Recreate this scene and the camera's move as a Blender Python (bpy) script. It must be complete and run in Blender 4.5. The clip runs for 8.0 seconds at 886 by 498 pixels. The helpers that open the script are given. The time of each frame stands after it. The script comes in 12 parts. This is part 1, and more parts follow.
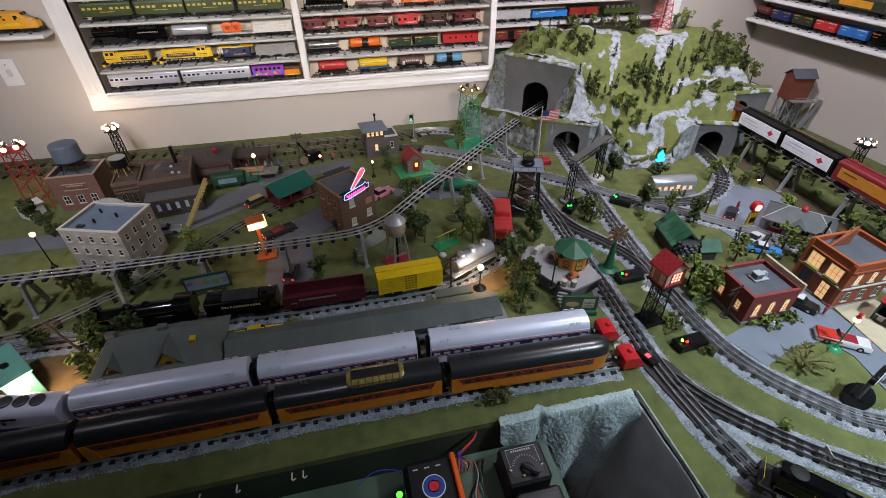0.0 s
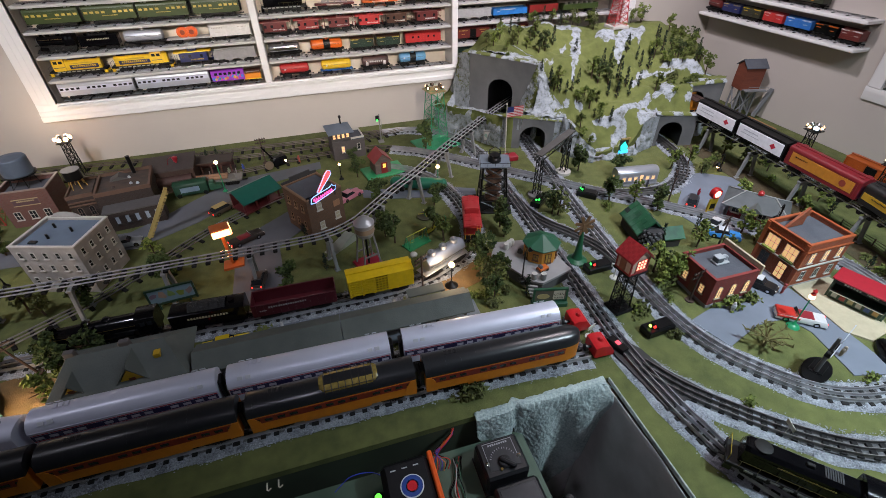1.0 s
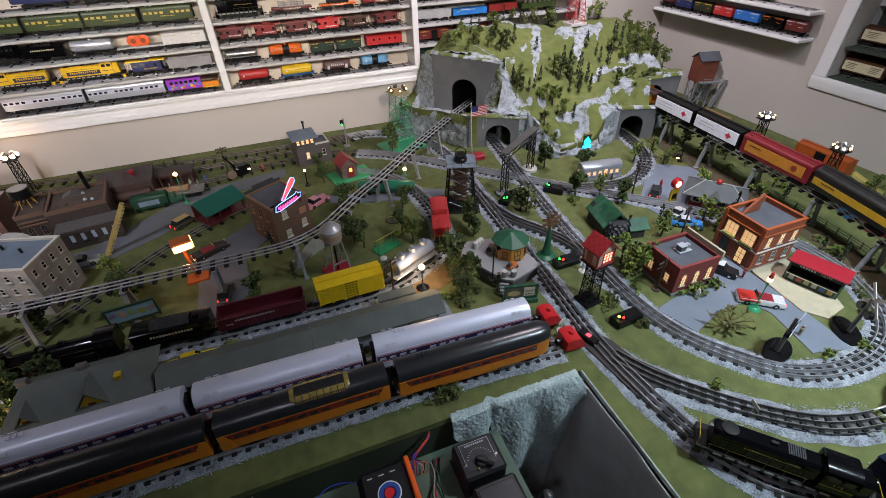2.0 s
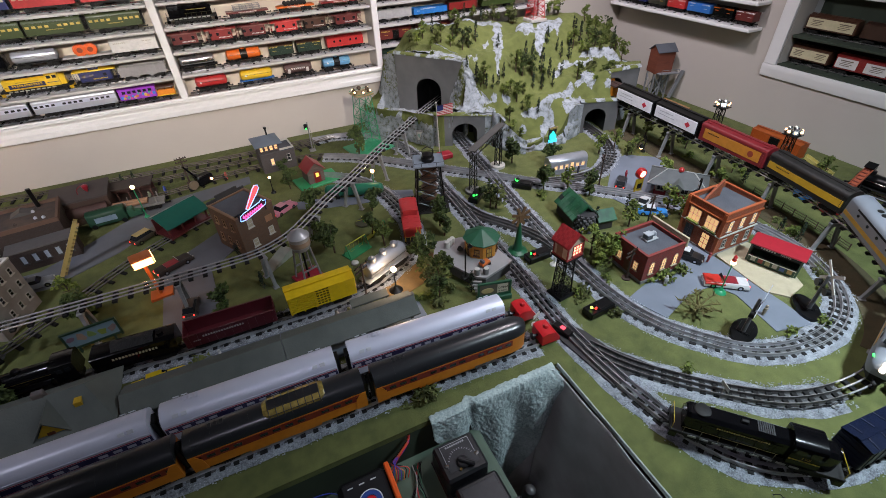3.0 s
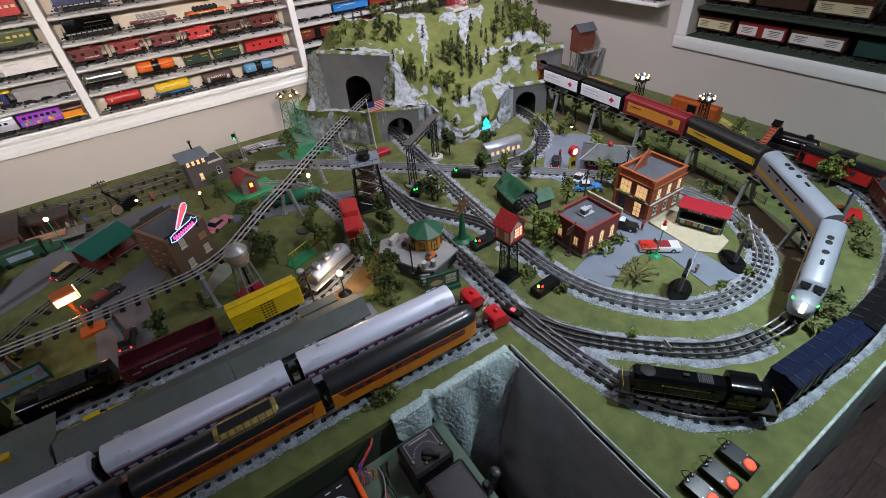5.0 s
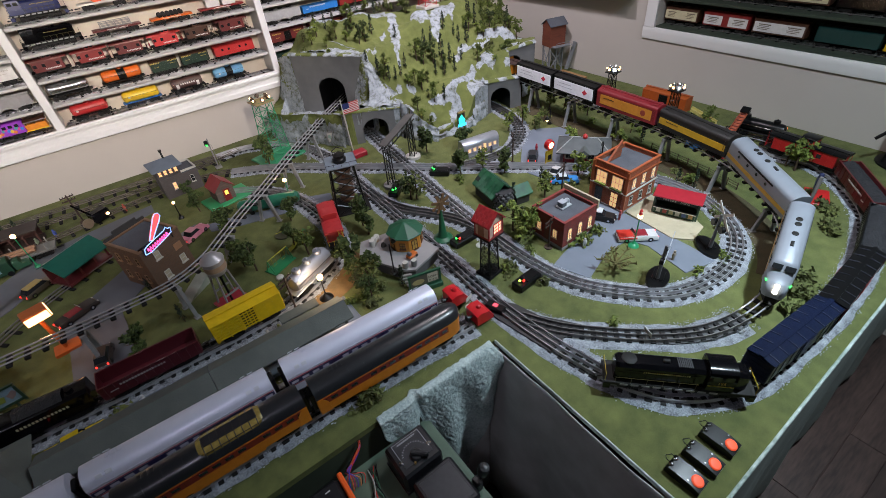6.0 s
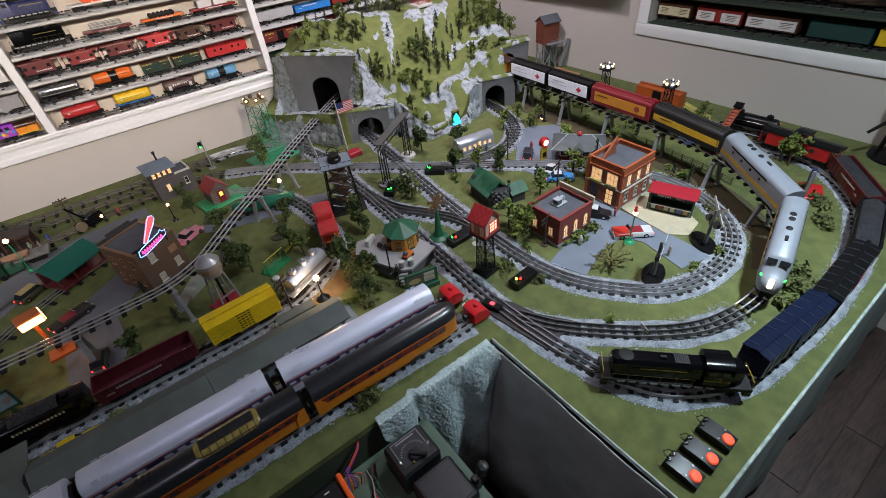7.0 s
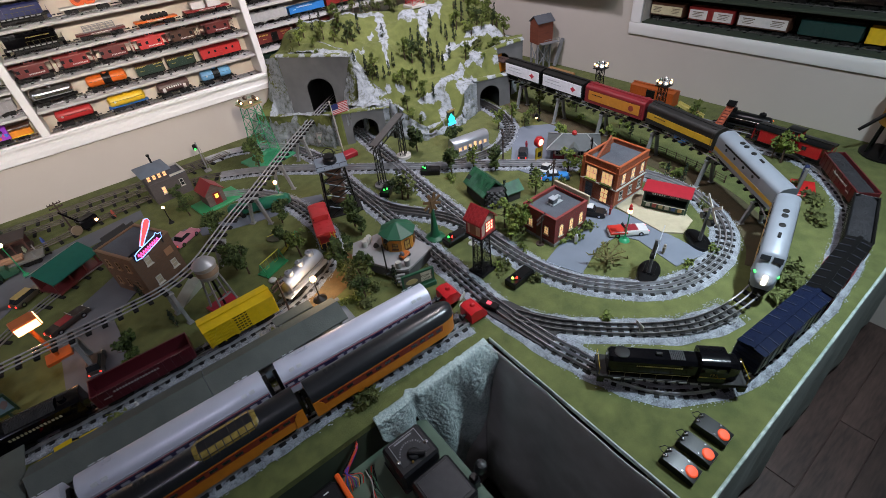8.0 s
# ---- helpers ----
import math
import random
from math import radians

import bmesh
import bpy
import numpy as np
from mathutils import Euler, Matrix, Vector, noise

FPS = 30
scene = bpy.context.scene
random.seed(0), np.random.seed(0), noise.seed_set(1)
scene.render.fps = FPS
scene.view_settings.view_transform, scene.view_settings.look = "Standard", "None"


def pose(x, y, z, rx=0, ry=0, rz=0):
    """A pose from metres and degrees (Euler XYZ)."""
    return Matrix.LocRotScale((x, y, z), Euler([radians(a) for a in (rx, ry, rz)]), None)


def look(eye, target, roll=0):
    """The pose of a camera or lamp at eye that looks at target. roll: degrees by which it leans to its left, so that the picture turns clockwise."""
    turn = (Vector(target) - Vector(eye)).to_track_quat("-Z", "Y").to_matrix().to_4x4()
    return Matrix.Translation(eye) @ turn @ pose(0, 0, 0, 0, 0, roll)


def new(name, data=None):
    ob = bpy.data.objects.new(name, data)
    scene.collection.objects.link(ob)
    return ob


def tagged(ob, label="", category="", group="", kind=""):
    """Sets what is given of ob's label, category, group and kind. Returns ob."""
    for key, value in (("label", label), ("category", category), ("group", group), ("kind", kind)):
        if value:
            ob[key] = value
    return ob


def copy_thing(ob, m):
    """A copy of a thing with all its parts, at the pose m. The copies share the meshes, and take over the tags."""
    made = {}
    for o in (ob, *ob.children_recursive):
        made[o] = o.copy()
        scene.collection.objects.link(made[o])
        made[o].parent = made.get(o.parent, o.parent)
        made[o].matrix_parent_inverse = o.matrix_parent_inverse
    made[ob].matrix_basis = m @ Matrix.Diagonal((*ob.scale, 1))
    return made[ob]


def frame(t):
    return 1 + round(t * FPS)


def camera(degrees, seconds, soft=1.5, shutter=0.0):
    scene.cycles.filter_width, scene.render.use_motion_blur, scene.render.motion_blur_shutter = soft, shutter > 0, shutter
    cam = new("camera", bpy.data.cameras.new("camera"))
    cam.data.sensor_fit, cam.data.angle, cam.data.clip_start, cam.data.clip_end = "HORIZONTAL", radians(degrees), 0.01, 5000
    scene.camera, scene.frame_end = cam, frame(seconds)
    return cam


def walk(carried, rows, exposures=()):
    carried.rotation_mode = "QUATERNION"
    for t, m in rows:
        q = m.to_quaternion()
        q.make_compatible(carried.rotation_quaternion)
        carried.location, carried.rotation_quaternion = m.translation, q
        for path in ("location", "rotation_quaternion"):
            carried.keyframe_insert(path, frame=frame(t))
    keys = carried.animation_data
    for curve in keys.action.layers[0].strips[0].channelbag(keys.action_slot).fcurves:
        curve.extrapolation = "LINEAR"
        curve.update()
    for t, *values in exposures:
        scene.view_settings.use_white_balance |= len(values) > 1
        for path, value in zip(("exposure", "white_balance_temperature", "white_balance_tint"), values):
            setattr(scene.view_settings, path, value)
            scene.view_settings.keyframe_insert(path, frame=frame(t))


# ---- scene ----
cam = camera(88.5, 8.0, soft=0.4)
PATH = [
    (0, (-0.071, 0.007, 1.01), (0.277, 1.554, -0.209), -0.4),
    (0.5, (-0.061, 0.003, 1.009), (0.334, 1.541, -0.207), -0.8),
    (1, (-0.051, -0.001, 1.004), (0.396, 1.521, -0.214), -0.9),
    (1.5, (-0.038, -0.004, 1.004), (0.459, 1.503, -0.213), -1.2),
    (3, (-0.011, 0.0, 0.998), (0.632, 1.448, -0.223), -2.3),
    (3.5, (-0.003, 0.0, 0.998), (0.689, 1.422, -0.226), -2.8),
    (4, (0.007, -0.004, 0.997), (0.737, 1.395, -0.232), -3.5),
    (4.5, (0.015, -0.01, 0.996), (0.779, 1.36, -0.245), -4.1),
    (6, (0.033, -0.022, 0.993), (0.886, 1.276, -0.267), -5.9),
    (6.5, (0.036, -0.023, 0.995), (0.894, 1.268, -0.268), -6.1),
    (7, (0.035, -0.021, 0.994), (0.897, 1.264, -0.273), -6.3),
    (7.5, (0.032, -0.022, 0.994), (0.904, 1.257, -0.272), -6.3),
    (8, (0.033, -0.024, 0.997), (0.907, 1.251, -0.271), -6.5),
]
walk(cam, [(t, look(eye, target, roll)) for t, eye, target, roll in PATH])

# ---- light: assumed recessed ceiling lights, out of view, and a dim room ----
world = bpy.data.worlds.new("room_world")
scene.world = world
world.use_nodes = True
world.node_tree.nodes["Background"].inputs[0].default_value = (0.9, 0.95, 1.0, 1)
world.node_tree.nodes["Background"].inputs[1].default_value = 0.008
scene.view_settings.exposure = 0.0
WALL_Y, WALL_X, CEIL_Z, FLOOR_Z = 2.47, 2.40, 1.62, -0.82
NEUTRAL, WARM = (1.0, 0.93, 1.03), (1.03, 0.925, 1.0)
# place, watts, tint, aim point, beam angle; each added to brighten one area
LIGHT_SPOTS = [((-1.25, 0.75), 5.7, (0.94, 0.94, 1.10), (-1.32, 1.75, 0.20), 95), ((-0.75, -0.80), 3.7, (1.03, 0.94, 0.88), (-0.72, 2.50, 0.55), 38), ((0.25, -0.80), 4.0, (1.05, 0.93, 0.85), (0.30, 2.50, 0.55), 38),
               ((1.30, 1.62), 13.8, NEUTRAL, (1.60, 2.40, 0.4), 130), ((1.12, 0.92), 7.2, WARM, (1.25, 1.20, 0.1), 130), ((1.32, -0.05), 15.6, (0.80, 0.965, 1.09), (1.30, 0.30, 0.0), 112), ((-0.40, -0.30), 0.86, (0.95, 0.92, 1.12), (0.36, 0.85, 0.0), 84)]


# ---- materials ----
def mat(name, color, rough=0.6, metal=0.0, vary=0.25, scale=40.0, bump=0.0, bump_scale=None, color2=None, coat=0.0, emit=None, power=0.0, stretch=(1, 1, 1), per_object=0.0, detail=6.0):
    m = bpy.data.materials.new(name)
    m.use_nodes = True
    nt = m.node_tree
    bsdf = nt.nodes["Principled BSDF"]
    bsdf.inputs["Roughness"].default_value = rough
    bsdf.inputs["Metallic"].default_value = metal
    bsdf.inputs["Coat Weight"].default_value = coat
    tex = nt.nodes.new("ShaderNodeTexCoord")
    mp = nt.nodes.new("ShaderNodeMapping")
    mp.inputs["Scale"].default_value = stretch
    nt.links.new(tex.outputs["Object"], mp.inputs["Vector"])
    c2 = color2 or tuple(c * (1 - vary) for c in color)
    n1 = nt.nodes.new("ShaderNodeTexNoise")
    n1.inputs["Scale"].default_value, n1.inputs["Detail"].default_value = scale, detail
    nt.links.new(mp.outputs[0], n1.inputs["Vector"])
    n2 = nt.nodes.new("ShaderNodeTexNoise")
    n2.inputs["Scale"].default_value, n2.inputs["Detail"].default_value = scale * 0.13, 3.0
    nt.links.new(mp.outputs[0], n2.inputs["Vector"])
    mean = nt.nodes.new("ShaderNodeMath")
    mean.operation = "ADD"
    nt.links.new(n1.outputs["Fac"], mean.inputs[0])
    nt.links.new(n2.outputs["Fac"], mean.inputs[1])
    ramp = nt.nodes.new("ShaderNodeValToRGB")
    ramp.color_ramp.elements[0].position, ramp.color_ramp.elements[1].position = 0.36, 0.64
    ramp.color_ramp.elements[0].color, ramp.color_ramp.elements[1].color = (*c2, 1), (*color, 1)
    half = nt.nodes.new("ShaderNodeMath")
    half.operation = "MULTIPLY"
    half.inputs[1].default_value = 0.5
    nt.links.new(mean.outputs[0], half.inputs[0])
    nt.links.new(half.outputs[0], ramp.inputs[0])
    out = ramp.outputs[0]
    if per_object:
        info = nt.nodes.new("ShaderNodeObjectInfo")
        hsv = nt.nodes.new("ShaderNodeHueSaturation")
        rng = nt.nodes.new("ShaderNodeMapRange")
        rng.inputs[3].default_value, rng.inputs[4].default_value = 1 - per_object, 1 + per_object
        nt.links.new(info.outputs["Random"], rng.inputs[0])
        nt.links.new(rng.outputs[0], hsv.inputs["Value"])
        nt.links.new(out, hsv.inputs["Color"])
        out = hsv.outputs[0]
    nt.links.new(out, bsdf.inputs["Base Color"])
    if bump:
        bn = nt.nodes.new("ShaderNodeBump")
        bn.inputs["Strength"].default_value, bn.inputs["Distance"].default_value = bump, 0.004
        n3 = nt.nodes.new("ShaderNodeTexNoise")
        n3.inputs["Scale"].default_value, n3.inputs["Detail"].default_value = bump_scale or scale * 2, 4.0
        nt.links.new(mp.outputs[0], n3.inputs["Vector"])
        nt.links.new(n3.outputs["Fac"], bn.inputs["Height"])
        nt.links.new(bn.outputs[0], bsdf.inputs["Normal"])
    if emit:
        bsdf.inputs["Emission Color"].default_value = (*emit, 1)
        bsdf.inputs["Emission Strength"].default_value = power
    return m


def brick_mat(name, color, mortar, size, color2=None):
    m = mat(name, color, 0.8, bump=0.0)
    nt = m.node_tree
    bsdf = nt.nodes["Principled BSDF"]
    src = bsdf.inputs["Base Color"].links[0].from_socket
    tex = nt.nodes.new("ShaderNodeTexCoord")
    sep = nt.nodes.new("ShaderNodeSeparateXYZ")
    nt.links.new(tex.outputs["Object"], sep.inputs[0])
    add = nt.nodes.new("ShaderNodeMath")
    nt.links.new(sep.outputs[0], add.inputs[0])
    nt.links.new(sep.outputs[1], add.inputs[1])
    com = nt.nodes.new("ShaderNodeCombineXYZ")
    nt.links.new(add.outputs[0], com.inputs[0])
    nt.links.new(sep.outputs[2], com.inputs[1])
    br = nt.nodes.new("ShaderNodeTexBrick")
    br.inputs["Scale"].default_value = 1.0
    br.inputs["Brick Width"].default_value, br.inputs["Row Height"].default_value = size, size * 0.36
    br.inputs["Mortar Size"].default_value = size * 0.04
    br.inputs["Mortar"].default_value = (*mortar, 1)
    c2 = color2 or tuple(c * 0.7 for c in color)
    br.inputs["Color2"].default_value = (*c2, 1)
    nt.links.new(com.outputs[0], br.inputs["Vector"])
    nt.links.new(src, br.inputs["Color1"])
    nt.links.new(br.outputs["Color"], bsdf.inputs["Base Color"])
    bn = nt.nodes.new("ShaderNodeBump")
    bn.inputs["Strength"].default_value, bn.inputs["Distance"].default_value, bn.invert = 0.5, 0.0012, True
    nt.links.new(br.outputs["Fac"], bn.inputs["Height"])
    nt.links.new(bn.outputs[0], bsdf.inputs["Normal"])
    return m


def glow(name, color, power):
    m = bpy.data.materials.new(name)
    m.use_nodes = True
    b = m.node_tree.nodes["Principled BSDF"]
    b.inputs["Base Color"].default_value = (*color, 1)
    b.inputs["Emission Color"].default_value = (*color, 1)
    b.inputs["Emission Strength"].default_value = power
    return m


PAINTS = {}


def paint(r, g, b, rough=0.38, metal=0.0):
    """Slightly worn model paint or moulded plastic of one colour."""
    key = (r, g, b, rough, metal)
    if key not in PAINTS:
        PAINTS[key] = mat("painted_plastic", (r, g, b), rough, metal, vary=0.18, scale=60, bump=0.05)
    return PAINTS[key]


GRASS = mat("grass_mat", (0.135, 0.150, 0.045), 0.95, color2=(0.07, 0.085, 0.024), scale=26, bump=0.5, bump_scale=900, detail=9)
DIRT = mat("dirt", (0.22, 0.13, 0.05), 0.95, color2=(0.11, 0.075, 0.028), scale=30, bump=0.6, bump_scale=600)
PORTAL = mat("grey_portal_card", (0.175, 0.178, 0.18), 0.75, color2=(0.11, 0.112, 0.115), scale=14, bump=0.2, bump_scale=300)
WALLPAINT = mat("beige_wall_paint", (0.52, 0.475, 0.43), 0.7, vary=0.05, scale=6, bump=0.08, bump_scale=400)
TRIM = mat("white_trim_paint", (0.78, 0.77, 0.76), 0.35, vary=0.05, scale=9)
SHELFGREY = mat("grey_shelf_paint", (0.50, 0.49, 0.48), 0.4, vary=0.06, scale=9)
NICHE = mat("niche_cream_paint", (0.74, 0.65, 0.54), 0.7, vary=0.06, scale=7)
GREENNICHE = mat("dark_green_paint", (0.035, 0.05, 0.032), 0.7, vary=0.2, scale=9)
# unseen ceiling, kept dark to limit the light it bounces back
CEILING = mat("dim_ceiling_paint", (0.20, 0.196, 0.192), 0.9, vary=0.04, scale=5)
FLOOR = mat("dark_wood_floor", (0.078, 0.046, 0.038), 0.5, color2=(0.026, 0.015, 0.013), scale=14, bump=0.3, bump_scale=60, stretch=(1, 7, 1), per_object=0.25)
# walls out of view, made dark brown to lower the fill light
REARWALL = mat("dark_unseen_wall", (0.12, 0.10, 0.09), 0.7, vary=0.2, scale=8, stretch=(8, 8, 1))
FASCIA = mat("dark_green_board", (0.035, 0.05, 0.028), 0.75, color2=(0.02, 0.028, 0.016), scale=9)
BENCHGREEN = mat("green_control_shelf", (0.085, 0.13, 0.09), 0.6, color2=(0.05, 0.08, 0.055), scale=10)
CURTAIN = mat("grey_curtain_cloth", (0.62, 0.63, 0.62), 0.9, color2=(0.44, 0.45, 0.435), scale=14, bump=0.15, bump_scale=900)
LACE = mat("pale_textured_cloth", (0.46, 0.54, 0.53), 0.85, color2=(0.24, 0.31, 0.305), scale=150, bump=1.0, bump_scale=130)
TINRAIL = mat("bright_tin_rail", (0.72, 0.72, 0.75), 0.26, 0.65, vary=0.2, scale=30)
RAIL = mat("steel_rail", (0.74, 0.74, 0.77), 0.27, 0.62, vary=0.35, scale=30)
RAILDARK = mat("blackened_rail", (0.22, 0.21, 0.205), 0.48, 0.6, vary=0.3, scale=30)
OLDRAIL = mat("tarnished_rail", (0.135, 0.115, 0.095), 0.5, 0.6, vary=0.4, scale=30)
TIE = mat("black_tie", (0.010, 0.010, 0.010), 0.8, vary=0.4, scale=50, per_object=0.3)
BALLAST = mat("grey_ballast", (0.40, 0.43, 0.47), 0.95, color2=(0.09, 0.095, 0.11), scale=260, bump=1.0, bump_scale=300)
STONES = mat("ballast_stones", (0.52, 0.56, 0.62), 0.9, color2=(0.13, 0.14, 0.16), scale=170)
BLACKP = mat("black_plastic", (0.006, 0.006, 0.0065), 0.30, vary=0.3, scale=40)
BLACKM = mat("black_enamel", (0.004, 0.004, 0.005), 0.13, 0.0, vary=0.3, scale=40)
UNDER = mat("weathered_black_underframe", (0.009, 0.0085, 0.008), 0.6, vary=0.4, scale=50)
for m in (BLACKM, BLACKP, TIE, UNDER):
    m.node_tree.nodes["Principled BSDF"].inputs["Specular IOR Level"].default_value = 0.3
CHROME = mat("bright_metal", (0.72, 0.72, 0.74), 0.18, 1.0, vary=0.12, scale=30)
SILVERP = mat("silver_paint", (0.50, 0.52, 0.57), 0.36, 0.55, vary=0.1, scale=30)
TRACKBED = mat("dark_track_bed", (0.15, 0.15, 0.155), 0.9, color2=(0.03, 0.03, 0.03), scale=120, bump=0.6, bump_scale=300)
ROAD = mat("grey_road_card", (0.165, 0.19, 0.235), 0.8, color2=(0.125, 0.145, 0.18), scale=10, bump=0.1)
ROADDARK = mat("dark_street_card", (0.13, 0.14, 0.16), 0.8, color2=(0.09, 0.095, 0.105), scale=10)
CONCRETE = mat("grey_concrete_plastic", (0.24, 0.235, 0.23), 0.75, color2=(0.17, 0.165, 0.16), scale=24)
PIER = mat("grey_trestle_pier", (0.30, 0.31, 0.31), 0.6, color2=(0.17, 0.17, 0.17), scale=26)
FOLIAGE = mat("foliage_clumps", (0.235, 0.285, 0.055), 0.9, color2=(0.050, 0.078, 0.014), scale=120, per_object=0.4)
FOLIAGE2 = mat("olive_foliage", (0.15, 0.17, 0.045), 0.9, color2=(0.05, 0.06, 0.018), scale=120, per_object=0.3)
CYPRESS = mat("dark_cypress_foliage", (0.032, 0.052, 0.026), 0.95, color2=(0.010, 0.02, 0.010), scale=130, per_object=0.35)
BARK = mat("bark", (0.09, 0.055, 0.03), 0.9, color2=(0.04, 0.025, 0.015), scale=90)
WARMBULB = glow("warm_bulb", (1.0, 0.55, 0.24), 7)
WINDOWGLOW = glow("lit_window", (1.0, 0.58, 0.27), 0.68)
WHITEBULB = glow("white_bulb", (1.0, 0.60, 0.30), 4)
REDGLOW = glow("red_lamp", (1.0, 0.03, 0.02), 3)
GREENGLOW = glow("green_lamp", (0.05, 1.0, 0.12), 2.2)
GLASSDARK = mat("dark_window_pane", (0.02, 0.022, 0.025), 0.12, vary=0.2)


# ---- geometry helpers ----
class Geo:
    def __init__(self):
        self.v, self.f = [], []

    def add(self, verts, faces, m=None):
        n = len(self.v)
        self.v += [tuple(m @ Vector(p)) for p in verts] if m is not None else [tuple(p) for p in verts]
        self.f += [tuple(i + n for i in face) for face in faces]
        return self

    def box(self, c, s, m=None, ch=0.0):
        x, y, z = s[0] / 2, s[1] / 2, s[2] / 2
        ch = min(ch, 0.45 * min(s))
        tr = Matrix.Translation(c)
        if m is not None:
            tr = tr @ m
        if ch <= 0:
            v = [(a * x, b * y, d * z) for d in (-1, 1) for b in (-1, 1) for a in (-1, 1)]
            f = [(0, 2, 3, 1), (4, 5, 7, 6), (0, 1, 5, 4), (2, 6, 7, 3), (0, 4, 6, 2), (1, 3, 7, 5)]
            return self.add(v, f, tr)
        v, idx = [], {}
        for a in (-1, 1):
            for b in (-1, 1):
                for d in (-1, 1):
                    for k in range(3):
                        p = [a * (x - ch), b * (y - ch), d * (z - ch)]
                        p[k] += ch * (a, b, d)[k]
                        idx[a, b, d, k] = len(v)
                        v.append(p)
        f = []
        for k in range(3):
            o = [i for i in range(3) if i != k]
            for s1 in (-1, 1):
                q = []
                for p1, p2 in ((-1, -1), (1, -1), (1, 1), (-1, 1)):
                    key = [0, 0, 0]
                    key[k], key[o[0]], key[o[1]] = s1, p1, p2
                    q.append(idx[(*key, k)])
                f.append(tuple(q if (s1 > 0) == (k != 1) else q[::-1]))
        for k in range(3):
            o = [i for i in range(3) if i != k]
            for s1 in (-1, 1):
                for s2 in (-1, 1):
                    key = [0, 0, 0]
                    key[o[0]], key[o[1]] = s1, s2
                    lo, hi = list(key), list(key)
                    lo[k], hi[k] = -1, 1
                    f.append((idx[(*lo, o[0])], idx[(*hi, o[0])], idx[(*hi, o[1])], idx[(*lo, o[1])]))
        for a in (-1, 1):
            for b in (-1, 1):
                for d in (-1, 1):
                    f.append((idx[a, b, d, 0], idx[a, b, d, 1], idx[a, b, d, 2]))
        return self.add(v, f, tr)

    def cyl(self, p0, p1, r0, r1=None, n=12, caps=True):
        p0, p1 = Vector(p0), Vector(p1)
        r1 = r0 if r1 is None else r1
        q = (p1 - p0).to_track_quat("Z", "Y").to_matrix()
        v = []
        for p, r in ((p0, r0), (p1, r1)):
            v += [p + q @ Vector((r * math.cos(2 * math.pi * i / n), r * math.sin(2 * math.pi * i / n), 0)) for i in range(n)]
        f = [(i, (i + 1) % n, n + (i + 1) % n, n + i) for i in range(n)]
        if caps:
            f += [tuple(range(n - 1, -1, -1)), tuple(range(n, 2 * n))]
        return self.add(v, f)

    def lathe(self, prof, c=(0, 0, 0), n=16, m=None):
        """prof: (radius, height) pairs from the bottom up, round the z axis through c."""
        tr = Matrix.Translation(c) @ (m if m is not None else Matrix())
        v = [(r * math.cos(2 * math.pi * i / n), r * math.sin(2 * math.pi * i / n), z) for r, z in prof for i in range(n)]
        f = [(k * n + i, k * n + (i + 1) % n, (k + 1) * n + (i + 1) % n, (k + 1) * n + i) for k in range(len(prof) - 1) for i in range(n)]
        f += [tuple(range(n - 1, -1, -1)), tuple(range((len(prof) - 1) * n, len(prof) * n))]
        return self.add(v, f, tr)

    def ball(self, c, r, n=12, sz=1.0):
        k = n // 2
        return self.lathe([(max(1e-4, r * math.sin(math.pi * j / k)), -sz * r * math.cos(math.pi * j / k)) for j in range(k + 1)], c, n)

    def prism(self, outline, a, b, axis=0, m=None):
        """outline of 2D points, pulled along an axis from a to b (axis 0: points are y, z; 1: x, z; 2: x, y)."""
        n = len(outline)
        put = {0: lambda t, p: (t, p[0], p[1]), 1: lambda t, p: (p[0], t, p[1]), 2: lambda t, p: (p[0], p[1], t)}[axis]
        v = [put(a, p) for p in outline] + [put(b, p) for p in outline]
        f = [(i, (i + 1) % n, n + (i + 1) % n, n + i) for i in range(n)] + [tuple(range(n - 1, -1, -1)), tuple(range(n, 2 * n))]
        return self.add(v, f, m)

    def tube(self, pts, r, n=6):
        pts = [Vector(p) for p in pts]
        v = []
        for i, p in enumerate(pts):
            d = pts[min(i + 1, len(pts) - 1)] - pts[max(i - 1, 0)]
            q = d.to_track_quat("Z", "Y").to_matrix()
            v += [p + q @ Vector((r * math.cos(2 * math.pi * k / n), r * math.sin(2 * math.pi * k / n), 0)) for k in range(n)]
        f = [(i * n + k, i * n + (k + 1) % n, (i + 1) * n + (k + 1) % n, (i + 1) * n + k) for i in range(len(pts) - 1) for k in range(n)]
        f += [tuple(range(n - 1, -1, -1)), tuple(range((len(pts) - 1) * n, len(pts) * n))]
        return self.add(v, f)

    def mesh(self, name, material, smooth=35):
        me = bpy.data.meshes.new(name)
        me.from_pydata(self.v, [], self.f)
        me.materials.append(material)
        bm = bmesh.new()
        bm.from_mesh(me)
        bmesh.ops.recalc_face_normals(bm, faces=bm.faces)
        bm.to_mesh(me)
        bm.free()
        if smooth:
            me.shade_smooth()
            me.set_sharp_from_angle(angle=radians(smooth))
        return me


def thing(name, m, label, category, group="", kind=""):
    ob = new(name)
    ob.empty_display_size = 0.02
    ob.matrix_basis = m
    return tagged(ob, label, category, group, kind)


def part(name, g, material, parent, label="", smooth=35):
    ob = new(name, g.mesh(name, material, smooth) if isinstance(g, Geo) else g)
    ob.parent = parent
    return tagged(ob, label)


def solid(name, g, material, m=None, label="", category="", group="", kind="", smooth=35):
    ob = new(name, g.mesh(name, material, smooth))
    if m is not None:
        ob.matrix_basis = m
    return tagged(ob, label, category, group, kind)


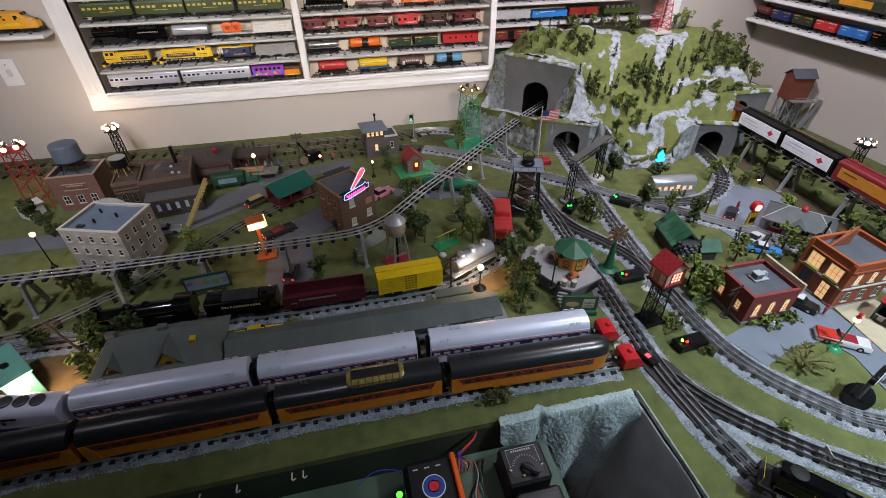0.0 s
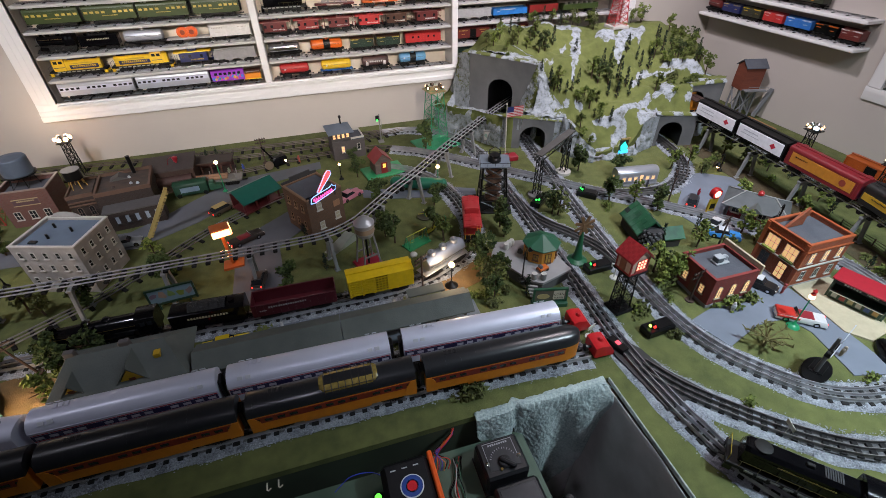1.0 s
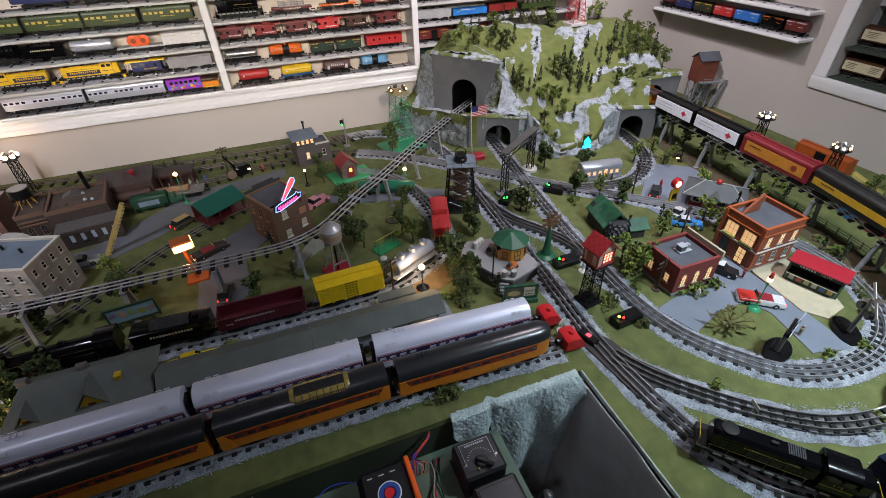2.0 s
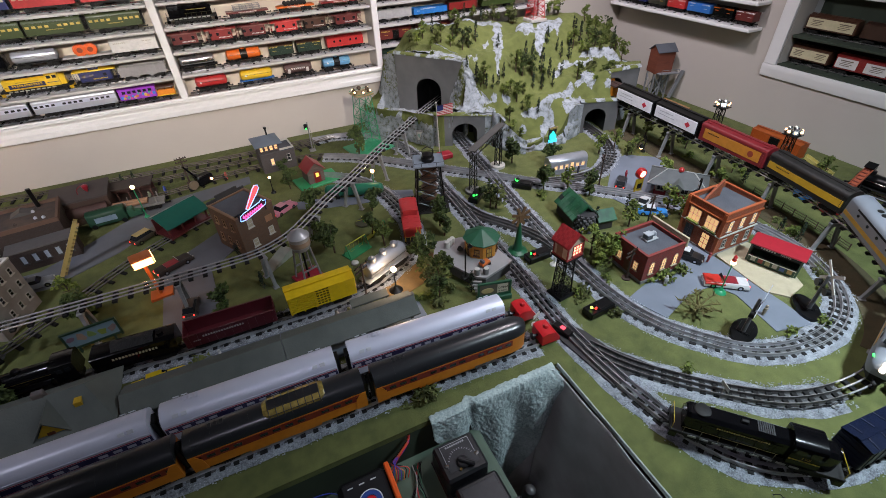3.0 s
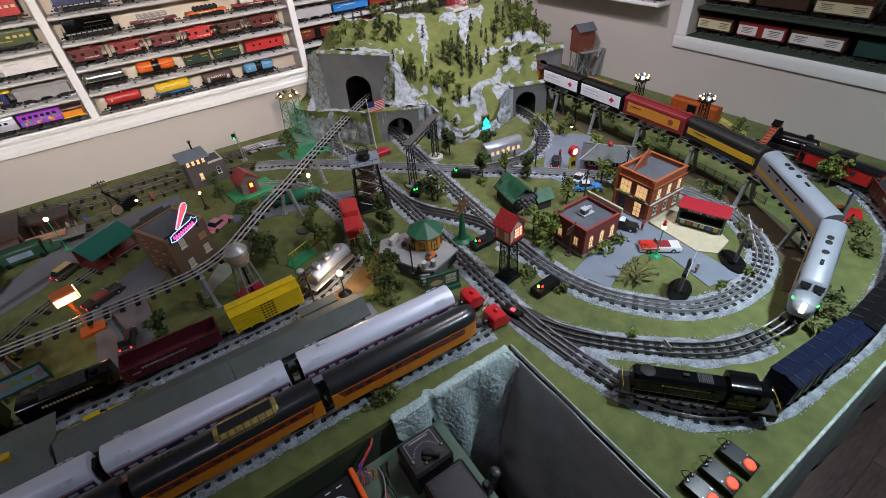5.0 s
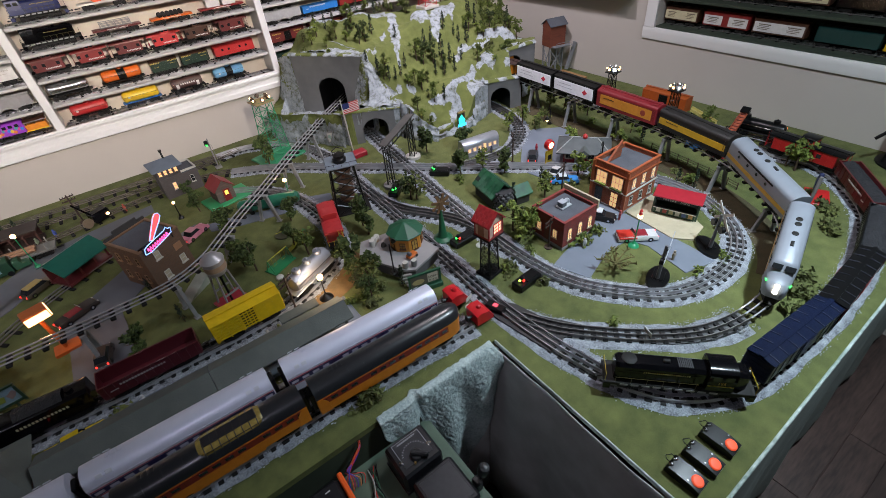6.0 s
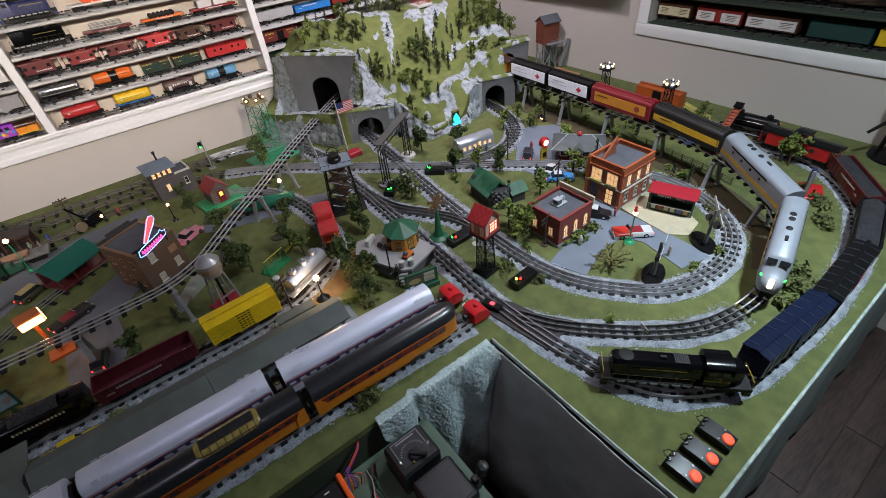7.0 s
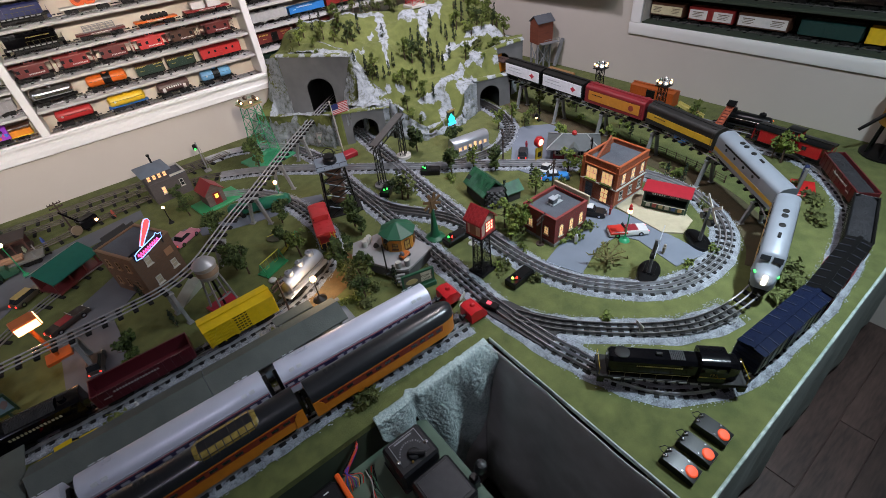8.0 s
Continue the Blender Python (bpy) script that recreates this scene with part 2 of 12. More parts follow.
def at(x, y, z=0.0, turn=0.0):
    return pose(x, y, z, 0, 0, turn)


def smoothstep(a, b, x):
    t = min(1.0, max(0.0, (x - a) / (b - a)))
    return t * t * (3 - 2 * t)


def spline(pts, step=0.01):
    """Catmull-Rom through the points, resampled at even steps: places and headings."""
    pts = [Vector(p) for p in pts]
    pts = [2 * pts[0] - pts[1], *pts, 2 * pts[-1] - pts[-2]]
    fine = []
    for i in range(1, len(pts) - 2):
        p0, p1, p2, p3 = pts[i - 1 : i + 3]
        for k in range(30):
            t = k / 30
            fine.append(0.5 * (2 * p1 + (p2 - p0) * t + (2 * p0 - 5 * p1 + 4 * p2 - p3) * t * t + (3 * p1 - p0 - 3 * p2 + p3) * t**3))
    fine.append(pts[-2])
    out, want, run = [fine[0]], step, 0.0
    for a, b in zip(fine, fine[1:]):
        d = (b - a).length
        while run + d >= want:
            out.append(a.lerp(b, (want - run) / d))
            want += step
        run += d
    return out


# ---- the room ----
def room():
    t = 0.12
    x0, y0 = -3.2, -2.6
    solid("floor", Geo().box(((x0 + WALL_X) / 2, (y0 + WALL_Y) / 2, FLOOR_Z - 0.05), (WALL_X - x0 + 0.3, WALL_Y - y0 + 0.3, 0.1)), FLOOR, None, "dark brown wood plank floor", "floor", kind="structure")
    solid("ceiling", Geo().box(((x0 + WALL_X) / 2, (y0 + WALL_Y) / 2, CEIL_Z + 0.05), (WALL_X - x0 + 0.5, WALL_Y - y0 + 0.5, 0.1)), CEILING, None, "plain unseen ceiling, dark grey to cut bounced light", "ceiling", kind="structure")
    # floor boards beside the table
    board = Geo().box((0, 0, 0.002), (1.2, 0.117, 0.006), ch=0.0015).mesh("floor_board", FLOOR)
    ground = bpy.data.objects["floor"]
    for j in range(14):
        for i in range(2):
            b = part("floor_board", board, None, ground)
            b.location = (0.75 + (0.4 if j % 2 else 0.0) + i * 1.203, -0.10 - j * 0.12, FLOOR_Z)
    # back wall, with the opening of the display niche
    g = Geo()
    h = CEIL_Z - FLOOR_Z
    nx0, nx1, nz0, nz1 = -1.14, 1.75, 0.265, 1.30
    yc = WALL_Y + t / 2
    g.box(((x0 + nx0) / 2, yc, FLOOR_Z + h / 2), (nx0 - x0, t, h))
    g.box(((nx1 + WALL_X) / 2, yc, FLOOR_Z + h / 2), (WALL_X - nx1, t, h))
    g.box(((nx0 + nx1) / 2, yc, (FLOOR_Z + nz0) / 2), (nx1 - nx0, t, nz0 - FLOOR_Z))
    g.box(((nx0 + nx1) / 2, yc, (nz1 + CEIL_Z) / 2), (nx1 - nx0, t, CEIL_Z - nz1))
    solid("wall_north", g, WALLPAINT, None, "beige painted wall behind the layout", "wall", kind="structure")
    solid("niche_back", Geo().box(((nx0 + nx1) / 2, WALL_Y + t + 0.005, (nz0 + nz1) / 2), (nx1 - nx0 + 0.2, 0.01, nz1 - nz0 + 0.2)), NICHE, None, "cream painted back of the display niche", "wall panel", kind="structure")
    # right wall, with the opening of the window niche
    g = Geo()
    wy0, wy1, wz0, wz1 = -1.6, 1.378, 0.305, 1.30
    xc = WALL_X + t / 2
    g.box((xc, (wy1 + WALL_Y + t) / 2, FLOOR_Z + h / 2), (t, WALL_Y + t - wy1, h))
    g.box((xc, (y0 + wy0) / 2, FLOOR_Z + h / 2), (t, wy0 - y0, h))
    g.box((xc, (wy0 + wy1) / 2, (FLOOR_Z + wz0) / 2), (t, wy1 - wy0, wz0 - FLOOR_Z))
    g.box((xc, (wy0 + wy1) / 2, (wz1 + CEIL_Z) / 2), (t, wy1 - wy0, CEIL_Z - wz1))
    solid("wall_east", g, WALLPAINT, None, "beige painted side wall beside the layout", "wall", kind="structure")
    solid("wall_west", Geo().box((x0 - 0.06, (y0 + WALL_Y) / 2, FLOOR_Z + h / 2), (t, WALL_Y - y0 + 0.24, h)), REARWALL, None, "plain unseen wall, dark brown to cut bounced light", "wall", kind="structure")
    solid("wall_south", Geo().box(((x0 + WALL_X) / 2, y0 - 0.06, FLOOR_Z + h / 2), (WALL_X - x0, t, h)), REARWALL, None, "plain unseen wall, dark brown to cut bounced light", "wall", kind="structure")
    # moulded trim round both niches
    prof = [(0, 0), (0.0, 0.078), (-0.012, 0.078), (-0.012, 0.05), (-0.017, 0.045), (-0.017, 0.03), (-0.022, 0.024), (-0.022, 0.004), (-0.014, 0)]
    g = Geo().prism([(WALL_Y - 0.003 + p[0], 0.214 + p[1]) for p in prof], nx0 - 0.085, nx1 + 0.085, 0)
    g.box(((nx0 + nx1) / 2, WALL_Y - 0.006, 0.279), (nx1 - nx0 + 0.0, 0.05, 0.012), ch=0.003)
    solid("trim_north_sill", g, TRIM, None, "white moulded sill trim below the shelves", "trim", kind="structure")
    g = Geo()
    for k, (w, d) in enumerate(((0.085, 0.012), (0.055, 0.019), (0.03, 0.024))):
        g.box((nx0 - w / 2 + 0.0, WALL_Y - 0.003 - d / 2, (0.292 + nz1) / 2 + 0.04), (w, d, nz1 - 0.292 + 0.08), ch=0.002)
        g.box((nx1 + w / 2, WALL_Y - 0.003 - d / 2, (0.292 + nz1) / 2 + 0.04), (w, d, nz1 - 0.292 + 0.08), ch=0.002)
    solid("trim_north_sides", g, TRIM, None, "white moulded upright trim of the niche", "trim", kind="structure")
    g = Geo()
    prof2 = [(0, 0.020), (0.0, 0.078), (-0.011, 0.078), (-0.013, 0.072), (-0.011, 0.052), (-0.009, 0.034), (-0.008, 0.026), (-0.006, 0.020)]
    g.prism([(WALL_X - 0.003 + p[0], 0.234 + p[1]) for p in prof2], wy0, wy1 + 0.062, 1)
    for w, d in ((0.062, 0.009), (0.058, 0.012), (0.052, 0.014)):
        g.box((WALL_X - 0.003 - d / 2, wy1 + w / 2, (0.312 + wz1) / 2 + 0.03), (d, w, wz1 - 0.312 + 0.06), ch=0.002)
    solid("window_1", g, TRIM, None, "white moulded trim round the window niche", "window", kind="structure")
    solid("window_backing", Geo().box((WALL_X + t + 0.065, (wy0 + wy1) / 2, (wz0 + 0.60) / 2), (0.01, wy1 - wy0 + 0.1, 0.62 - wz0)), GREENNICHE, None, "dark green panel at the back of the window niche", "wall panel", kind="structure")
    solid("window_side_return", Geo().box((WALL_X + t + 0.03, wy1 + 0.02, 0.8), (0.08, 0.03, 1.0)), TRIM, None, "white painted window return", "trim", kind="structure")
    solid("window_sill", Geo().box((WALL_X + t / 2 + 0.03, (wy0 + wy1) / 2, 0.312), (t + 0.06, wy1 - wy0, 0.012)), GREENNICHE, None, "dark green painted window sill", "trim", kind="structure")
    g = Geo()
    n = 26
    for i in range(n):
        g.box((WALL_X + t + 0.02, (wy0 + wy1) / 2, 0.61 + i * 0.026), (0.004, wy1 - wy0 + 0.08, 0.026), pose(0, 0, 0, 0, 24, 0))
    solid("window_blind", g, mat("white_blind", (0.7, 0.69, 0.68), 0.5, vary=0.04), None, "closed white slatted blind in the window", "blind", kind="structure")
    # partitions and shelves of the display niche
    for i, x in enumerate((-0.218, 0.756)):
        solid("niche_partition", Geo().box((x, WALL_Y + t / 2 - 0.005, (0.285 + nz1) / 2), (0.032, t + 0.012, nz1 - 0.285), ch=0.003), TRIM, None, "white upright between the shelf bays", "partition", "partitions of the display niche")
    for a, b in ((nx0, -0.234), (-0.202, 0.74), (0.772, nx1)):
        for k in range(9):
            z = 0.385 + 0.1 * k
            solid("niche_shelf", Geo().box(((a + b) / 2, WALL_Y + t / 2 - 0.002, z - 0.006), (b - a - 0.004, t - 0.008, 0.012), ch=0.0015), SHELFGREY, None, "pale grey display shelf with track on it", "shelf", "shelves of the display niche")
    for z in (0.445,):
        solid("window_shelf", Geo().box((WALL_X + t / 2 + 0.03, (wy0 + wy1) / 2, z - 0.006), (t + 0.02, wy1 - wy0 - 0.01, 0.012), ch=0.0015), GREENNICHE, None, "dark green shelf across the window niche", "shelf")
    for z in (0.455, 0.57):
        g = Geo().box((WALL_X - 0.05, 1.985, z - 0.008), (0.10, 0.95, 0.016), ch=0.003)
        solid("wall_shelf", g, TRIM, None, "white wall shelf carrying model wagons", "shelf", "shelves on the side wall")
    g = Geo().box((-1.62, WALL_Y - 0.05, 0.565), (0.76, 0.10, 0.016), ch=0.003)
    solid("wall_shelf", g, TRIM, None, "white wall shelf carrying a yellow diesel", "shelf", "shelves on the back wall")
    # wall socket plate
    ob = thing("socket_plate", at(-1.485, WALL_Y - 0.003, 0.41), "white plastic wall plate with a socket", "wall socket")
    part("plate", Geo().box((0, -0.003, 0), (0.075, 0.006, 0.115), ch=0.002), TRIM, ob)
    part("socket", Geo().box((0, -0.0075, 0.0), (0.02, 0.004, 0.03), ch=0.001), paint(0.6, 0.6, 0.6), ob)
    part("screw", Geo().cyl((0, -0.006, 0.035), (0, -0.008, 0.035), 0.003, n=8), CHROME, ob)
    # assumed recessed ceiling lights, unseen, each swivelled towards the area it brightens
    for (x, y), watts, tint, aim, beam in LIGHT_SPOTS:
        ob = thing("ceiling_light", at(x, y, CEIL_Z), "assumed round white ceiling light, out of view, added to brighten one area", "ceiling light", "ceiling lights")
        part("rim", Geo().lathe([(0.075, -0.010), (0.09, -0.012), (0.095, -0.004), (0.095, 0.0), (0.075, 0.0)], n=24), TRIM, ob)
        part("diffuser", Geo().cyl((0, 0, -0.009), (0, 0, -0.001), 0.075, n=24), glow("light_diffuser", (1.0, 0.95, 0.9), 5), ob)
        lamp = bpy.data.lights.new("area_fill_lamp", "AREA")
        lamp.shape, lamp.size, lamp.energy, lamp.color, lamp.spread = "DISK", 0.12, watts, tint, radians(beam)
        lo = new("area_fill_lamp", lamp)
        lo.matrix_basis = look((x, y, CEIL_Z - 0.05), aim)


room()

# ---- the table ----
PIT_X, PIT_Y, EDGE_Y, LEFT_X = 0.575, 0.587, -0.007, -2.3


def table():
    g = Geo()
    g.prism([(LEFT_X, PIT_Y), (PIT_X, PIT_Y), (PIT_X, EDGE_Y), (WALL_X - 0.004, EDGE_Y), (WALL_X - 0.004, WALL_Y - 0.004), (LEFT_X, WALL_Y - 0.004)], -0.02, 0.0, 2)
    ob = thing("layout_table", at(0, 0, 0), "wide plywood layout table painted grass green", "table", kind="structure")
    part("tabletop", g, GRASS, ob)
    g = Geo().box(((LEFT_X + PIT_X) / 2, PIT_Y + 0.012, -0.085), (PIT_X - LEFT_X - 0.01, 0.02, 0.128))
    part("fascia_board", g, FASCIA, ob, "dark green front board")
    for x, y in ((-2.2, 0.7), (-0.8, 0.7), (0.66, 0.68), (0.66, 0.08), (2.3, 0.08), (2.3, 2.35), (-2.2, 2.35)):
        part("leg", Geo().box((x, y, (FLOOR_Z - 0.02) / 2), (0.07, 0.07, -FLOOR_Z - 0.02), ch=0.004), mat("pine_leg", (0.4, 0.28, 0.15), 0.7, scale=12, stretch=(6, 6, 1)), ob)
    edge = mat("worn_edge_paint", (0.52, 0.60, 0.56), 0.8, color2=(0.22, 0.29, 0.25), scale=70, bump=0.6, bump_scale=200)
    g = Geo().box(((PIT_X + WALL_X) / 2, EDGE_Y - 0.001, -0.004), (WALL_X - PIT_X, 0.007, 0.013), ch=0.002)
    part("edge_strip", g, edge, ob, "worn pale green edge strip")
    g = Geo().box((PIT_X - 0.003, (PIT_Y + EDGE_Y) / 2, -0.005), (0.004, PIT_Y - EDGE_Y, 0.014), ch=0.001)
    part("edge_strip", g, edge, ob, "worn pale green edge strip")


table()


def drape(name, path, top, bottom, folds, depth, material, label, seed=1, lean=0.0, hang=None):
    """Cloth hung along a path of (x, y), with folds that grow downwards. hang(u) gives the lower hem."""
    rnd = random.Random(seed)
    pts = spline([(*p, 0) for p in path], 0.006)
    n, rows = len(pts), 40
    ph = [rnd.uniform(0, 6.28) for _ in range(6)]
    v, f = [], []
    for j in range(rows + 1):
        w = j / rows
        for i, p in enumerate(pts):
            u = i / (n - 1)
            d = (pts[min(i + 1, n - 1)] - pts[max(i - 1, 0)]).normalized()
            side = Vector((d.y, -d.x, 0))
            s = math.sin(u * folds * 6.28 + ph[0] + 0.8 * math.sin(w * 2.2 + ph[1])) + 0.45 * math.sin(u * folds * 15.1 + ph[2] + w)
            low = hang(u) if hang else bottom
            q = p + side * (0.006 + depth * (0.12 + w) * s * 0.5 + lean * w + depth * 0.5 * w)
            v.append((q.x, q.y, top + (low - top) * w))
    for j in range(rows):
        for i in range(n - 1):
            a = j * n + i
            f.append((a, a + 1, a + n + 1, a + n))
    ob = solid(name, Geo().add(v, f), material, None, label, "curtain", smooth=80)
    sol = ob.modifiers.new("thickness", "SOLIDIFY")
    sol.thickness = 0.0015
    return ob


drape("pit_curtain", [(PIT_X - 0.006, PIT_Y - 0.004), (PIT_X - 0.006, 0.3), (PIT_X - 0.006, EDGE_Y + 0.004)], -0.010, -0.78, 1.6, 0.035, CURTAIN, "plain grey cloth curtain hung round the operating pit", 3)
drape("pit_curtain", [(-1.6, PIT_Y + 0.02), (-0.4, PIT_Y + 0.02), (0.3, PIT_Y + 0.02), (PIT_X - 0.008, PIT_Y + 0.02)], -0.145, -0.79, 9.0, 0.03, CURTAIN, "plain grey cloth curtain under the front board", 5)


def draped_cloth():
    """A crinkled cloth laid over the table edge: short at one end, a long point hanging near the corner."""
    hem = [(0.195, -0.055), (0.222, -0.115), (0.250, -0.078), (0.280, -0.092), (0.300, -0.070), (0.325, -0.22), (0.365, -0.36), (0.405, -0.46), (0.432, -0.49), (0.470, -0.385), (0.510, -0.25), (0.536, -0.11), (0.556, -0.03)]
    edge = lambda x: next(z0 + (z1 - z0) * (x - x0) / (x1 - x0) for (x0, z0), (x1, z1) in zip(hem, hem[1:]) if x <= x1 + 1e-6)
    nx, nz = 120, 90
    v, f = [], []
    for j in range(nz + 1):
        w = j / nz
        for i in range(nx + 1):
            x = 0.195 + 0.361 * i / nx
            low = edge(x)
            z = 0.004 + (low - 0.004) * w
            fold = 0.014 * math.sin((x - 0.19) * 58 + 1.5 * z) * smoothstep(0.0, -0.12, z) + 0.020 * math.exp(-((x - 0.302) / 0.012) ** 2)
            crinkle = 0.0030 * noise.noise(Vector((x * 95, z * 95, 2.0))) + 0.0022 * noise.noise(Vector((x * 210, z * 150, 7.0)))
            y = PIT_Y - 0.014 - 0.012 * w + fold * 0.6 + crinkle - 0.03 * smoothstep(0.43, 0.556, x) * smoothstep(0.0, 0.3, w)
            if j < 5:
                y += 0.020 * (1 - j / 5) ** 1.5
                z = 0.006 - 0.010 * (j / 5) ** 2 + crinkle * 0.3
            v.append((x, y, z))
    for j in range(nz):
        for i in range(nx):
            a = j * (nx + 1) + i
            f.append((a, a + 1, a + nx + 2, a + nx + 1))
    ob = solid("pale_cloth", Geo().add(v, f), LACE, None, "pale blue-grey crinkled cloth draped over the table corner", "cloth", smooth=80)
    ob.modifiers.new("thickness", "SOLIDIFY").thickness = 0.0012


draped_cloth()
drape("pale_cloth", [(PIT_X - 0.030, PIT_Y - 0.008), (PIT_X - 0.016, PIT_Y - 0.014), (PIT_X - 0.008, PIT_Y - 0.030)], 0.004, -0.17, 1.0, 0.014, LACE, "narrow pale cloth strip hanging in the table corner", 12)
drape("table_skirt", [(PIT_X, EDGE_Y + 0.003), (1.2, EDGE_Y + 0.003), (1.8, EDGE_Y + 0.002), (WALL_X - 0.01, EDGE_Y + 0.002)], -0.006, -0.76, 5.0, 0.012, mat("dark_skirt_cloth", (0.36, 0.41, 0.37), 0.9, color2=(0.25, 0.29, 0.26), scale=10, bump=0.2, bump_scale=500), "grey-green cloth skirt along the table edge", 7, 0.035)


# ---- track ----
GAUGE = 0.035
RAIL_TOP = 0.017
TRACKS = {
    "inner": [(1.0, 2.1), (0.99, 1.958), (0.95, 1.66), (0.913, 1.387), (0.89, 1.169), (0.874, 0.982), (0.868, 0.812), (0.876, 0.69), (0.899, 0.596), (0.945, 0.508), (1.037, 0.40), (1.131, 0.35), (1.242, 0.332), (1.346, 0.342), (1.435, 0.377), (1.510, 0.441), (1.565, 0.532), (1.595, 0.637), (1.585, 0.773), (1.515, 0.933), (1.435, 1.055), (1.282, 1.224), (1.03, 1.463), (0.887, 1.612), (0.737, 1.761), (0.56, 1.945), (0.402, 2.07), (0.2, 2.16), (-0.1, 2.15), (-0.4, 2.09), (-0.7, 2.07), (-1.1, 2.1)],
    "main": [(0.702, 0.327), (0.684, 0.419), (0.673, 0.506), (0.665, 0.607), (0.664, 0.70), (0.670, 0.813), (0.678, 0.939), (0.684, 1.075), (0.687, 1.219), (0.694, 1.395), (0.701, 1.593), (0.712, 1.752), (0.708, 1.952), (0.660, 2.13), (0.56, 2.27), (0.42, 2.335), (0.25, 2.34), (-0.1, 2.335), (-0.67, 2.35), (-1.1, 2.38), (-1.8, 2.40)],
    "cross": [(0.870, 0.83), (0.871, 0.953), (0.848, 1.084), (0.796, 1.189), (0.735, 1.29), (0.705, 1.40), (0.699, 1.52)],
    "tunnel": [(1.66, 1.90), (1.643, 1.722), (1.609, 1.592), (1.536, 1.471), (1.413, 1.385), (1.30, 1.36), (1.19, 1.375), (1.108, 1.40)],
    "outer": [(0.684, 0.419), (0.702, 0.327), (0.728, 0.255), (0.772, 0.188), (0.835, 0.138), (0.905, 0.108), (1.001, 0.089), (1.13, 0.078), (1.282, 0.07), (1.471, 0.075), (1.666, 0.103), (1.83, 0.155), (1.94, 0.222), (2.03, 0.318), (2.088, 0.426), (2.077, 0.578), (2.073, 0.771), (2.065, 1.042), (2.07, 1.382), (2.075, 1.7), (2.055, 2.1)],
    "orange_siding": [(0.560, 0.672), (0.3, 0.690), (0.103, 0.700), (-0.236, 0.705), (-0.7, 0.708), (-1.5, 0.71)],
    "silver_siding": [(0.560, 0.768), (0.3, 0.789), (0.06, 0.800), (-0.4, 0.806), (-0.9, 0.808), (-1.5, 0.81)],
    "steam": [(-1.6, 1.12), (-1.1, 1.11), (-0.804, 1.10), (-0.528, 1.098), (-0.297, 1.087), (-0.09, 1.084), (0.09, 1.085), (0.20, 1.103), (0.311, 1.153), (0.405, 1.22), (0.455, 1.32), (0.472, 1.455), (0.462, 1.61), (0.42, 1.75), (0.33, 1.88), (0.19, 1.97)],
    "left_branch": [(-1.5, 1.10), (-1.112, 1.146), (-1.038, 1.173), (-0.965, 1.215), (-0.889, 1.266), (-0.808, 1.323), (-0.68, 1.44), (-0.5, 1.62), (-0.3, 1.76), (-0.1, 1.86)],
    "back_second": [(-1.8, 2.30), (-1.1, 2.28), (-0.6, 2.25), (-0.2, 2.25), (0.15, 2.27), (0.42, 2.335)],
}
ELEV_LEFT = [(-1.9, 1.30, 0.116), (-1.5, 1.29, 0.116), (-1.1, 1.28, 0.116), (-0.8, 1.272, 0.116), (-0.5, 1.272, 0.116), (-0.2, 1.275, 0.116), (-0.07, 1.288, 0.116), (0.03, 1.34, 0.116), (0.112, 1.42, 0.117), (0.20, 1.51, 0.118), (0.323, 1.622, 0.12), (0.524, 1.826, 0.12), (0.77, 2.059, 0.12), (0.93, 2.20, 0.12), (1.05, 2.30, 0.12)]
ELEV_RIGHT = [(1.79, 1.95, 0.12), (1.775, 1.70, 0.12), (1.757, 1.35, 0.12), (1.74, 1.10, 0.12), (1.725, 0.86, 0.119), (1.695, 0.66, 0.115), (1.64, 0.49, 0.105), (1.56, 0.36, 0.088), (1.46, 0.265, 0.068), (1.34, 0.212, 0.048), (1.22, 0.192, 0.030), (1.12, 0.200, 0.018), (1.03, 0.225, 0.010), (0.96, 0.262, 0.006), (0.88, 0.33, 0.0), (0.80, 0.41, 0.0), (0.725, 0.50, 0.0), (0.672, 0.60, 0.0)]
LINES = {k: spline([(x, y, 0.0) for x, y in pts]) for k, pts in TRACKS.items()}
LINES["elev_left"], LINES["elev_right"] = spline(ELEV_LEFT), spline(ELEV_RIGHT)


def side_of(pts, i):
    d = pts[min(i + 1, len(pts) - 1)] - pts[max(i - 1, 0)]
    d.z = 0
    d.normalize()
    return d, Vector((-d.y, d.x, 0))


def sweep(pts, outline):
    """A strip with the cross-section outline of (across, up), along the path."""
    g, n, v = Geo(), len(outline), []
    for i, p in enumerate(pts):
        _, s = side_of(pts, i)
        v += [(p.x + s.x * a, p.y + s.y * a, p.z + b) for a, b in outline]
    f = [(i * n + k, i * n + (k + 1) % n, (i + 1) * n + (k + 1) % n, (i + 1) * n + k) for i in range(len(pts) - 1) for k in range(n)]
    f += [tuple(range(n - 1, -1, -1)), tuple(range((len(pts) - 1) * n, len(pts) * n))]
    return g.add(v, f)


def rail_outline(c):
    half = [(0.0020, 0.006), (0.0019, 0.007), (0.0008, 0.0085), (0.0007, 0.014), (0.0013, 0.0155), (0.0008, 0.017)]
    return [(c - x, z) for x, z in half] + [(c + x, z) for x, z in reversed(half)]


def tube_outline(c):
    return [(c + 0.0025 * math.cos(t), 0.0145 + 0.0025 * math.sin(t)) for t in [k * math.pi / 4 for k in range(8)]]


TIE_MESH = Geo().box((0, 0, 0.003), (0.012, 0.058, 0.0065), ch=0.001).mesh("tie", TIE)
METAL_TIE = Geo().box((0, 0, 0.003), (0.017, 0.058, 0.0065), ch=0.001).mesh("tie", TIE)
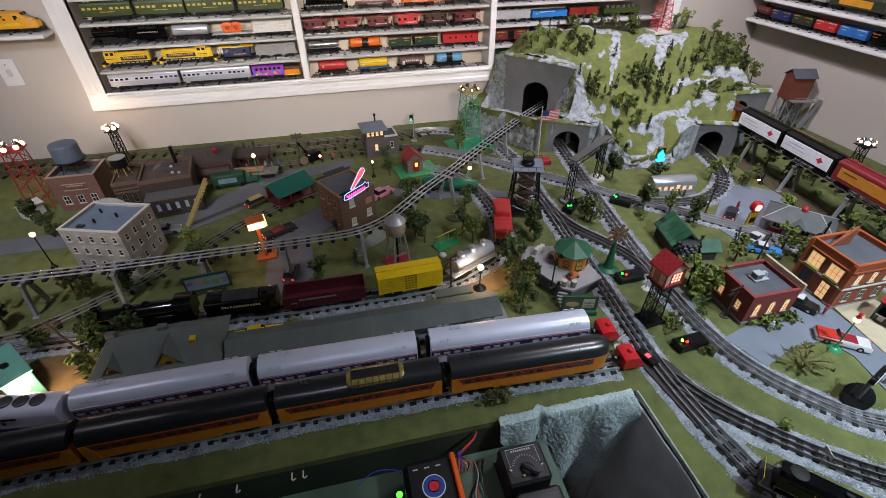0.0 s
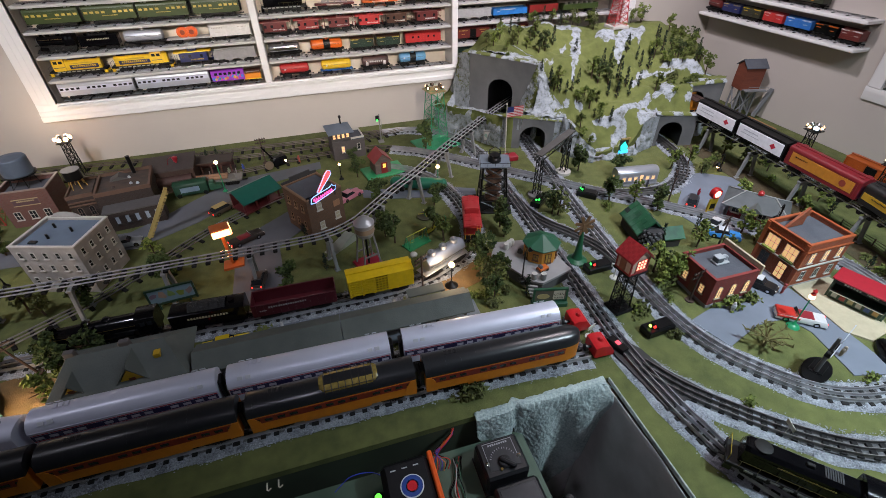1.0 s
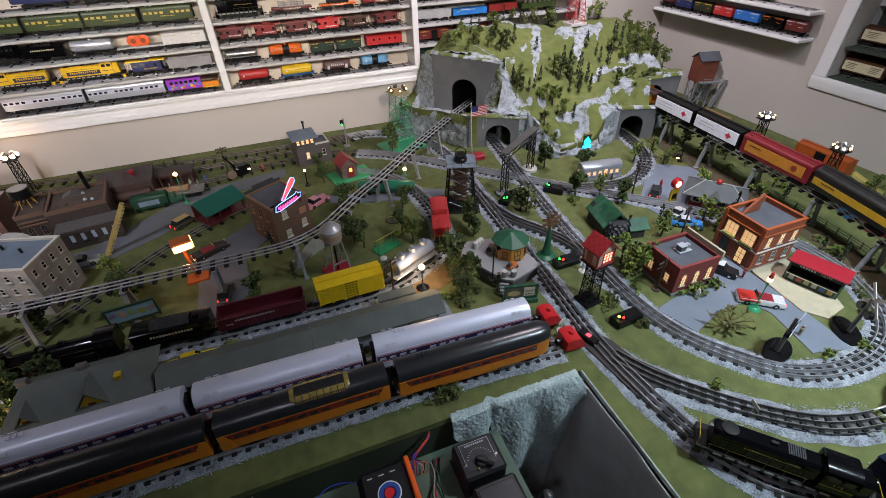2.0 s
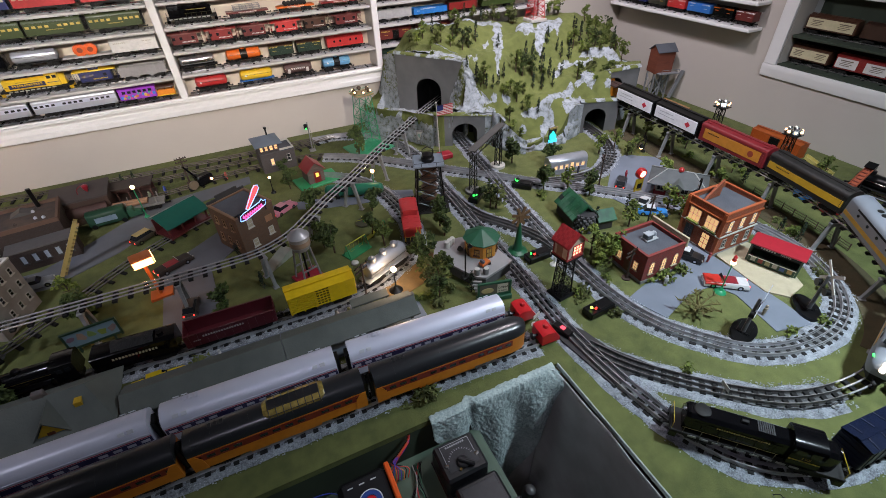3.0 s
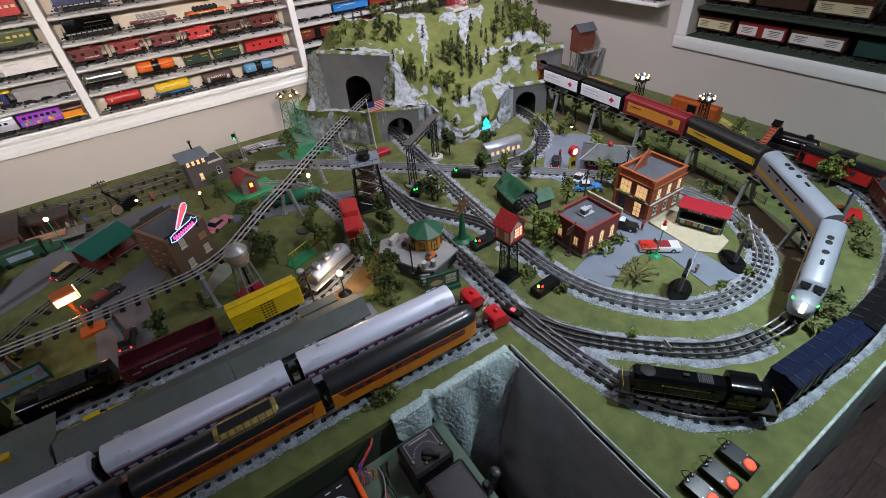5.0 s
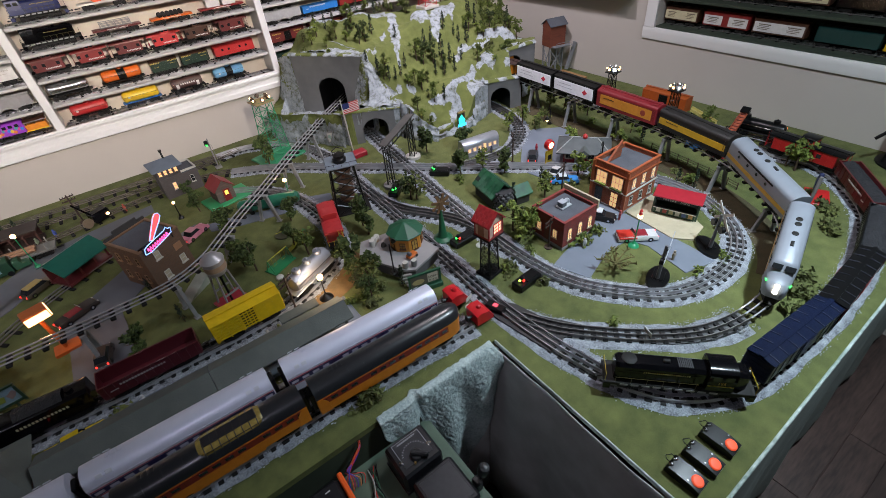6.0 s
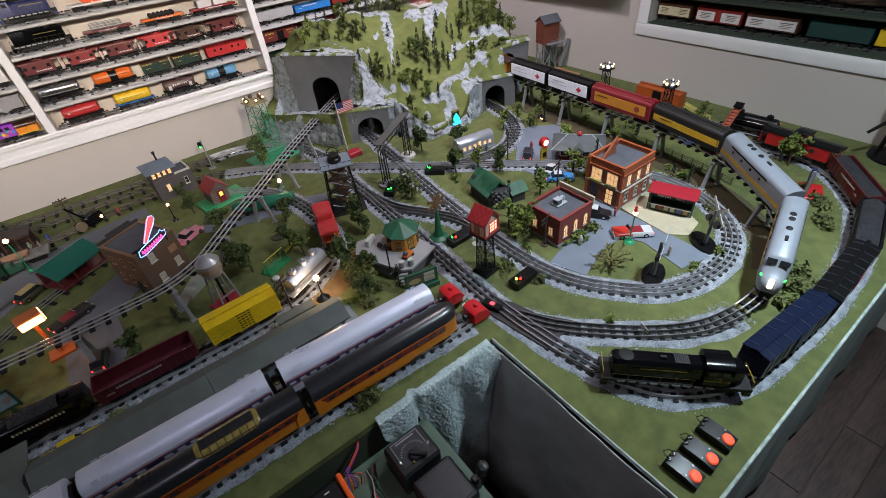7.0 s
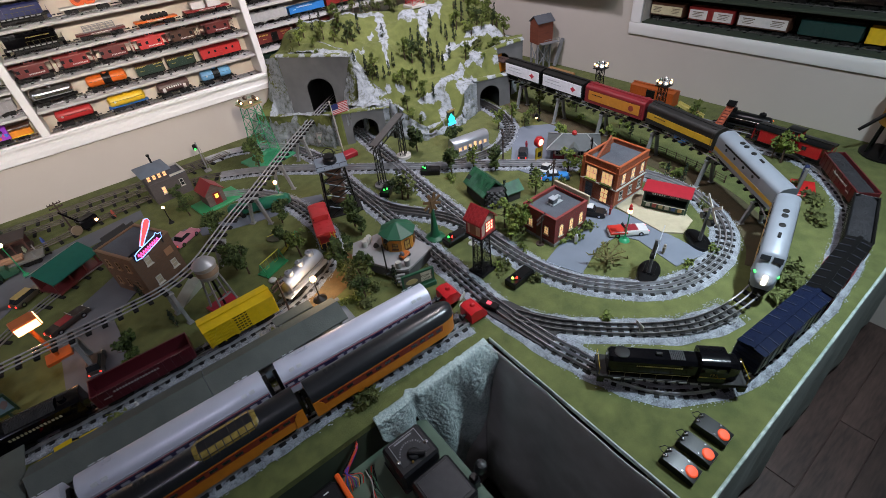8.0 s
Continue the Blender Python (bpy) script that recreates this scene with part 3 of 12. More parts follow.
SHORT_TIE = Geo().box((0, 0, 0.005), (0.013, 0.046, 0.008), ch=0.001).mesh("tie", TIE)
STONE_RND = random.Random(4)


def railway(name, pts, ballast=True, spacing=0.022, single=False, dark=False, label="", bed=0.046):
    ob = thing("railway_track", at(0, 0, 0), label, "model track", "tracks of the layout")
    for c in (-GAUGE / 2, 0, GAUGE / 2):
        if name.startswith("elev_l") or name == "elev_right" or not ballast:
            part("rail", sweep(pts, tube_outline(c)), OLDRAIL if name in ("back_second", "main_back", "inner_back") else RAILDARK if name == "left_branch" else TINRAIL, ob)
        else:
            part("rail", sweep(pts, rail_outline(c)), RAILDARK if dark else RAIL, ob)
    step = max(1, round(spacing / 0.01))
    joined = Geo()
    for i in range(2, len(pts) - 2, step):
        d, _ = side_of(pts, i)
        m = Matrix.Translation(pts[i]) @ Matrix.Rotation(math.atan2(d.y, d.x), 4, "Z")
        if single:
            t = part("tie", SHORT_TIE if name.startswith("elev_") else TIE_MESH if (i // step) % 6 else METAL_TIE, None, ob)
            t.matrix_basis = m
        else:
            joined.box((0, 0, 0), (0.013 if (i // step) % 6 else 0.018, 0.062, 0.0065), None)
            k = len(joined.v) - 8
            joined.v[k:] = [tuple(m @ Vector((x, y, z + 0.003))) for x, y, z in joined.v[k:]]
    if not single:
        tagged(part("ties", joined, TIE, ob), kind="stuff")
    if ballast:
        part("track_bed", sweep(pts, [(-0.024, 0.001), (-0.024, 0.0042), (0.024, 0.0042), (0.024, 0.001)]), TRACKBED, ob, "dark bed between the rails")
        g, v, n = Geo(), [], 9
        for i, p in enumerate(pts):
            _, s = side_of(pts, i)
            for k in range(n):
                u = -1 + 2 * k / (n - 1)
                wob = 1 + 0.16 * noise.noise(Vector((p.x * 18, p.y * 18, k * 3.7)))
                z = 0.0035 * (1 - abs(u) ** 6) + (0.0018 * noise.noise(Vector((p.x * 160, p.y * 160, k))) if abs(u) < 0.95 else 0)
                v.append((p.x + s.x * u * bed * wob, p.y + s.y * u * bed * wob, max(0.0006, z + 0.0006)))
        g.add(v, [(i * n + k, i * n + k + 1, (i + 1) * n + k + 1, (i + 1) * n + k) for i in range(len(pts) - 1) for k in range(n - 1)])
        tagged(part("ballast_bed", g, BALLAST, ob, "pale grey ballast", smooth=0), kind="stuff")
        st = Geo()
        for i in range(0, len(pts) - 1):
            _, s = side_of(pts, i)
            for _ in range(18):
                u = STONE_RND.choice((-1, 1)) * STONE_RND.uniform(0.55, 1.08) if STONE_RND.random() < 0.8 else STONE_RND.uniform(-0.5, 0.5)
                p = pts[i] + s * (u * bed) + Vector((STONE_RND.uniform(-0.005, 0.005), STONE_RND.uniform(-0.005, 0.005), 0.003 if abs(u) < 1 else 0.0015))
                r = STONE_RND.uniform(0.0012, 0.0026)
                a = STONE_RND.uniform(0, 6.3)
                q = [(r * math.cos(a + t), r * 0.8 * math.sin(a + t), STONE_RND.uniform(-0.3, 0.3) * r) for t in (0, 1.7, 3.3, 4.9)]
                st.add([p + Vector(c) for c in q] + [p + Vector((0, 0, r * 0.9)), p - Vector((0, 0, r))], [(0, 1, 4), (1, 2, 4), (2, 3, 4), (3, 0, 4), (1, 0, 5), (2, 1, 5), (3, 2, 5), (0, 3, 5)])
        me = bpy.data.meshes.new("ballast_gravel")
        me.from_pydata(st.v, [], st.f)
        me.materials.append(STONES)
        tagged(part("ballast_gravel", me, None, ob, "loose pale grey stones"), kind="stuff")
    return ob


def turnout_base(outline):
    """The black moulded plate under a turnout, with its frog and guard rails."""
    ob = solid("turnout_base", Geo().prism(outline, 0.0008, 0.0080, 2), mat("black_turnout_plastic", (0.016, 0.016, 0.018), 0.5, vary=0.3, scale=40), None, "black moulded base plate of a track switch", "model track", "tracks of the layout")
    return ob


turnout_base([(0.626, 0.640), (0.634, 0.712), (0.672, 0.694), (0.706, 0.640), (0.722, 0.567), (0.786, 0.466), (0.766, 0.441), (0.716, 0.468), (0.690, 0.464), (0.652, 0.462)])


def pier(x, y, z, turn, label="grey plastic trestle pier under the raised track"):
    """A lattice-legged trestle pier: cap, two splayed legs, web and foot."""
    ob = thing("trestle_pier", at(x, y, 0, turn), label, "trestle pier", "piers of the raised track")
    h = max(0.012, z)
    part("cap", Geo().box((0, 0, h - 0.004), (0.016, 0.050, 0.008), ch=0.002), PIER, ob)
    if h > 0.03:
        for s in (-1, 1):
            part("leg", Geo().prism([(s * 0.008, h - 0.008), (s * 0.022, h - 0.008), (s * (0.026 + 0.14 * h), 0.004), (s * (0.016 + 0.14 * h), 0.004)], -0.005, 0.005, 0), PIER, ob)
            part("foot", Geo().box((0, s * (0.021 + 0.14 * h), 0.002), (0.018, 0.020, 0.004), ch=0.001), PIER, ob)
        part("web", Geo().prism([(-0.020, h - 0.008), (0.020, h - 0.008), (0.014, h - 0.022), (0, h - 0.016), (-0.014, h - 0.022)], -0.004, 0.004, 0), PIER, ob)
    else:
        part("foot", Geo().box((0, 0, h / 2 - 0.002), (0.022, 0.06, max(0.004, h - 0.006)), ch=0.002), PIER, ob)
    return ob


for key, dark, single, spacing, words in (("inner", False, True, 0.032, "three-rail tubular track with black ties on grey ballast"), ("main", False, True, 0.032, "three-rail track running through the switches on ballast"), ("cross", True, True, 0.032, "dark three-rail connecting track with black ties"),
                                          ("tunnel", True, True, 0.032, "curved three-rail track coming out of the tunnel"), ("outer", False, True, 0.032, "outer three-rail track curving along the table edge"),
                                          ("orange_siding", False, True, 0.032, "straight three-rail siding under the orange train"), ("silver_siding", False, True, 0.032, "straight three-rail siding under the silver train"),
                                          ("steam", False, True, 0.032, "three-rail track under the steam freight train"), ("left_branch", False, True, 0.05, "three-rail branch track without ballast"), ("back_second", False, True, 0.05, "second three-rail track along the back wall")):
    cut = next((i for i, q in enumerate(LINES[key]) if key in ("main", "inner") and q.x < 0.30 and q.y > 1.9), None)
    railway(key, LINES[key][:cut], key not in ("left_branch", "back_second"), spacing, single, dark, words)
    if cut:
        railway(key + "_back", LINES[key][cut - 1:], False, 0.05, single, True, "tarnished three-rail track along the back of the layout")
railway("elev_left", LINES["elev_left"], False, 0.04, True, False, "raised three-rail track on trestle piers")
railway("elev_tail", LINES["elev_right"][-62:], True, 0.032, True, True, "dark switch track with ballast where the lines join")
railway("elev_right", LINES["elev_right"][:-61], False, 0.04, True, False, "raised three-rail track coming down on graduated piers")
for key in ("elev_left", "elev_right"):
    pts = LINES[key]
    for i in range(8, len(pts) - 40 if key == "elev_right" else len(pts) - 12, 25 if key == "elev_left" else 26):
        p = pts[i]
        if p.z > 0.008 and not (key == "elev_right" and p.y > 1.75) and not (p.x > 0.85 and p.x < 1.3 and p.y > 2):
            d, _ = side_of(pts, i)
            pier(p.x, p.y, p.z + 0.0, math.degrees(math.atan2(d.y, d.x)))


# ---- the mountain in the corner ----
HILL_FOOT = [(0.69, 2.47), (0.635, 2.36), (0.66, 2.27), (0.705, 2.21), (0.792, 2.09), (0.856, 1.965), (1.111, 1.862), (1.15, 1.76), (1.215, 1.70), (1.36, 1.69), (1.48, 1.735), (1.567, 1.748), (1.716, 1.707), (1.765, 1.80), (1.92, 1.77), (2.0, 1.84), (2.08, 2.05), (2.16, 2.3), (2.22, 2.47)]
HILL = [(0.67, 2.32, 0.08), (0.77, 2.16, 0.11), (0.86, 2.00, 0.155), (1.0, 1.93, 0.16), (1.10, 1.87, 0.145), (0.70, 2.42, 0.13), (0.82, 2.42, 0.37), (0.95, 2.43, 0.45), (1.05, 2.44, 0.468), (0.90, 2.28, 0.395), (1.06, 2.08, 0.375),
        (1.24, 2.44, 0.465), (1.38, 2.40, 0.44), (1.25, 2.17, 0.36), (1.18, 1.98, 0.27), (1.22, 1.82, 0.13), (1.24, 1.72, 0.03), (1.36, 1.72, 0.05), (1.42, 1.86, 0.20), (1.45, 2.05, 0.285), (1.45, 2.28, 0.40), (1.55, 2.30, 0.438), (1.68, 2.36, 0.445), (1.56, 1.77, 0.155),
        (1.70, 1.74, 0.155), (1.66, 1.9, 0.25), (1.78, 1.82, 0.268), (1.90, 1.79, 0.28), (1.85, 2.0, 0.35), (1.85, 2.32, 0.44), (1.97, 2.42, 0.425), (2.03, 2.0, 0.22), (2.1, 2.3, 0.34)]
MOUTHS = [((0.985, 1.915), 0.10), ((1.643, 1.73), 0.075), ((1.80, 1.79), 0.055), ((0.913, 2.183), 0.10)]
UL_A, UL_B = Vector((0.790, 2.316)), Vector((1.041, 2.045))


def inside(x, y, poly):
    hit = False
    for (x1, y1), (x2, y2) in zip(poly, poly[1:] + poly[:1]):
        if (y1 > y) != (y2 > y) and x < (x2 - x1) * (y - y1) / (y2 - y1) + x1:
            hit = not hit
    return hit


def ground_z(x, y):
    """The hill's surface; behind the upper tunnel wall it steps up."""
    d = UL_B - UL_A
    n = Vector((-d.y, d.x)).normalized()
    q = Vector((x, y)) - UL_A
    behind, along = q.dot(n), q.dot(d.normalized())
    num = den = 0.0
    for hx, hy, hz in HILL:
        side = Vector((hx, hy)) - UL_A
        if -0.1 < along < d.length + 0.02 and (side.dot(n) > -0.005) != (behind > 0.022) and abs(behind) < 0.12:
            continue
        w = 1 / ((x - hx) ** 2 + (y - hy) ** 2 + 0.0009) ** 1.6
        num, den = num + w * hz, den + w
    z = num / den
    if 0 <= along <= d.length and -0.16 < behind < 0.022:
        z = min(z, 0.10)
    return z + 0.016 * noise.noise(Vector((x * 9, y * 9, 0.3))) + 0.006 * noise.noise(Vector((x * 30, y * 30, 2.0)))


def hill_grid(poly, step):
    xs, ys = [p[0] for p in poly], [p[1] for p in poly]
    nx, ny = int((max(xs) - min(xs)) / step) + 2, int((max(ys) - min(ys)) / step) + 2
    idx, v, f = {}, [], []
    for j in range(ny):
        for i in range(nx):
            x, y = min(xs) + i * step, min(ys) + j * step
            if inside(x, y, poly):
                idx[i, j] = len(v)
                v.append((x, min(y, WALL_Y - 0.008), max(0.002, ground_z(x, y))))
    used = {}
    for (i, j), a in list(idx.items()):
        q = [(i, j), (i + 1, j), (i + 1, j + 1), (i, j + 1)]
        if all(k in idx for k in q) and max(v[idx[k]][2] for k in q) - min(v[idx[k]][2] for k in q) < 0.12:
            f.append(tuple(idx[k] for k in q))
            for k in range(4):
                e = (idx[q[k]], idx[q[(k + 1) % 4]])
                used[e] = used.get(e, 0) + 1
    rim = [e for e in used if (e[1], e[0]) not in used]
    # draw the stepped rim of the grid out to the smooth foot line
    for k in {k for e in rim for k in e}:
        p, near = Vector(v[k][:2]), None
        for a, b in zip(poly, poly[1:] + poly[:1]):
            a, d = Vector(a), Vector(b) - Vector(a)
            q = a + d * min(1.0, max(0.0, (p - a).dot(d) / d.dot(d)))
            if near is None or (q - p).length < (near - p).length:
                near = q
        if (near - p).length < 2.2 * step:
            v[k] = (near.x, min(near.y, WALL_Y - 0.008), v[k][2])
    low = {}
    for a, b in rim:
        for k in (a, b):
            if k not in low:
                low[k] = len(v)
                v.append((v[k][0], v[k][1], -0.004))
        mid = Vector(((v[a][0] + v[b][0]) / 2, (v[a][1] + v[b][1]) / 2))
        if all((mid - Vector(c)).length > r for c, r in MOUTHS):
            f.append((b, a, low[a], low[b]))
    return Geo().add(v, f)


MOUNTAIN = thing("mountain", at(0, 0, 0), "green landscaped plaster mountain with tunnels and grey rock faces", "mountain")
# outlines of the bare rock on the hill: rim, chutes, outcrops, ledges
ROCK_PATCHES = [
    [(0.95, 2.46), (1.11, 2.465), (1.21, 2.465), (1.42, 2.43), (1.387, 2.361), (1.285, 2.388), (1.208, 2.445), (1.111, 2.436), (1.048, 2.418), (0.97, 2.43)],
    [(1.406, 2.40), (1.466, 2.38), (1.393, 2.24), (1.302, 2.102), (1.236, 2.016), (1.205, 1.951), (1.225, 2.034), (1.25, 2.103), (1.325, 2.263)],
    [(1.266, 2.26), (1.324, 2.288), (1.294, 2.226), (1.22, 2.165)],
    [(1.093, 2.11), (1.204, 2.198), (1.184, 2.137), (1.075, 2.046)],
    [(0.815, 2.327), (0.93, 2.235), (1.08, 2.167), (1.052, 2.06), (0.93, 2.18), (0.816, 2.29)],
    [(1.509, 2.30), (1.597, 2.275), (1.572, 2.213), (1.498, 2.202), (1.485, 2.288)],
    [(1.599, 2.26), (1.705, 2.297), (1.819, 2.33), (1.76, 2.232), (1.70, 2.183), (1.701, 2.211), (1.652, 2.206), (1.598, 2.157), (1.543, 2.095), (1.520, 2.132), (1.559, 2.2)],
    [(1.554, 1.982), (1.638, 2.05), (1.746, 1.990), (1.767, 1.952), (1.703, 1.965), (1.666, 2.005), (1.579, 1.966), (1.53, 1.945)],
    [(1.68, 1.95), (1.737, 1.915), (1.706, 1.828), (1.663, 1.810), (1.59, 1.853), (1.633, 1.87)],
    [(1.363, 1.83), (1.466, 1.845), (1.584, 1.885), (1.590, 1.843), (1.489, 1.812), (1.382, 1.795), (1.334, 1.800), (1.245, 1.822), (1.255, 1.858), (1.332, 1.842)],
    [(1.47, 1.80), (1.554, 1.83), (1.60, 1.814), (1.575, 1.74), (1.48, 1.72), (1.45, 1.74)],
    [(1.345, 1.790), (1.42, 1.79), (1.40, 1.735), (1.367, 1.748), (1.302, 1.695), (1.31, 1.74)],
    [(1.76, 1.86), (1.871, 1.865), (1.925, 1.815), (1.90, 1.765), (1.75, 1.79)],
    [(1.02, 2.10), (1.075, 2.0), (1.125, 1.94), (1.15, 1.83), (1.16, 1.76), (1.10, 1.86), (0.93, 1.935), (0.98, 2.05)],
    [(0.60, 2.25), (0.70, 2.37), (0.83, 2.34), (0.875, 2.29), (0.885, 2.22), (0.86, 1.965), (0.74, 2.02), (0.60, 2.17)],
    [(1.72, 2.02), (1.78, 2.03), (1.90, 1.93), (1.93, 1.87), (1.87, 1.88), (1.80, 1.93)],
]


def bare_rock(x, y):
    """How far a place lies inside the rock outlines, with ragged edges: 0 grass, 1 rock."""
    q = Vector((x, y))
    ragged = 0.014 * noise.noise(Vector((x * 34, y * 34, 5))) + 0.007 * noise.noise(Vector((x * 110, y * 110, 8)))
    best = -1.0
    for k, poly in enumerate(ROCK_PATCHES):
        if not (min(p[0] for p in poly) - 0.03 < x < max(p[0] for p in poly) + 0.03 and min(p[1] for p in poly) - 0.03 < y < max(p[1] for p in poly) + 0.03):
            continue
        d = 9.0
        for a, b in zip(poly, poly[1:] + poly[:1]):
            a, e = Vector(a), Vector(b) - Vector(a)
            u = min(1.0, max(0.0, (q - a).dot(e) / e.dot(e)))
            d = min(d, (q - a - e * u).length)
        best = max(best, (d if inside(x, y, poly) else -d) - (0.009 if 1 <= k <= 3 else 0.003))
    return smoothstep(-0.006, 0.006, best + ragged)


def hill_material():
    """Flock grass and painted plaster, blended by the rock weight of the ground."""
    m = mat("grass_and_plaster", (0.150, 0.172, 0.046), 0.95, color2=(0.088, 0.106, 0.026), scale=30, detail=9)
    nt = m.node_tree
    bsdf = nt.nodes["Principled BSDF"]
    grass = bsdf.inputs["Base Color"].links[0].from_socket
    rock = nt.nodes.new("ShaderNodeTexNoise")
    rock.inputs["Scale"].default_value, rock.inputs["Detail"].default_value, rock.inputs["Roughness"].default_value = 42, 8, 0.7
    tex = nt.nodes.new("ShaderNodeTexCoord")
    mp = nt.nodes.new("ShaderNodeMapping")
    mp.inputs["Scale"].default_value = (1.0, 1.0, 0.9)
    nt.links.new(tex.outputs["Object"], mp.inputs["Vector"])
    nt.links.new(mp.outputs[0], rock.inputs["Vector"])
    ramp = nt.nodes.new("ShaderNodeValToRGB")
    for pos, col in ((0.34, (0.090, 0.105, 0.055)), (0.42, (0.20, 0.22, 0.21)), (0.50, (0.31, 0.345, 0.375)), (0.74, (0.46, 0.49, 0.525))):
        e = ramp.color_ramp.elements.new(pos)
        e.color = (*col, 1)
    ramp.color_ramp.elements.remove(ramp.color_ramp.elements[0])
    ramp.color_ramp.elements.remove(ramp.color_ramp.elements[-1])
    nt.links.new(rock.outputs["Fac"], ramp.inputs[0])
    att = nt.nodes.new("ShaderNodeAttribute")
    att.attribute_name = "rock"
    edge = nt.nodes.new("ShaderNodeTexNoise")
    edge.inputs["Scale"].default_value, edge.inputs["Detail"].default_value = 90, 5
    nt.links.new(tex.outputs["Object"], edge.inputs["Vector"])
    add = nt.nodes.new("ShaderNodeMath")
    nt.links.new(att.outputs["Fac"], add.inputs[0])
    nt.links.new(edge.outputs["Fac"], add.inputs[1])
    fac = nt.nodes.new("ShaderNodeMapRange")
    fac.inputs[1].default_value, fac.inputs[2].default_value = 0.92, 1.06
    nt.links.new(add.outputs[0], fac.inputs[0])
    mix = nt.nodes.new("ShaderNodeMix")
    mix.data_type = "RGBA"
    nt.links.new(fac.outputs[0], mix.inputs[0])
    nt.links.new(grass, mix.inputs[6])
    nt.links.new(ramp.outputs[0], mix.inputs[7])
    nt.links.new(mix.outputs[2], bsdf.inputs["Base Color"])
    fine = nt.nodes.new("ShaderNodeTexNoise")
    fine.inputs["Scale"].default_value, fine.inputs["Detail"].default_value = 240, 6
    nt.links.new(tex.outputs["Object"], fine.inputs["Vector"])
    bn = nt.nodes.new("ShaderNodeBump")
    bn.inputs["Strength"].default_value, bn.inputs["Distance"].default_value = 0.8, 0.004
    nt.links.new(fine.outputs["Fac"], bn.inputs["Height"])
    nt.links.new(bn.outputs[0], bsdf.inputs["Normal"])
    return m


HILLMAT = hill_material()


def plaster_relief(p):
    """Knobbly plaster: broad lumps with sharper creases."""
    return 0.007 * (0.5 - abs(noise.noise(p * 16))) + 0.005 * abs(noise.noise(p * 42)) + 0.002 * noise.noise(p * 110)


def plaster(name, g, label, weight=None, smooth=70):
    """A sheet of the mountain's shell, its rock weight stored on its points."""
    ob = part(name, g, HILLMAT, MOUNTAIN, label, smooth=smooth)
    values = ob.data.attributes.new("rock", "FLOAT", "POINT")
    values.data.foreach_set("value", [weight(v.co) if weight else 1.0 for v in ob.data.vertices])
    return ob


geo = hill_grid(HILL_FOOT, 0.0075)
weights = []
for k, (x, y, z) in enumerate(geo.v):
    steep = math.hypot(ground_z(x + 0.008, y) - ground_z(x - 0.008, y), ground_z(x, y + 0.008) - ground_z(x, y - 0.008)) / 0.016
    w = max(bare_rock(x, y), smoothstep(1.5, 2.4, steep + 0.5 * noise.noise(Vector((x * 25, y * 25, 3)))))
    weights.append(w)
    if z > 0.004:
        geo.v[k] = (x, min(y, WALL_Y - 0.008), z + w * (0.001 + 0.7 * plaster_relief(Vector((x, y, z)))))
slope = part("hillside", geo, HILLMAT, MOUNTAIN, "flocked green hillside with bare grey rock chutes", smooth=70)
slope.data.attributes.new("rock", "FLOAT", "POINT").data.foreach_set("value", weights)


def portal(a, b, z0, z1, z2, arch_w, arch_h, where=0.5, thick=0.02, foot=1.0):
    """An upright wall from a to b, from z0 to z1 (z2 at b), with an arched opening."""
    a, b = Vector((*a, 0)), Vector((*b, 0))
    L = (b - a).length
    u = (b - a).normalized()
    n = Vector((u.y, -u.x, 0))
    c = L * where
    arch = [(c - arch_w / 2, z0)]
    spring = z0 + arch_h - arch_w * 0.42
    for k in range(15):
        t = math.pi * (1 - k / 14)
        arch.append((c + arch_w / 2 * math.cos(t), spring + arch_w * 0.42 * math.sin(t)))
    arch.append((c + arch_w / 2, z0))
    outer = [(0, z0)]
    for k in range(15):
        s = k / 14
        outer.append((s * L, z1 + (z2 - z1) * s + 0.004 * noise.noise(Vector((s * 8, a.x * 5, 0)))))
    outer.append((L * foot, z0))
    v, f, m = [], [], len(arch)
    for side in (0.0, -thick):
        for s, z in arch + outer:
            v.append(a + u * s + n * side + Vector((0, 0, z)))
    for k in range(m - 1):
        f.append((k, k + 1, m + k + 1, m + k))
        f.append((2 * m + k, 3 * m + k, 3 * m + k + 1, 2 * m + k + 1))
        f.append((k, 2 * m + k, 2 * m + k + 1, k + 1))
        f.append((m + k, m + k + 1, 3 * m + k + 1, 3 * m + k))
    f += [(0, m, 3 * m, 2 * m), (m - 1, 3 * m - 1, 4 * m - 1, 2 * m - 1)]
    part("tunnel_portal", Geo().add(v, f), PORTAL, MOUNTAIN, "smooth grey tunnel portal")
    # black sleeve with a closed end behind the mouth, for the tunnel's darkness
    g, w = Geo(), []
    for d in (0.0015, 0.16):
        w += [a + u * (c + (s - c) * 0.975) - n * d + Vector((0, 0, z - 0.002)) for s, z in arch]
    g.add(w, [(k, k + 1, m + k + 1, m + k) for k in range(m - 1)] + [tuple(range(m, 2 * m))])
    part("tunnel_lining", g, BLACKP, MOUNTAIN, "black sleeve for the darkness inside the tunnel")


portal(UL_A, UL_B, 0.085, 0.385, 0.375, 0.138, 0.188, 0.49, foot=0.76)
portal((0.850, 1.968), (1.118, 1.860), 0.0, 0.168, 0.150, 0.125, 0.115, 0.50)
portal((1.560, 1.752), (1.762, 1.697), 0.0, 0.168, 0.160, 0.115, 0.125, 0.42)
portal((1.755, 1.800), (1.925, 1.765), 0.09, 0.272, 0.285, 0.105, 0.150, 0.2 + 0.0)


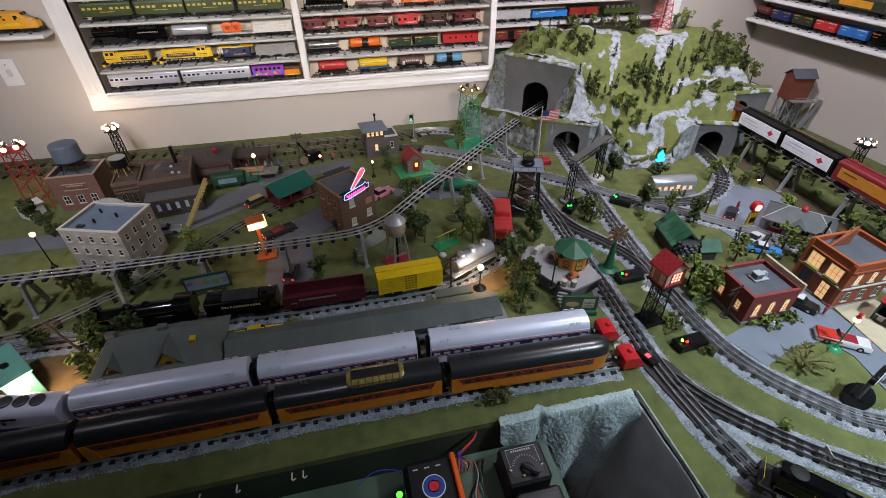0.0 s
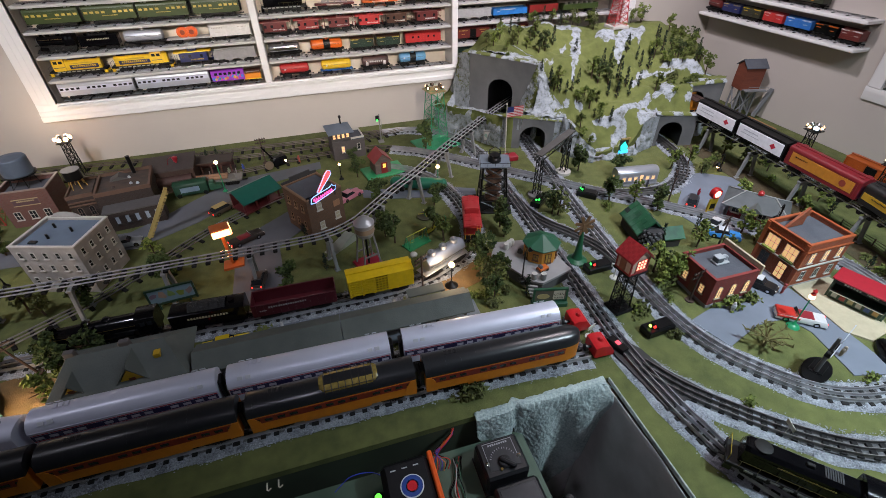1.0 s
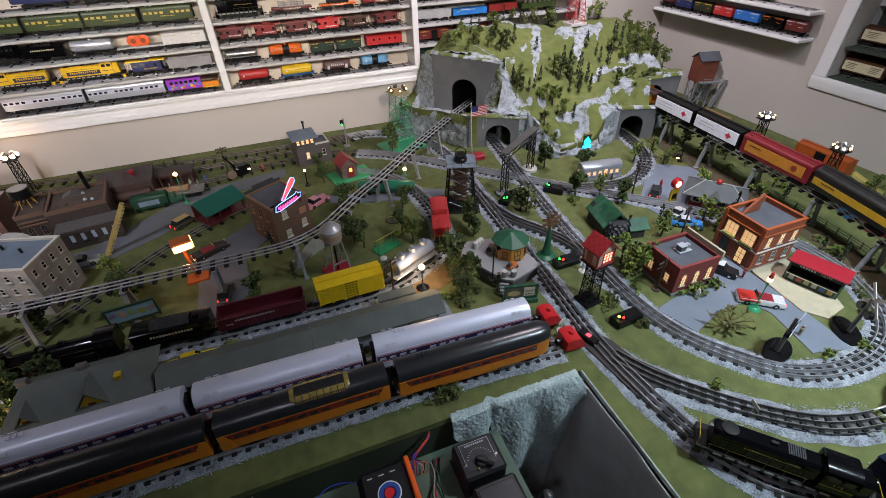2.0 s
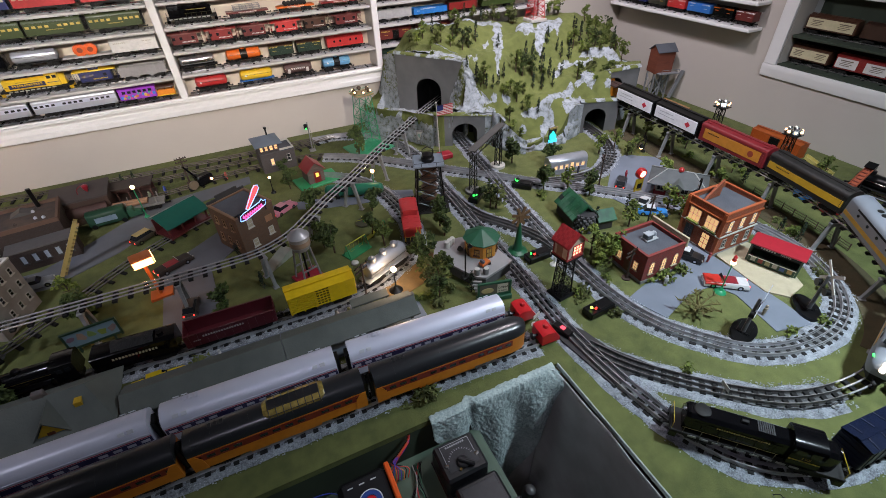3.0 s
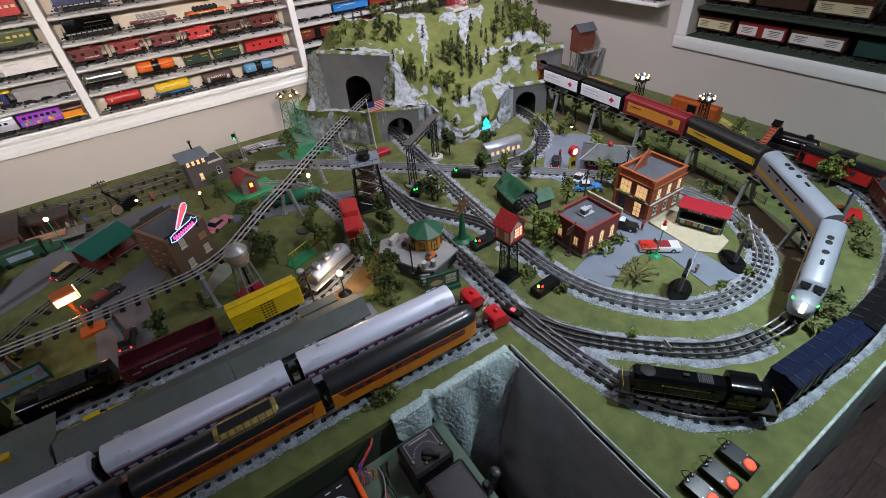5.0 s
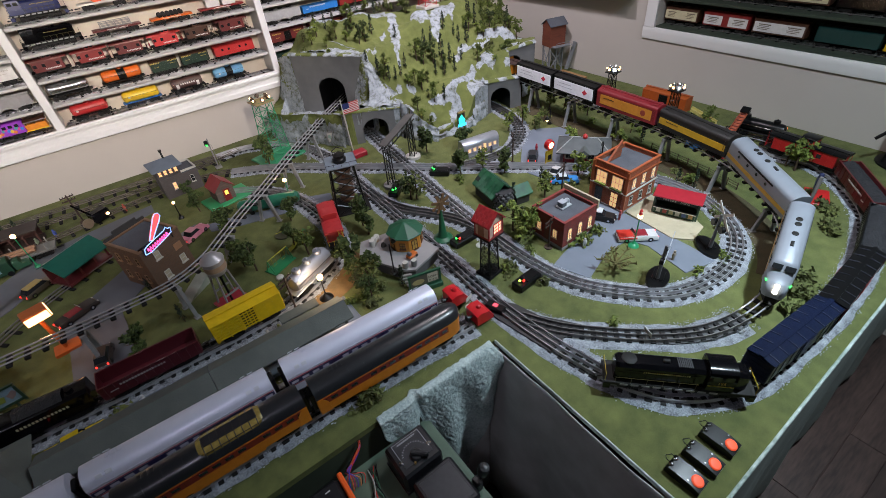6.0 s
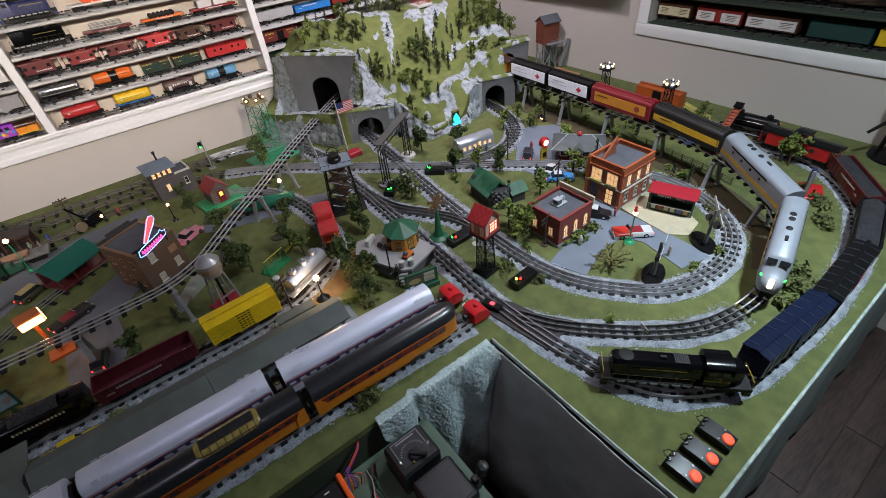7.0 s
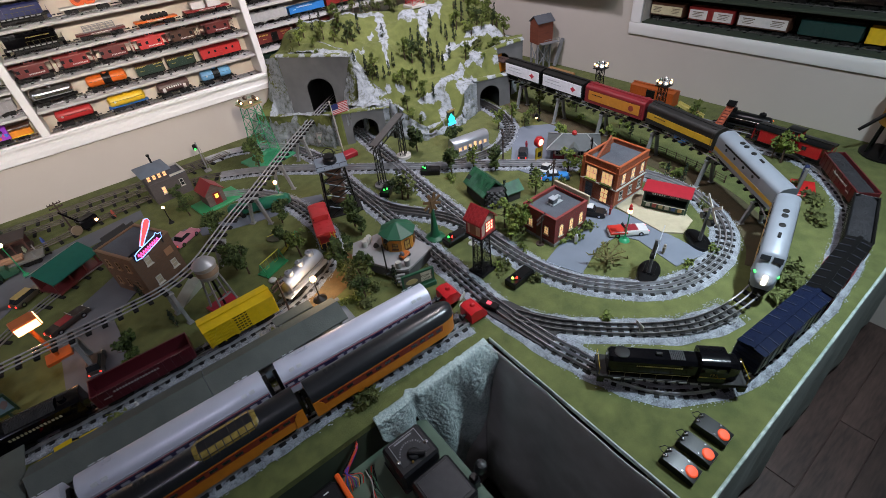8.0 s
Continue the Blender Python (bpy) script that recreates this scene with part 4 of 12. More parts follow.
def portal_rim(a, b, z1, z2, thick=0.02):
    """A lumpy moss-and-plaster lip laid along the top edge of a portal wall."""
    a, b = Vector((*a, z1)), Vector((*b, z2))
    u = (b - a).normalized()
    n = Vector((u.y, -u.x, 0))
    v, rows, cols = [], 70, 10
    for i in range(rows + 1):
        c = a.lerp(b, -0.02 + 1.04 * i / rows)
        for k in range(cols + 1):
            t = math.pi * k / cols
            w = 0.5 + 0.5 * noise.noise(Vector((c.x * 30, c.y * 30, 2)))
            p = c - n * thick * 0.7 + n * math.cos(t) * (thick * 0.75 + 0.003 + 0.003 * w) + Vector((0, 0, -0.003 - 0.004 * w + math.sin(t) * (0.008 + 0.006 * w)))
            v.append(p + n * 0.003 * noise.noise(p * 90))
    f = [(i * (cols + 1) + k, i * (cols + 1) + k + 1, (i + 1) * (cols + 1) + k + 1, (i + 1) * (cols + 1) + k) for i in range(rows) for k in range(cols)]
    plaster("portal_rim", Geo().add(v, f), "mossy plaster lip on the portal", lambda p: 0.5 + 1.1 * noise.noise(Vector((p.x * 22, p.y * 22, 4))))


portal_rim(UL_A, UL_B, 0.385, 0.375)
portal_rim((0.850, 1.968), (1.118, 1.860), 0.168, 0.150)
portal_rim((1.560, 1.752), (1.762, 1.697), 0.168, 0.160)
portal_rim((1.755, 1.800), (1.925, 1.765), 0.272, 0.285)
n = 44
foot_line, sheet = (Vector((0.735, 2.405)), Vector((0.792, 2.312))), []
for i in range(n + 1):
    for j in range(n + 1):
        u, w = i / n, j / n
        c = foot_line[0].lerp(foot_line[1], u)
        swell = 0.014 * noise.noise(Vector((u * 3, w * 3, 1))) + 0.005 * noise.noise(Vector((u * 12, w * 14, 4))) - 0.016 * (1 - u) * math.sin(math.pi * w)
        sheet.append((c.x + 0.85 * swell + 0.02 * (1 - u) * w, c.y - 0.5 * swell, w * (0.362 + 0.024 * u)))
plaster("side_cliff", Geo().add(sheet, [(i * (n + 1) + j, i * (n + 1) + j + 1, (i + 1) * (n + 1) + j + 1, (i + 1) * (n + 1) + j) for i in range(n) for j in range(n)]), "mossy grey rock flank beside the portal", lambda p: 0.70 + 0.55 * noise.noise(Vector((p.x * 14, p.y * 14, p.z * 11))))


def rock_shoulder(left, right, bulge, label):
    """A sheet of plaster rock between two upright lines, bulging towards the room."""
    a, b = spline(left, 0.004), spline(right, 0.004)
    rows, cols, v = 60, 30, []
    for j in range(rows + 1):
        p, q = a[round(j / rows * (len(a) - 1))], b[round(j / rows * (len(b) - 1))]
        for i in range(cols + 1):
            u = i / cols
            c = p.lerp(q, u) + Vector((-0.42, -0.85, 0.3)) * bulge * math.sin(math.pi * u) * (0.3 + 0.7 * math.sin(math.pi * j / rows))
            v.append(c + Vector((-0.42, -0.85, 0.3)) * (1.6 * plaster_relief(c) - 0.004))
    f = [(j * (cols + 1) + i, j * (cols + 1) + i + 1, (j + 1) * (cols + 1) + i + 1, (j + 1) * (cols + 1) + i) for j in range(rows) for i in range(cols)]
    plaster("rock_shoulder", Geo().add(v, f), label, lambda p: 0.75 + 0.9 * noise.noise(Vector((p.x * 20, p.y * 20, p.z * 9))))


rock_shoulder([(1.040, 2.040, 0.378), (1.010, 2.078, 0.25), (0.985, 2.095, 0.150), (0.985, 1.955, 0.165)], [(1.062, 2.045, 0.372), (1.090, 1.985, 0.265), (1.135, 1.915, 0.190), (1.132, 1.865, 0.158)], 0.022, "pale plaster rock shoulder between the tunnels")


def rock_apron(path, out, rise, lean=0.04, seed=1, moss=9.0):
    """A bulging plaster rock face from a foot line up and back against the hill."""
    pts = spline([(*q, 0.0) for q in path], 0.006)
    rows, v = 16, []
    for i, q in enumerate(pts):
        d = (pts[min(i + 1, len(pts) - 1)] - pts[max(i - 1, 0)]).normalized()
        side = Vector((d.y, -d.x, 0))
        u = i / (len(pts) - 1)
        tall = rise(u)
        for j in range(rows + 1):
            w = j / rows
            push = out * (1 - w ** 1.6) + 0.014 * noise.noise(Vector((u * 7, w * 3, seed))) + 0.006 * noise.noise(Vector((u * 26, w * 9, seed + 3))) - lean * w * w
            c = q + side * push
            v.append((c.x, c.y, tall * w - 0.002))
    f = [(i * (rows + 1) + j, (i + 1) * (rows + 1) + j, (i + 1) * (rows + 1) + j + 1, i * (rows + 1) + j + 1) for i in range(len(pts) - 1) for j in range(rows)]
    plaster("rock_apron", Geo().add(v, f), "bulging blue-grey plaster rock face", lambda p: 0.90 + 0.6 * noise.noise(Vector((p.x * 18, p.y * 18, p.z * 10))) - 1.3 * smoothstep(moss, moss + 0.03, p.z + 0.06 * noise.noise(Vector((p.x * 38, p.y * 38, 2)))))


rock_apron([(0.655, 2.45), (0.632, 2.36), (0.655, 2.27), (0.700, 2.205), (0.785, 2.090), (0.848, 1.966)], 0.022, lambda u: 0.135 + 0.03 * u, -0.012, 2, 0.105)
rock_apron([(1.118, 1.865), (1.140, 1.80), (1.160, 1.75), (1.215, 1.695)], 0.026, lambda u: 0.185 - 0.13 * u, -0.006, 5)
rock_apron([(1.20, 1.705), (1.36, 1.685), (1.45, 1.715)], 0.012, lambda u: 0.045 + 0.02 * u, 0.03, 6)
rock_apron([(1.44, 1.715), (1.50, 1.735), (1.556, 1.752)], 0.015, lambda u: 0.10 + 0.06 * u, 0.03, 8)


# ---- trees ----
def bushy_crown(seed, h, r, bottom=0.35, n=64, squash=1.0):
    """Many small ragged clumps round a few limbs, with gaps between."""
    rnd = random.Random(seed)
    g = Geo()
    lobes = [(Vector((rnd.gauss(0, 0.42) * r, rnd.gauss(0, 0.42) * r, h * rnd.uniform(bottom + 0.1, 0.92))), r * rnd.uniform(0.30, 0.55)) for _ in range(9)]
    for _ in range(n):
        c, lr = rnd.choice(lobes)
        d = Vector((rnd.gauss(0, 1), rnd.gauss(0, 1), rnd.gauss(0, 0.8))).normalized()
        p = c + d * lr * rnd.uniform(0.55, 1.05)
        p.z *= squash
        s = r * rnd.uniform(0.17, 0.30)
        pts = [p + Vector((rnd.gauss(0, 1), rnd.gauss(0, 1), rnd.gauss(0, 0.8))).normalized() * s * rnd.uniform(0.6, 1.25) for _ in range(7)]
        g.add(pts, [(0, 1, 2), (0, 2, 3), (1, 2, 4), (2, 3, 5), (0, 3, 6), (1, 4, 6), (3, 5, 6), (4, 5, 2)])
    return g


def tree_trunk(seed, h, r):
    rnd = random.Random(seed)
    top = Vector((rnd.uniform(-0.1, 0.1) * h, rnd.uniform(-0.1, 0.1) * h, h * 0.8))
    g = Geo().cyl((0, 0, -0.003), top * 0.5, r, r * 0.7, 7).cyl(top * 0.5, top, r * 0.7, r * 0.25, 7)
    for _ in range(5):
        p = top * rnd.uniform(0.35, 0.8)
        g.cyl(p, p + Vector((rnd.gauss(0, 1), rnd.gauss(0, 1), 0.9)).normalized() * h * rnd.uniform(0.2, 0.35), r * 0.4, r * 0.12, 5)
    return g


def make_tree(seed, h, r, foliage, label, bottom=0.3, n=70):
    ob = thing("model_tree", at(0, 0, -5), label, "model tree")
    part("trunk", tree_trunk(seed, h, 0.0035), BARK, ob)
    part("crown", bushy_crown(seed, h, r, bottom, n), foliage, ob, smooth=0)
    return ob


def make_cypress(seed, h, r):
    rnd = random.Random(seed)
    ob = thing("model_conifer", at(0, 0, -5), "slim dark green model conifer", "model tree", "conifers of the layout")
    part("trunk", Geo().cyl((0, 0, -0.003), (0, 0, h * 0.7), 0.002, 0.001, 6), BARK, ob)
    g = Geo()
    for _ in range(70):
        z = rnd.uniform(0.12, 1.0)
        rr = r * (1 - z) ** 0.55 * (0.55 + 0.45 * min(1, z * 5)) + 0.001
        a = rnd.uniform(0, 6.3)
        p = Vector((math.cos(a) * rr * rnd.uniform(0.5, 1), math.sin(a) * rr * rnd.uniform(0.5, 1), z * h))
        s = r * rnd.uniform(0.25, 0.5)
        pts = [p + Vector((rnd.gauss(0, 1) * 0.7, rnd.gauss(0, 1) * 0.7, rnd.gauss(0, 1))).normalized() * s for _ in range(6)]
        g.add(pts, [(0, 1, 2), (0, 2, 3), (1, 4, 2), (3, 2, 5), (0, 3, 5), (1, 0, 4)])
    part("crown", g, CYPRESS, ob, smooth=0)
    return ob


TREES = [make_tree(10 + k, 0.11, 0.029, FOLIAGE, "bushy green model tree on a twisted trunk", 0.22, 130) for k in range(5)]
OLIVES = [make_tree(30 + k, 0.085, 0.030, FOLIAGE2, "olive green model tree with an open crown", 0.25, 90) for k in range(3)]
CYPS = [make_cypress(50 + k, 0.085, 0.0105) for k in range(4)]
for t in TREES + OLIVES:
    tagged(t, group="broad trees of the layout")
BUSH = thing("model_bush", at(0, 0, -5), "low green model bush", "model bush", "bushes of the layout")
part("foliage", bushy_crown(77, 0.022, 0.022, 0.0, 60), FOLIAGE, BUSH, smooth=0)
BUSH2 = thing("model_bush", at(0, 0, -5), "low olive tuft of model grass", "model bush", "bushes of the layout")
part("foliage", bushy_crown(78, 0.016, 0.026, 0.0, 70), FOLIAGE2, BUSH2, smooth=0)
PLANT = random.Random(21)


def plant(source, x, y, size=1.0, z=None):
    hgt = z if z is not None else (max(0.0, ground_z(x, y)) if inside(x, y, HILL_FOOT) else 0.0)
    s = size * PLANT.uniform(0.88, 1.12)
    ob = copy_thing(source, at(x, y, hgt, PLANT.uniform(0, 360)))
    ob.scale = (s, s, s * PLANT.uniform(0.92, 1.08))
    return ob


FOLIAGE3 = mat("dark_foliage", (0.095, 0.135, 0.030), 0.95, color2=(0.016, 0.028, 0.009), scale=120, per_object=0.3)
DARKS = [make_tree(70 + k, 0.11, 0.024, FOLIAGE3, "dark green model tree with a dense crown", 0.12, 120) for k in range(3)]
for t in DARKS:
    tagged(t, group="broad trees of the layout")
WOODS = [make_tree(90 + k, 0.125, 0.034, FOLIAGE3, "tall dark green model tree with a full crown", 0.2, 230) for k in range(4)]
for t in WOODS:
    tagged(t, group="broad trees of the layout")
KINDS = {"b": (TREES, 0.11), "d": (DARKS, 0.11), "c": (CYPS, 0.085), "o": (OLIVES, 0.085), "u": ([BUSH, BUSH2], 0.032)}


def grove(rows):
    """Trees of the mountain: x, y, height, kind."""
    for x, y, h, kind in rows:
        source, tall = KINDS[kind]
        plant(PLANT.choice(source), x, y, h / tall)


# the plateau over the upper tunnel, the back rim, the middle slope, the right shoulder and the foot
grove([(0.99, 2.41, 0.085, "c"), (1.03, 2.37, 0.075, "c"), (0.92, 2.32, 0.08, "b"), (1.05, 2.31, 0.095, "b"), (1.16, 2.34, 0.10, "b"), (1.14, 2.24, 0.10, "d"), (1.18, 2.25, 0.105, "d"), (1.24, 2.28, 0.12, "c"), (1.09, 2.28, 0.062, "b"), (0.96, 2.24, 0.06, "b"), (1.09, 2.40, 0.08, "c"), (1.02, 2.29, 0.068, "o"), (1.19, 2.29, 0.085, "d"), (0.90, 2.37, 0.05, "o"), (1.12, 2.31, 0.085, "d")])
grove([(1.20, 2.45, 0.085, "b"), (1.31, 2.44, 0.085, "b"), (1.43, 2.43, 0.075, "o"), (1.39, 2.45, 0.05, "o"), (1.47, 2.44, 0.06, "b"), (1.53, 2.42, 0.115, "b"), (1.56, 2.45, 0.08, "b"), (1.80, 2.42, 0.085, "b"), (1.85, 2.40, 0.105, "b"), (1.88, 2.43, 0.09, "d"), (1.26, 2.45, 0.075, "c"), (1.36, 2.44, 0.07, "c")])
grove([(1.055, 2.03, 0.07, "c"), (1.09, 1.995, 0.105, "c"), (1.13, 1.99, 0.10, "b"), (1.13, 1.965, 0.075, "c"), (1.155, 1.945, 0.075, "c"), (1.185, 1.945, 0.065, "c"), (1.11, 1.985, 0.075, "b"), (1.34, 2.03, 0.125, "b"), (1.44, 2.10, 0.10, "c"), (1.41, 1.98, 0.13, "d"), (1.39, 1.94, 0.08, "c"), (1.47, 1.99, 0.145, "c"), (1.60, 2.14, 0.095, "c"), (1.50, 1.96, 0.11, "c")])
grove([(1.43, 1.92, 0.08, "c"), (1.49, 1.91, 0.095, "c"), (1.45, 1.945, 0.075, "b"), (1.57, 1.95, 0.085, "c"), (1.61, 1.87, 0.105, "b"), (1.64, 2.06, 0.085, "c"), (1.68, 2.04, 0.10, "c"), (1.64, 2.10, 0.065, "c")])
grove([(1.74, 2.09, 0.10, "b"), (1.79, 2.10, 0.12, "c"), (1.81, 2.04, 0.12, "b"), (1.81, 2.19, 0.065, "c"), (1.99, 2.21, 0.095, "b"), (2.01, 2.15, 0.13, "b"), (1.87, 1.94, 0.095, "d"), (1.81, 1.96, 0.08, "b"), (1.76, 1.99, 0.08, "b"), (1.90, 1.88, 0.115, "b"), (1.84, 1.87, 0.05, "u"), (1.78, 1.87, 0.045, "u"), (1.75, 1.93, 0.045, "u"), (1.90, 2.18, 0.10, "b")])
grove([(2.07, 2.20, 0.11, "d"), (2.08, 2.15, 0.10, "c"), (1.73, 2.11, 0.075, "c"), (1.75, 2.03, 0.07, "b"), (1.82, 2.01, 0.095, "d"), (1.94, 2.07, 0.11, "b"), (1.97, 2.01, 0.10, "d"), (1.93, 1.97, 0.10, "b"), (1.88, 2.06, 0.09, "d"), (1.70, 1.84, 0.03, "u"), (1.72, 1.90, 0.03, "u"), (1.86, 1.81, 0.03, "u"), (1.80, 1.82, 0.028, "u"), (1.95, 2.27, 0.10, "b")])
grove([(1.25, 1.93, 0.07, "b"), (1.20, 1.91, 0.07, "b"), (1.27, 1.90, 0.095, "b"), (1.32, 1.92, 0.06, "b"), (1.29, 1.83, 0.08, "b"), (1.34, 1.89, 0.04, "u"), (1.34, 1.81, 0.085, "c"), (1.17, 1.80, 0.09, "b"), (1.165, 1.76, 0.055, "b"), (1.19, 1.73, 0.075, "b"), (1.28, 1.86, 0.058, "d"), (1.22, 1.92, 0.04, "u"), (1.31, 1.94, 0.05, "b"), (0.86, 2.30, 0.028, "u"), (0.95, 2.20, 0.026, "u")])


# ---- rolling stock ----
def loft(sections):
    n = len(sections[0])
    v = [p for s in sections for p in s]
    f = [(i * n + k, i * n + (k + 1) % n, (i + 1) * n + (k + 1) % n, (i + 1) * n + k) for i in range(len(sections) - 1) for k in range(n)]
    f += [tuple(range(n - 1, -1, -1)), tuple(range((len(sections) - 1) * n, len(sections) * n))]
    return Geo().add(v, f)


def car_section(x, w, z0, z1, rise, n=9, shrink=1.0, drop=0.0):
    """Flat sides from z0 to z1, then a rounded roof that rises by rise."""
    h = w / 2 * shrink
    pts = [(x, -h, z0), (x, -h, z1 - drop)]
    for k in range(1, n):
        t = math.pi * (1 - k / n)
        pts.append((x, h * math.cos(t), z1 - drop + rise * shrink * math.sin(t) ** 0.8))
    return pts + [(x, h, z1 - drop), (x, h, z0)]


def roof_arc(w, z, rise, thick=0.0025, n=10):
    a = [(w / 2 * math.cos(math.pi * (1 - k / n)), z + rise * math.sin(math.pi * (1 - k / n)) ** 0.8) for k in range(n + 1)]
    return a + [(w / 2, z - thick), (-w / 2, z - thick)]


WHEELSET = Geo()
for s in (-1, 1):
    WHEELSET.cyl((0, s * 0.0145, 0.0095), (0, s * 0.019, 0.0095), 0.0095, n=14)
    WHEELSET.cyl((0, s * 0.0135, 0.0095), (0, s * 0.0148, 0.0095), 0.0112, n=14)
WHEELSET.cyl((0, -0.016, 0.0095), (0, 0.016, 0.0095), 0.002, n=6)
WHEELSET = WHEELSET.mesh("wheelset", UNDER)
TRUCK = Geo().box((0, 0, 0.014), (0.012, 0.04, 0.006))
for s in (-1, 1):
    TRUCK.prism([(-0.030, 0.013), (-0.026, 0.007), (-0.017, 0.007), (-0.012, 0.005), (0.012, 0.005), (0.017, 0.007), (0.026, 0.007), (0.030, 0.013), (0.020, 0.017), (-0.020, 0.017)], s * 0.0205, s * 0.025, 1)
    for k in (-0.006, 0, 0.006):
        TRUCK.cyl((k, s * 0.0255, 0.006), (k, s * 0.0255, 0.013), 0.0025, n=6)
TRUCK = TRUCK.mesh("truck", UNDER)
COUPLER = Geo().box((0.008, 0, 0.012), (0.018, 0.005, 0.004)).box((0.02, 0.002, 0.012), (0.008, 0.011, 0.007), ch=0.002).mesh("coupler", UNDER)


def running_gear(ob, L, inset=0.045, couplers=True):
    for s in (-1, 1):
        t = part("truck", TRUCK, None, ob)
        t.location.x = s * (L / 2 - inset)
        for k in (-0.019, 0.019):
            part("wheelset", WHEELSET, None, t).location.x = k
        if couplers:
            c = part("coupler", COUPLER, None, ob)
            c.matrix_basis = pose(s * (L / 2 - 0.006), 0, 0, 0, 0, 0 if s > 0 else 180)


def bars(ob, rows, color, name="lettering"):
    """Unreadable lettering as plain bars. rows: x, z, length, height, side, y."""
    for face in sorted({r[4] for r in rows}):
        g = Geo()
        for x, z, l, h, side, y in rows:
            n = max(1, int(l / (h * 1.1)))
            for k in range(n if side == face else 0):
                g.box((x - l / 2 + (k + 0.5) * l / n, side * (y + 0.0002), z), (l / n * 0.62, 0.0005, h))
        part(name, g, color, ob)


STYLE = {"ribs": True}


def boxcar(m, body, roof, label, L=0.245, door=None, words=None, group="", W=0.062, H=0.066, category="freight car", name="boxcar"):
    ob = thing(name, m, label, category, group)
    g = Geo().box((0, 0, 0.024 + H / 2), (L, W, H), ch=0.0015)
    shell = part("body", g, body, ob)
    for s in (-1, 1) if STYLE["ribs"] else ():
        for k in range(9):
            x = -L / 2 + L * (k + 0.5) / 9
            if abs(x) > 0.025:
                part("rib", Geo().box((x, s * (W / 2 + 0.0006), 0.024 + H / 2), (0.0016, 0.0014, H * 0.94)), body, shell)
        for k in range(5):
            part("end_rib", Geo().box((s * (L / 2 + 0.0006), 0, 0.03 + k * H / 5), (0.0014, W * 0.9, 0.002)), body, shell)
    part("roof", Geo().prism([(-W / 2 - 0.001, 0.024 + H), (-W / 2 - 0.001, 0.026 + H), (0, 0.032 + H), (W / 2 + 0.001, 0.026 + H), (W / 2 + 0.001, 0.024 + H)], -L / 2 - 0.001, L / 2 + 0.001, 0), roof, ob)
    part("roof_walk", Geo().box((0, 0, 0.0345 + H), (L + 0.006, 0.011, 0.002)), roof, ob)
    for s in (-1, 1):
        g = Geo().box((0.0, s * (W / 2 + 0.0015), 0.024 + H / 2), (0.044, 0.0025, H * 0.92), ch=0.0008)
        for k in range(4):
            g.box((0, s * (W / 2 + 0.003), 0.034 + k * H / 4.6), (0.04, 0.001, 0.0016))
        part("door", g, door or body, ob)
        part("ladder", Geo().tube([(L / 2 - 0.012, s * (W / 2 + 0.002), 0.028), (L / 2 - 0.012, s * (W / 2 + 0.002), 0.02 + H)], 0.0007, 4).tube([(L / 2 - 0.004, s * (W / 2 + 0.002), 0.028), (L / 2 - 0.004, s * (W / 2 + 0.002), 0.02 + H)], 0.0007, 4), roof, ob)
    part("underframe", Geo().box((0, 0, 0.021), (L - 0.01, W * 0.5, 0.007)), UNDER, ob)
    if words:
        bars(ob, [(sx * L * 0.30, z, l, h, s, W / 2 + 0.0012) for s in (-1, 1) for sx, z, l, h in ((-1, 0.07, 0.06, 0.007), (1, 0.07, 0.05, 0.006), (1, 0.055, 0.03, 0.003), (-1, 0.048, 0.025, 0.003))], words)
    running_gear(ob, L)
    return ob


def roof_ribs(ob, L, material, H=0.066, W=0.062):
    """Raised seams across both slopes of a boxcar roof, in a paler paint for the glint on them."""
    seam_glint = paint(0.05, 0.055, 0.075, 0.3)
    for s in (-1, 1):
        for k in range(8):
            x = -L / 2 + L * (k + 0.5) / 8
            part("roof_seam", loft([[(x - 0.0007, s * 0.007, 0.0305 + H), (x - 0.0007, s * 0.007, 0.0328 + H), (x + 0.0007, s * 0.007, 0.0328 + H), (x + 0.0007, s * 0.007, 0.0305 + H)], [(x - 0.0007, s * W / 2, 0.0255 + H), (x - 0.0007, s * W / 2, 0.0278 + H), (x + 0.0007, s * W / 2, 0.0278 + H), (x + 0.0007, s * W / 2, 0.0255 + H)]]), seam_glint, ob)
    return ob


def billboard_car(m, label, group=""):
    """A boxcar whose sides are bright white advertising panels."""
    W, L, H = 0.062, 0.25, 0.066
    ob = boxcar(m, BLACKP, UNDER, label, L, group=group)
    for s in (-1, 1):
        p = part("sign_panel", Geo().box((0, s * (W / 2 + 0.004), 0.058), (L * 0.95, 0.003, H * 0.78), ch=0.001), paint(0.84, 0.85, 0.90), ob, "white advertising panel")
        q = part("emblem", Geo().prism([(0.072 + a * 0.016, 0.058 + b * 0.013) for a, b in ((-1, 0), (-0.4, 0.5), (0, 1), (0.4, 0.5), (1, 0), (0.4, -0.5), (0, -1), (-0.4, -0.5))], s * (W / 2 + 0.0056), s * (W / 2 + 0.0062), 1), paint(0.55, 0.03, 0.06), ob, "red emblem")
        bars(ob, [(-0.05, 0.068, 0.08, 0.004, s, W / 2 + 0.0056), (-0.05, 0.054, 0.10, 0.003, s, W / 2 + 0.0056)], paint(0.45, 0.46, 0.52))
    return ob


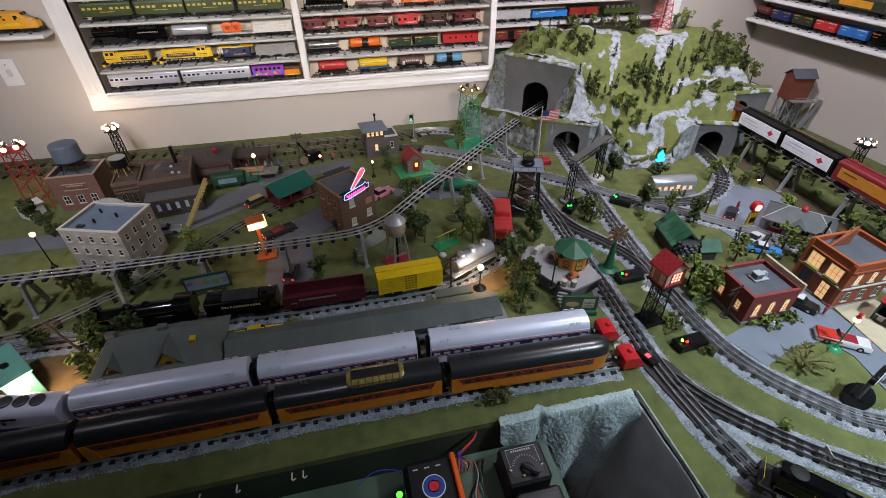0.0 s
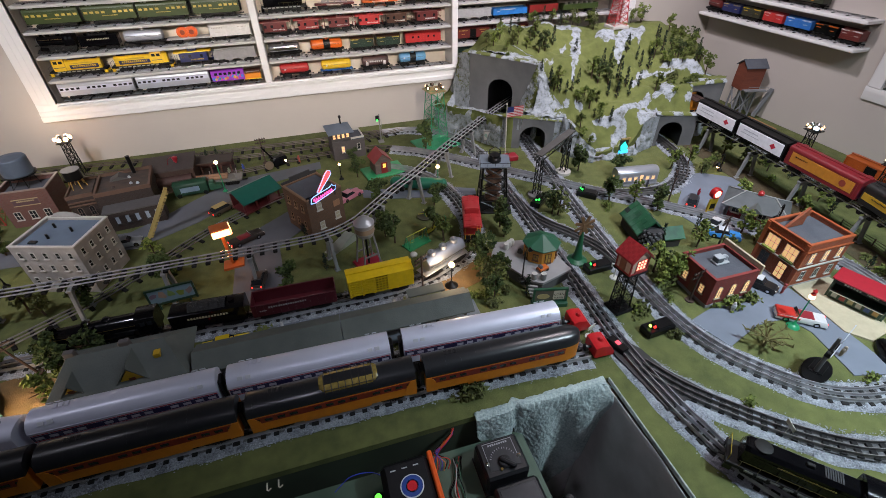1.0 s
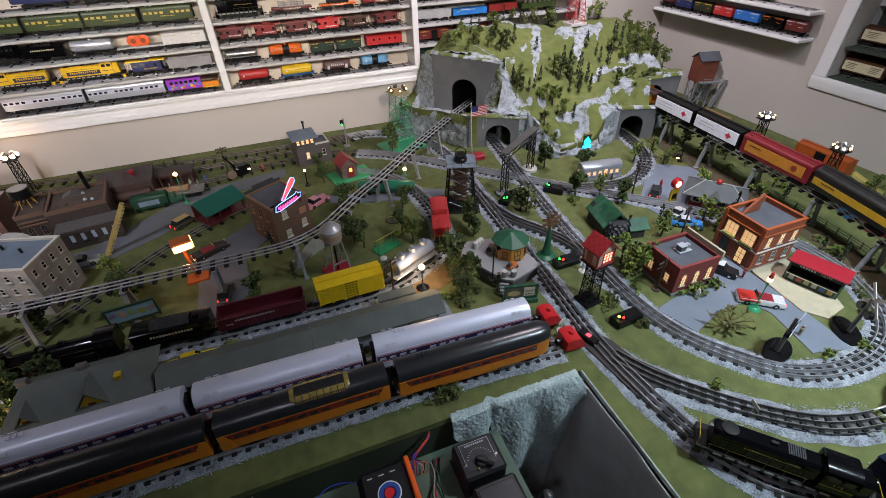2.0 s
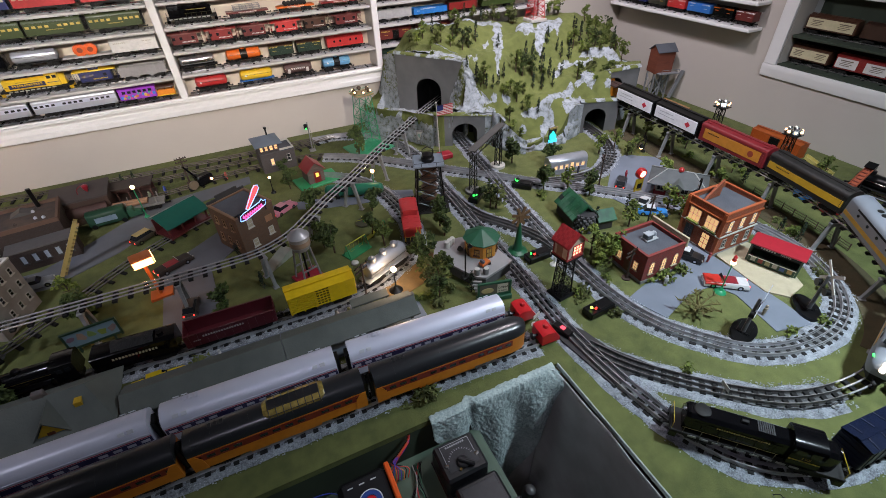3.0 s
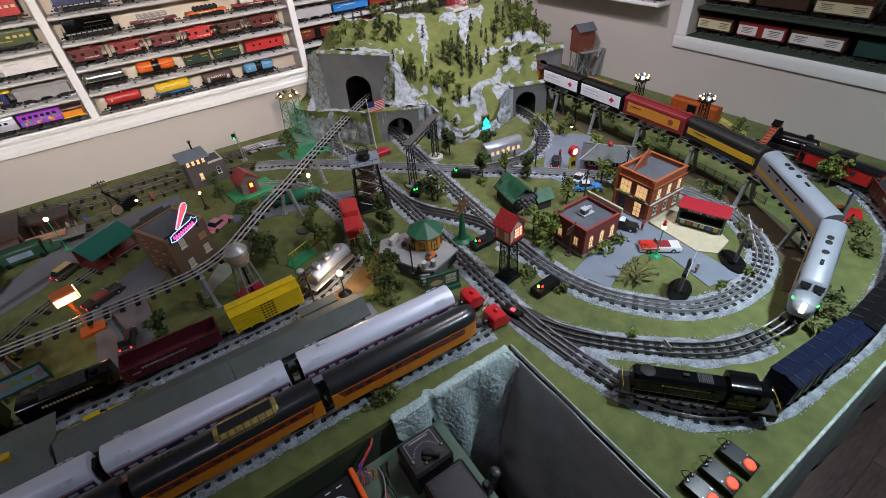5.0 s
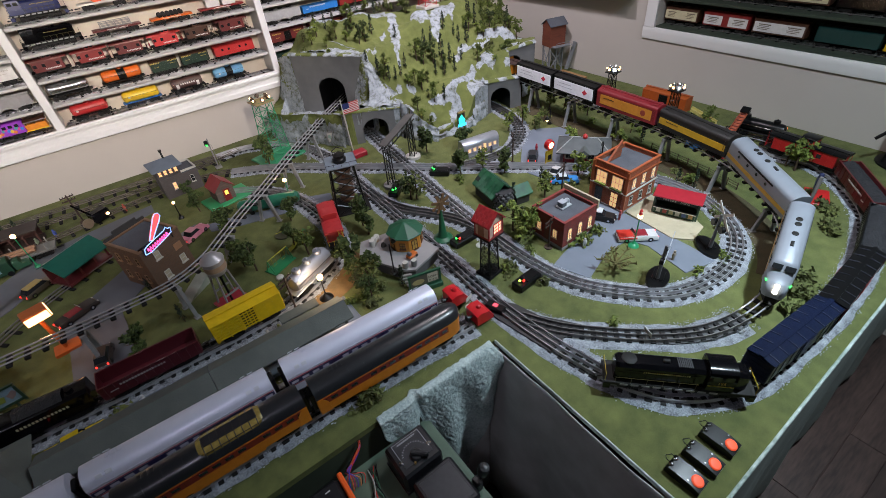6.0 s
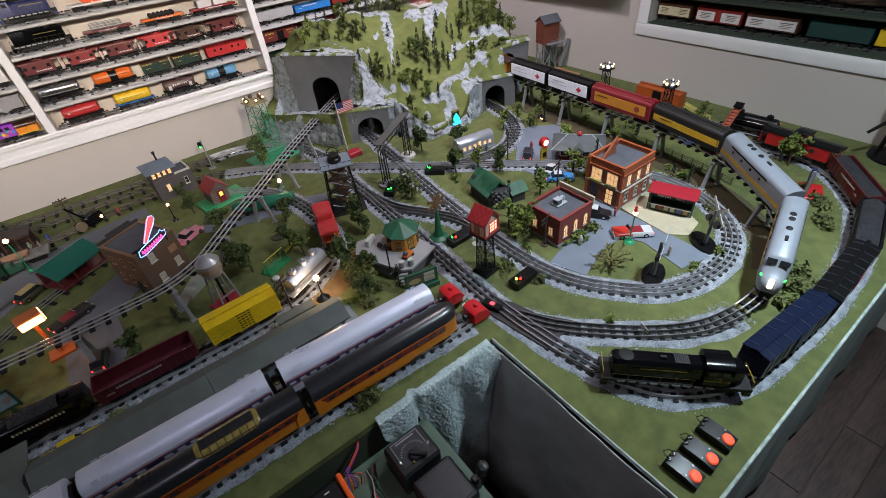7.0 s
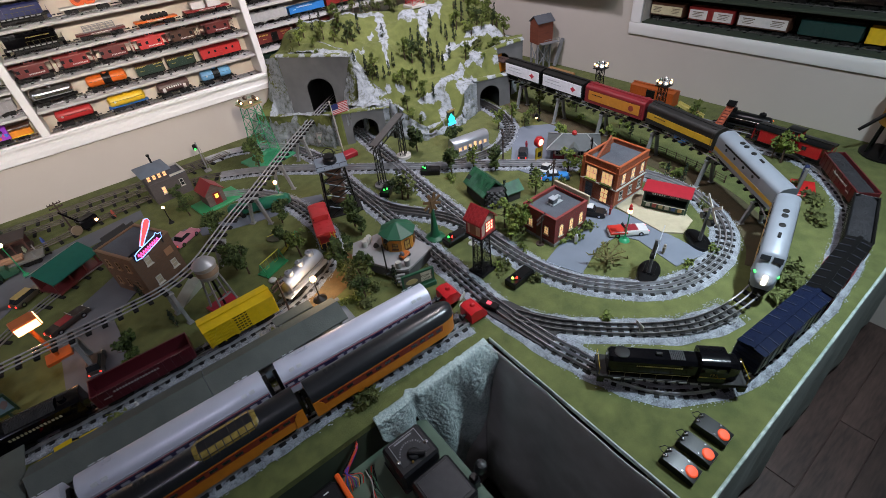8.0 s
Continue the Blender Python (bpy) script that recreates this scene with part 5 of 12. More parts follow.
def stock_car(m, body, label, L=0.20):
    """A boxcar with one plain half, braced slats on the other and a lattice door between."""
    W, H = 0.062, 0.062
    ob = thing("stock_car", m, label, "freight car", "steam freight train")
    part("core", Geo().box((0, 0, 0.024 + H / 2), (L - 0.006, W - 0.008, H - 0.004)), paint(0.10, 0.075, 0.01), ob)
    for s in (-1, 1):
        part("plain_side", Geo().box((-s * (L / 4 + 0.010), s * (W / 2 - 0.001), 0.024 + H / 2), (L / 2 - 0.022, 0.004, H), ch=0.0008), body, ob, "smooth yellow side panel")
        for k in range(4):
            x = -s * (0.026 + k * (L / 2 - 0.028) / 3)
            part("rivet_strip", Geo().box((x, s * (W / 2 + 0.0014), 0.024 + H / 2), (0.0018, 0.001, H)), body, ob)
        for k in range(7):
            part("slat", Geo().box((s * (L / 4 + 0.010), s * (W / 2 - 0.0015), 0.028 + k * H / 7 + 0.002), (L / 2 - 0.022, 0.003, H / 7 * 0.72)), body, ob)
        for x in (0.024, 0.060, L / 2 - 0.002):
            part("post", Geo().box((s * x, s * (W / 2 + 0.0008), 0.024 + H / 2), (0.004, 0.003, H)), body, ob)
        for a, b in ((0.026, 0.056), (L / 2 - 0.006, 0.064)):
            part("brace", Geo().prism([(s * a, 0.026), (s * (a + 0.004), 0.026), (s * b, 0.022 + H), (s * (b - 0.004), 0.022 + H)], s * (W / 2 + 0.0005), s * (W / 2 + 0.0018), 1), body, ob)
        for k in range(6):
            part("door_slat", Geo().box((0, s * (W / 2 + 0.0015), 0.030 + k * 0.0098), (0.042, 0.002, 0.003)), body, ob)
        for k in range(5):
            part("door_post", Geo().box((-0.020 + k * 0.010, s * (W / 2 + 0.0022), 0.024 + H / 2), (0.0028, 0.0022, H * 0.92)), body, ob)
        part("end", Geo().box((s * (L / 2), 0, 0.024 + H / 2), (0.003, W, H), ch=0.001), body, ob)
    part("roof", Geo().prism([(-W / 2 - 0.002, 0.024 + H), (-W / 2 - 0.002, 0.026 + H), (0, 0.032 + H), (W / 2 + 0.002, 0.026 + H), (W / 2 + 0.002, 0.024 + H)], -L / 2 - 0.002, L / 2 + 0.002, 0), body, ob)
    for k in range(8):
        x = -L / 2 + 0.006 + (L - 0.012) * k / 7
        part("roof_seam", Geo().prism([(-W / 2 - 0.002, 0.0265 + H), (0, 0.0327 + H), (W / 2 + 0.002, 0.0265 + H), (0, 0.031 + H)], x - 0.0007, x + 0.0007, 0), body, ob)
    part("roof_walk", Geo().box((0, 0, 0.0345 + H), (L + 0.006, 0.011, 0.002)), body, ob)
    part("underframe", Geo().box((0, 0, 0.021), (L - 0.01, W * 0.5, 0.007)), UNDER, ob)
    running_gear(ob, L)
    return ob


def gondola(m, body, label, load=None, L=0.255, H=0.040, words=None, name="gondola", group=""):
    W = 0.064
    ob = thing(name, m, label, "freight car", group)
    part("floor", Geo().box((0, 0, 0.026), (L, W, 0.005)), body, ob)
    for s in (-1, 1):
        g = Geo().box((0, s * (W / 2 - 0.001), 0.026 + H / 2), (L, 0.0025, H), ch=0.0005)
        for k in range(11):
            g.box((-L / 2 + L * (k + 0.5) / 11, s * (W / 2 + 0.0008), 0.026 + H / 2), (0.003, 0.0022, H))
        g.box((0, s * W / 2, 0.026 + H), (L + 0.002, 0.005, 0.003), ch=0.0008)
        part("side", g, body, ob)
        part("end", Geo().box((s * L / 2, 0, 0.026 + H / 2), (0.0025, W, H), ch=0.0005), body, ob)
    if load:
        part("load", load, mat("coal_load", (0.02, 0.02, 0.024), 0.8, scale=200, bump=1.0, bump_scale=400), ob, "heaped dark load", smooth=0)
    if words:
        bars(ob, [(-0.02, 0.055, 0.11, 0.006, s, W / 2 + 0.002) for s in (-1, 1)] + [(-0.09, 0.045, 0.02, 0.004, s, W / 2 + 0.002) for s in (-1, 1)], words)
    running_gear(ob, L)
    return ob


def heap(L, W, z, rise, seed=1):
    n, k = 40, 10
    v = [(-L / 2 + L * i / n, -W / 2 + W * j / k, z + rise * math.sin(math.pi * j / k) * (0.75 + 0.3 * math.sin(i * 0.5)) + 0.003 * noise.noise(Vector((i * 0.9, j * 0.9, seed)))) for i in range(n + 1) for j in range(k + 1)]
    return Geo().add(v, [(i * (k + 1) + j, i * (k + 1) + j + 1, (i + 1) * (k + 1) + j + 1, (i + 1) * (k + 1) + j) for i in range(n) for j in range(k)])


def hopper(m, body, label, words=None, L=0.245, load=True, group=""):
    ob = gondola(m, body, label, heap(L - 0.01, 0.056, 0.062, 0.012) if load else None, L, 0.046, words, "hopper_car", group)
    for x in (-0.04, 0.04):
        part("chute", Geo().prism([(x - 0.03, 0.025), (x + 0.03, 0.025), (x + 0.008, 0.010), (x - 0.008, 0.010)], -0.022, 0.022, 1), body, ob)
    return ob


def tank_car(m, body, label, L=0.225, domes=1, frame=None, band=None, group="", r=0.027):
    ob = thing("tank_car", m, label, "freight car", group)
    z, h = 0.026 + r, L / 2 - 0.016
    prof = [(0.002, -h - 0.008), (r * 0.6, -h - 0.006), (r * 0.92, -h), (r, -h + 0.008), (r, h - 0.008), (r * 0.92, h), (r * 0.6, h + 0.006), (0.002, h + 0.008)]
    part("tank", Geo().lathe(prof, (0, 0, z), 22, pose(0, 0, 0, 0, 90, 0)), body, ob)
    for k in range(domes):
        x = 0 if domes == 1 else (-h * 0.62 + k * h * 1.24 / (domes - 1))
        d = part("dome", Geo().lathe([(0.0135, -0.006), (0.0135, 0.010), (0.012, 0.013), (0.004, 0.015), (0.003, 0.018), (0.001, 0.019)], (x, 0, z + r - 0.002), 16), body, ob)
    g = Geo()
    for s in (-1, 1):
        g.tube([(-h, s * (r + 0.004), z + 0.004), (h, s * (r + 0.004), z + 0.004)], 0.0009, 5)
    part("handrail", g, CHROME, ob)
    part("deck", Geo().box((0, 0, 0.024), (L, 0.05, 0.004), ch=0.001), frame or UNDER, ob)
    for x in (-h * 0.8, h * 0.8):
        part("saddle", Geo().box((x, 0, 0.029), (0.012, 0.03, 0.012)), frame or UNDER, ob)
    if band:
        part("band", Geo().lathe([(r + 0.0005, -0.02), (r + 0.0005, 0.02)], (0, 0, z), 22, pose(0, 0, 0, 0, 90, 0)), band, ob, "coloured band")
    running_gear(ob, L)
    return ob


def flat_car(m, body, label, cargo=None, L=0.245, group="", words=None):
    ob = thing("flat_car", m, label, "freight car", group)
    part("deck", Geo().box((0, 0, 0.027), (L, 0.062, 0.009), ch=0.001), body, ob)
    if words:
        bars(ob, [(0, 0.027, 0.10, 0.005, s, 0.0311) for s in (-1, 1)], words)
    if cargo:
        cargo(ob)
    running_gear(ob, L)
    return ob


def caboose(m, body, roof, label, L=0.205, lit=False, group="", words=None, rail=None, cupola_x=0.0):
    W, H = 0.060, 0.052
    B = L - 0.05
    ob = thing("caboose", m, label, "caboose", group)
    shell = part("body", Geo().box((0, 0, 0.026 + H / 2), (B, W, H), ch=0.001), body, ob)
    for s in (-1, 1) if STYLE["ribs"] else ():
        for k in range(12):
            part("batten", Geo().box((-B / 2 + B * (k + 0.5) / 12, s * (W / 2 + 0.0004), 0.026 + H / 2), (0.0012, 0.001, H * 0.96)), body, shell)
    part("roof", Geo().prism(roof_arc(W + 0.006, 0.026 + H, 0.007), -L / 2, L / 2, 0), roof, ob)
    part("cupola", Geo().box((cupola_x, 0, 0.041 + H), (0.046, 0.05, 0.022), ch=0.0012), body, ob)
    part("cupola_roof", Geo().prism(roof_arc(0.056, 0.052 + H, 0.005), cupola_x - 0.026, cupola_x + 0.026, 0), roof, ob)
    part("deck", Geo().box((0, 0, 0.024), (L, W, 0.004)), UNDER, ob)
    pane = WINDOWGLOW if lit else GLASSDARK
    for s in (-1, 1):
        for x in (-0.055, -0.018, 0.045):
            w = part("window", Geo().box((x, s * (W / 2 + 0.0008), 0.055), (0.015, 0.0016, 0.015)), pane, ob, "lit window" if lit else "")
            part("frame", Geo().box((x, s * (W / 2 + 0.0006), 0.0635), (0.018, 0.0018, 0.002)).box((x, s * (W / 2 + 0.0006), 0.0465), (0.018, 0.0018, 0.002)), body, w)
        part("window", Geo().box((cupola_x - 0.010, s * 0.0256, 0.043 + H), (0.014, 0.0014, 0.011)), pane, ob, "lit window" if lit else "")
        part("window", Geo().box((cupola_x + 0.010, s * 0.0256, 0.043 + H), (0.014, 0.0014, 0.011)), pane, ob, "lit window" if lit else "")
        g = Geo()
        x = s * (L / 2 - 0.002)
        for y in (-0.026, -0.009, 0.009, 0.026):
            g.tube([(x, y, 0.024), (x, y, 0.045)], 0.0008, 4)
        g.tube([(x, -0.026, 0.045), (x, 0.026, 0.045)], 0.0008, 4)
        for y in (-0.027, 0.027):
            g.tube([(x, y, 0.024), (x, y, 0.026 + H)], 0.0008, 4)
        part("end_railing", g, rail or body, ob)
    if STYLE["ribs"]:
        for k in range(8):
            x = -L / 2 + 0.010 + k * (L - 0.02) / 7
            if abs(x - cupola_x) > 0.028:
                part("roof_rib", Geo().prism(roof_arc(W + 0.0075, 0.026 + H, 0.0078, 0.0012), x - 0.0012, x + 0.0012, 0), roof, ob)
        for s in (-1, 1):
            part("roof_walk", Geo().box((s * (L / 4 + 0.012), 0, 0.0345 + H), (L / 2 - 0.028, 0.014, 0.002)), roof, ob)
            g = Geo()
            for y in (0.014, 0.026):
                g.tube([(s * (L / 2 + 0.001), y, 0.024), (s * (L / 2 + 0.001), y, 0.034 + H)], 0.0009, 4)
            for q in range(5):
                g.tube([(s * (L / 2 + 0.001), 0.014, 0.030 + q * 0.011), (s * (L / 2 + 0.001), 0.026, 0.030 + q * 0.011)], 0.0007, 4)
            part("end_ladder", g, rail or body, ob)
    part("smokestack", Geo().cyl((cupola_x - 0.035, 0.012, 0.03 + H), (cupola_x - 0.035, 0.012, 0.05 + H), 0.0025, n=8), roof, ob)
    if words:
        bars(ob, [(0.018, 0.037, 0.07, 0.006, s, W / 2 + 0.001) for s in (-1, 1)], words)
    running_gear(ob, L, 0.042)
    return ob


def passenger_car(m, side, band, roof, skirt, label, L=0.385, round_end=False, window=None, band_z=0.062, band_h=0.020, group="", W=0.066, stripe=None, dome=False, ribs=False):
    z0, z1, rise = 0.024, 0.078, 0.030
    ob = thing("passenger_coach", m, label, "passenger coach", group)
    if round_end:
        body = [(-L / 2, 1), (L / 2 - 0.045, 1), (L / 2 - 0.028, 0.95), (L / 2 - 0.014, 0.84), (L / 2 - 0.005, 0.66), (L / 2, 0.42)]
    else:
        body = [(-L / 2, 1), (L / 2, 1)]
    low = []
    for x, s in body:
        h = W / 2 * s
        low.append([(x, -h, z0), (x, -h, z1), (x, h, z1), (x, h, z0)])
    part("body", loft(low), side, ob)
    rf = []
    for x, s in body:
        c = [math.cos(math.pi * (1 - k / 14)) for k in range(15)]
        rf.append([(x, (W / 2 + 0.0008) * s * q, z1 + rise * (0.5 + 0.5 * s) * ((1 - q * q) ** 0.425 if ribs else 0.86 * (1 - abs(q) ** 2.8) ** 0.62)) for q in c])
    part("roof", loft(rf), roof, ob, smooth=50)
    if ribs:
        for k in range(int((L - 0.06) / 0.039)):
            x = -L / 2 + 0.014 + k * 0.039
            part("roof_rib", Geo().prism(roof_arc(W + 0.0008, z1, rise + 0.0002, 0.0004, 14), x, x + 0.0010, 0), roof, ob)
        for s in (-1, 1):
            for e in (-1, 1) if not round_end else (-1,):
                part("end_panel", Geo().prism([(e * L / 2, z0 + 0.001), (e * (L / 2 - 0.028), z0 + 0.001), (e * (L / 2 - 0.024), 0.060), (e * (L / 2 - 0.012), z1 - 0.001), (e * L / 2, z1 - 0.001)], s * (W / 2 + 0.0005), s * (W / 2 + 0.0022), 1), side, ob, "orange sweep at the coach end")
    else:
        for s in (-1, 1):
            part("roof_edge", Geo().box((0, s * (W / 2 + 0.0006), z1 + 0.001), (L, 0.0022, 0.0022)), side, ob)
            part("roof_strip", Geo().tube([(-L / 2, s * W * 0.43, z1 + rise * 0.47), (L / 2, s * W * 0.43, z1 + rise * 0.47)], 0.0005, 4), side, ob, "thin seam along the roof")
            for x in (-L / 2 + 0.032, -L / 2 + 0.050, L / 2 - 0.050, L / 2 - 0.032):
                part("roof_hatch", Geo().box((x, s * W * 0.405, z1 + rise * 0.66), (0.012, 0.009, 0.0022), pose(0, 0, 0, s * -52, 0, 0), 0.0005), paint(0.62, 0.64, 0.70), ob, "pale roof hatch")
    Lb = L - (0.05 if round_end else 0.004)
    xc = -L / 2 + 0.002 + Lb / 2
    for s in (-1, 1):
        b = part("window_band", Geo().box((xc, s * (W / 2 + 0.0004), band_z), (Lb, 0.0012, band_h)), band, ob, "dark window band")
        n = int(Lb / 0.026)
        for k in range(n):
            if k % 5 != 4:
                part("pane", Geo().box((xc - Lb / 2 + Lb * (k + 0.5) / n, s * (W / 2 + 0.0012), band_z), (Lb / n * 0.62, 0.0008, band_h * (0.42 if ribs else 0.55))), window or GLASSDARK, b)
        if stripe:
            part("stripe", Geo().box((xc, s * (W / 2 + 0.0005), band_z + band_h / 2 + 0.003), (Lb, 0.0012, 0.0018)).box((xc, s * (W / 2 + 0.0005), band_z - band_h / 2 - 0.003), (Lb, 0.0012, 0.0018)), stripe, ob, "thin coloured stripe")
        part("skirt", Geo().box((xc, s * (W / 2 - 0.004), z0 - 0.004), (Lb * 0.42, 0.003, 0.012), ch=0.001), skirt, ob)
    for s in (-1, 1):
        if s < 0 or not round_end:
            part("vestibule", Geo().box((s * (L / 2 + 0.005), 0, 0.055), (0.010, 0.03, 0.058), ch=0.002), BLACKP, ob, "black rubber vestibule")
            part("end_door", Geo().box((s * (L / 2 + 0.0004), 0.024, 0.052), (0.001, 0.012, 0.046)), side, ob)
    for k in range(3):
        part("roof_vent", Geo().box((-L * 0.36 + k * 0.012, 0.006, z1 + rise + 0.0005), (0.008, 0.012, 0.002), ch=0.0006), roof, ob)
    part("underframe", Geo().box((0, 0, 0.017), (L * 0.6, W * 0.6, 0.012), ch=0.002), UNDER, ob)
    if dome:
        x0, x1 = -0.030, 0.105
        zt = z1 + rise
        part("dome_glass", loft([[(x, y * q, zt - 0.016 + (0.017 * q2 if k in (1, 2, 3, 4) else 0)) for k, (y, q2) in enumerate(((-0.0285, 0), (-0.0245, 0.75), (-0.012, 1.05), (0.012, 1.05), (0.0245, 0.75), (0.0285, 0)))] for x, q in ((x0, 0.72), (x0 + 0.006, 0.9), (x0 + 0.014, 1), (x1 - 0.014, 1), (x1 - 0.006, 0.9), (x1, 0.72))]), mat("amber_dome_glass", (0.34, 0.25, 0.07), 0.2, vary=0.5, scale=90), ob, "amber dome glazing", smooth=0)
        gold = paint(0.025, 0.02, 0.014, 0.5)
        for k in range(8):
            x = x0 + 0.012 + (x1 - x0 - 0.024) * k / 7
            part("dome_rib", Geo().tube([(x, -0.0295, zt - 0.016), (x, -0.0265, zt - 0.003), (x, -0.0122, zt + 0.0026), (x, 0.0122, zt + 0.0026), (x, 0.0265, zt - 0.003), (x, 0.0295, zt - 0.016)], 0.0011, 5), gold, ob, "dark dome rib")
        part("dome_roof", Geo().box(((x0 + x1) / 2, 0, zt + 0.0022), (x1 - x0 - 0.02, 0.026, 0.0022), ch=0.001), CHAR, ob, "black dome roof strip")
        for y, z in ((-0.0295, zt - 0.016), (-0.0265, zt - 0.003), (-0.0122, zt + 0.0026), (0.0122, zt + 0.0026), (0.0265, zt - 0.003)):
            part("dome_rail", Geo().tube([(x0 + 0.012, y, z), (x1 - 0.012, y, z)], 0.001, 5), gold, ob)
    running_gear(ob, L, 0.06, True)
    return ob


def cab_diesel(m, body, stripe, label, nose=True, L=0.33, group="", lit=False, fans=3, low=None):
    """A streamlined cab unit with a rounded nose, or its cabless booster."""
    W, z0, z1, rise = 0.064, 0.020, 0.080, 0.020
    ob = thing("diesel_locomotive", m, label, "locomotive", group)
    e = L / 2
    if nose:
        secs = [car_section(-e, W, z0, z1, rise), car_section(e - 0.075, W, z0, z1, rise), car_section(e - 0.064, W, z0, z1, rise, shrink=0.99, drop=0.006), car_section(e - 0.050, W, z0, z1, rise * 0.8, shrink=0.97, drop=0.022),
                car_section(e - 0.022, W, z0, z1, rise * 0.7, shrink=0.88, drop=0.027), car_section(e - 0.008, W, z0, z1, rise * 0.6, shrink=0.72, drop=0.031), car_section(e, W, z0 + 0.004, z1, rise * 0.4, shrink=0.48, drop=0.037)]
    else:
        secs = [car_section(-e, W, z0, z1, rise), car_section(e, W, z0, z1, rise)]
    part("body", loft(secs), body, ob, smooth=40)
    Ls = L - (0.08 if nose else 0.004)
    xc = -e + 0.002 + Ls / 2
    for s in (-1, 1):
        part("stripe", Geo().box((xc, s * (W / 2 + 0.0005), 0.040), (Ls, 0.0012, 0.013)), stripe, ob, "coloured side stripe")
        if low:
            part("lower_panel", Geo().box((xc, s * (W / 2 + 0.0004), 0.029), (Ls, 0.001, 0.009)), low, ob)
        for k in range(4):
            part("porthole", Geo().cyl((-e + 0.06 + k * 0.05, s * (W / 2 - 0.001), 0.064), (-e + 0.06 + k * 0.05, s * (W / 2 + 0.001), 0.064), 0.005, n=12), GLASSDARK, ob)
        part("grille", Geo().box((xc - 0.02, s * (W / 2 + 0.0005), 0.078), (Ls * 0.6, 0.001, 0.006)), UNDER, ob)
    if nose:
        for s in (-1, 1):
            part("windshield", Geo().box((e - 0.057, s * 0.0145, 0.0865), (0.002, 0.023, 0.014), pose(0, 0, 0, 0, -38, 0)), GLASSDARK, ob)
            part("side_window", Geo().box((e - 0.086, s * (W / 2 + 0.0002), 0.074), (0.018, 0.0014, 0.013)), GLASSDARK, ob)
        for z in (0.050, 0.062) if lit else (0.058,):
            part("headlight", Geo().cyl((e - 0.012, 0, z), (e + (0.058 - z) * 0.4, 0, z), 0.0058, n=14), glow("headlight_glow", (1.0, 0.86, 0.62), 9) if lit else CHROME, ob, "lit headlight" if lit else "")
        for s in (-1, 1):
            part("number_board", Geo().box((e - 0.022, s * 0.0275, 0.062), (0.008, 0.003, 0.004), pose(0, 0, 0, 0, 0, -s * 20)), GREENGLOW if lit else paint(0.6, 0.6, 0.55), ob)
        part("pilot", loft([[(e - 0.028, -0.028, 0.006), (e - 0.028, -0.030, 0.022), (e - 0.028, 0.030, 0.022), (e - 0.028, 0.028, 0.006)], [(e + 0.004, -0.012, 0.004), (e - 0.002, -0.014, 0.024), (e - 0.002, 0.014, 0.024), (e + 0.004, 0.012, 0.004)]]), UNDER, ob)
    for k in range(fans):
        part("roof_fan", Geo().lathe([(0.0085, 0), (0.0085, 0.002), (0.0065, 0.003), (0.002, 0.003)], (-e + 0.08 + k * 0.021 + (0.02 if k == 2 else 0), 0, z1 + rise - 0.001), 18), UNDER, ob, "round roof fan")
    part("exhaust", Geo().box((e - 0.14, 0, z1 + rise + 0.001), (0.02, 0.008, 0.004), ch=0.001), UNDER, ob)
    part("fuel_tank", Geo().box((0, 0, 0.016), (0.08, 0.048, 0.014), ch=0.003), UNDER, ob)
    running_gear(ob, L, 0.06)
    return ob


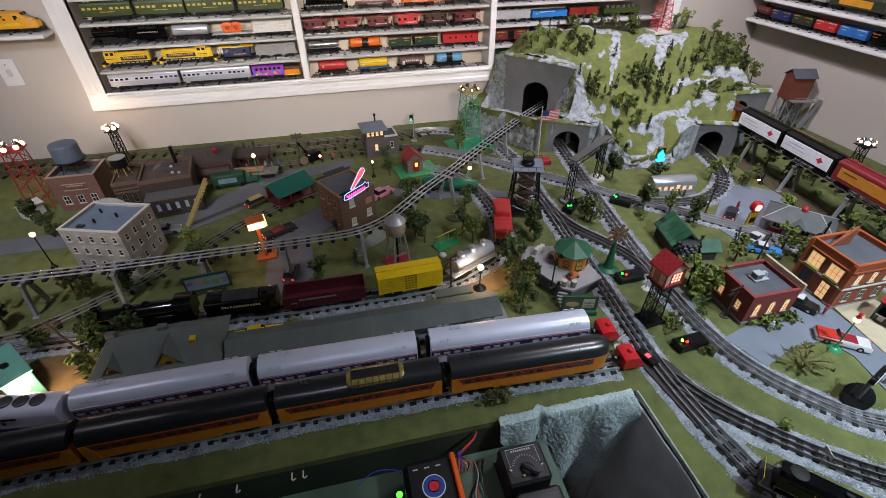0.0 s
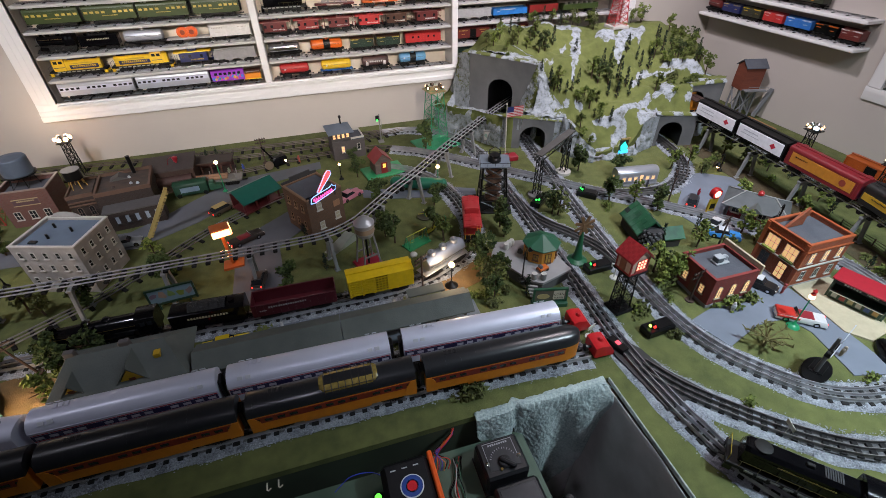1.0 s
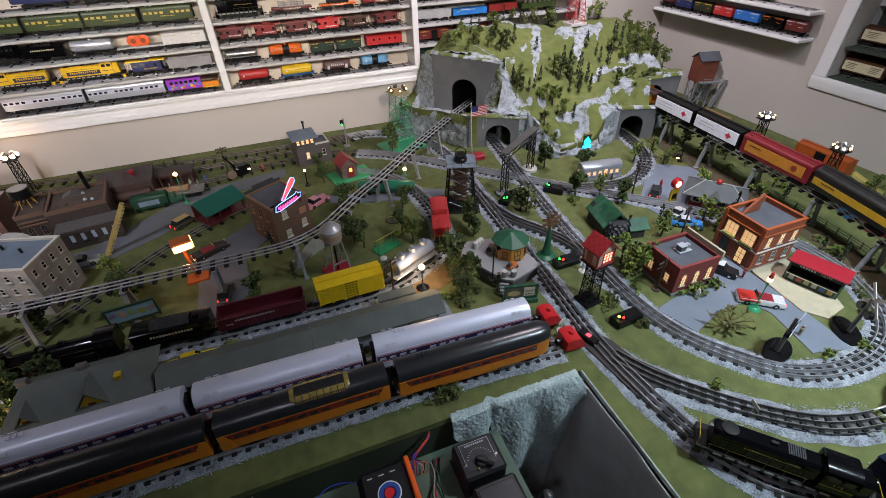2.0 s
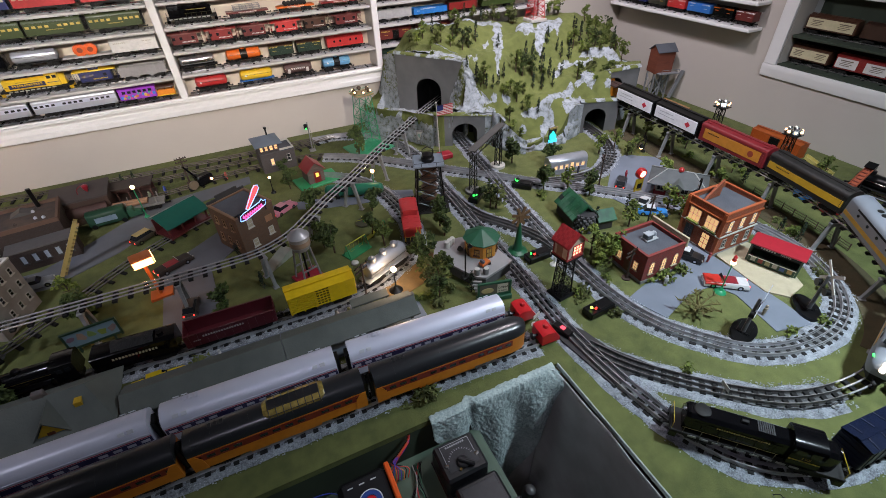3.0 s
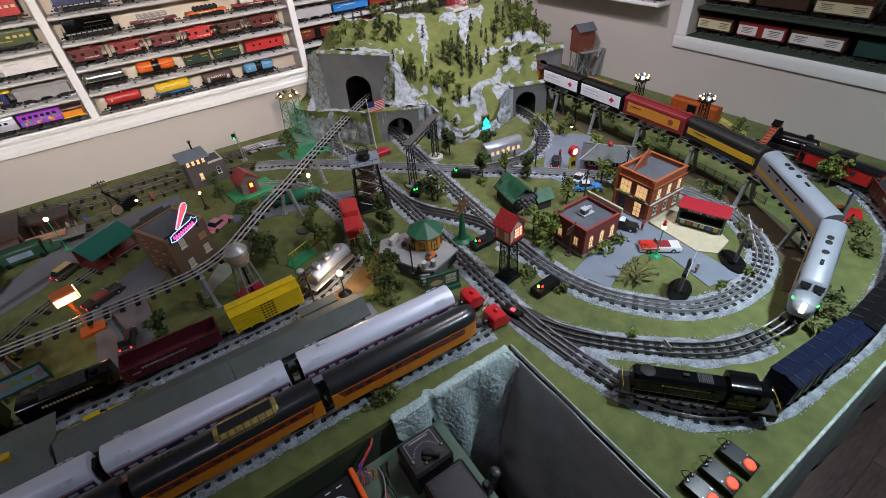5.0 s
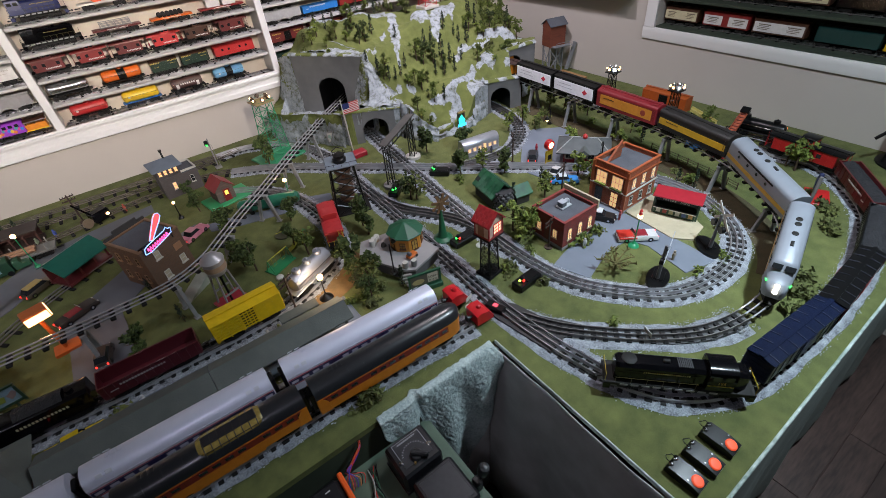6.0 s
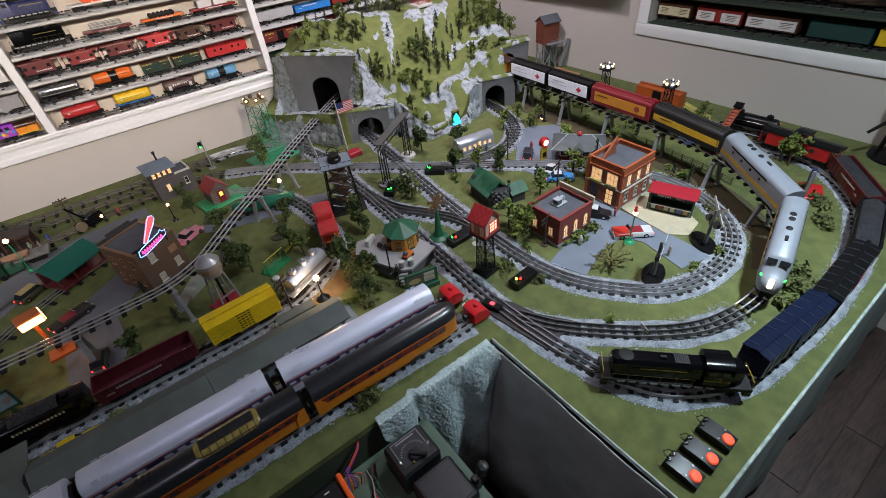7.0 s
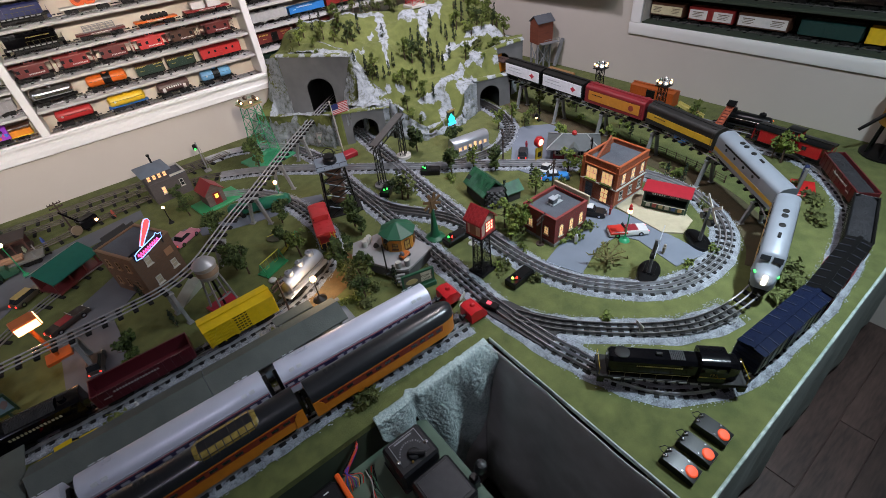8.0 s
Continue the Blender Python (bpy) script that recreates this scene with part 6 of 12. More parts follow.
def hood_diesel(m, body, trim, label, L=0.315, group="", number=None, hood_z=0.074, walkway=None):
    """A road switcher: long hood, cab, short hood, walkways with railings."""
    ob = thing("diesel_locomotive", m, label, "locomotive", group)
    e = L / 2
    part("frame", Geo().box((0, 0, 0.028), (L, 0.064, 0.010), ch=0.001), walkway or UNDER, ob)
    sec = lambda x, w, z: [(x, -w / 2, 0.033), (x, -w / 2, z - 0.008), (x, -w / 2 + 0.008, z), (x, w / 2 - 0.008, z), (x, w / 2, z - 0.008), (x, w / 2, 0.033)]
    part("long_hood", loft([sec(-e + 0.022, 0.036, hood_z + 0.008), sec(-e + 0.030, 0.044, hood_z + 0.012), sec(0.055, 0.044, hood_z + 0.012)]), body, ob)
    part("short_hood", loft([sec(0.112, 0.044, hood_z + 0.012), sec(e - 0.030, 0.044, hood_z + 0.012), sec(e - 0.022, 0.036, hood_z + 0.008)]), body, ob)
    cab = part("cab", loft([car_section(0.055, 0.060, 0.033, 0.088, 0.012), car_section(0.112, 0.060, 0.033, 0.088, 0.012)]), body, ob)
    for s in (-1, 1):
        for x in (0.071, 0.096):
            part("window", Geo().box((x, s * 0.0302, 0.078), (0.018, 0.001, 0.014)), GLASSDARK, cab)
        for x in (0.0545, 0.1125):
            part("window", Geo().box((x, s * 0.021, 0.086), (0.001, 0.010, 0.008)), GLASSDARK, cab)
        part("cab_stripe", Geo().box((0.0835, s * 0.0303, 0.052), (0.054, 0.0008, 0.003)), trim, cab)
        for run in (-1, 1):
            xs = [x for x in (-e + 0.025 + k * (L - 0.05) / 8 for k in range(9)) if (x < 0.05 if run < 0 else x > 0.118)]
            if len(xs) < 2:
                continue
            g = Geo().tube([(xs[0] - 0.004, s * 0.031, 0.052), (xs[-1] + 0.004, s * 0.031, 0.052)], 0.0007, 4)
            for x in xs:
                g.tube([(x, s * 0.031, 0.033), (x, s * 0.031, 0.0522)], 0.0007, 4)
            part("handrail", g, paint(0.07, 0.055, 0.015), ob, "dull handrail")
        for x in (-e + 0.008, e - 0.008):
            part("step", Geo().box((x, s * 0.027, 0.017), (0.016, 0.010, 0.018), ch=0.001), body, ob)
        part("end_rail", Geo().tube([(s * (e - 0.003), -0.028, 0.033), (s * (e - 0.003), -0.028, 0.056), (s * (e - 0.003), 0.028, 0.056), (s * (e - 0.003), 0.028, 0.033)], 0.0008, 5), trim, ob, "yellow end rail")
        for k in range(7):
            part("hood_door", Geo().box((-e + 0.05 + k * 0.024, s * 0.0224, 0.056), (0.020, 0.001, 0.028), ch=0.0003), body, ob)
        bars(ob, [(-0.03, 0.068, 0.10, 0.004, s, 0.0232)], paint(0.30, 0.22, 0.04))
    if number:
        for s in (-1, 1):
            t = bpy.data.curves.new("road_number", "FONT")
            t.body, t.size, t.align_x, t.extrude = number, 0.012, "CENTER", 0.0002
            t.materials.append(paint(0.42, 0.30, 0.05))
            o = new("road_number", t)
            o.parent = cab
            o.matrix_basis = pose(0.0835, s * 0.0306, 0.058, 90, 0, 0 if s < 0 else 180)
    part("roof_fan", Geo().lathe([(0.017, 0), (0.017, 0.003), (0.013, 0.0045), (0.002, 0.0045)], (-e + 0.052, 0, hood_z + 0.011), 20), UNDER, ob, "large round roof fan")
    part("exhaust_stack", Geo().box((-0.03, 0, hood_z + 0.014), (0.014, 0.008, 0.007), ch=0.001), UNDER, ob)
    g = Geo()
    for k in range(8):
        g.box((-0.09 + 0.115 + k * 0.004 - 0.03, 0, hood_z + 0.0128), (0.0025, 0.026, 0.0016))
    part("roof_grille", g, paint(0.03, 0.03, 0.032), ob, "dark roof louvres")
    for s in (-1, 1):
        for k in range(9):
            part("sill_plate", Geo().box((-e + 0.045 + k * 0.024, s * 0.0324, 0.028), (0.017, 0.001, 0.0055)), paint(0.34, 0.34, 0.33), ob, "pale step plate along the sill")
        part("headlight", Geo().cyl((s * (e - 0.024), 0, hood_z + 0.002), (s * (e - 0.018), 0, hood_z + 0.002), 0.0045, n=14), CHROME, ob)
    part("bell", Geo().lathe([(0.003, 0), (0.0025, 0.003), (0.001, 0.005)], (e - 0.05, 0.0, hood_z + 0.012), 10), CHROME, ob)
    part("fuel_tank", Geo().box((0, 0, 0.015), (0.10, 0.044, 0.016), ch=0.004), UNDER, ob)
    running_gear(ob, L, 0.062)
    return ob


def steam_engine(m, label, L=0.27, group="", body=None):
    body = body or BLACKM
    ob = thing("steam_locomotive", m, label, "locomotive", group)
    e = L / 2
    z, r = 0.062, 0.024
    part("boiler", Geo().lathe([(r * 0.4, -e + 0.06), (r * 1.1, -e + 0.06), (r * 1.1, -0.02), (r, 0.03), (r * 0.95, e - 0.02), (r * 0.75, e - 0.012), (0.002, e - 0.008)], (0, 0, z), 24, pose(0, 0, 0, 0, 90, 0)), body, ob)
    part("smokebox_front", Geo().lathe([(r * 0.9, 0), (r * 0.7, 0.004), (0.006, 0.007), (0.001, 0.009)], (e - 0.012, 0, z), 20, pose(0, 0, 0, 0, 90, 0)), SILVERP, ob, "grey smokebox front")
    part("smokestack", Geo().lathe([(0.009, 0), (0.008, 0.012), (0.010, 0.016)], (e - 0.035, 0, z + r - 0.004), 14), body, ob)
    for x in (0.035, -0.015):
        part("dome", Geo().lathe([(0.011, 0), (0.011, 0.009), (0.007, 0.014), (0.001, 0.015)], (x, 0, z + r - 0.004), 14), body, ob)
    cab = part("cab", loft([car_section(-e + 0.012, 0.062, 0.036, 0.086, 0.010), car_section(-e + 0.062, 0.062, 0.036, 0.086, 0.010)]), body, ob)
    for s in (-1, 1):
        for x in (-e + 0.026, -e + 0.045):
            part("window", Geo().box((x, s * 0.0312, 0.074), (0.013, 0.001, 0.013)), GLASSDARK, cab)
        part("running_board", Geo().box((0.03, s * 0.027, 0.046), (L * 0.7, 0.012, 0.003)), body, ob)
        part("handrail", Geo().tube([(-e + 0.065, s * 0.026, 0.07), (e - 0.02, s * 0.024, 0.07)], 0.0008, 5), mat("brass", (0.5, 0.36, 0.12), 0.3, 1.0), ob)
        for k in range(4):
            w = part("driving_wheel", Geo().cyl((-0.055 + k * 0.037, s * 0.016, 0.0165), (-0.055 + k * 0.037, s * 0.021, 0.0165), 0.0165, n=20), UNDER, ob)
            part("hub", Geo().cyl((-0.055 + k * 0.037, s * 0.0205, 0.0165), (-0.055 + k * 0.037, s * 0.0225, 0.0165), 0.005, n=10), CHROME, w)
        part("side_rod", Geo().box((0.0, s * 0.024, 0.013), (0.125, 0.002, 0.004)), CHROME, ob)
        part("cylinder", Geo().cyl((e - 0.052, s * 0.026, 0.024), (e - 0.018, s * 0.026, 0.024), 0.010, n=14), body, ob)
    part("pilot", Geo().prism([(e - 0.012, 0.004), (e + 0.012, 0.004), (e - 0.004, 0.024), (e - 0.012, 0.024)], -0.024, 0.024, 1), UNDER, ob)
    part("headlight", Geo().cyl((e - 0.012, 0, z + r * 0.4), (e + 0.002, 0, z + r * 0.4), 0.005, n=12), CHROME, ob)
    part("frame", Geo().box((0, 0, 0.03), (L - 0.03, 0.028, 0.02)), UNDER, ob)
    t = part("truck", TRUCK, None, ob)
    t.location.x = e - 0.03
    part("wheelset", WHEELSET, None, t)
    part("wheelset", WHEELSET, None, ob).location.x = -e + 0.035
    return ob


def tender(m, label, L=0.19, group=""):
    ob = thing("tender", m, label, "tender", group)
    part("body", loft([car_section(-L / 2, 0.060, 0.024, 0.074, 0.004), car_section(L / 2, 0.060, 0.024, 0.074, 0.004)]), BLACKM, ob)
    part("coal", heap(L * 0.5, 0.046, 0.077, 0.012, 3), mat("coal", (0.015, 0.015, 0.016), 0.7, scale=150, bump=1.0), ob, smooth=0)
    part("hatch", Geo().cyl((-L * 0.32, 0, 0.076), (-L * 0.32, 0, 0.084), 0.008, n=12), BLACKM, ob)
    bars(ob, [(0, 0.058, 0.11, 0.007, s, 0.0301) for s in (-1, 1)], paint(0.45, 0.40, 0.25))
    running_gear(ob, L)
    return ob


# places along a line
def on_line(key, s, L, flip=False):
    """The pose of a car of length L whose middle lies s metres along a line, set on its two trucks."""
    pts = LINES[key]
    get = lambda q: pts[int(max(0, min(len(pts) - 2, q // 0.01)))].lerp(pts[int(max(0, min(len(pts) - 2, q // 0.01))) + 1], (q % 0.01) / 0.01)
    a, b = get(s - L * 0.34), get(s + L * 0.34)
    if flip:
        a, b = b, a
    d = b - a
    turn = math.degrees(math.atan2(d.y, d.x))
    tilt = -math.degrees(math.atan2(d.z, math.hypot(d.x, d.y)))
    mid = (a + b) / 2
    return pose(mid.x, mid.y, mid.z + RAIL_TOP, 0, tilt, turn)


# the orange and black streamliner and the silver one behind it, on their sidings
ORANGE, MAROON, CHAR = paint(0.62, 0.20, 0.016), paint(0.21, 0.022, 0.014), mat("satin_black_roof", (0.020, 0.021, 0.024), 0.28, 0.0, vary=0.2, scale=40)
SILVERSIDE = mat("anodised_silver", (0.62, 0.64, 0.76), 0.36, 0.15, vary=0.08, scale=20)
NAVY = paint(0.012, 0.014, 0.06)
for xc, L, end, dome in ((-0.930, 0.39, False, False), (-0.715 + 0.19, 0.385, False, False), (-0.311 + 0.192, 0.384, False, True), (0.097 + 0.207, 0.414, True, False)):
    y = 0.708 - 0.036 * max(0.0, (xc + 0.3) / 0.86) ** 1.2
    slope = -2.6 if xc > 0.2 else (-1.2 if xc > -0.2 else 0)
    passenger_car(at(xc, y, RAIL_TOP, slope), ORANGE, MAROON, CHAR, ORANGE, "orange and maroon observation coach with a black roof" if end else ("orange and maroon dome coach with an amber glass dome" if dome else "orange and maroon streamlined coach with a black roof"), L, end, None, 0.0630, 0.020, "orange streamlined train", dome=dome, ribs=True)
for xc, L in ((-0.575, 0.385), (-0.163, 0.39), (0.282, 0.43)):
    y = 0.808 - 0.040 * max(0.0, (xc + 0.4) / 0.96) ** 1.2
    slope = -3.4 if xc > 0.2 else (-1.4 if xc > -0.3 else -0.3)
    passenger_car(at(xc, y, RAIL_TOP, slope), SILVERSIDE, NAVY, SILVERSIDE, UNDER, "silver corrugated coach with a dark blue window band", L, False, paint(0.45, 0.47, 0.55), 0.060, 0.015, "silver train", stripe=paint(0.35, 0.04, 0.05))
ob = cab_diesel(at(-0.950, 0.822, RAIL_TOP, -8), SILVERSIDE, NAVY, "silver diesel with a dark blue stripe and roof fans", False, 0.33, "silver train", fans=0)
for k in range(3):
    part("roof_fan", Geo().lathe([(0.016, 0), (0.016, 0.003), (0.013, 0.004), (0.004, 0.0045)], (0.045 + 0.036 * k, 0, 0.099), 20), mat("dark_fan_grille", (0.07, 0.07, 0.075), 0.5, 0.6), ob, "dark round roof fan")


def bumper(x, y, turn):
    ob = thing("track_bumper", at(x, y, RAIL_TOP, turn), "bright red die-cast track bumper at the end of a siding", "track bumper", "red bumpers")
    red = paint(0.52, 0.015, 0.02, 0.3)
    part("block", Geo().prism([(-0.026, -0.004), (0.030, -0.004), (0.030, 0.010), (0.014, 0.032), (-0.012, 0.036), (-0.026, 0.030)], -0.027, 0.027, 1), red, ob)
    part("lamp", Geo().lathe([(0.008, 0), (0.008, 0.004), (0.005, 0.009), (0.001, 0.010)], (-0.002, 0, 0.034), 12), red, ob)
    part("plunger", Geo().cyl((-0.040, 0, 0.014), (-0.026, 0, 0.014), 0.004, n=10).cyl((-0.044, 0, 0.014), (-0.040, 0, 0.014), 0.011, n=14), BLACKP, ob, "black buffer")
    part("shoe", Geo().box((0.0, 0.012, -0.007), (0.05, 0.006, 0.010)).box((0.0, -0.012, -0.007), (0.05, 0.006, 0.010)), UNDER, ob)


bumper(0.590, 0.672, -3)
bumper(0.580, 0.772, -4)

# the freight train on the outer line: black road switcher, wagons and red caboose
OUT = "outer"
s0 = 0.09
for car, L in (("diesel", 0.325), ("navy", 0.290), ("ribbed", 0.290), ("coal", 0.27), ("maroon", 0.275), ("red", 0.275)):
    s0 += L / 2
    m = on_line(OUT, s0, L)
    if car == "diesel":
        hood_diesel(on_line(OUT, s0, L), BLACKM, paint(0.40, 0.30, 0.02), "glossy black road switcher with yellow railings", L, "freight on the outer line", "195")
    elif car == "navy":
        NAVYROOF = mat("navy_roof", (0.008, 0.013, 0.036), 0.22, vary=0.3)
        roof_ribs(boxcar(m, paint(0.010, 0.014, 0.045), NAVYROOF, "dark navy blue boxcar with a ribbed roof", L, group="freight on the outer line"), L, NAVYROOF)
    elif car == "ribbed":
        roof_ribs(boxcar(m, paint(0.16, 0.018, 0.018), BLACKP, "dark red boxcar with a ribbed black roof", L, group="freight on the outer line", words=paint(0.55, 0.52, 0.5), H=0.058), L, BLACKP, 0.058)
    elif car == "coal":
        hopper(m, BLACKP, "black hopper car heaped with coal", paint(0.35, 0.35, 0.35), L, group="freight on the outer line")
    elif car == "maroon":
        hopper(m, paint(0.10, 0.012, 0.015), "maroon hopper car with white lettering and a dark load", paint(0.55, 0.5, 0.48), L, group="freight on the outer line")
    else:
        caboose(m, paint(0.42, 0.012, 0.015), BLACKP, "red caboose with a black roof and white lettering", L, group="freight on the outer line", words=paint(0.65, 0.62, 0.6))
    s0 += L / 2 + 0.016

# the train on the raised line
def express_car(m, body, panel, roof, label, L, band_z, band_h, door=False):
    """A round-roofed reefer or express car: side panels in their own colour, hatches, ribs and a roof walk."""
    W, z0, z1, rise = 0.062, 0.022, 0.082, 0.016
    ob = thing("express_car", m, label, "freight car", "train on the raised line")
    part("body", Geo().box((0, 0, (z0 + z1) / 2), (L, W, z1 - z0), ch=0.0012), body, ob)
    part("roof", Geo().prism(roof_arc(W + 0.002, z1, rise), -L / 2, L / 2, 0), roof, ob, smooth=50)
    for s in (-1, 1):
        p = part("side_panel", Geo().box((0, s * (W / 2 + 0.0004), band_z), (L * (0.86 if door else 0.965), 0.0012, band_h)), panel, ob, "coloured side panel")
        for k in range(10):
            x = (-L * 0.46 + L * 0.92 * k / 9) * (0.88 if door else 1.0)
            part("rivet_strip", Geo().box((x, s * (W / 2 + 0.0011), band_z), (0.0012, 0.0010, band_h - 0.002)), panel, p)
        if door:
            part("door", Geo().box((0, s * (W / 2 + 0.0016), band_z), (0.034, 0.0016, band_h - 0.002), ch=0.0006), panel, ob)
        bars(ob, [(-L * 0.28, band_z + band_h * 0.18, 0.055, 0.004, s, W / 2 + 0.0018)], UNDER if door else body)
        if door:
            part("emblem", Geo().prism([(L * 0.30 + 0.012 * math.cos(t), band_z + 0.012 * math.sin(t)) for t in [k * 0.5236 for k in range(12)]], s * (W / 2 + 0.0010), s * (W / 2 + 0.0020), 1), paint(0.30, 0.05, 0.03), ob, "round red emblem")
        part("ladder", Geo().tube([(L / 2 - 0.010, s * (W / 2 + 0.002), z0), (L / 2 - 0.010, s * (W / 2 + 0.002), z1)], 0.0008, 4), body, ob)
        for e in (-1, 1):
            part("roof_hatch", Geo().box((e * (L / 2 - 0.020), s * 0.014, z1 + rise * 0.90), (0.018, 0.014, 0.004), ch=0.001), roof, ob)
    for k in range(9):
        x = -L * 0.45 + L * 0.9 * k / 8
        part("roof_seam", Geo().prism(roof_arc(W + 0.003, z1, rise + 0.0009, 0.0008), x - 0.0008, x + 0.0008, 0), roof, ob)
    part("roof_walk", Geo().box((0, 0, z1 + rise + 0.001), (L + 0.004, 0.012, 0.002)), roof, ob)
    part("underframe", Geo().box((0, 0, 0.019), (L - 0.01, W * 0.5, 0.007)), UNDER, ob)
    running_gear(ob, L)
    return ob


RT = "elev_right"
GREYLOCO, GOLD = mat("grey_loco_paint", (0.225, 0.245, 0.28), 0.42, 0.12, vary=0.1, scale=30), paint(0.52, 0.30, 0.035)
s0 = 2.06
for car, L in (("A", 0.325), ("B", 0.325), ("black", 0.30), ("reefer", 0.30), ("sign", 0.25), ("sign", 0.25), ("caboose", 0.205)):
    s0 -= L / 2
    m = on_line(RT, s0, L)
    if car == "A":
        cab_diesel(m, GREYLOCO, GOLD, "silver-grey streamlined diesel with a gold stripe, headlight lit", True, L, "train on the raised line", True)
    elif car == "B":
        cab_diesel(m, GREYLOCO, GOLD, "silver-grey cabless diesel booster with a gold stripe", False, L, "train on the raised line")
    elif car == "black":
        express_car(m, mat("black_coach_paint", (0.014, 0.014, 0.015), 0.40), paint(0.60, 0.36, 0.025), mat("black_coach_roof", (0.016, 0.014, 0.013), 0.5), "black express boxcar with a broad yellow band", L, 0.052, 0.024)
    elif car == "reefer":
        express_car(m, paint(0.22, 0.016, 0.022), paint(0.62, 0.25, 0.03), paint(0.20, 0.014, 0.020), "dark red reefer with broad orange side panels", L, 0.056, 0.040, True)
    elif car == "sign":
        billboard_car(m, "black boxcar with white advertising panels and a red emblem", "train on the raised line")
    else:
        caboose(m, paint(0.52, 0.19, 0.015), paint(0.06, 0.035, 0.03), "orange-yellow caboose with lit windows", L, True, "train on the raised line")
    s0 -= L / 2 + 0.014

# the steam freight on the line behind the station
steam_engine(on_line("steam", 0.895, 0.30, True), "black steam locomotive with a silver-grey boiler front", 0.30, "steam freight train")
tender(on_line("steam", 1.165, 0.20, True), "black tender with pale lettering behind the steam locomotive", 0.20, "steam freight train")
gondola(on_line("steam", 1.402, 0.24), paint(0.085, 0.010, 0.016), "maroon gondola with white lettering", None, 0.24, 0.042, paint(0.40, 0.36, 0.36), group="steam freight train")
stock_car(on_line("steam", 1.662, 0.20), paint(0.74, 0.50, 0.012), "bright yellow boxcar with a lattice door and braced slats")
tank_car(on_line("steam", 1.895, 0.195), mat("silver_tank_paint", (0.30, 0.32, 0.37), 0.40, 0.5, vary=0.12, scale=30), "chrome three-dome tank car", 0.195, 3, SILVERP, None, "steam freight train")
caboose(on_line("steam", 2.150, 0.205, True), paint(0.42, 0.026, 0.03), paint(0.46, 0.032, 0.036), "red caboose with yellow end railings", 0.205, False, "steam freight train", None, paint(0.6, 0.35, 0.02))


# ---- buildings ----
def window(ob, face, pos, w, h, pane, frame, bars_x=1, bars_z=1, arch=False, sill=None):
    """A framed window on a wall. face: the wall's outward direction in degrees; pos: the window's centre on the wall."""
    m = Matrix.Translation(pos) @ Matrix.Rotation(radians(face + 90), 4, "Z")
    out = [(-w / 2, -h / 2), (w / 2, -h / 2), (w / 2, h / 2)]
    if arch:
        out += [(w / 2 * math.cos(t), h / 2 + w / 2 * math.sin(t)) for t in (0.5, 1.0, 1.57, 2.1, 2.6)]
    out += [(-w / 2, h / 2)]
    p = part("window", Geo().prism(out, -0.0008, 0.001, 1, m), pane, ob, "lit window" if pane is WINDOWGLOW else "")
    g, t = Geo(), 0.0016
    for (a, b), (c, d) in zip(out, out[1:] + out[:1]):
        q = Vector((c - a, 0, d - b))
        if q.length > 1e-5:
            g.box((0, 0, 0), (q.length + t, 0.0022, t))
            k = len(g.v) - 8
            mm = m @ Matrix.Translation(((a + c) / 2, -0.0012, (b + d) / 2)) @ Matrix.Rotation(-math.atan2(q.z, q.x), 4, "Y")
            g.v[k:] = [tuple(mm @ Vector(v)) for v in g.v[k:]]
    for i in range(1, bars_x + 1):
        x = -w / 2 + w * i / (bars_x + 1)
        g.add(*cube_at((x, -0.0012, 0), (0.001, 0.0018, h)), m)
    for i in range(1, bars_z + 1):
        z = -h / 2 + h * i / (bars_z + 1)
        g.add(*cube_at((0, -0.0012, z), (w, 0.0018, 0.001)), m)
    part("frame", g, frame, p)
    part("sill", Geo().add(*cube_at((0, -0.002, -h / 2 - 0.002), (w + 0.006, 0.005, 0.003)), m), sill or frame, p)
    return p


def cube_at(c, s):
    x, y, z = (k / 2 for k in s)
    v = [(c[0] + a * x, c[1] + b * y, c[2] + d * z) for d in (-1, 1) for b in (-1, 1) for a in (-1, 1)]
    return v, [(0, 2, 3, 1), (4, 5, 7, 6), (0, 1, 5, 4), (2, 6, 7, 3), (0, 4, 6, 2), (1, 3, 7, 5)]


def flat_block(ob, w, d, h, wall, roof, cap, parapet=0.012, thick=0.006, x0=0.0, y0=0.0):
    """Walls from the corner (x0, y0), with a parapet round a sunken flat roof."""
    for name, c, s in (("wall", (x0 + w / 2, y0 + thick / 2, h / 2), (w, thick, h)), ("wall", (x0 + w / 2, y0 + d - thick / 2, h / 2), (w, thick, h)),
                       ("wall", (x0 + thick / 2, y0 + d / 2, h / 2), (thick, d - 2 * thick, h)), ("wall", (x0 + w - thick / 2, y0 + d / 2, h / 2), (thick, d - 2 * thick, h))):
        part(name, Geo().box(c, s), wall, ob)
    part("flat_roof", Geo().box((x0 + w / 2, y0 + d / 2, h - parapet), (w - 2 * thick, d - 2 * thick, 0.004)), roof, ob, "grey flat roof")
    g = Geo()
    e = 0.0015
    g.box((x0 + w / 2, y0 + thick / 2, h + 0.002), (w + 2 * e, thick + 2 * e, 0.004)).box((x0 + w / 2, y0 + d - thick / 2, h + 0.002), (w + 2 * e, thick + 2 * e, 0.004))
    g.box((x0 + thick / 2, y0 + d / 2, h + 0.002), (thick + 2 * e, d - 2 * thick - 2 * e, 0.004)).box((x0 + w - thick / 2, y0 + d / 2, h + 0.002), (thick + 2 * e, d - 2 * thick - 2 * e, 0.004))
    part("coping", g, cap, ob)


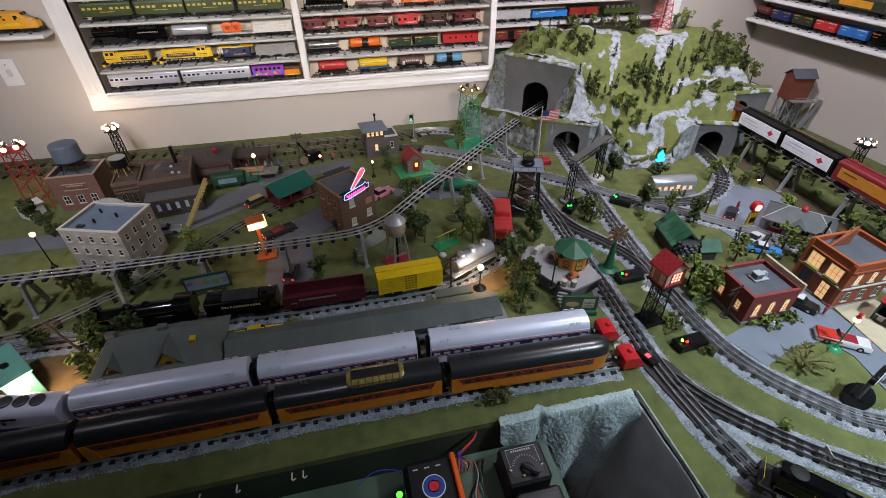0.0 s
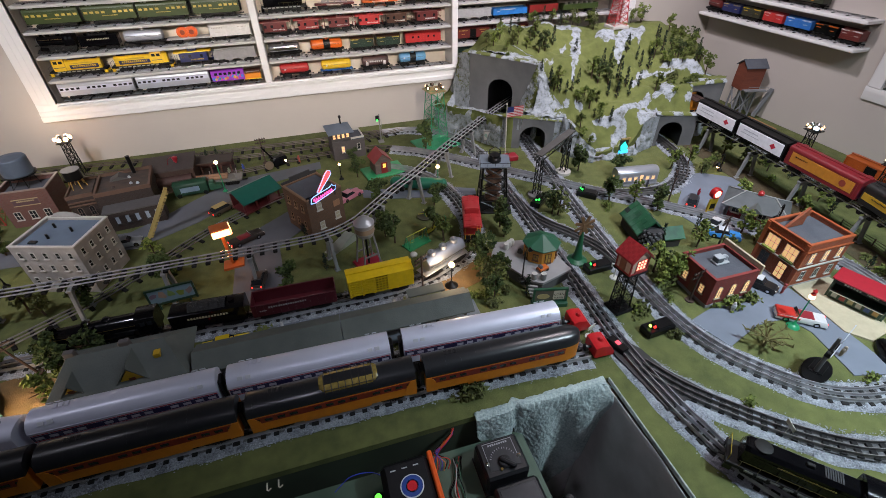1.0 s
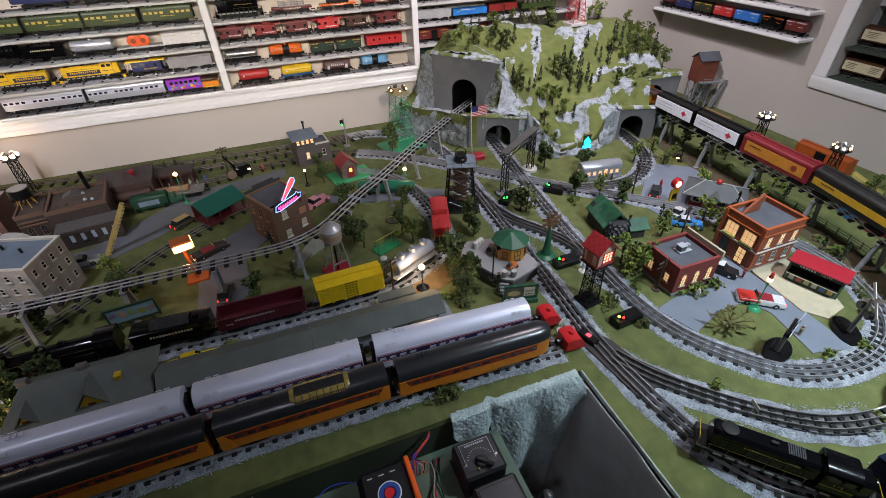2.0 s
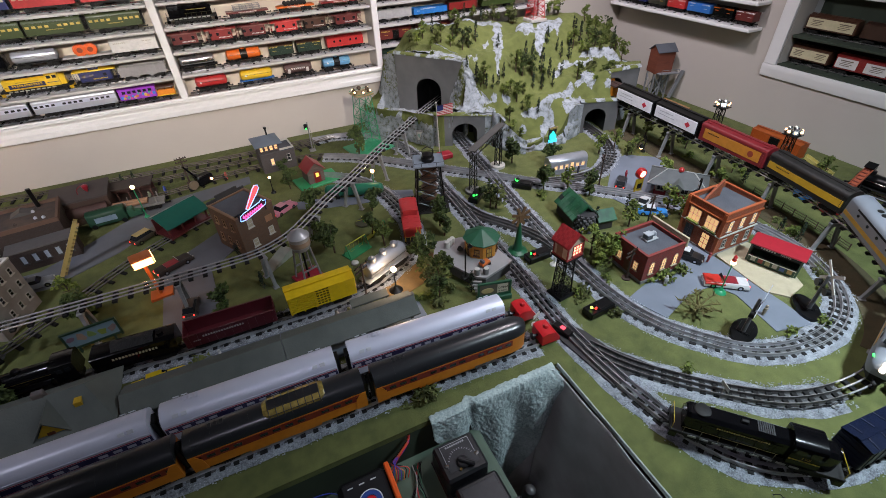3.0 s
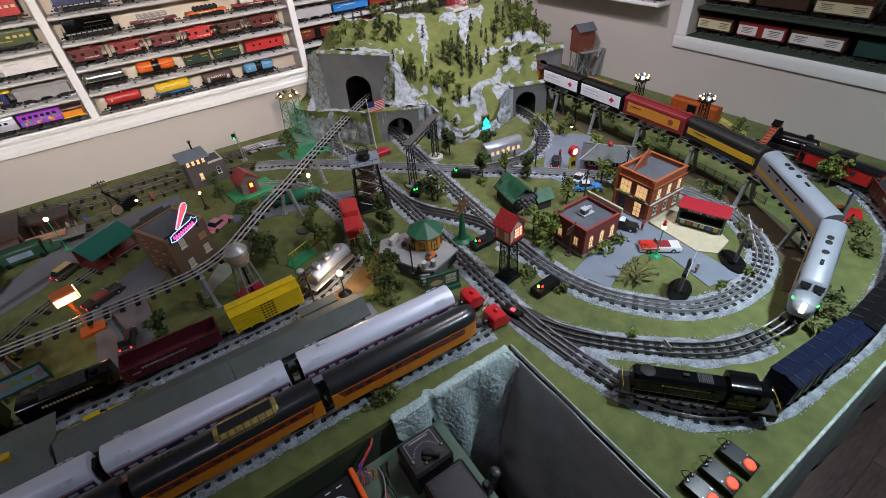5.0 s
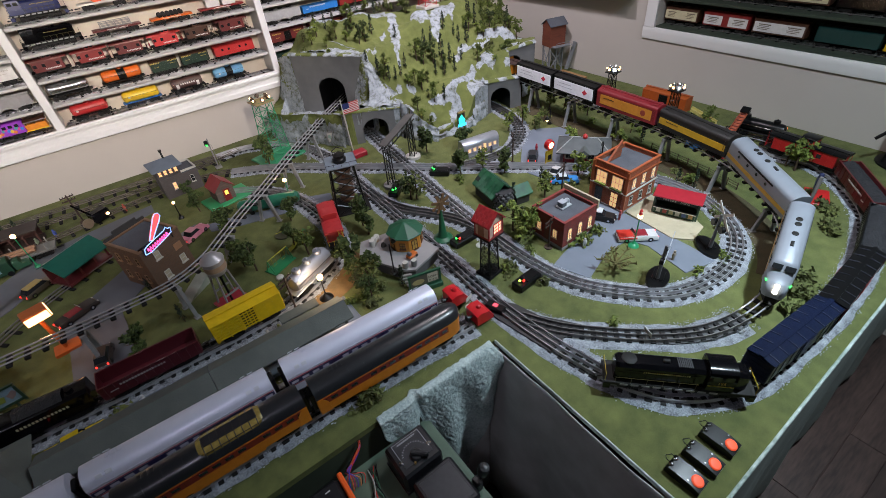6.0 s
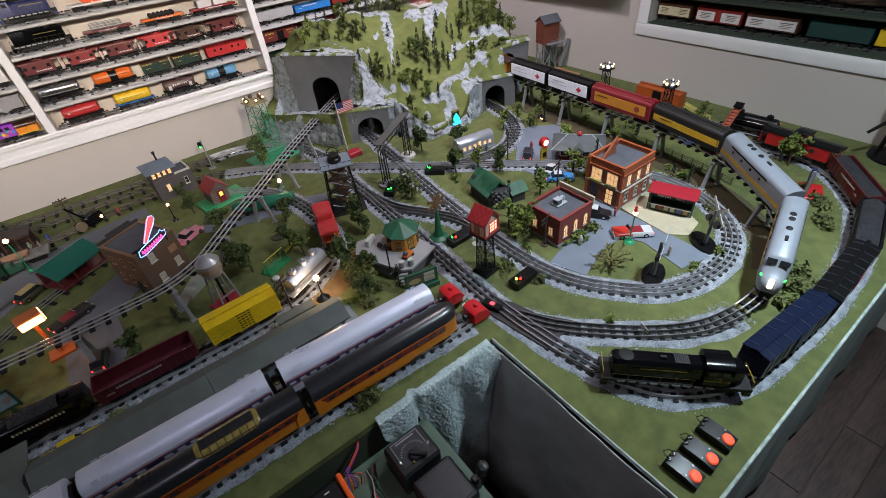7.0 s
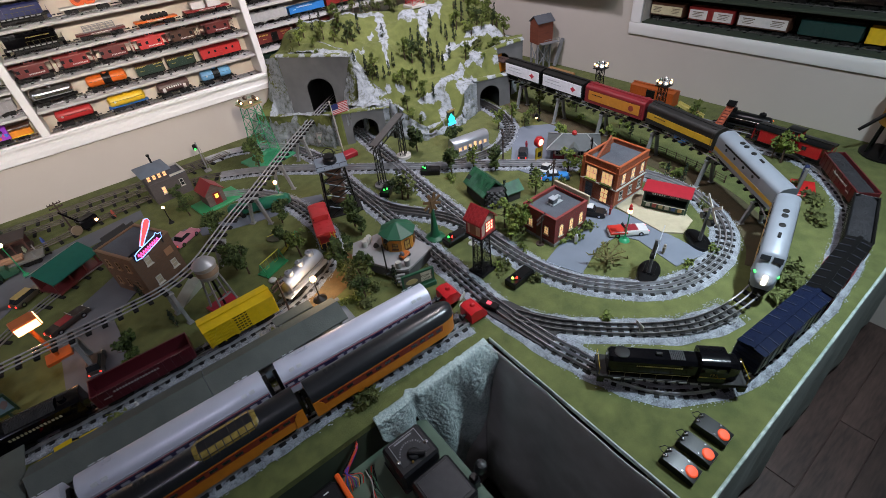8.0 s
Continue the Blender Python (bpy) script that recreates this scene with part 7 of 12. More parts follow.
def gable_roof(w, d, z, rise, over=0.006, t=0.003, x0=0.0, y0=0.0, along="x"):
    """Two thick slopes over a w x d plan from (x0, y0)."""
    if along == "x":
        o = [(y0 - over, z - over * rise * 2 / d), (y0 + d / 2, z + rise), (y0 + d + over, z - over * rise * 2 / d), (y0 + d + over, z + t - over * rise * 2 / d), (y0 + d / 2, z + rise + t), (y0 - over, z + t - over * rise * 2 / d)]
        return Geo().prism(o, x0 - over, x0 + w + over, 0)
    o = [(x0 - over, z - over * rise * 2 / w), (x0 + w / 2, z + rise), (x0 + w + over, z - over * rise * 2 / w), (x0 + w + over, z + t - over * rise * 2 / w), (x0 + w / 2, z + rise + t), (x0 - over, z + t - over * rise * 2 / w)]
    return Geo().prism(o, y0 - over, y0 + d + over, 1)


def hip_roof(x0, y0, x1, y1, z, rise, inset, t=0.003):
    xm0, xm1, ym = x0 + inset, x1 - inset, (y0 + y1) / 2
    v = [(x0, y0, z), (x1, y0, z), (x1, y1, z), (x0, y1, z), (xm0, ym, z + rise), (xm1, ym, z + rise), (x0, y0, z - t), (x1, y0, z - t), (x1, y1, z - t), (x0, y1, z - t)]
    return Geo().add(v, [(0, 1, 5, 4), (1, 2, 5), (2, 3, 4, 5), (3, 0, 4), (0, 6, 7, 1), (1, 7, 8, 2), (2, 8, 9, 3), (3, 9, 6, 0), (6, 9, 8, 7)])


ROOFGREY = mat("grey_felt_roof", (0.105, 0.115, 0.135), 0.85, color2=(0.065, 0.07, 0.085), scale=16, bump=0.3, bump_scale=500)
REDBRICK = brick_mat("dark_red_brick", (0.28, 0.038, 0.032), (0.10, 0.055, 0.045), 0.0085)
ORANGEBRICK = brick_mat("orange_brick", (0.36, 0.075, 0.025), (0.26, 0.13, 0.08), 0.0085)
BROWNBRICK = brick_mat("brown_brick", (0.155, 0.085, 0.05), (0.11, 0.08, 0.06), 0.0085)
FADEDBRICK = brick_mat("faded_red_brick", (0.19, 0.075, 0.06), (0.15, 0.11, 0.09), 0.009)
DARKBRICK = brick_mat("sooty_shaded_brick", (0.042, 0.026, 0.021), (0.04, 0.035, 0.03), 0.009)
CREAM = paint(0.48, 0.42, 0.29, 0.6)
OFFWHITE = paint(0.55, 0.53, 0.48, 0.6)
WHITEWALL = mat("whitewashed_wall", (0.40, 0.38, 0.36), 0.85, color2=(0.24, 0.22, 0.20), scale=22, bump=0.2, bump_scale=300)


def brick_shop():
    w, d, h = 0.161, 0.142, 0.108
    ob = thing("brick_shop", at(0.994, 0.723, 0), "dark red brick shop with a grey flat roof and lit windows", "model building")
    flat_block(ob, w, d, h, REDBRICK, ROOFGREY, REDBRICK)
    part("foundation", Geo().box((w / 2, d / 2, 0.006), (w + 0.004, d + 0.004, 0.012), ch=0.001), CONCRETE, ob)
    part("sign_wall", Geo().box((w + 0.001, d / 2, h + 0.004), (0.008, d + 0.008, 0.034), ch=0.001), CREAM, ob, "raised cream wall along the roof edge")
    for k in range(3):
        window(ob, -90, (0.03 + 0.05 * k, 0, 0.052), 0.018, 0.034, WINDOWGLOW, CREAM, 1, 2, True)
    for y in (0.035, 0.105):
        window(ob, 180, (0, y, 0.052), 0.017, 0.030, WINDOWGLOW, CREAM, 1, 2)
    part("door", Geo().box((-0.0005, 0.07, 0.032), (0.002, 0.020, 0.040)), paint(0.12, 0.03, 0.02), ob)
    part("roof_unit_pad", Geo().box((0.088, 0.080, h - 0.006), (0.050, 0.030, 0.004), ch=0.001), paint(0.42, 0.44, 0.46, 0.4), ob, "pale tray under the rooftop unit")
    hv = part("roof_unit", Geo().box((0.078, 0.080, h + 0.005), (0.024, 0.022, 0.018), ch=0.002), paint(0.10, 0.11, 0.12, 0.4), ob, "dark grey rooftop air unit")
    part("lid", Geo().box((0.078, 0.080, h + 0.0150), (0.026, 0.024, 0.003), ch=0.001), paint(0.40, 0.42, 0.45, 0.35), hv, "silver lid")
    part("duct", Geo().tube([(0.090, 0.082, h + 0.010), (0.104, 0.082, h + 0.011), (0.110, 0.082, h + 0.006), (0.111, 0.082, h - 0.006)], 0.0055, 10), paint(0.40, 0.42, 0.45, 0.35), ob, "bent silver duct")
    part("foundation_hedge", bushy_crown(5, 0.02, 0.014, 0, 30), FOLIAGE, ob, smooth=0).location = (0.08, -0.012, 0)


def orange_house():
    w, d, h = 0.176, 0.150, 0.166
    ob = thing("corner_store", at(1.311, 0.719, 0), "two-storey orange brick corner store with lit windows", "model building")
    flat_block(ob, w, d, h, ORANGEBRICK, ROOFGREY, paint(0.42, 0.10, 0.035), 0.016)
    trim = paint(0.40, 0.10, 0.035)
    for z in (0.078, 0.142):
        part("cornice", Geo().box((w / 2, -0.0025, z), (w + 0.008, 0.005, 0.004)).box((-0.0025, d / 2, z), (0.005, d + 0.004, 0.004)), OFFWHITE if z < 0.1 else trim, ob)
    for y in (0.004, d - 0.004):
        part("pilaster", Geo().box((-0.0015, y, h / 2), (0.006, 0.012, h), ch=0.001), trim, ob)
    for y in (0.042, 0.108):
        window(ob, 180, (0, y, 0.110), 0.044, 0.046, WINDOWGLOW, OFFWHITE, 2, 1)
        part("flower_box", Geo().box((-0.005, y, 0.084), (0.008, 0.048, 0.007), ch=0.001), FOLIAGE, ob, "green window box")
    for y in (0.045, 0.112):
        window(ob, 180, (0, y, 0.038), 0.030, 0.058, WINDOWGLOW if y < 0.1 else GLASSDARK, paint(0.06, 0.03, 0.02), 1, 2)
    for k in range(3):
        window(ob, -90, (0.034 + 0.056 * k, 0, 0.112), 0.018, 0.036, WINDOWGLOW, OFFWHITE, 1, 1)
        window(ob, -90, (0.034 + 0.056 * k, 0, 0.044), 0.018, 0.034, GLASSDARK, OFFWHITE, 1, 1)
    part("fire_wall", Geo().prism([(0.03, h - 0.012), (0.10, h - 0.012), (0.10, h + 0.050)], 0.110, 0.118, 1), ORANGEBRICK, ob, "sloping orange roof wall")
    part("foundation", Geo().box((w / 2, d / 2, 0.004), (w + 0.006, d + 0.006, 0.008), ch=0.001), CONCRETE, ob)


def hot_dog_stand():
    ob = thing("news_stand", at(1.386, 0.655, 0.004, -70), "open dark green news stand with a red roof", "model building")
    green = paint(0.03, 0.07, 0.04)
    part("back_wall", Geo().box((0.074, 0.046, 0.038), (0.146, 0.006, 0.076)), green, ob)
    for x in (0.003, 0.145):
        part("side_wall", Geo().box((x, 0.022, 0.038), (0.006, 0.044, 0.076)), green, ob)
    part("counter", Geo().box((0.074, 0.002, 0.016), (0.134, 0.008, 0.032), ch=0.001), green, ob)
    part("countertop", Geo().box((0.074, -0.004, 0.034), (0.138, 0.022, 0.004), ch=0.001), CHROME, ob, "bright metal countertop")
    for k in range(6):
        part("magazine", Geo().box((0.022 + k * 0.021, -0.0035, 0.020), (0.014, 0.002, 0.018)), [OFFWHITE, paint(0.4, 0.05, 0.04), paint(0.45, 0.4, 0.2), OFFWHITE, paint(0.05, 0.1, 0.3), paint(0.5, 0.3, 0.1)][k], ob, "small printed magazine")
    part("roof", Geo().box((0.074, 0.020, 0.080), (0.158, 0.066, 0.006), pose(0, 0, 0, 8, 0, 0), 0.002), paint(0.36, 0.018, 0.03), ob, "dull red roof slab")
    part("name_board", Geo().box((0.074, -0.003, 0.067), (0.136, 0.004, 0.014)), BLACKP, ob)
    bars(ob, [(0.050, 0.067, 0.045, 0.006, -1, 0.0055)], OFFWHITE)
    t = bpy.data.curves.new("name_text", "FONT")
    t.body, t.size, t.align_x, t.extrude = "NEWS", 0.0105, "CENTER", 0.0002
    t.materials.append(OFFWHITE)
    o = new("name_text", t)
    o.parent = ob
    o.matrix_basis = pose(0.100, -0.0055, 0.0635, 90, 0, 0)


def switch_tower():
    ob = thing("switch_tower", at(0.022, 2.088, 0, 6), "grey signal tower with lit upper windows and a blue-grey roof", "model building")
    grey = brick_mat("grey_brown_brick", (0.105, 0.088, 0.088), (0.08, 0.075, 0.07), 0.0085)
    part("lower_wall", Geo().box((0.078, 0.055, 0.046), (0.156, 0.11, 0.092)), grey, ob)
    part("upper_wall", Geo().box((0.046, 0.055, 0.114), (0.088, 0.10, 0.044)), grey, ob)
    part("roof", hip_roof(-0.014, -0.012, 0.108, 0.122, 0.137, 0.024, 0.052), mat("blue_grey_roof", (0.16, 0.20, 0.25), 0.7, scale=20), ob)
    part("chimney", Geo().cyl((0.062, 0.06, 0.15), (0.062, 0.06, 0.192), 0.004, n=10).cyl((0.062, 0.06, 0.188), (0.062, 0.06, 0.196), 0.0065, n=10), BLACKP, ob)
    part("annex_roof", Geo().box((0.124, 0.055, 0.094), (0.062, 0.11, 0.004)), ROOFGREY, ob)
    for x, y, w, d in ((0.124, 0.003, 0.064, 0.005), (0.124, 0.107, 0.064, 0.005), (0.153, 0.055, 0.005, 0.10)):
        part("parapet", Geo().box((x, y, 0.099), (w, d, 0.010)), OFFWHITE, ob)
    for k in range(4):
        window(ob, -90, (0.014 + 0.0215 * k, 0.005, 0.118), 0.014, 0.022, WINDOWGLOW, grey, 0, 1)
    window(ob, -90, (0.048, 0, 0.052), 0.014, 0.030, WINDOWGLOW, OFFWHITE, 0, 1)
    window(ob, -90, (0.125, 0, 0.056), 0.014, 0.030, GLASSDARK, OFFWHITE, 0, 1)


SHANTY = mat("weathered_shanty_boards", (0.17, 0.125, 0.11), 0.85, color2=(0.09, 0.07, 0.06), scale=30, stretch=(1, 1, 6))


def red_shack(x, y, turn):
    ob = thing("red_roof_shanty", at(x, y, 0, turn) @ Matrix.Scale(1.12, 4), "small brown-grey shanty with a red roof on a green base", "model building")
    part("base", Geo().box((0.05, 0.03, 0.004), (0.17, 0.11, 0.008), ch=0.002), paint(0.03, 0.30, 0.11), ob, "bright green base")
    part("wall", Geo().box((0.04, 0.035, 0.036), (0.066, 0.07, 0.056)), SHANTY, ob)
    for y in (0.0, 0.07):
        part("gable", Geo().prism([(0.007, 0.064), (0.073, 0.064), (0.04, 0.092)], y + 0.001, y - 0.003 if y else y + 0.004, 1), SHANTY, ob)
    part("roof", gable_roof(0.066, 0.07, 0.064, 0.030, 0.007, 0.003, 0.007, 0.0, "y"), paint(0.27, 0.025, 0.03), ob)
    part("door", Geo().box((0.044, -0.001, 0.032), (0.026, 0.002, 0.048)), paint(0.22, 0.015, 0.02), ob, "red door")
    part("window", Geo().box((0.044, -0.0025, 0.042), (0.012, 0.0015, 0.016)), glow("yellow_window", (1.0, 0.65, 0.12), 1.2), ob, "lit yellow window")


def sign_warehouse():
    w, d, h = 0.128, 0.142, 0.150
    ob = thing("warehouse", at(-0.120, 1.468, 0, 29) @ Matrix.Translation((0.065, 0.06, 0)) @ Matrix.Diagonal((1.16, 1.16, 1.10, 1.0)) @ Matrix.Translation((-0.065, -0.06, 0)), "brown brick warehouse with a glowing neon roof sign", "model building")
    flat_block(ob, w, d, h, BROWNBRICK, ROOFGREY, paint(0.22, 0.13, 0.075), 0.006, 0.005)
    for x, z in ((0.040, 0.115), (0.040, 0.042), (0.100, 0.055)):
        window(ob, -90, (x, 0, z), 0.016, 0.026, paint(0.42, 0.38, 0.28), OFFWHITE, 0, 1)
    part("poster", Geo().box((0.103, -0.001, 0.100), (0.024, 0.002, 0.022)), paint(0.34, 0.18, 0.10), ob, "tan poster")
    for k in range(3):
        window(ob, 180, (0, 0.03 + 0.04 * k, 0.112), 0.012, 0.026, GLASSDARK, paint(0.3, 0.18, 0.1), 0, 1)
        window(ob, 180, (0, 0.03 + 0.04 * k, 0.048), 0.012, 0.026, GLASSDARK, paint(0.3, 0.18, 0.1), 0, 1)
    part("arch_door", Geo().prism([(0.045, 0.0), (0.075, 0.0), (0.075, 0.025), (0.068, 0.037), (0.06, 0.04), (0.052, 0.037), (0.045, 0.025)], -0.0015, 0.001, 0), BLACKP, ob, "dark arched doorway")
    part("stepped_parapet", Geo().prism([(0.0, h), (w, h), (w, h + 0.012), (0.105, h + 0.012), (0.105, h + 0.022), (0.030, h + 0.022), (0.030, h + 0.012), (0.0, h + 0.012)], d - 0.005, d, 1), paint(0.035, 0.035, 0.036, 0.8), ob, "dark stepped rear parapet")
    # neon roof sign: a bat and a script panel made of glowing tubes
    pink, blue = glow("pink_neon", (1.0, 0.12, 0.42), 1.3), glow("blue_neon", (0.30, 0.52, 1.0), 1.3)
    base = Vector((0.058, -0.006, h - 0.014))
    S = lambda a, b: (base.x + 0.82 * a, base.y, base.z + 0.82 * b)
    small = Matrix.Translation((base.x, 0, base.z)) @ Matrix.Diagonal((0.82, 1.0, 0.82, 1.0))
    part("sign_frame", Geo().box((base.x, base.y + 0.006, base.z + 0.024), (0.11, 0.004, 0.004)).box((base.x - 0.045, base.y + 0.006, base.z + 0.012), (0.004, 0.004, 0.03)).box((base.x + 0.045, base.y + 0.006, base.z + 0.012), (0.004, 0.004, 0.03)), BLACKP, ob)
    out = [(-0.055, 0.004), (-0.05, 0.024), (-0.035, 0.030), (0.035, 0.042), (0.045, 0.050), (0.050, 0.040), (0.060, 0.040), (0.056, 0.022), (0.03, 0.014), (-0.035, 0.0), (-0.055, 0.004)]
    part("sign_panel", Geo().prism(out[:-1], base.y + 0.001, base.y + 0.004, 1, small), paint(0.05, 0.012, 0.03), ob)
    part("neon_border", Geo().tube([S(*p) for p in out], 0.0014, 6), blue, ob, "blue neon border")
    script = []
    for k in range(60):
        u = k / 59
        script.append(S(-0.042 + 0.088 * u, 0.010 + 0.020 * u * 0.75 + 0.008 * math.sin(k * 0.95) * (1 if k > 8 else 1.4)))
    part("neon_script", Geo().tube(script, 0.0014, 6), pink, ob, "pink neon lettering strokes")
    bat = [(-0.022, 0.040), (-0.012, 0.034), (0.012, 0.058), (0.038, 0.082), (0.050, 0.098), (0.047, 0.110), (0.036, 0.114), (0.024, 0.104), (0.004, 0.076), (-0.022, 0.040)]
    part("bat_panel", Geo().prism(bat[:-1], base.y + 0.001, base.y + 0.004, 1, small), glow("red_neon_panel", (0.9, 0.10, 0.10), 0.9), ob, "glowing red bat panel")
    part("bat_neon", Geo().tube([S(*p) for p in bat], 0.0013, 6), blue, ob, "pale blue neon outline")


def lumber_shed():
    ob = thing("lumber_shed", at(-0.372, 1.70, 0, 35), "open red shed with a sloping dark green roof", "model building")
    part("roof", Geo().prism([(-0.02, 0.060), (0.055, 0.095), (0.10, 0.075), (0.10, 0.079), (0.055, 0.099), (-0.02, 0.064)], -0.01, 0.17, 0), paint(0.012, 0.10, 0.075), ob, "dark green roof")
    red = paint(0.10, 0.02, 0.022)
    part("deck", Geo().box((0.08, 0.045, 0.016), (0.17, 0.11, 0.008)), red, ob)
    for x in (0.0, 0.055, 0.11, 0.16):
        for y in (0.0, 0.085):
            part("post", Geo().box((x, y, 0.036), (0.006, 0.006, 0.06)), red, ob)
    part("back_wall", Geo().box((0.08, 0.088, 0.045), (0.165, 0.004, 0.055)), red, ob)


def white_building():
    w, d, h = 0.205, 0.170, 0.180
    ob = thing("white_warehouse", at(-1.010, 1.440, 0, -18), "weathered whitewashed three-storey building with a blue-grey roof", "model building")
    flat_block(ob, w, d, h, WHITEWALL, mat("blue_grey_flat_roof", (0.12, 0.16, 0.21), 0.8, scale=18), OFFWHITE, 0.010)
    for z in (0.060, 0.112, 0.160):
        for k in range(5):
            window(ob, -90, (0.024 + 0.0393 * k, 0, z - 0.010), 0.013, 0.022, GLASSDARK, OFFWHITE, 0, 1)
        for k in range(4):
            window(ob, 0, (w, 0.024 + 0.040 * k, z - 0.010), 0.013, 0.022, GLASSDARK, OFFWHITE, 0, 1)
    part("raised_gable", Geo().prism([(0.07 + 0.05 * math.cos(t), h + 0.022 * math.sin(t)) for t in [math.pi * k / 12 for k in range(13)]], d - 0.006, d, 1), WHITEWALL, ob)
    for x, y in ((0.08, 0.06), (0.13, 0.10), (0.06, 0.12)):
        part("roof_vent", Geo().cyl((x, y, h - 0.01), (x, y, h + 0.008), 0.004, n=8), BLACKP, ob)
    part("skylight", Geo().box((0.05, 0.035, h - 0.005), (0.026, 0.016, 0.006), ch=0.002), GLASSDARK, ob)


def left_factories():
    ob = thing("brick_warehouse", at(-1.242, 1.895, 0, 0), "faded red brick warehouse with a grey sunken roof", "model building")
    flat_block(ob, 0.170, 0.135, 0.150, FADEDBRICK, ROOFGREY, paint(0.30, 0.23, 0.19), 0.020)
    part("wall_sign", Geo().box((0.085, -0.001, 0.105), (0.085, 0.002, 0.024)), paint(0.10, 0.05, 0.06), ob, "faded painted wall sign")
    part("sign_frame", Geo().box((0.085, -0.0022, 0.118), (0.088, 0.0016, 0.003)).box((0.085, -0.0022, 0.092), (0.088, 0.0016, 0.003)), paint(0.45, 0.36, 0.18), ob)
    bars(ob, [(0.085, 0.110, 0.06, 0.006, -1, 0.0022)], paint(0.50, 0.42, 0.22))
    for k in range(3):
        window(ob, -90, (0.035 + 0.05 * k, 0, 0.050), 0.022, 0.034, GLASSDARK, OFFWHITE, 1, 1)
    t = thing("water_tank", at(-1.178, 1.995, 0.132), "grey round water tank on a thin legged stand", "water tank")
    part("tank", Geo().lathe([(0.050, 0.050), (0.050, 0.112), (0.047, 0.116), (0.002, 0.124)], n=26), mat("blue_grey_tank", (0.10, 0.13, 0.17), 0.55), t)
    for k in range(6):
        a = k * math.pi / 3
        part("leg", Geo().cyl((0.052 * math.cos(a), 0.052 * math.sin(a), 0), (0.040 * math.cos(a), 0.040 * math.sin(a), 0.050), 0.0014, n=6), BLACKP, t)
        part("brace", Geo().cyl((0.052 * math.cos(a), 0.052 * math.sin(a), 0), (0.040 * math.cos(a + 1.047), 0.040 * math.sin(a + 1.047), 0.050), 0.0007, n=4), BLACKP, t)
    part("walkway", Geo().lathe([(0.046, 0.046), (0.057, 0.046), (0.057, 0.050), (0.046, 0.050)], n=26), BLACKP, t)
    # factory, annex and boiler colours include the shadow they stand in
    ob = thing("factory", at(-0.985, 1.800, 0, 8), "sooty dark brick factory with arched bays and flat roofs", "model building")
    soot = mat("sooty_tar_roof", (0.035, 0.03, 0.029), 0.85, color2=(0.075, 0.05, 0.037), scale=30, bump=0.3)
    trimc = paint(0.12, 0.068, 0.046, 0.8)
    part("main_block", Geo().box((0.185, 0.090, 0.060), (0.190, 0.180, 0.120)), DARKBRICK, ob)
    part("flat_roof", Geo().box((0.185, 0.090, 0.122), (0.180, 0.170, 0.004)), soot, ob)
    part("parapet", Geo().box((0.185, 0.004, 0.127), (0.194, 0.008, 0.016)).box((0.278, 0.090, 0.127), (0.008, 0.164, 0.016)).box((0.185, 0.176, 0.127), (0.194, 0.008, 0.016)).box((0.092, 0.090, 0.127), (0.008, 0.164, 0.016)), trimc, ob)
    part("side_block", Geo().box((0.043, 0.085, 0.064), (0.086, 0.150, 0.128)), DARKBRICK, ob)
    part("side_roof", Geo().box((0.043, 0.085, 0.130), (0.076, 0.140, 0.004)), soot, ob)
    part("side_parapet", Geo().box((0.043, 0.012, 0.134), (0.090, 0.006, 0.014)).box((0.002, 0.085, 0.134), (0.006, 0.140, 0.014)).box((0.043, 0.158, 0.134), (0.090, 0.006, 0.014)), trimc, ob)
    for z in (0.098, 0.112):
        part("ledge", Geo().box((0.043, 0.007, z), (0.088, 0.008, 0.005), ch=0.001), trimc, ob)
    for x, y in ((0.020, 0.045), (0.15, 0.05), (0.21, 0.06), (0.235, 0.05), (0.20, 0.12)):
        part("roof_vent", Geo().lathe([(0.006, 0), (0.006, 0.006), (0.003, 0.010), (0.001, 0.011)], (x, y, 0.122), 10), SILVERP if x > 0.18 else soot, ob)
    part("skylight", Geo().prism([(0.13, 0.124), (0.165, 0.140), (0.20, 0.124)], 0.11, 0.155, 1), paint(0.08, 0.075, 0.07, 0.7), ob)
    part("front_bay", Geo().box((0.205, -0.035, 0.038), (0.200, 0.070, 0.076)), DARKBRICK, ob)
    part("bay_roof", Geo().box((0.205, -0.035, 0.079), (0.206, 0.074, 0.006), ch=0.001), paint(0.09, 0.085, 0.085, 0.8), ob)
    for k in range(5):
        window(ob, -90, (0.145 + 0.034 * k, -0.070, 0.045), 0.014, 0.032, paint(0.35, 0.42, 0.50), paint(0.03, 0.03, 0.03), 0, 0)
    for k in range(2):
        window(ob, -90, (0.025 + 0.038 * k, 0.010, 0.066), 0.016, 0.03, GLASSDARK, paint(0.12, 0.08, 0.06), 1, 1, True)
    part("cooling_drum", Geo().cyl((0.030, 0.105, 0.168), (0.030, 0.105, 0.204), 0.030, n=20), BLACKP, ob)
    part("drum_lid", Geo().cyl((0.030, 0.105, 0.204), (0.030, 0.105, 0.207), 0.031, n=20), paint(0.22, 0.22, 0.22), ob)
    for a in range(6):
        c, q = math.cos(a * 1.047), math.sin(a * 1.047)
        part("drum_leg", Geo().cyl((0.030 + 0.030 * c, 0.105 + 0.030 * q, 0.130), (0.030 + 0.022 * c, 0.105 + 0.022 * q, 0.170), 0.0017, n=5), paint(0.45, 0.28, 0.06), ob)
    part("smokestack", Geo().cyl((0.215, 0.160, 0.12), (0.215, 0.160, 0.198), 0.008, n=14), BLACKP, ob)
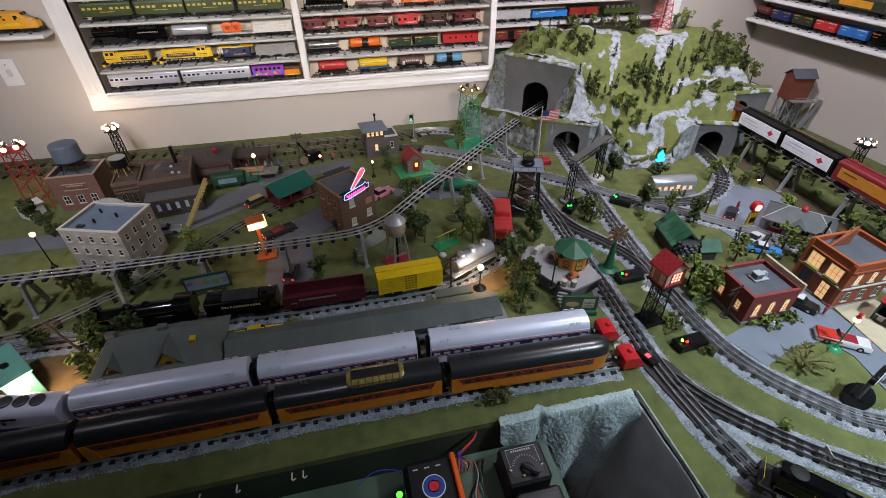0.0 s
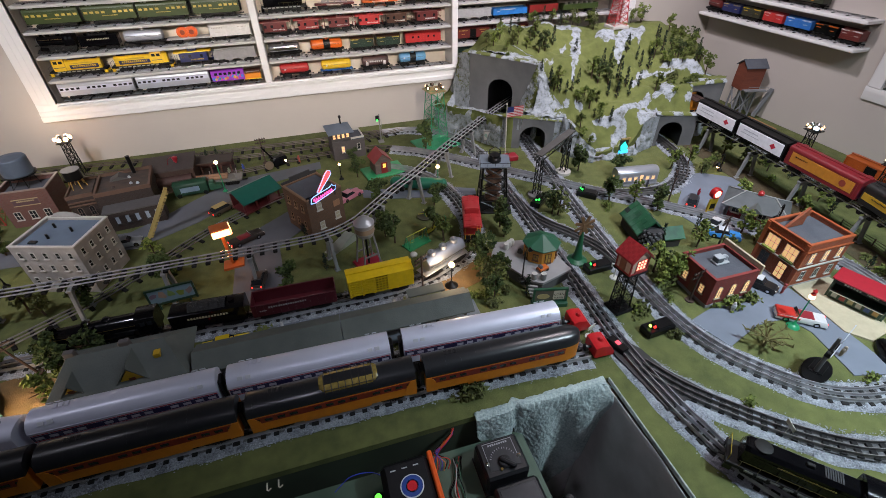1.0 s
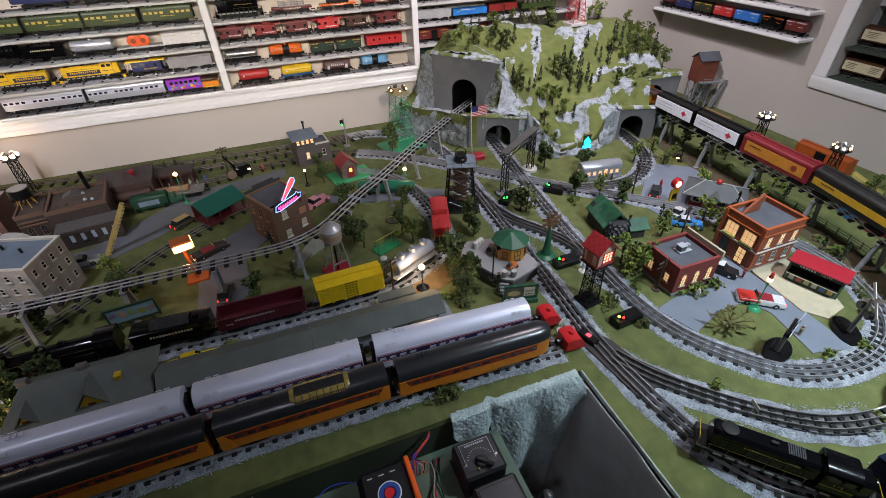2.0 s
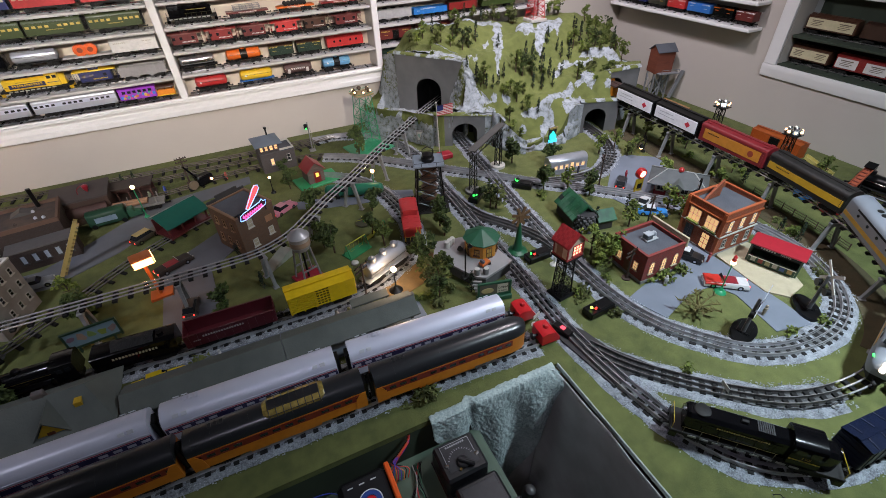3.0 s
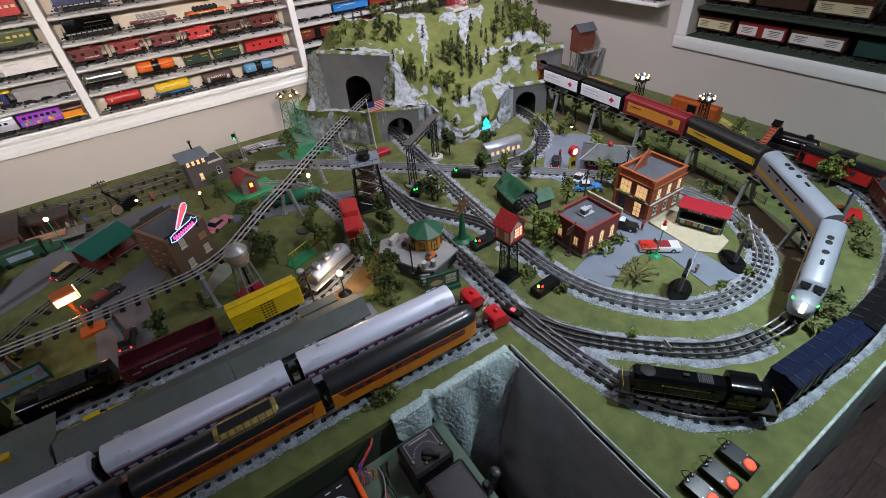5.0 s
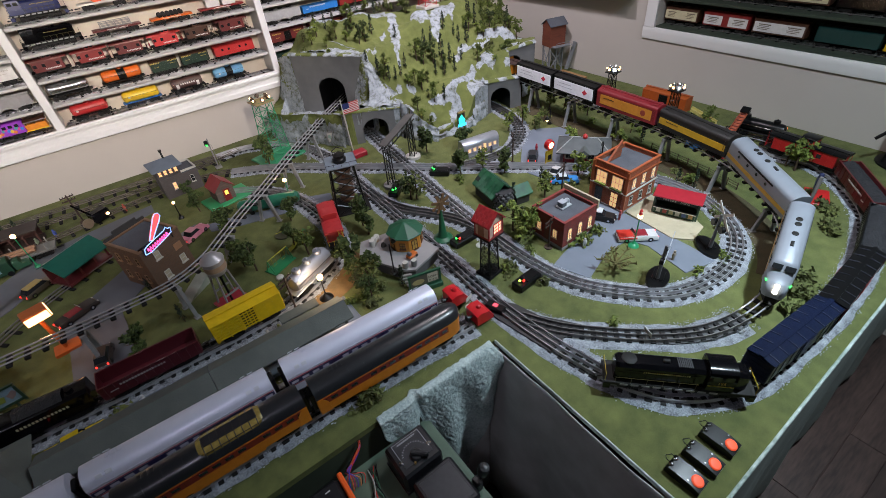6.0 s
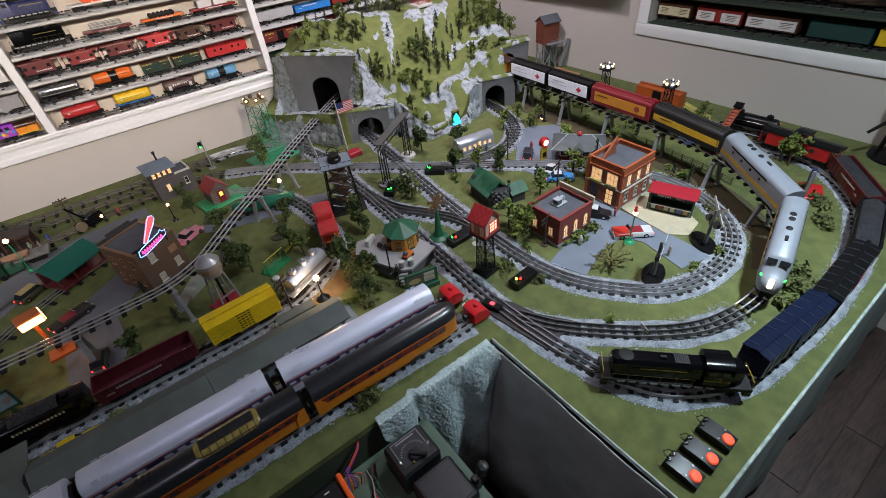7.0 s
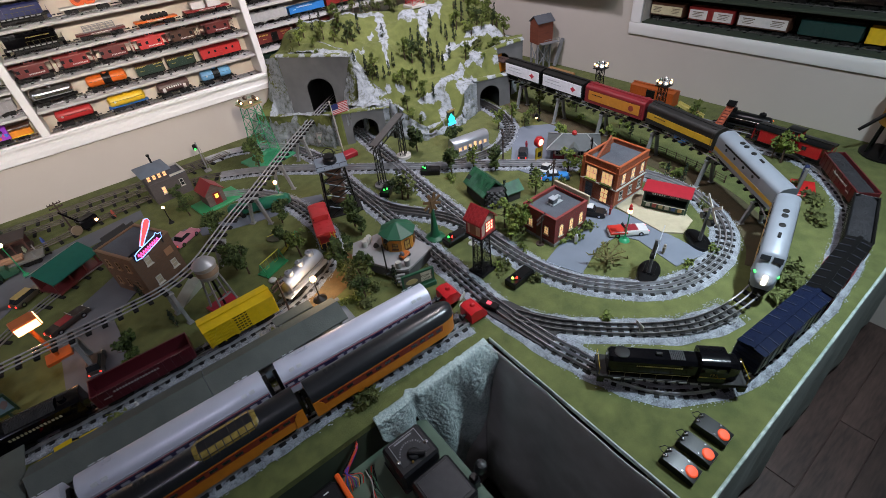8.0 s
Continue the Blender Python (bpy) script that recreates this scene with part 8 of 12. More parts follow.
    ob = thing("roundhouse_annex", at(-0.742, 2.000, 0, 4), "brown factory annex with a rounded boiler front", "model building")
    part("block", Geo().box((0.06, 0.08, 0.05), (0.20, 0.16, 0.10)), mat("shaded_brown_wall", (0.062, 0.034, 0.024), 0.8, scale=20), ob)
    part("roof", Geo().box((0.06, 0.08, 0.103), (0.21, 0.17, 0.006)), paint(0.06, 0.048, 0.045, 0.8), ob)
    part("boiler", Geo().cyl((-0.03, -0.012, 0.06), (0.15, -0.012, 0.06), 0.022, n=16), mat("shaded_rusty_boiler", (0.055, 0.024, 0.018), 0.7, scale=25), ob)
    f = thing("red_crane_arm", at(-0.665, 2.06, 0.105), "small red crane hook standing on a factory roof", "model crane")
    part("arm", Geo().tube([(-0.02, 0, 0), (-0.015, 0, 0.022), (0.0, 0, 0.034), (0.018, 0, 0.032)], 0.0018, 6), paint(0.2, 0.02, 0.03), f)
    part("bucket", Geo().lathe([(0.002, 0), (0.009, 0.012), (0.012, 0.026), (0.006, 0.03)], (0.016, 0, 0.006), 12), paint(0.35, 0.02, 0.035), f)


def station():
    ob = thing("station", at(0, 0, 0), "long station with a dark green-grey platform roof and yellow dormers", "model building")
    rf = mat("dark_green_grey_roof", (0.105, 0.12, 0.11), 0.75, color2=(0.07, 0.082, 0.075), scale=18, bump=0.25, bump_scale=260)
    for a, b in ((-0.455, -0.08), (-0.078, 0.295)):
        part("platform_roof", Geo().prism([(0.862, 0.066), (0.912, 0.093), (0.962, 0.070), (0.962, 0.074), (0.912, 0.098), (0.862, 0.070)], a, b, 0), rf, ob)
    for k in range(9):
        x = -0.42 + k * 0.088
        part("post", Geo().box((x, 0.912, 0.045), (0.008, 0.008, 0.088)), paint(0.05, 0.045, 0.03), ob)
        part("bracket", Geo().prism([(0.880, 0.068), (0.912, 0.055), (0.945, 0.068), (0.945, 0.071), (0.880, 0.071)], x - 0.002, x + 0.002, 0), paint(0.05, 0.045, 0.03), ob)
    part("platform", Geo().box((-0.10, 0.945, 0.005), (0.86, 0.150, 0.010), ch=0.002), ROAD, ob, "pale grey platform")
    part("house_wall", Geo().box((-0.62, 0.945, 0.045), (0.25, 0.105, 0.07)), paint(0.30, 0.20, 0.05), ob, "mustard yellow wall")
    part("house_roof", hip_roof(-0.775, 0.862, -0.462, 1.035, 0.075, 0.062, 0.05), rf, ob)
    for x, s in ((-0.715, 0.8), (-0.585, 1.25)):
        w = 0.026 * s
        d = part("dormer", Geo().prism([(x - w, 0.079), (x + w, 0.079), (x, 0.079 + 0.036 * s)], 0.878, 0.932, 1), paint(0.52, 0.33, 0.02), ob, "yellow dormer front")
        part("dormer_roof", Geo().prism([(x - w - 0.006, 0.078), (x, 0.084 + 0.036 * s), (x + w + 0.006, 0.078), (x + w + 0.006, 0.081), (x, 0.088 + 0.036 * s), (x - w - 0.006, 0.081)], 0.872, 0.945, 1), rf, d)
        part("dormer_window", Geo().box((x, 0.8775, 0.089), (0.014, 0.002, 0.010)), paint(0.10, 0.02, 0.01), d)
    part("dormer", Geo().prism([(-0.535, 0.105), (-0.520, 0.105), (-0.520, 0.122), (-0.535, 0.122)], 0.91, 0.93, 1), paint(0.52, 0.33, 0.02), ob, "small yellow roof dormer")
    for x in (-0.72, -0.60):
        part("chimney", Geo().box((x, 0.955, 0.137), (0.024, 0.016, 0.024), ch=0.002), paint(0.11, 0.10, 0.10, 0.8), ob)
    for x, w in ((-0.40, 0.045), (-0.352, 0.03), (-0.445, 0.028)):
        b = thing("platform_bench", at(x, 0.998, 0.010), "bright yellow bench on the station platform", "bench", "yellow benches")
        part("seat", Geo().box((0, 0, 0.010), (w, 0.016, 0.004), ch=0.001), paint(0.75, 0.55, 0.02), b)
        part("back", Geo().box((0, 0.007, 0.018), (w, 0.003, 0.014), ch=0.001), paint(0.75, 0.55, 0.02), b)
        for sx in (-1, 1):
            part("leg", Geo().box((sx * w * 0.4, 0, 0.004), (0.003, 0.013, 0.008)), BLACKP, b)
    g = thing("luggage_bench", at(0.185, 1.0, 0.0), "low dark shelter roof beside the platform", "model shelter")
    part("roof", Geo().box((0, 0, 0.058), (0.115, 0.034, 0.005)), rf, g)
    part("post", Geo().box((-0.05, 0, 0.029), (0.005, 0.02, 0.056)), BLACKP, g)
    part("post", Geo().box((0.05, 0, 0.029), (0.005, 0.02, 0.056)), BLACKP, g)


def octagon_house():
    ob = thing("octagon_ticket_hut", at(0.602, 1.062, 0), "orange octagonal hut with a green roof on a grey raised deck", "model building")
    deck = mat("grey_deck_card", (0.31, 0.295, 0.295), 0.75, color2=(0.23, 0.22, 0.22), scale=15)
    outline = [(-0.118, 0.110), (-0.158, 0.045), (-0.082, -0.118), (-0.056, -0.135), (0.062, -0.10), (0.045, 0.03), (0.0, 0.09)]
    part("deck", Geo().prism(outline, 0.042, 0.050, 2), deck, ob, "flat grey deck")
    part("deck_base", Geo().prism([(x * 0.94, y * 0.94) for x, y in outline], 0.0, 0.042, 2), paint(0.09, 0.09, 0.09, 0.8), ob)
    for k in range(5):
        part("step", Geo().box((-0.088 + k * 0.0015, -0.128 - k * 0.007, 0.040 - k * 0.009), (0.034, 0.008, 0.005), pose(0, 0, 0, 0, 0, -30)), CONCRETE, ob)
    yel = paint(0.62, 0.26, 0.03, 0.5)
    o8 = lambda r, z: [(r * math.cos(math.pi * (k + 0.5) / 4), r * math.sin(math.pi * (k + 0.5) / 4), z) for k in range(8)]
    part("wall", loft([o8(0.056, 0.050), o8(0.056, 0.104)]), yel, ob, smooth=0)
    part("roof", loft([o8(0.063, 0.102), o8(0.063, 0.105), o8(0.004, 0.134)]), mat("green_tin_roof", (0.02, 0.105, 0.055), 0.5, scale=25), ob, "green eight-sided roof", smooth=0)
    for k, a in enumerate((180, 225, 270, 315)):
        r = 0.056 * math.cos(math.pi / 8)
        p = (r * math.cos(radians(a)), r * math.sin(radians(a)), 0.074 if k % 2 else 0.072)
        window(ob, a, p, 0.017 if k % 2 else 0.020, 0.022 if k % 2 else 0.036, paint(0.5, 0.30, 0.06), paint(0.10, 0.035, 0.01), 1, 1)
    b = thing("billboard", at(0.546, 0.878, 0, -14), "green framed billboard with a cereal advertisement", "billboard")
    gr = paint(0.02, 0.085, 0.045)
    part("panel", Geo().box((0, 0, 0.045), (0.094, 0.004, 0.042)), paint(0.10, 0.09, 0.07), b, "dark printed panel")
    part("frame", Geo().box((0, 0, 0.068), (0.106, 0.007, 0.006)).box((0, 0, 0.022), (0.106, 0.007, 0.006)).box((-0.05, 0, 0.045), (0.006, 0.007, 0.048)).box((0.05, 0, 0.045), (0.006, 0.007, 0.048)), gr, b)
    part("picture", Geo().prism([(-0.022 + 0.020 * math.cos(t), 0.041 + 0.010 * math.sin(t)) for t in [k * 0.524 for k in range(12)]], -0.0032, -0.0021, 1), paint(0.42, 0.34, 0.16), b, "printed bowl shape")
    part("card", Geo().box((0.026, -0.0024, 0.045), (0.034, 0.001, 0.034)), paint(0.5, 0.46, 0.36), b)
    for z, word in ((0.044, "CORN"), (0.032, "FLAKES")):
        t = bpy.data.curves.new("advert_text", "FONT")
        t.body, t.size, t.align_x, t.extrude = word, 0.011 if word == "CORN" else 0.0085, "CENTER", 0.0002
        t.materials.append(BLACKP)
        o = new("advert_text", t)
        o.parent = b
        o.matrix_basis = pose(0.026, -0.0031, z, 90, 0, 0)
    part("base", Geo().box((0, 0.0, 0.009), (0.112, 0.022, 0.018), ch=0.002), gr, b, "green base")


def diner():
    ob = thing("streamline_diner", at(1.262, 1.462, 0, -8), "silver streamlined diner with lit windows", "model building")
    part("body", loft([car_section(x, w, 0.0, 0.052, 0.022) for x, w in ((-0.095, 0.05), (-0.088, 0.066), (0.088, 0.066), (0.095, 0.05))]), mat("bare_silver", (0.44, 0.46, 0.50), 0.35, 0.5, scale=20), ob, smooth=40)
    for k in range(6):
        if k != 3:
            window(ob, -90, (-0.068 + 0.027 * k, -0.033, 0.036), 0.017, 0.018, WINDOWGLOW, SILVERP, 0, 0)
    part("door", Geo().box((0.013, -0.0335, 0.028), (0.014, 0.002, 0.042)), WINDOWGLOW, ob, "lit door")
    window(ob, 180, (-0.095, 0, 0.034), 0.020, 0.018, WINDOWGLOW, SILVERP, 0, 0)
    part("base", Geo().box((0, 0, 0.003), (0.20, 0.072, 0.006)), CONCRETE, ob)
    s = thing("diner_sign", at(1.238, 1.545, 0), "tall sign with a glowing turquoise figure panel", "sign")
    for x in (-0.014, 0.014):
        part("post", Geo().box((x, 0, 0.06), (0.004, 0.004, 0.12)), BLACKP, s)
    part("panel", Geo().box((0, 0, 0.112), (0.045, 0.005, 0.014)), glow("blue_sign", (0.05, 0.5, 0.9), 1.6), s, "glowing blue panel")
    part("emblem", Geo().prism([(-0.016, 0.122), (0.014, 0.120), (0.018, 0.135), (0.008, 0.148), (0.0, 0.160), (-0.010, 0.150), (-0.018, 0.140)], -0.002, 0.002, 1), glow("turquoise_sign", (0.05, 0.9, 0.75), 0.7), s, "glowing turquoise shape")
    part("board", Geo().box((0, 0.006, 0.140), (0.042, 0.003, 0.070)), paint(0.04, 0.03, 0.02), s)
    part("crest", Geo().box((0, 0, 0.172), (0.044, 0.004, 0.008)), paint(0.4, 0.3, 0.1), s)


def filling_station():
    ob = thing("filling_station", at(1.530, 1.082, 0, -52) @ Matrix.Scale(1.06, 4), "white and red filling station under a grey hip roof", "model building")
    part("wall", Geo().box((0, 0, 0.028), (0.15, 0.085, 0.056)), paint(0.50, 0.42, 0.38, 0.6), ob)
    part("red_band", Geo().box((0, -0.0428, 0.014), (0.152, 0.002, 0.020)).box((-0.0758, 0, 0.014), (0.002, 0.088, 0.020)), paint(0.30, 0.02, 0.03), ob)
    part("roof", hip_roof(-0.105, -0.075, 0.105, 0.075, 0.060, 0.034, 0.058), mat("grey_blue_roof", (0.105, 0.115, 0.120), 0.75, color2=(0.07, 0.078, 0.08), scale=25), ob)
    g = Geo()
    for sx in (-1, 1):
        for sy in (-1, 1):
            g.tube([(sx * 0.105, sy * 0.075, 0.0615), (sx * 0.047, 0, 0.0955)], 0.0022, 5)
    g.tube([(-0.047, 0, 0.0955), (0.047, 0, 0.0955)], 0.0022, 5)
    part("hip_ridge", g, paint(0.34, 0.35, 0.34, 0.6), ob, "pale ridge strips")
    part("porch_roof", Geo().add([(-0.026, -0.082, 0.060), (0.026, -0.082, 0.060), (0.0, -0.082, 0.078), (0.0, -0.030, 0.079), (-0.026, -0.050, 0.062), (0.026, -0.050, 0.062)], [(0, 1, 2), (0, 2, 3, 4), (2, 1, 5, 3), (0, 4, 5, 1), (4, 3, 5)]), mat("porch_felt", (0.085, 0.095, 0.09), 0.8, scale=25), ob, "small front gable over the door")
    part("door", Geo().box((-0.02, -0.0435, 0.026), (0.024, 0.002, 0.046)), OFFWHITE, ob)
    for x in (-0.055, 0.03):
        window(ob, -90, (x, -0.0425, 0.034), 0.024, 0.020, GLASSDARK, OFFWHITE, 1, 0)
    part("roof_beacon", Geo().lathe([(0.010, 0), (0.010, 0.008), (0.005, 0.014)], (0.0, 0, 0.095), 12), paint(0.45, 0.02, 0.02), ob, "red roof vent")
    s = thing("fuel_pump_sign", at(1.392, 1.155, 0), "round glowing red lamp over a yellow fuel sign", "sign")
    part("base", Geo().box((0, 0, 0.005), (0.045, 0.03, 0.010)), CONCRETE, s)
    part("board", Geo().box((0, -0.002, 0.040), (0.040, 0.008, 0.058), ch=0.002), paint(0.40, 0.28, 0.02), s, "yellow sign board")
    part("emblem", Geo().box((0, -0.0065, 0.036), (0.022, 0.001, 0.022)), BLACKP, s)
    part("hood", Geo().lathe([(0.021, -0.010), (0.023, 0), (0.021, 0.010)], (0, 0, 0.092), 20, pose(0, 0, 0, 90, 0, 0)), paint(0.40, 0.01, 0.012), s)
    part("lamp", Geo().cyl((0, -0.012, 0.092), (0, -0.0095, 0.092), 0.013, n=18), glow("red_beacon", (1.0, 0.25, 0.18), 9), s, "lit red lamp")


def green_house():
    ob = thing("stone_cottage", at(1.048, 1.120, 0, -100) @ Matrix.Scale(1.22, 4), "dark cottage with a patched green tin roof and round stone end", "model building")
    timber = mat("dark_timber_wall", (0.045, 0.040, 0.036), 0.85, color2=(0.022, 0.020, 0.018), scale=30, stretch=(1, 1, 6))
    part("wall", Geo().box((0, 0, 0.022), (0.105, 0.075, 0.044)), timber, ob)
    tin = mat("green_tin", (0.022, 0.120, 0.050), 0.42, color2=(0.012, 0.055, 0.030), scale=40, bump=0.2)
    patch = mat("faded_green_tin", (0.050, 0.150, 0.085), 0.5, color2=(0.025, 0.075, 0.045), scale=60, bump=0.2)
    part("roof", gable_roof(0.105, 0.075, 0.044, 0.034, 0.008, 0.003, -0.0525, -0.0375), tin, ob)
    rnd = random.Random(5)
    tilt = math.degrees(math.atan2(0.034, 0.0375))
    for side in (-1, 1):
        for row in range(4):
            for k in range(6):
                u = (row + 0.5) / 4
                y = side * (0.0455 * (1 - u))
                z = 0.0370 + 0.0415 * u + 0.0040 + rnd.uniform(0, 0.0008)
                tone = rnd.random()
                part("roof_sheet", Geo().box((-0.0495 + 0.0198 * k + rnd.uniform(-0.001, 0.001), y, z), (0.0188, 0.0145, 0.0014), pose(0, 0, 0, -side * tilt + rnd.uniform(-3, 3), 0, rnd.uniform(-3, 3))), patch if tone < 0.3 else (paint(0.016, 0.024, 0.022, 0.6) if tone > 0.86 else tin), ob)
    part("ridge", Geo().tube([(-0.060, 0, 0.0800), (0.060, 0, 0.0800)], 0.0022, 6), patch, ob)
    stone = mat("dark_stone", (0.12, 0.12, 0.125), 0.9, color2=(0.05, 0.05, 0.055), scale=60, bump=0.5, per_object=0.4)
    cobble = Geo().ball((0, 0, 0), 0.0068, 7).mesh("stone", stone)
    tower = part("stone_porch", Geo().cyl((0.056, 0, 0.0), (0.056, 0, 0.058), 0.030, 0.026, 18), paint(0.03, 0.03, 0.032, 0.9), ob, "round dark stone end")
    for ring in range(6):
        for k in range(11):
            c = part("stone", cobble, None, tower)
            t = 2 * math.pi * (k + 0.5 * (ring % 2)) / 11
            r = 0.030 - 0.004 * ring / 5
            c.location = (0.056 + r * math.cos(t), r * math.sin(t), 0.006 + ring * 0.0095)
            c.scale = (1, rnd.uniform(0.8, 1.2), rnd.uniform(0.65, 0.85))
    part("annex_roof", gable_roof(0.05, 0.05, 0.036, 0.02, 0.006, 0.003, 0.03, 0.035, "y"), tin, ob)
    part("annex_wall", Geo().box((0.055, 0.06, 0.018), (0.046, 0.046, 0.036)), timber, ob)


brick_shop()
orange_house()
hot_dog_stand()
switch_tower()
red_shack(0.178, 1.868, 10)
sign_warehouse()
lumber_shed()
white_building()
left_factories()
station()
octagon_house()
diner()
filling_station()
green_house()


# ---- roads and paths, laid flat on the grass ----
def slab(name, outline, z, material, label, category="road"):
    solid(name, Geo().prism(outline, -0.001, z, 2), material, None, label, category, kind="structure")


slab("road_village", [(0.915, 0.690), (0.955, 0.575), (1.087, 0.617), (1.192, 0.613), (1.215, 0.55), (1.185, 0.40), (1.30, 0.37), (1.310, 0.463), (1.315, 0.70), (1.30, 0.90), (1.22, 0.90), (1.20, 0.75), (0.99, 0.71)], 0.0025, ROAD, "flat blue-grey card road through the village")
slab("forecourt", [(1.322, 0.71), (1.303, 0.52), (1.345, 0.470), (1.43, 0.485), (1.495, 0.60), (1.475, 0.74), (1.40, 0.77)], 0.006, CREAM, "cream card forecourt round the news stand", "pavement")
slab("road_station", [(1.27, 1.20), (1.30, 1.03), (1.39, 0.97), (1.45, 1.1), (1.56, 1.22), (1.70, 1.26), (1.70, 1.36), (1.60, 1.44), (1.50, 1.43), (1.42, 1.34)], 0.0025, ROAD, "blue-grey card forecourt beside the filling station")
slab("road_town", [(-1.4, 1.62), (-0.75, 1.60), (-0.55, 1.72), (-0.35, 1.93), (-0.05, 2.03), (-0.05, 2.10), (-0.45, 2.03), (-0.70, 1.80), (-0.80, 1.72), (-1.4, 1.72)], 0.0025, ROADDARK, "grey card street through the old town")
slab("road_yard", [(-0.40, 1.16), (-0.22, 1.16), (-0.24, 1.30), (-0.25, 1.45), (-0.10, 1.60), (0.10, 1.76), (0.06, 1.80), (-0.22, 1.68), (-0.42, 1.52), (-0.40, 1.35)], 0.0025, ROADDARK, "grey card street past the warehouse")
slab("road_park", [(0.10, 1.76), (0.171, 1.75), (0.335, 1.684), (0.486, 1.667), (0.576, 1.624), (0.564, 1.575), (0.473, 1.591), (0.348, 1.621), (0.213, 1.655), (0.10, 1.70)], 0.0025, ROAD, "pale blue-grey card road behind the playground")
slab("platform_paving", [(-0.46, 0.985), (0.18, 0.985), (0.14, 1.035), (-0.33, 1.045), (-0.46, 1.03)], 0.003, ROAD, "blue-grey paving behind the station", "pavement")
slab("dirt_patch_yard", [(0.19, 1.06), (0.30, 1.02), (0.42, 1.06), (0.48, 1.16), (0.45, 1.24), (0.36, 1.16), (0.28, 1.10)], 0.0015, DIRT, "ochre dirt patch beside the track", "ground patch")
slab("dirt_patch_left", [(-1.05, 0.86), (-0.80, 0.86), (-0.79, 1.02), (-0.95, 1.06), (-1.1, 1.0)], 0.0015, DIRT, "ochre dirt patch beside the station house", "ground patch")


# ---- lattice towers, lamps, signals ----
def lattice(ob, w0, w1, h, r, material, panels=4, z0=0.0, name="leg", d0=None, d1=None):
    """Four tapered legs with crossed braces on each side."""
    d0, d1 = d0 or w0, d1 or w1
    c = lambda k, u: Vector(((1 if k in (0, 1) else -1) * (w0 + (w1 - w0) * u) / 2, (1 if k in (1, 2) else -1) * (d0 + (d1 - d0) * u) / 2, z0 + (h - z0) * u))
    for k in range(4):
        part(name, Geo().cyl(c(k, 0), c(k, 1), r, n=5), material, ob)
    for k in range(4):
        q = (k + 1) % 4
        for i in range(panels):
            a, b = i / panels, (i + 1) / panels
            part("brace", Geo().cyl(c(k, a), c(q, b), r * 0.55, n=4), material, ob)
            part("brace", Geo().cyl(c(q, a), c(k, b), r * 0.55, n=4), material, ob)
            part("girt", Geo().cyl(c(k, b), c(q, b), r * 0.6, n=4), material, ob)


def bulb_light(x, y, z, watts, color=(1.0, 0.62, 0.32), r=0.006):
    l = bpy.data.lights.new("bulb", "POINT")
    l.energy, l.color, l.shadow_soft_size = watts, color, r
    o = new("bulb_lamp", l)
    o.location = (x, y, z)


def flood_tower(x, y, h, material, label, w0=0.05, w1=0.03, heads=6, lit=True, base=None, turn=0, spread=0.03, lamp=None):
    ob = thing("floodlight_tower", at(x, y, 0, turn), label, "floodlight tower", "floodlight towers")
    lattice(ob, w0, w1, h - 0.02, 0.0022, material, 5)
    part("platform", Geo().box((0, 0, h - 0.018), (spread * 2.1, spread * 2.1, 0.003)), paint(0.30, 0.24, 0.10) if base else material, ob)
    part("railing", Geo().tube([(spread, spread, h - 0.008), (-spread, spread, h - 0.008), (-spread, -spread, h - 0.008), (spread, -spread, h - 0.008), (spread, spread, h - 0.008)], 0.0009, 4), material, ob)
    for k in range(heads):
        a = k * 2 * math.pi / heads + 0.3
        p = Vector((spread * 0.85 * math.cos(a), spread * 0.85 * math.sin(a), h - 0.004))
        hd = part("lamp_head", Geo().lathe([(0.004, -0.007), (0.0095, 0.001), (0.0110, 0.006)], p, 14, Matrix.Rotation(a, 4, "Z") @ Matrix.Rotation(radians(62), 4, "Y")), CHROME if not base else paint(0.06, 0.035, 0.02), ob)
        if lit:
            d = Vector((math.cos(a), math.sin(a), 0.5)).normalized()
            # glaring towers get enlarged bulbs to suggest the bloom round them
            part("bulb", Geo().ball(p + d * 0.007, 0.0088 if lamp else 0.0052, 10), lamp or (WHITEBULB if k % 3 else WARMBULB), hd, "lit bulb")
    if base:
        part("base", Geo().box((0, 0, 0.004), (w0 * 2.1, w0 * 1.7, 0.008), ch=0.002), base, ob)
    return ob


GREENP = paint(0.02, 0.27, 0.115)
flood_tower(0.542, 2.125, 0.295, GREENP, "bright green lattice floodlight tower with lit lamps", 0.10, 0.062, 6, True, GREENP, 12, 0.042)
flood_tower(1.985, 1.305, 0.225, BLACKP, "black lattice floodlight tower with a lit chrome lamp cluster", 0.034, 0.026, 7, True, None, 0, 0.026)
flood_tower(1.972, 0.968, 0.222, BLACKP, "black lattice floodlight tower with a lit chrome lamp cluster", 0.034, 0.026, 7, True, None, 0, 0.026)
flood_tower(-1.12, 2.30, 0.190, BLACKP, "black lattice floodlight tower with glaring lamps", 0.034, 0.026, 6, True, None, 0, 0.024, glow("oversized_glare_bulb", (1.0, 0.50, 0.20), 26))
flood_tower(-1.335, 1.965, 0.270, paint(0.35, 0.025, 0.02), "red lattice floodlight tower with glaring lamps", 0.085, 0.055, 6, True, None, 8, 0.038, glow("oversized_glare_bulb", (1.0, 0.50, 0.20), 26))
for x, y, z in ((0.542, 2.125, 0.32), (-1.20, 2.33, 0.25), (-1.46, 2.09, 0.235)):
    bulb_light(x, y, z, 0.4 if x < 0 else 0.03, (1.0, 0.8, 0.6), 0.02)


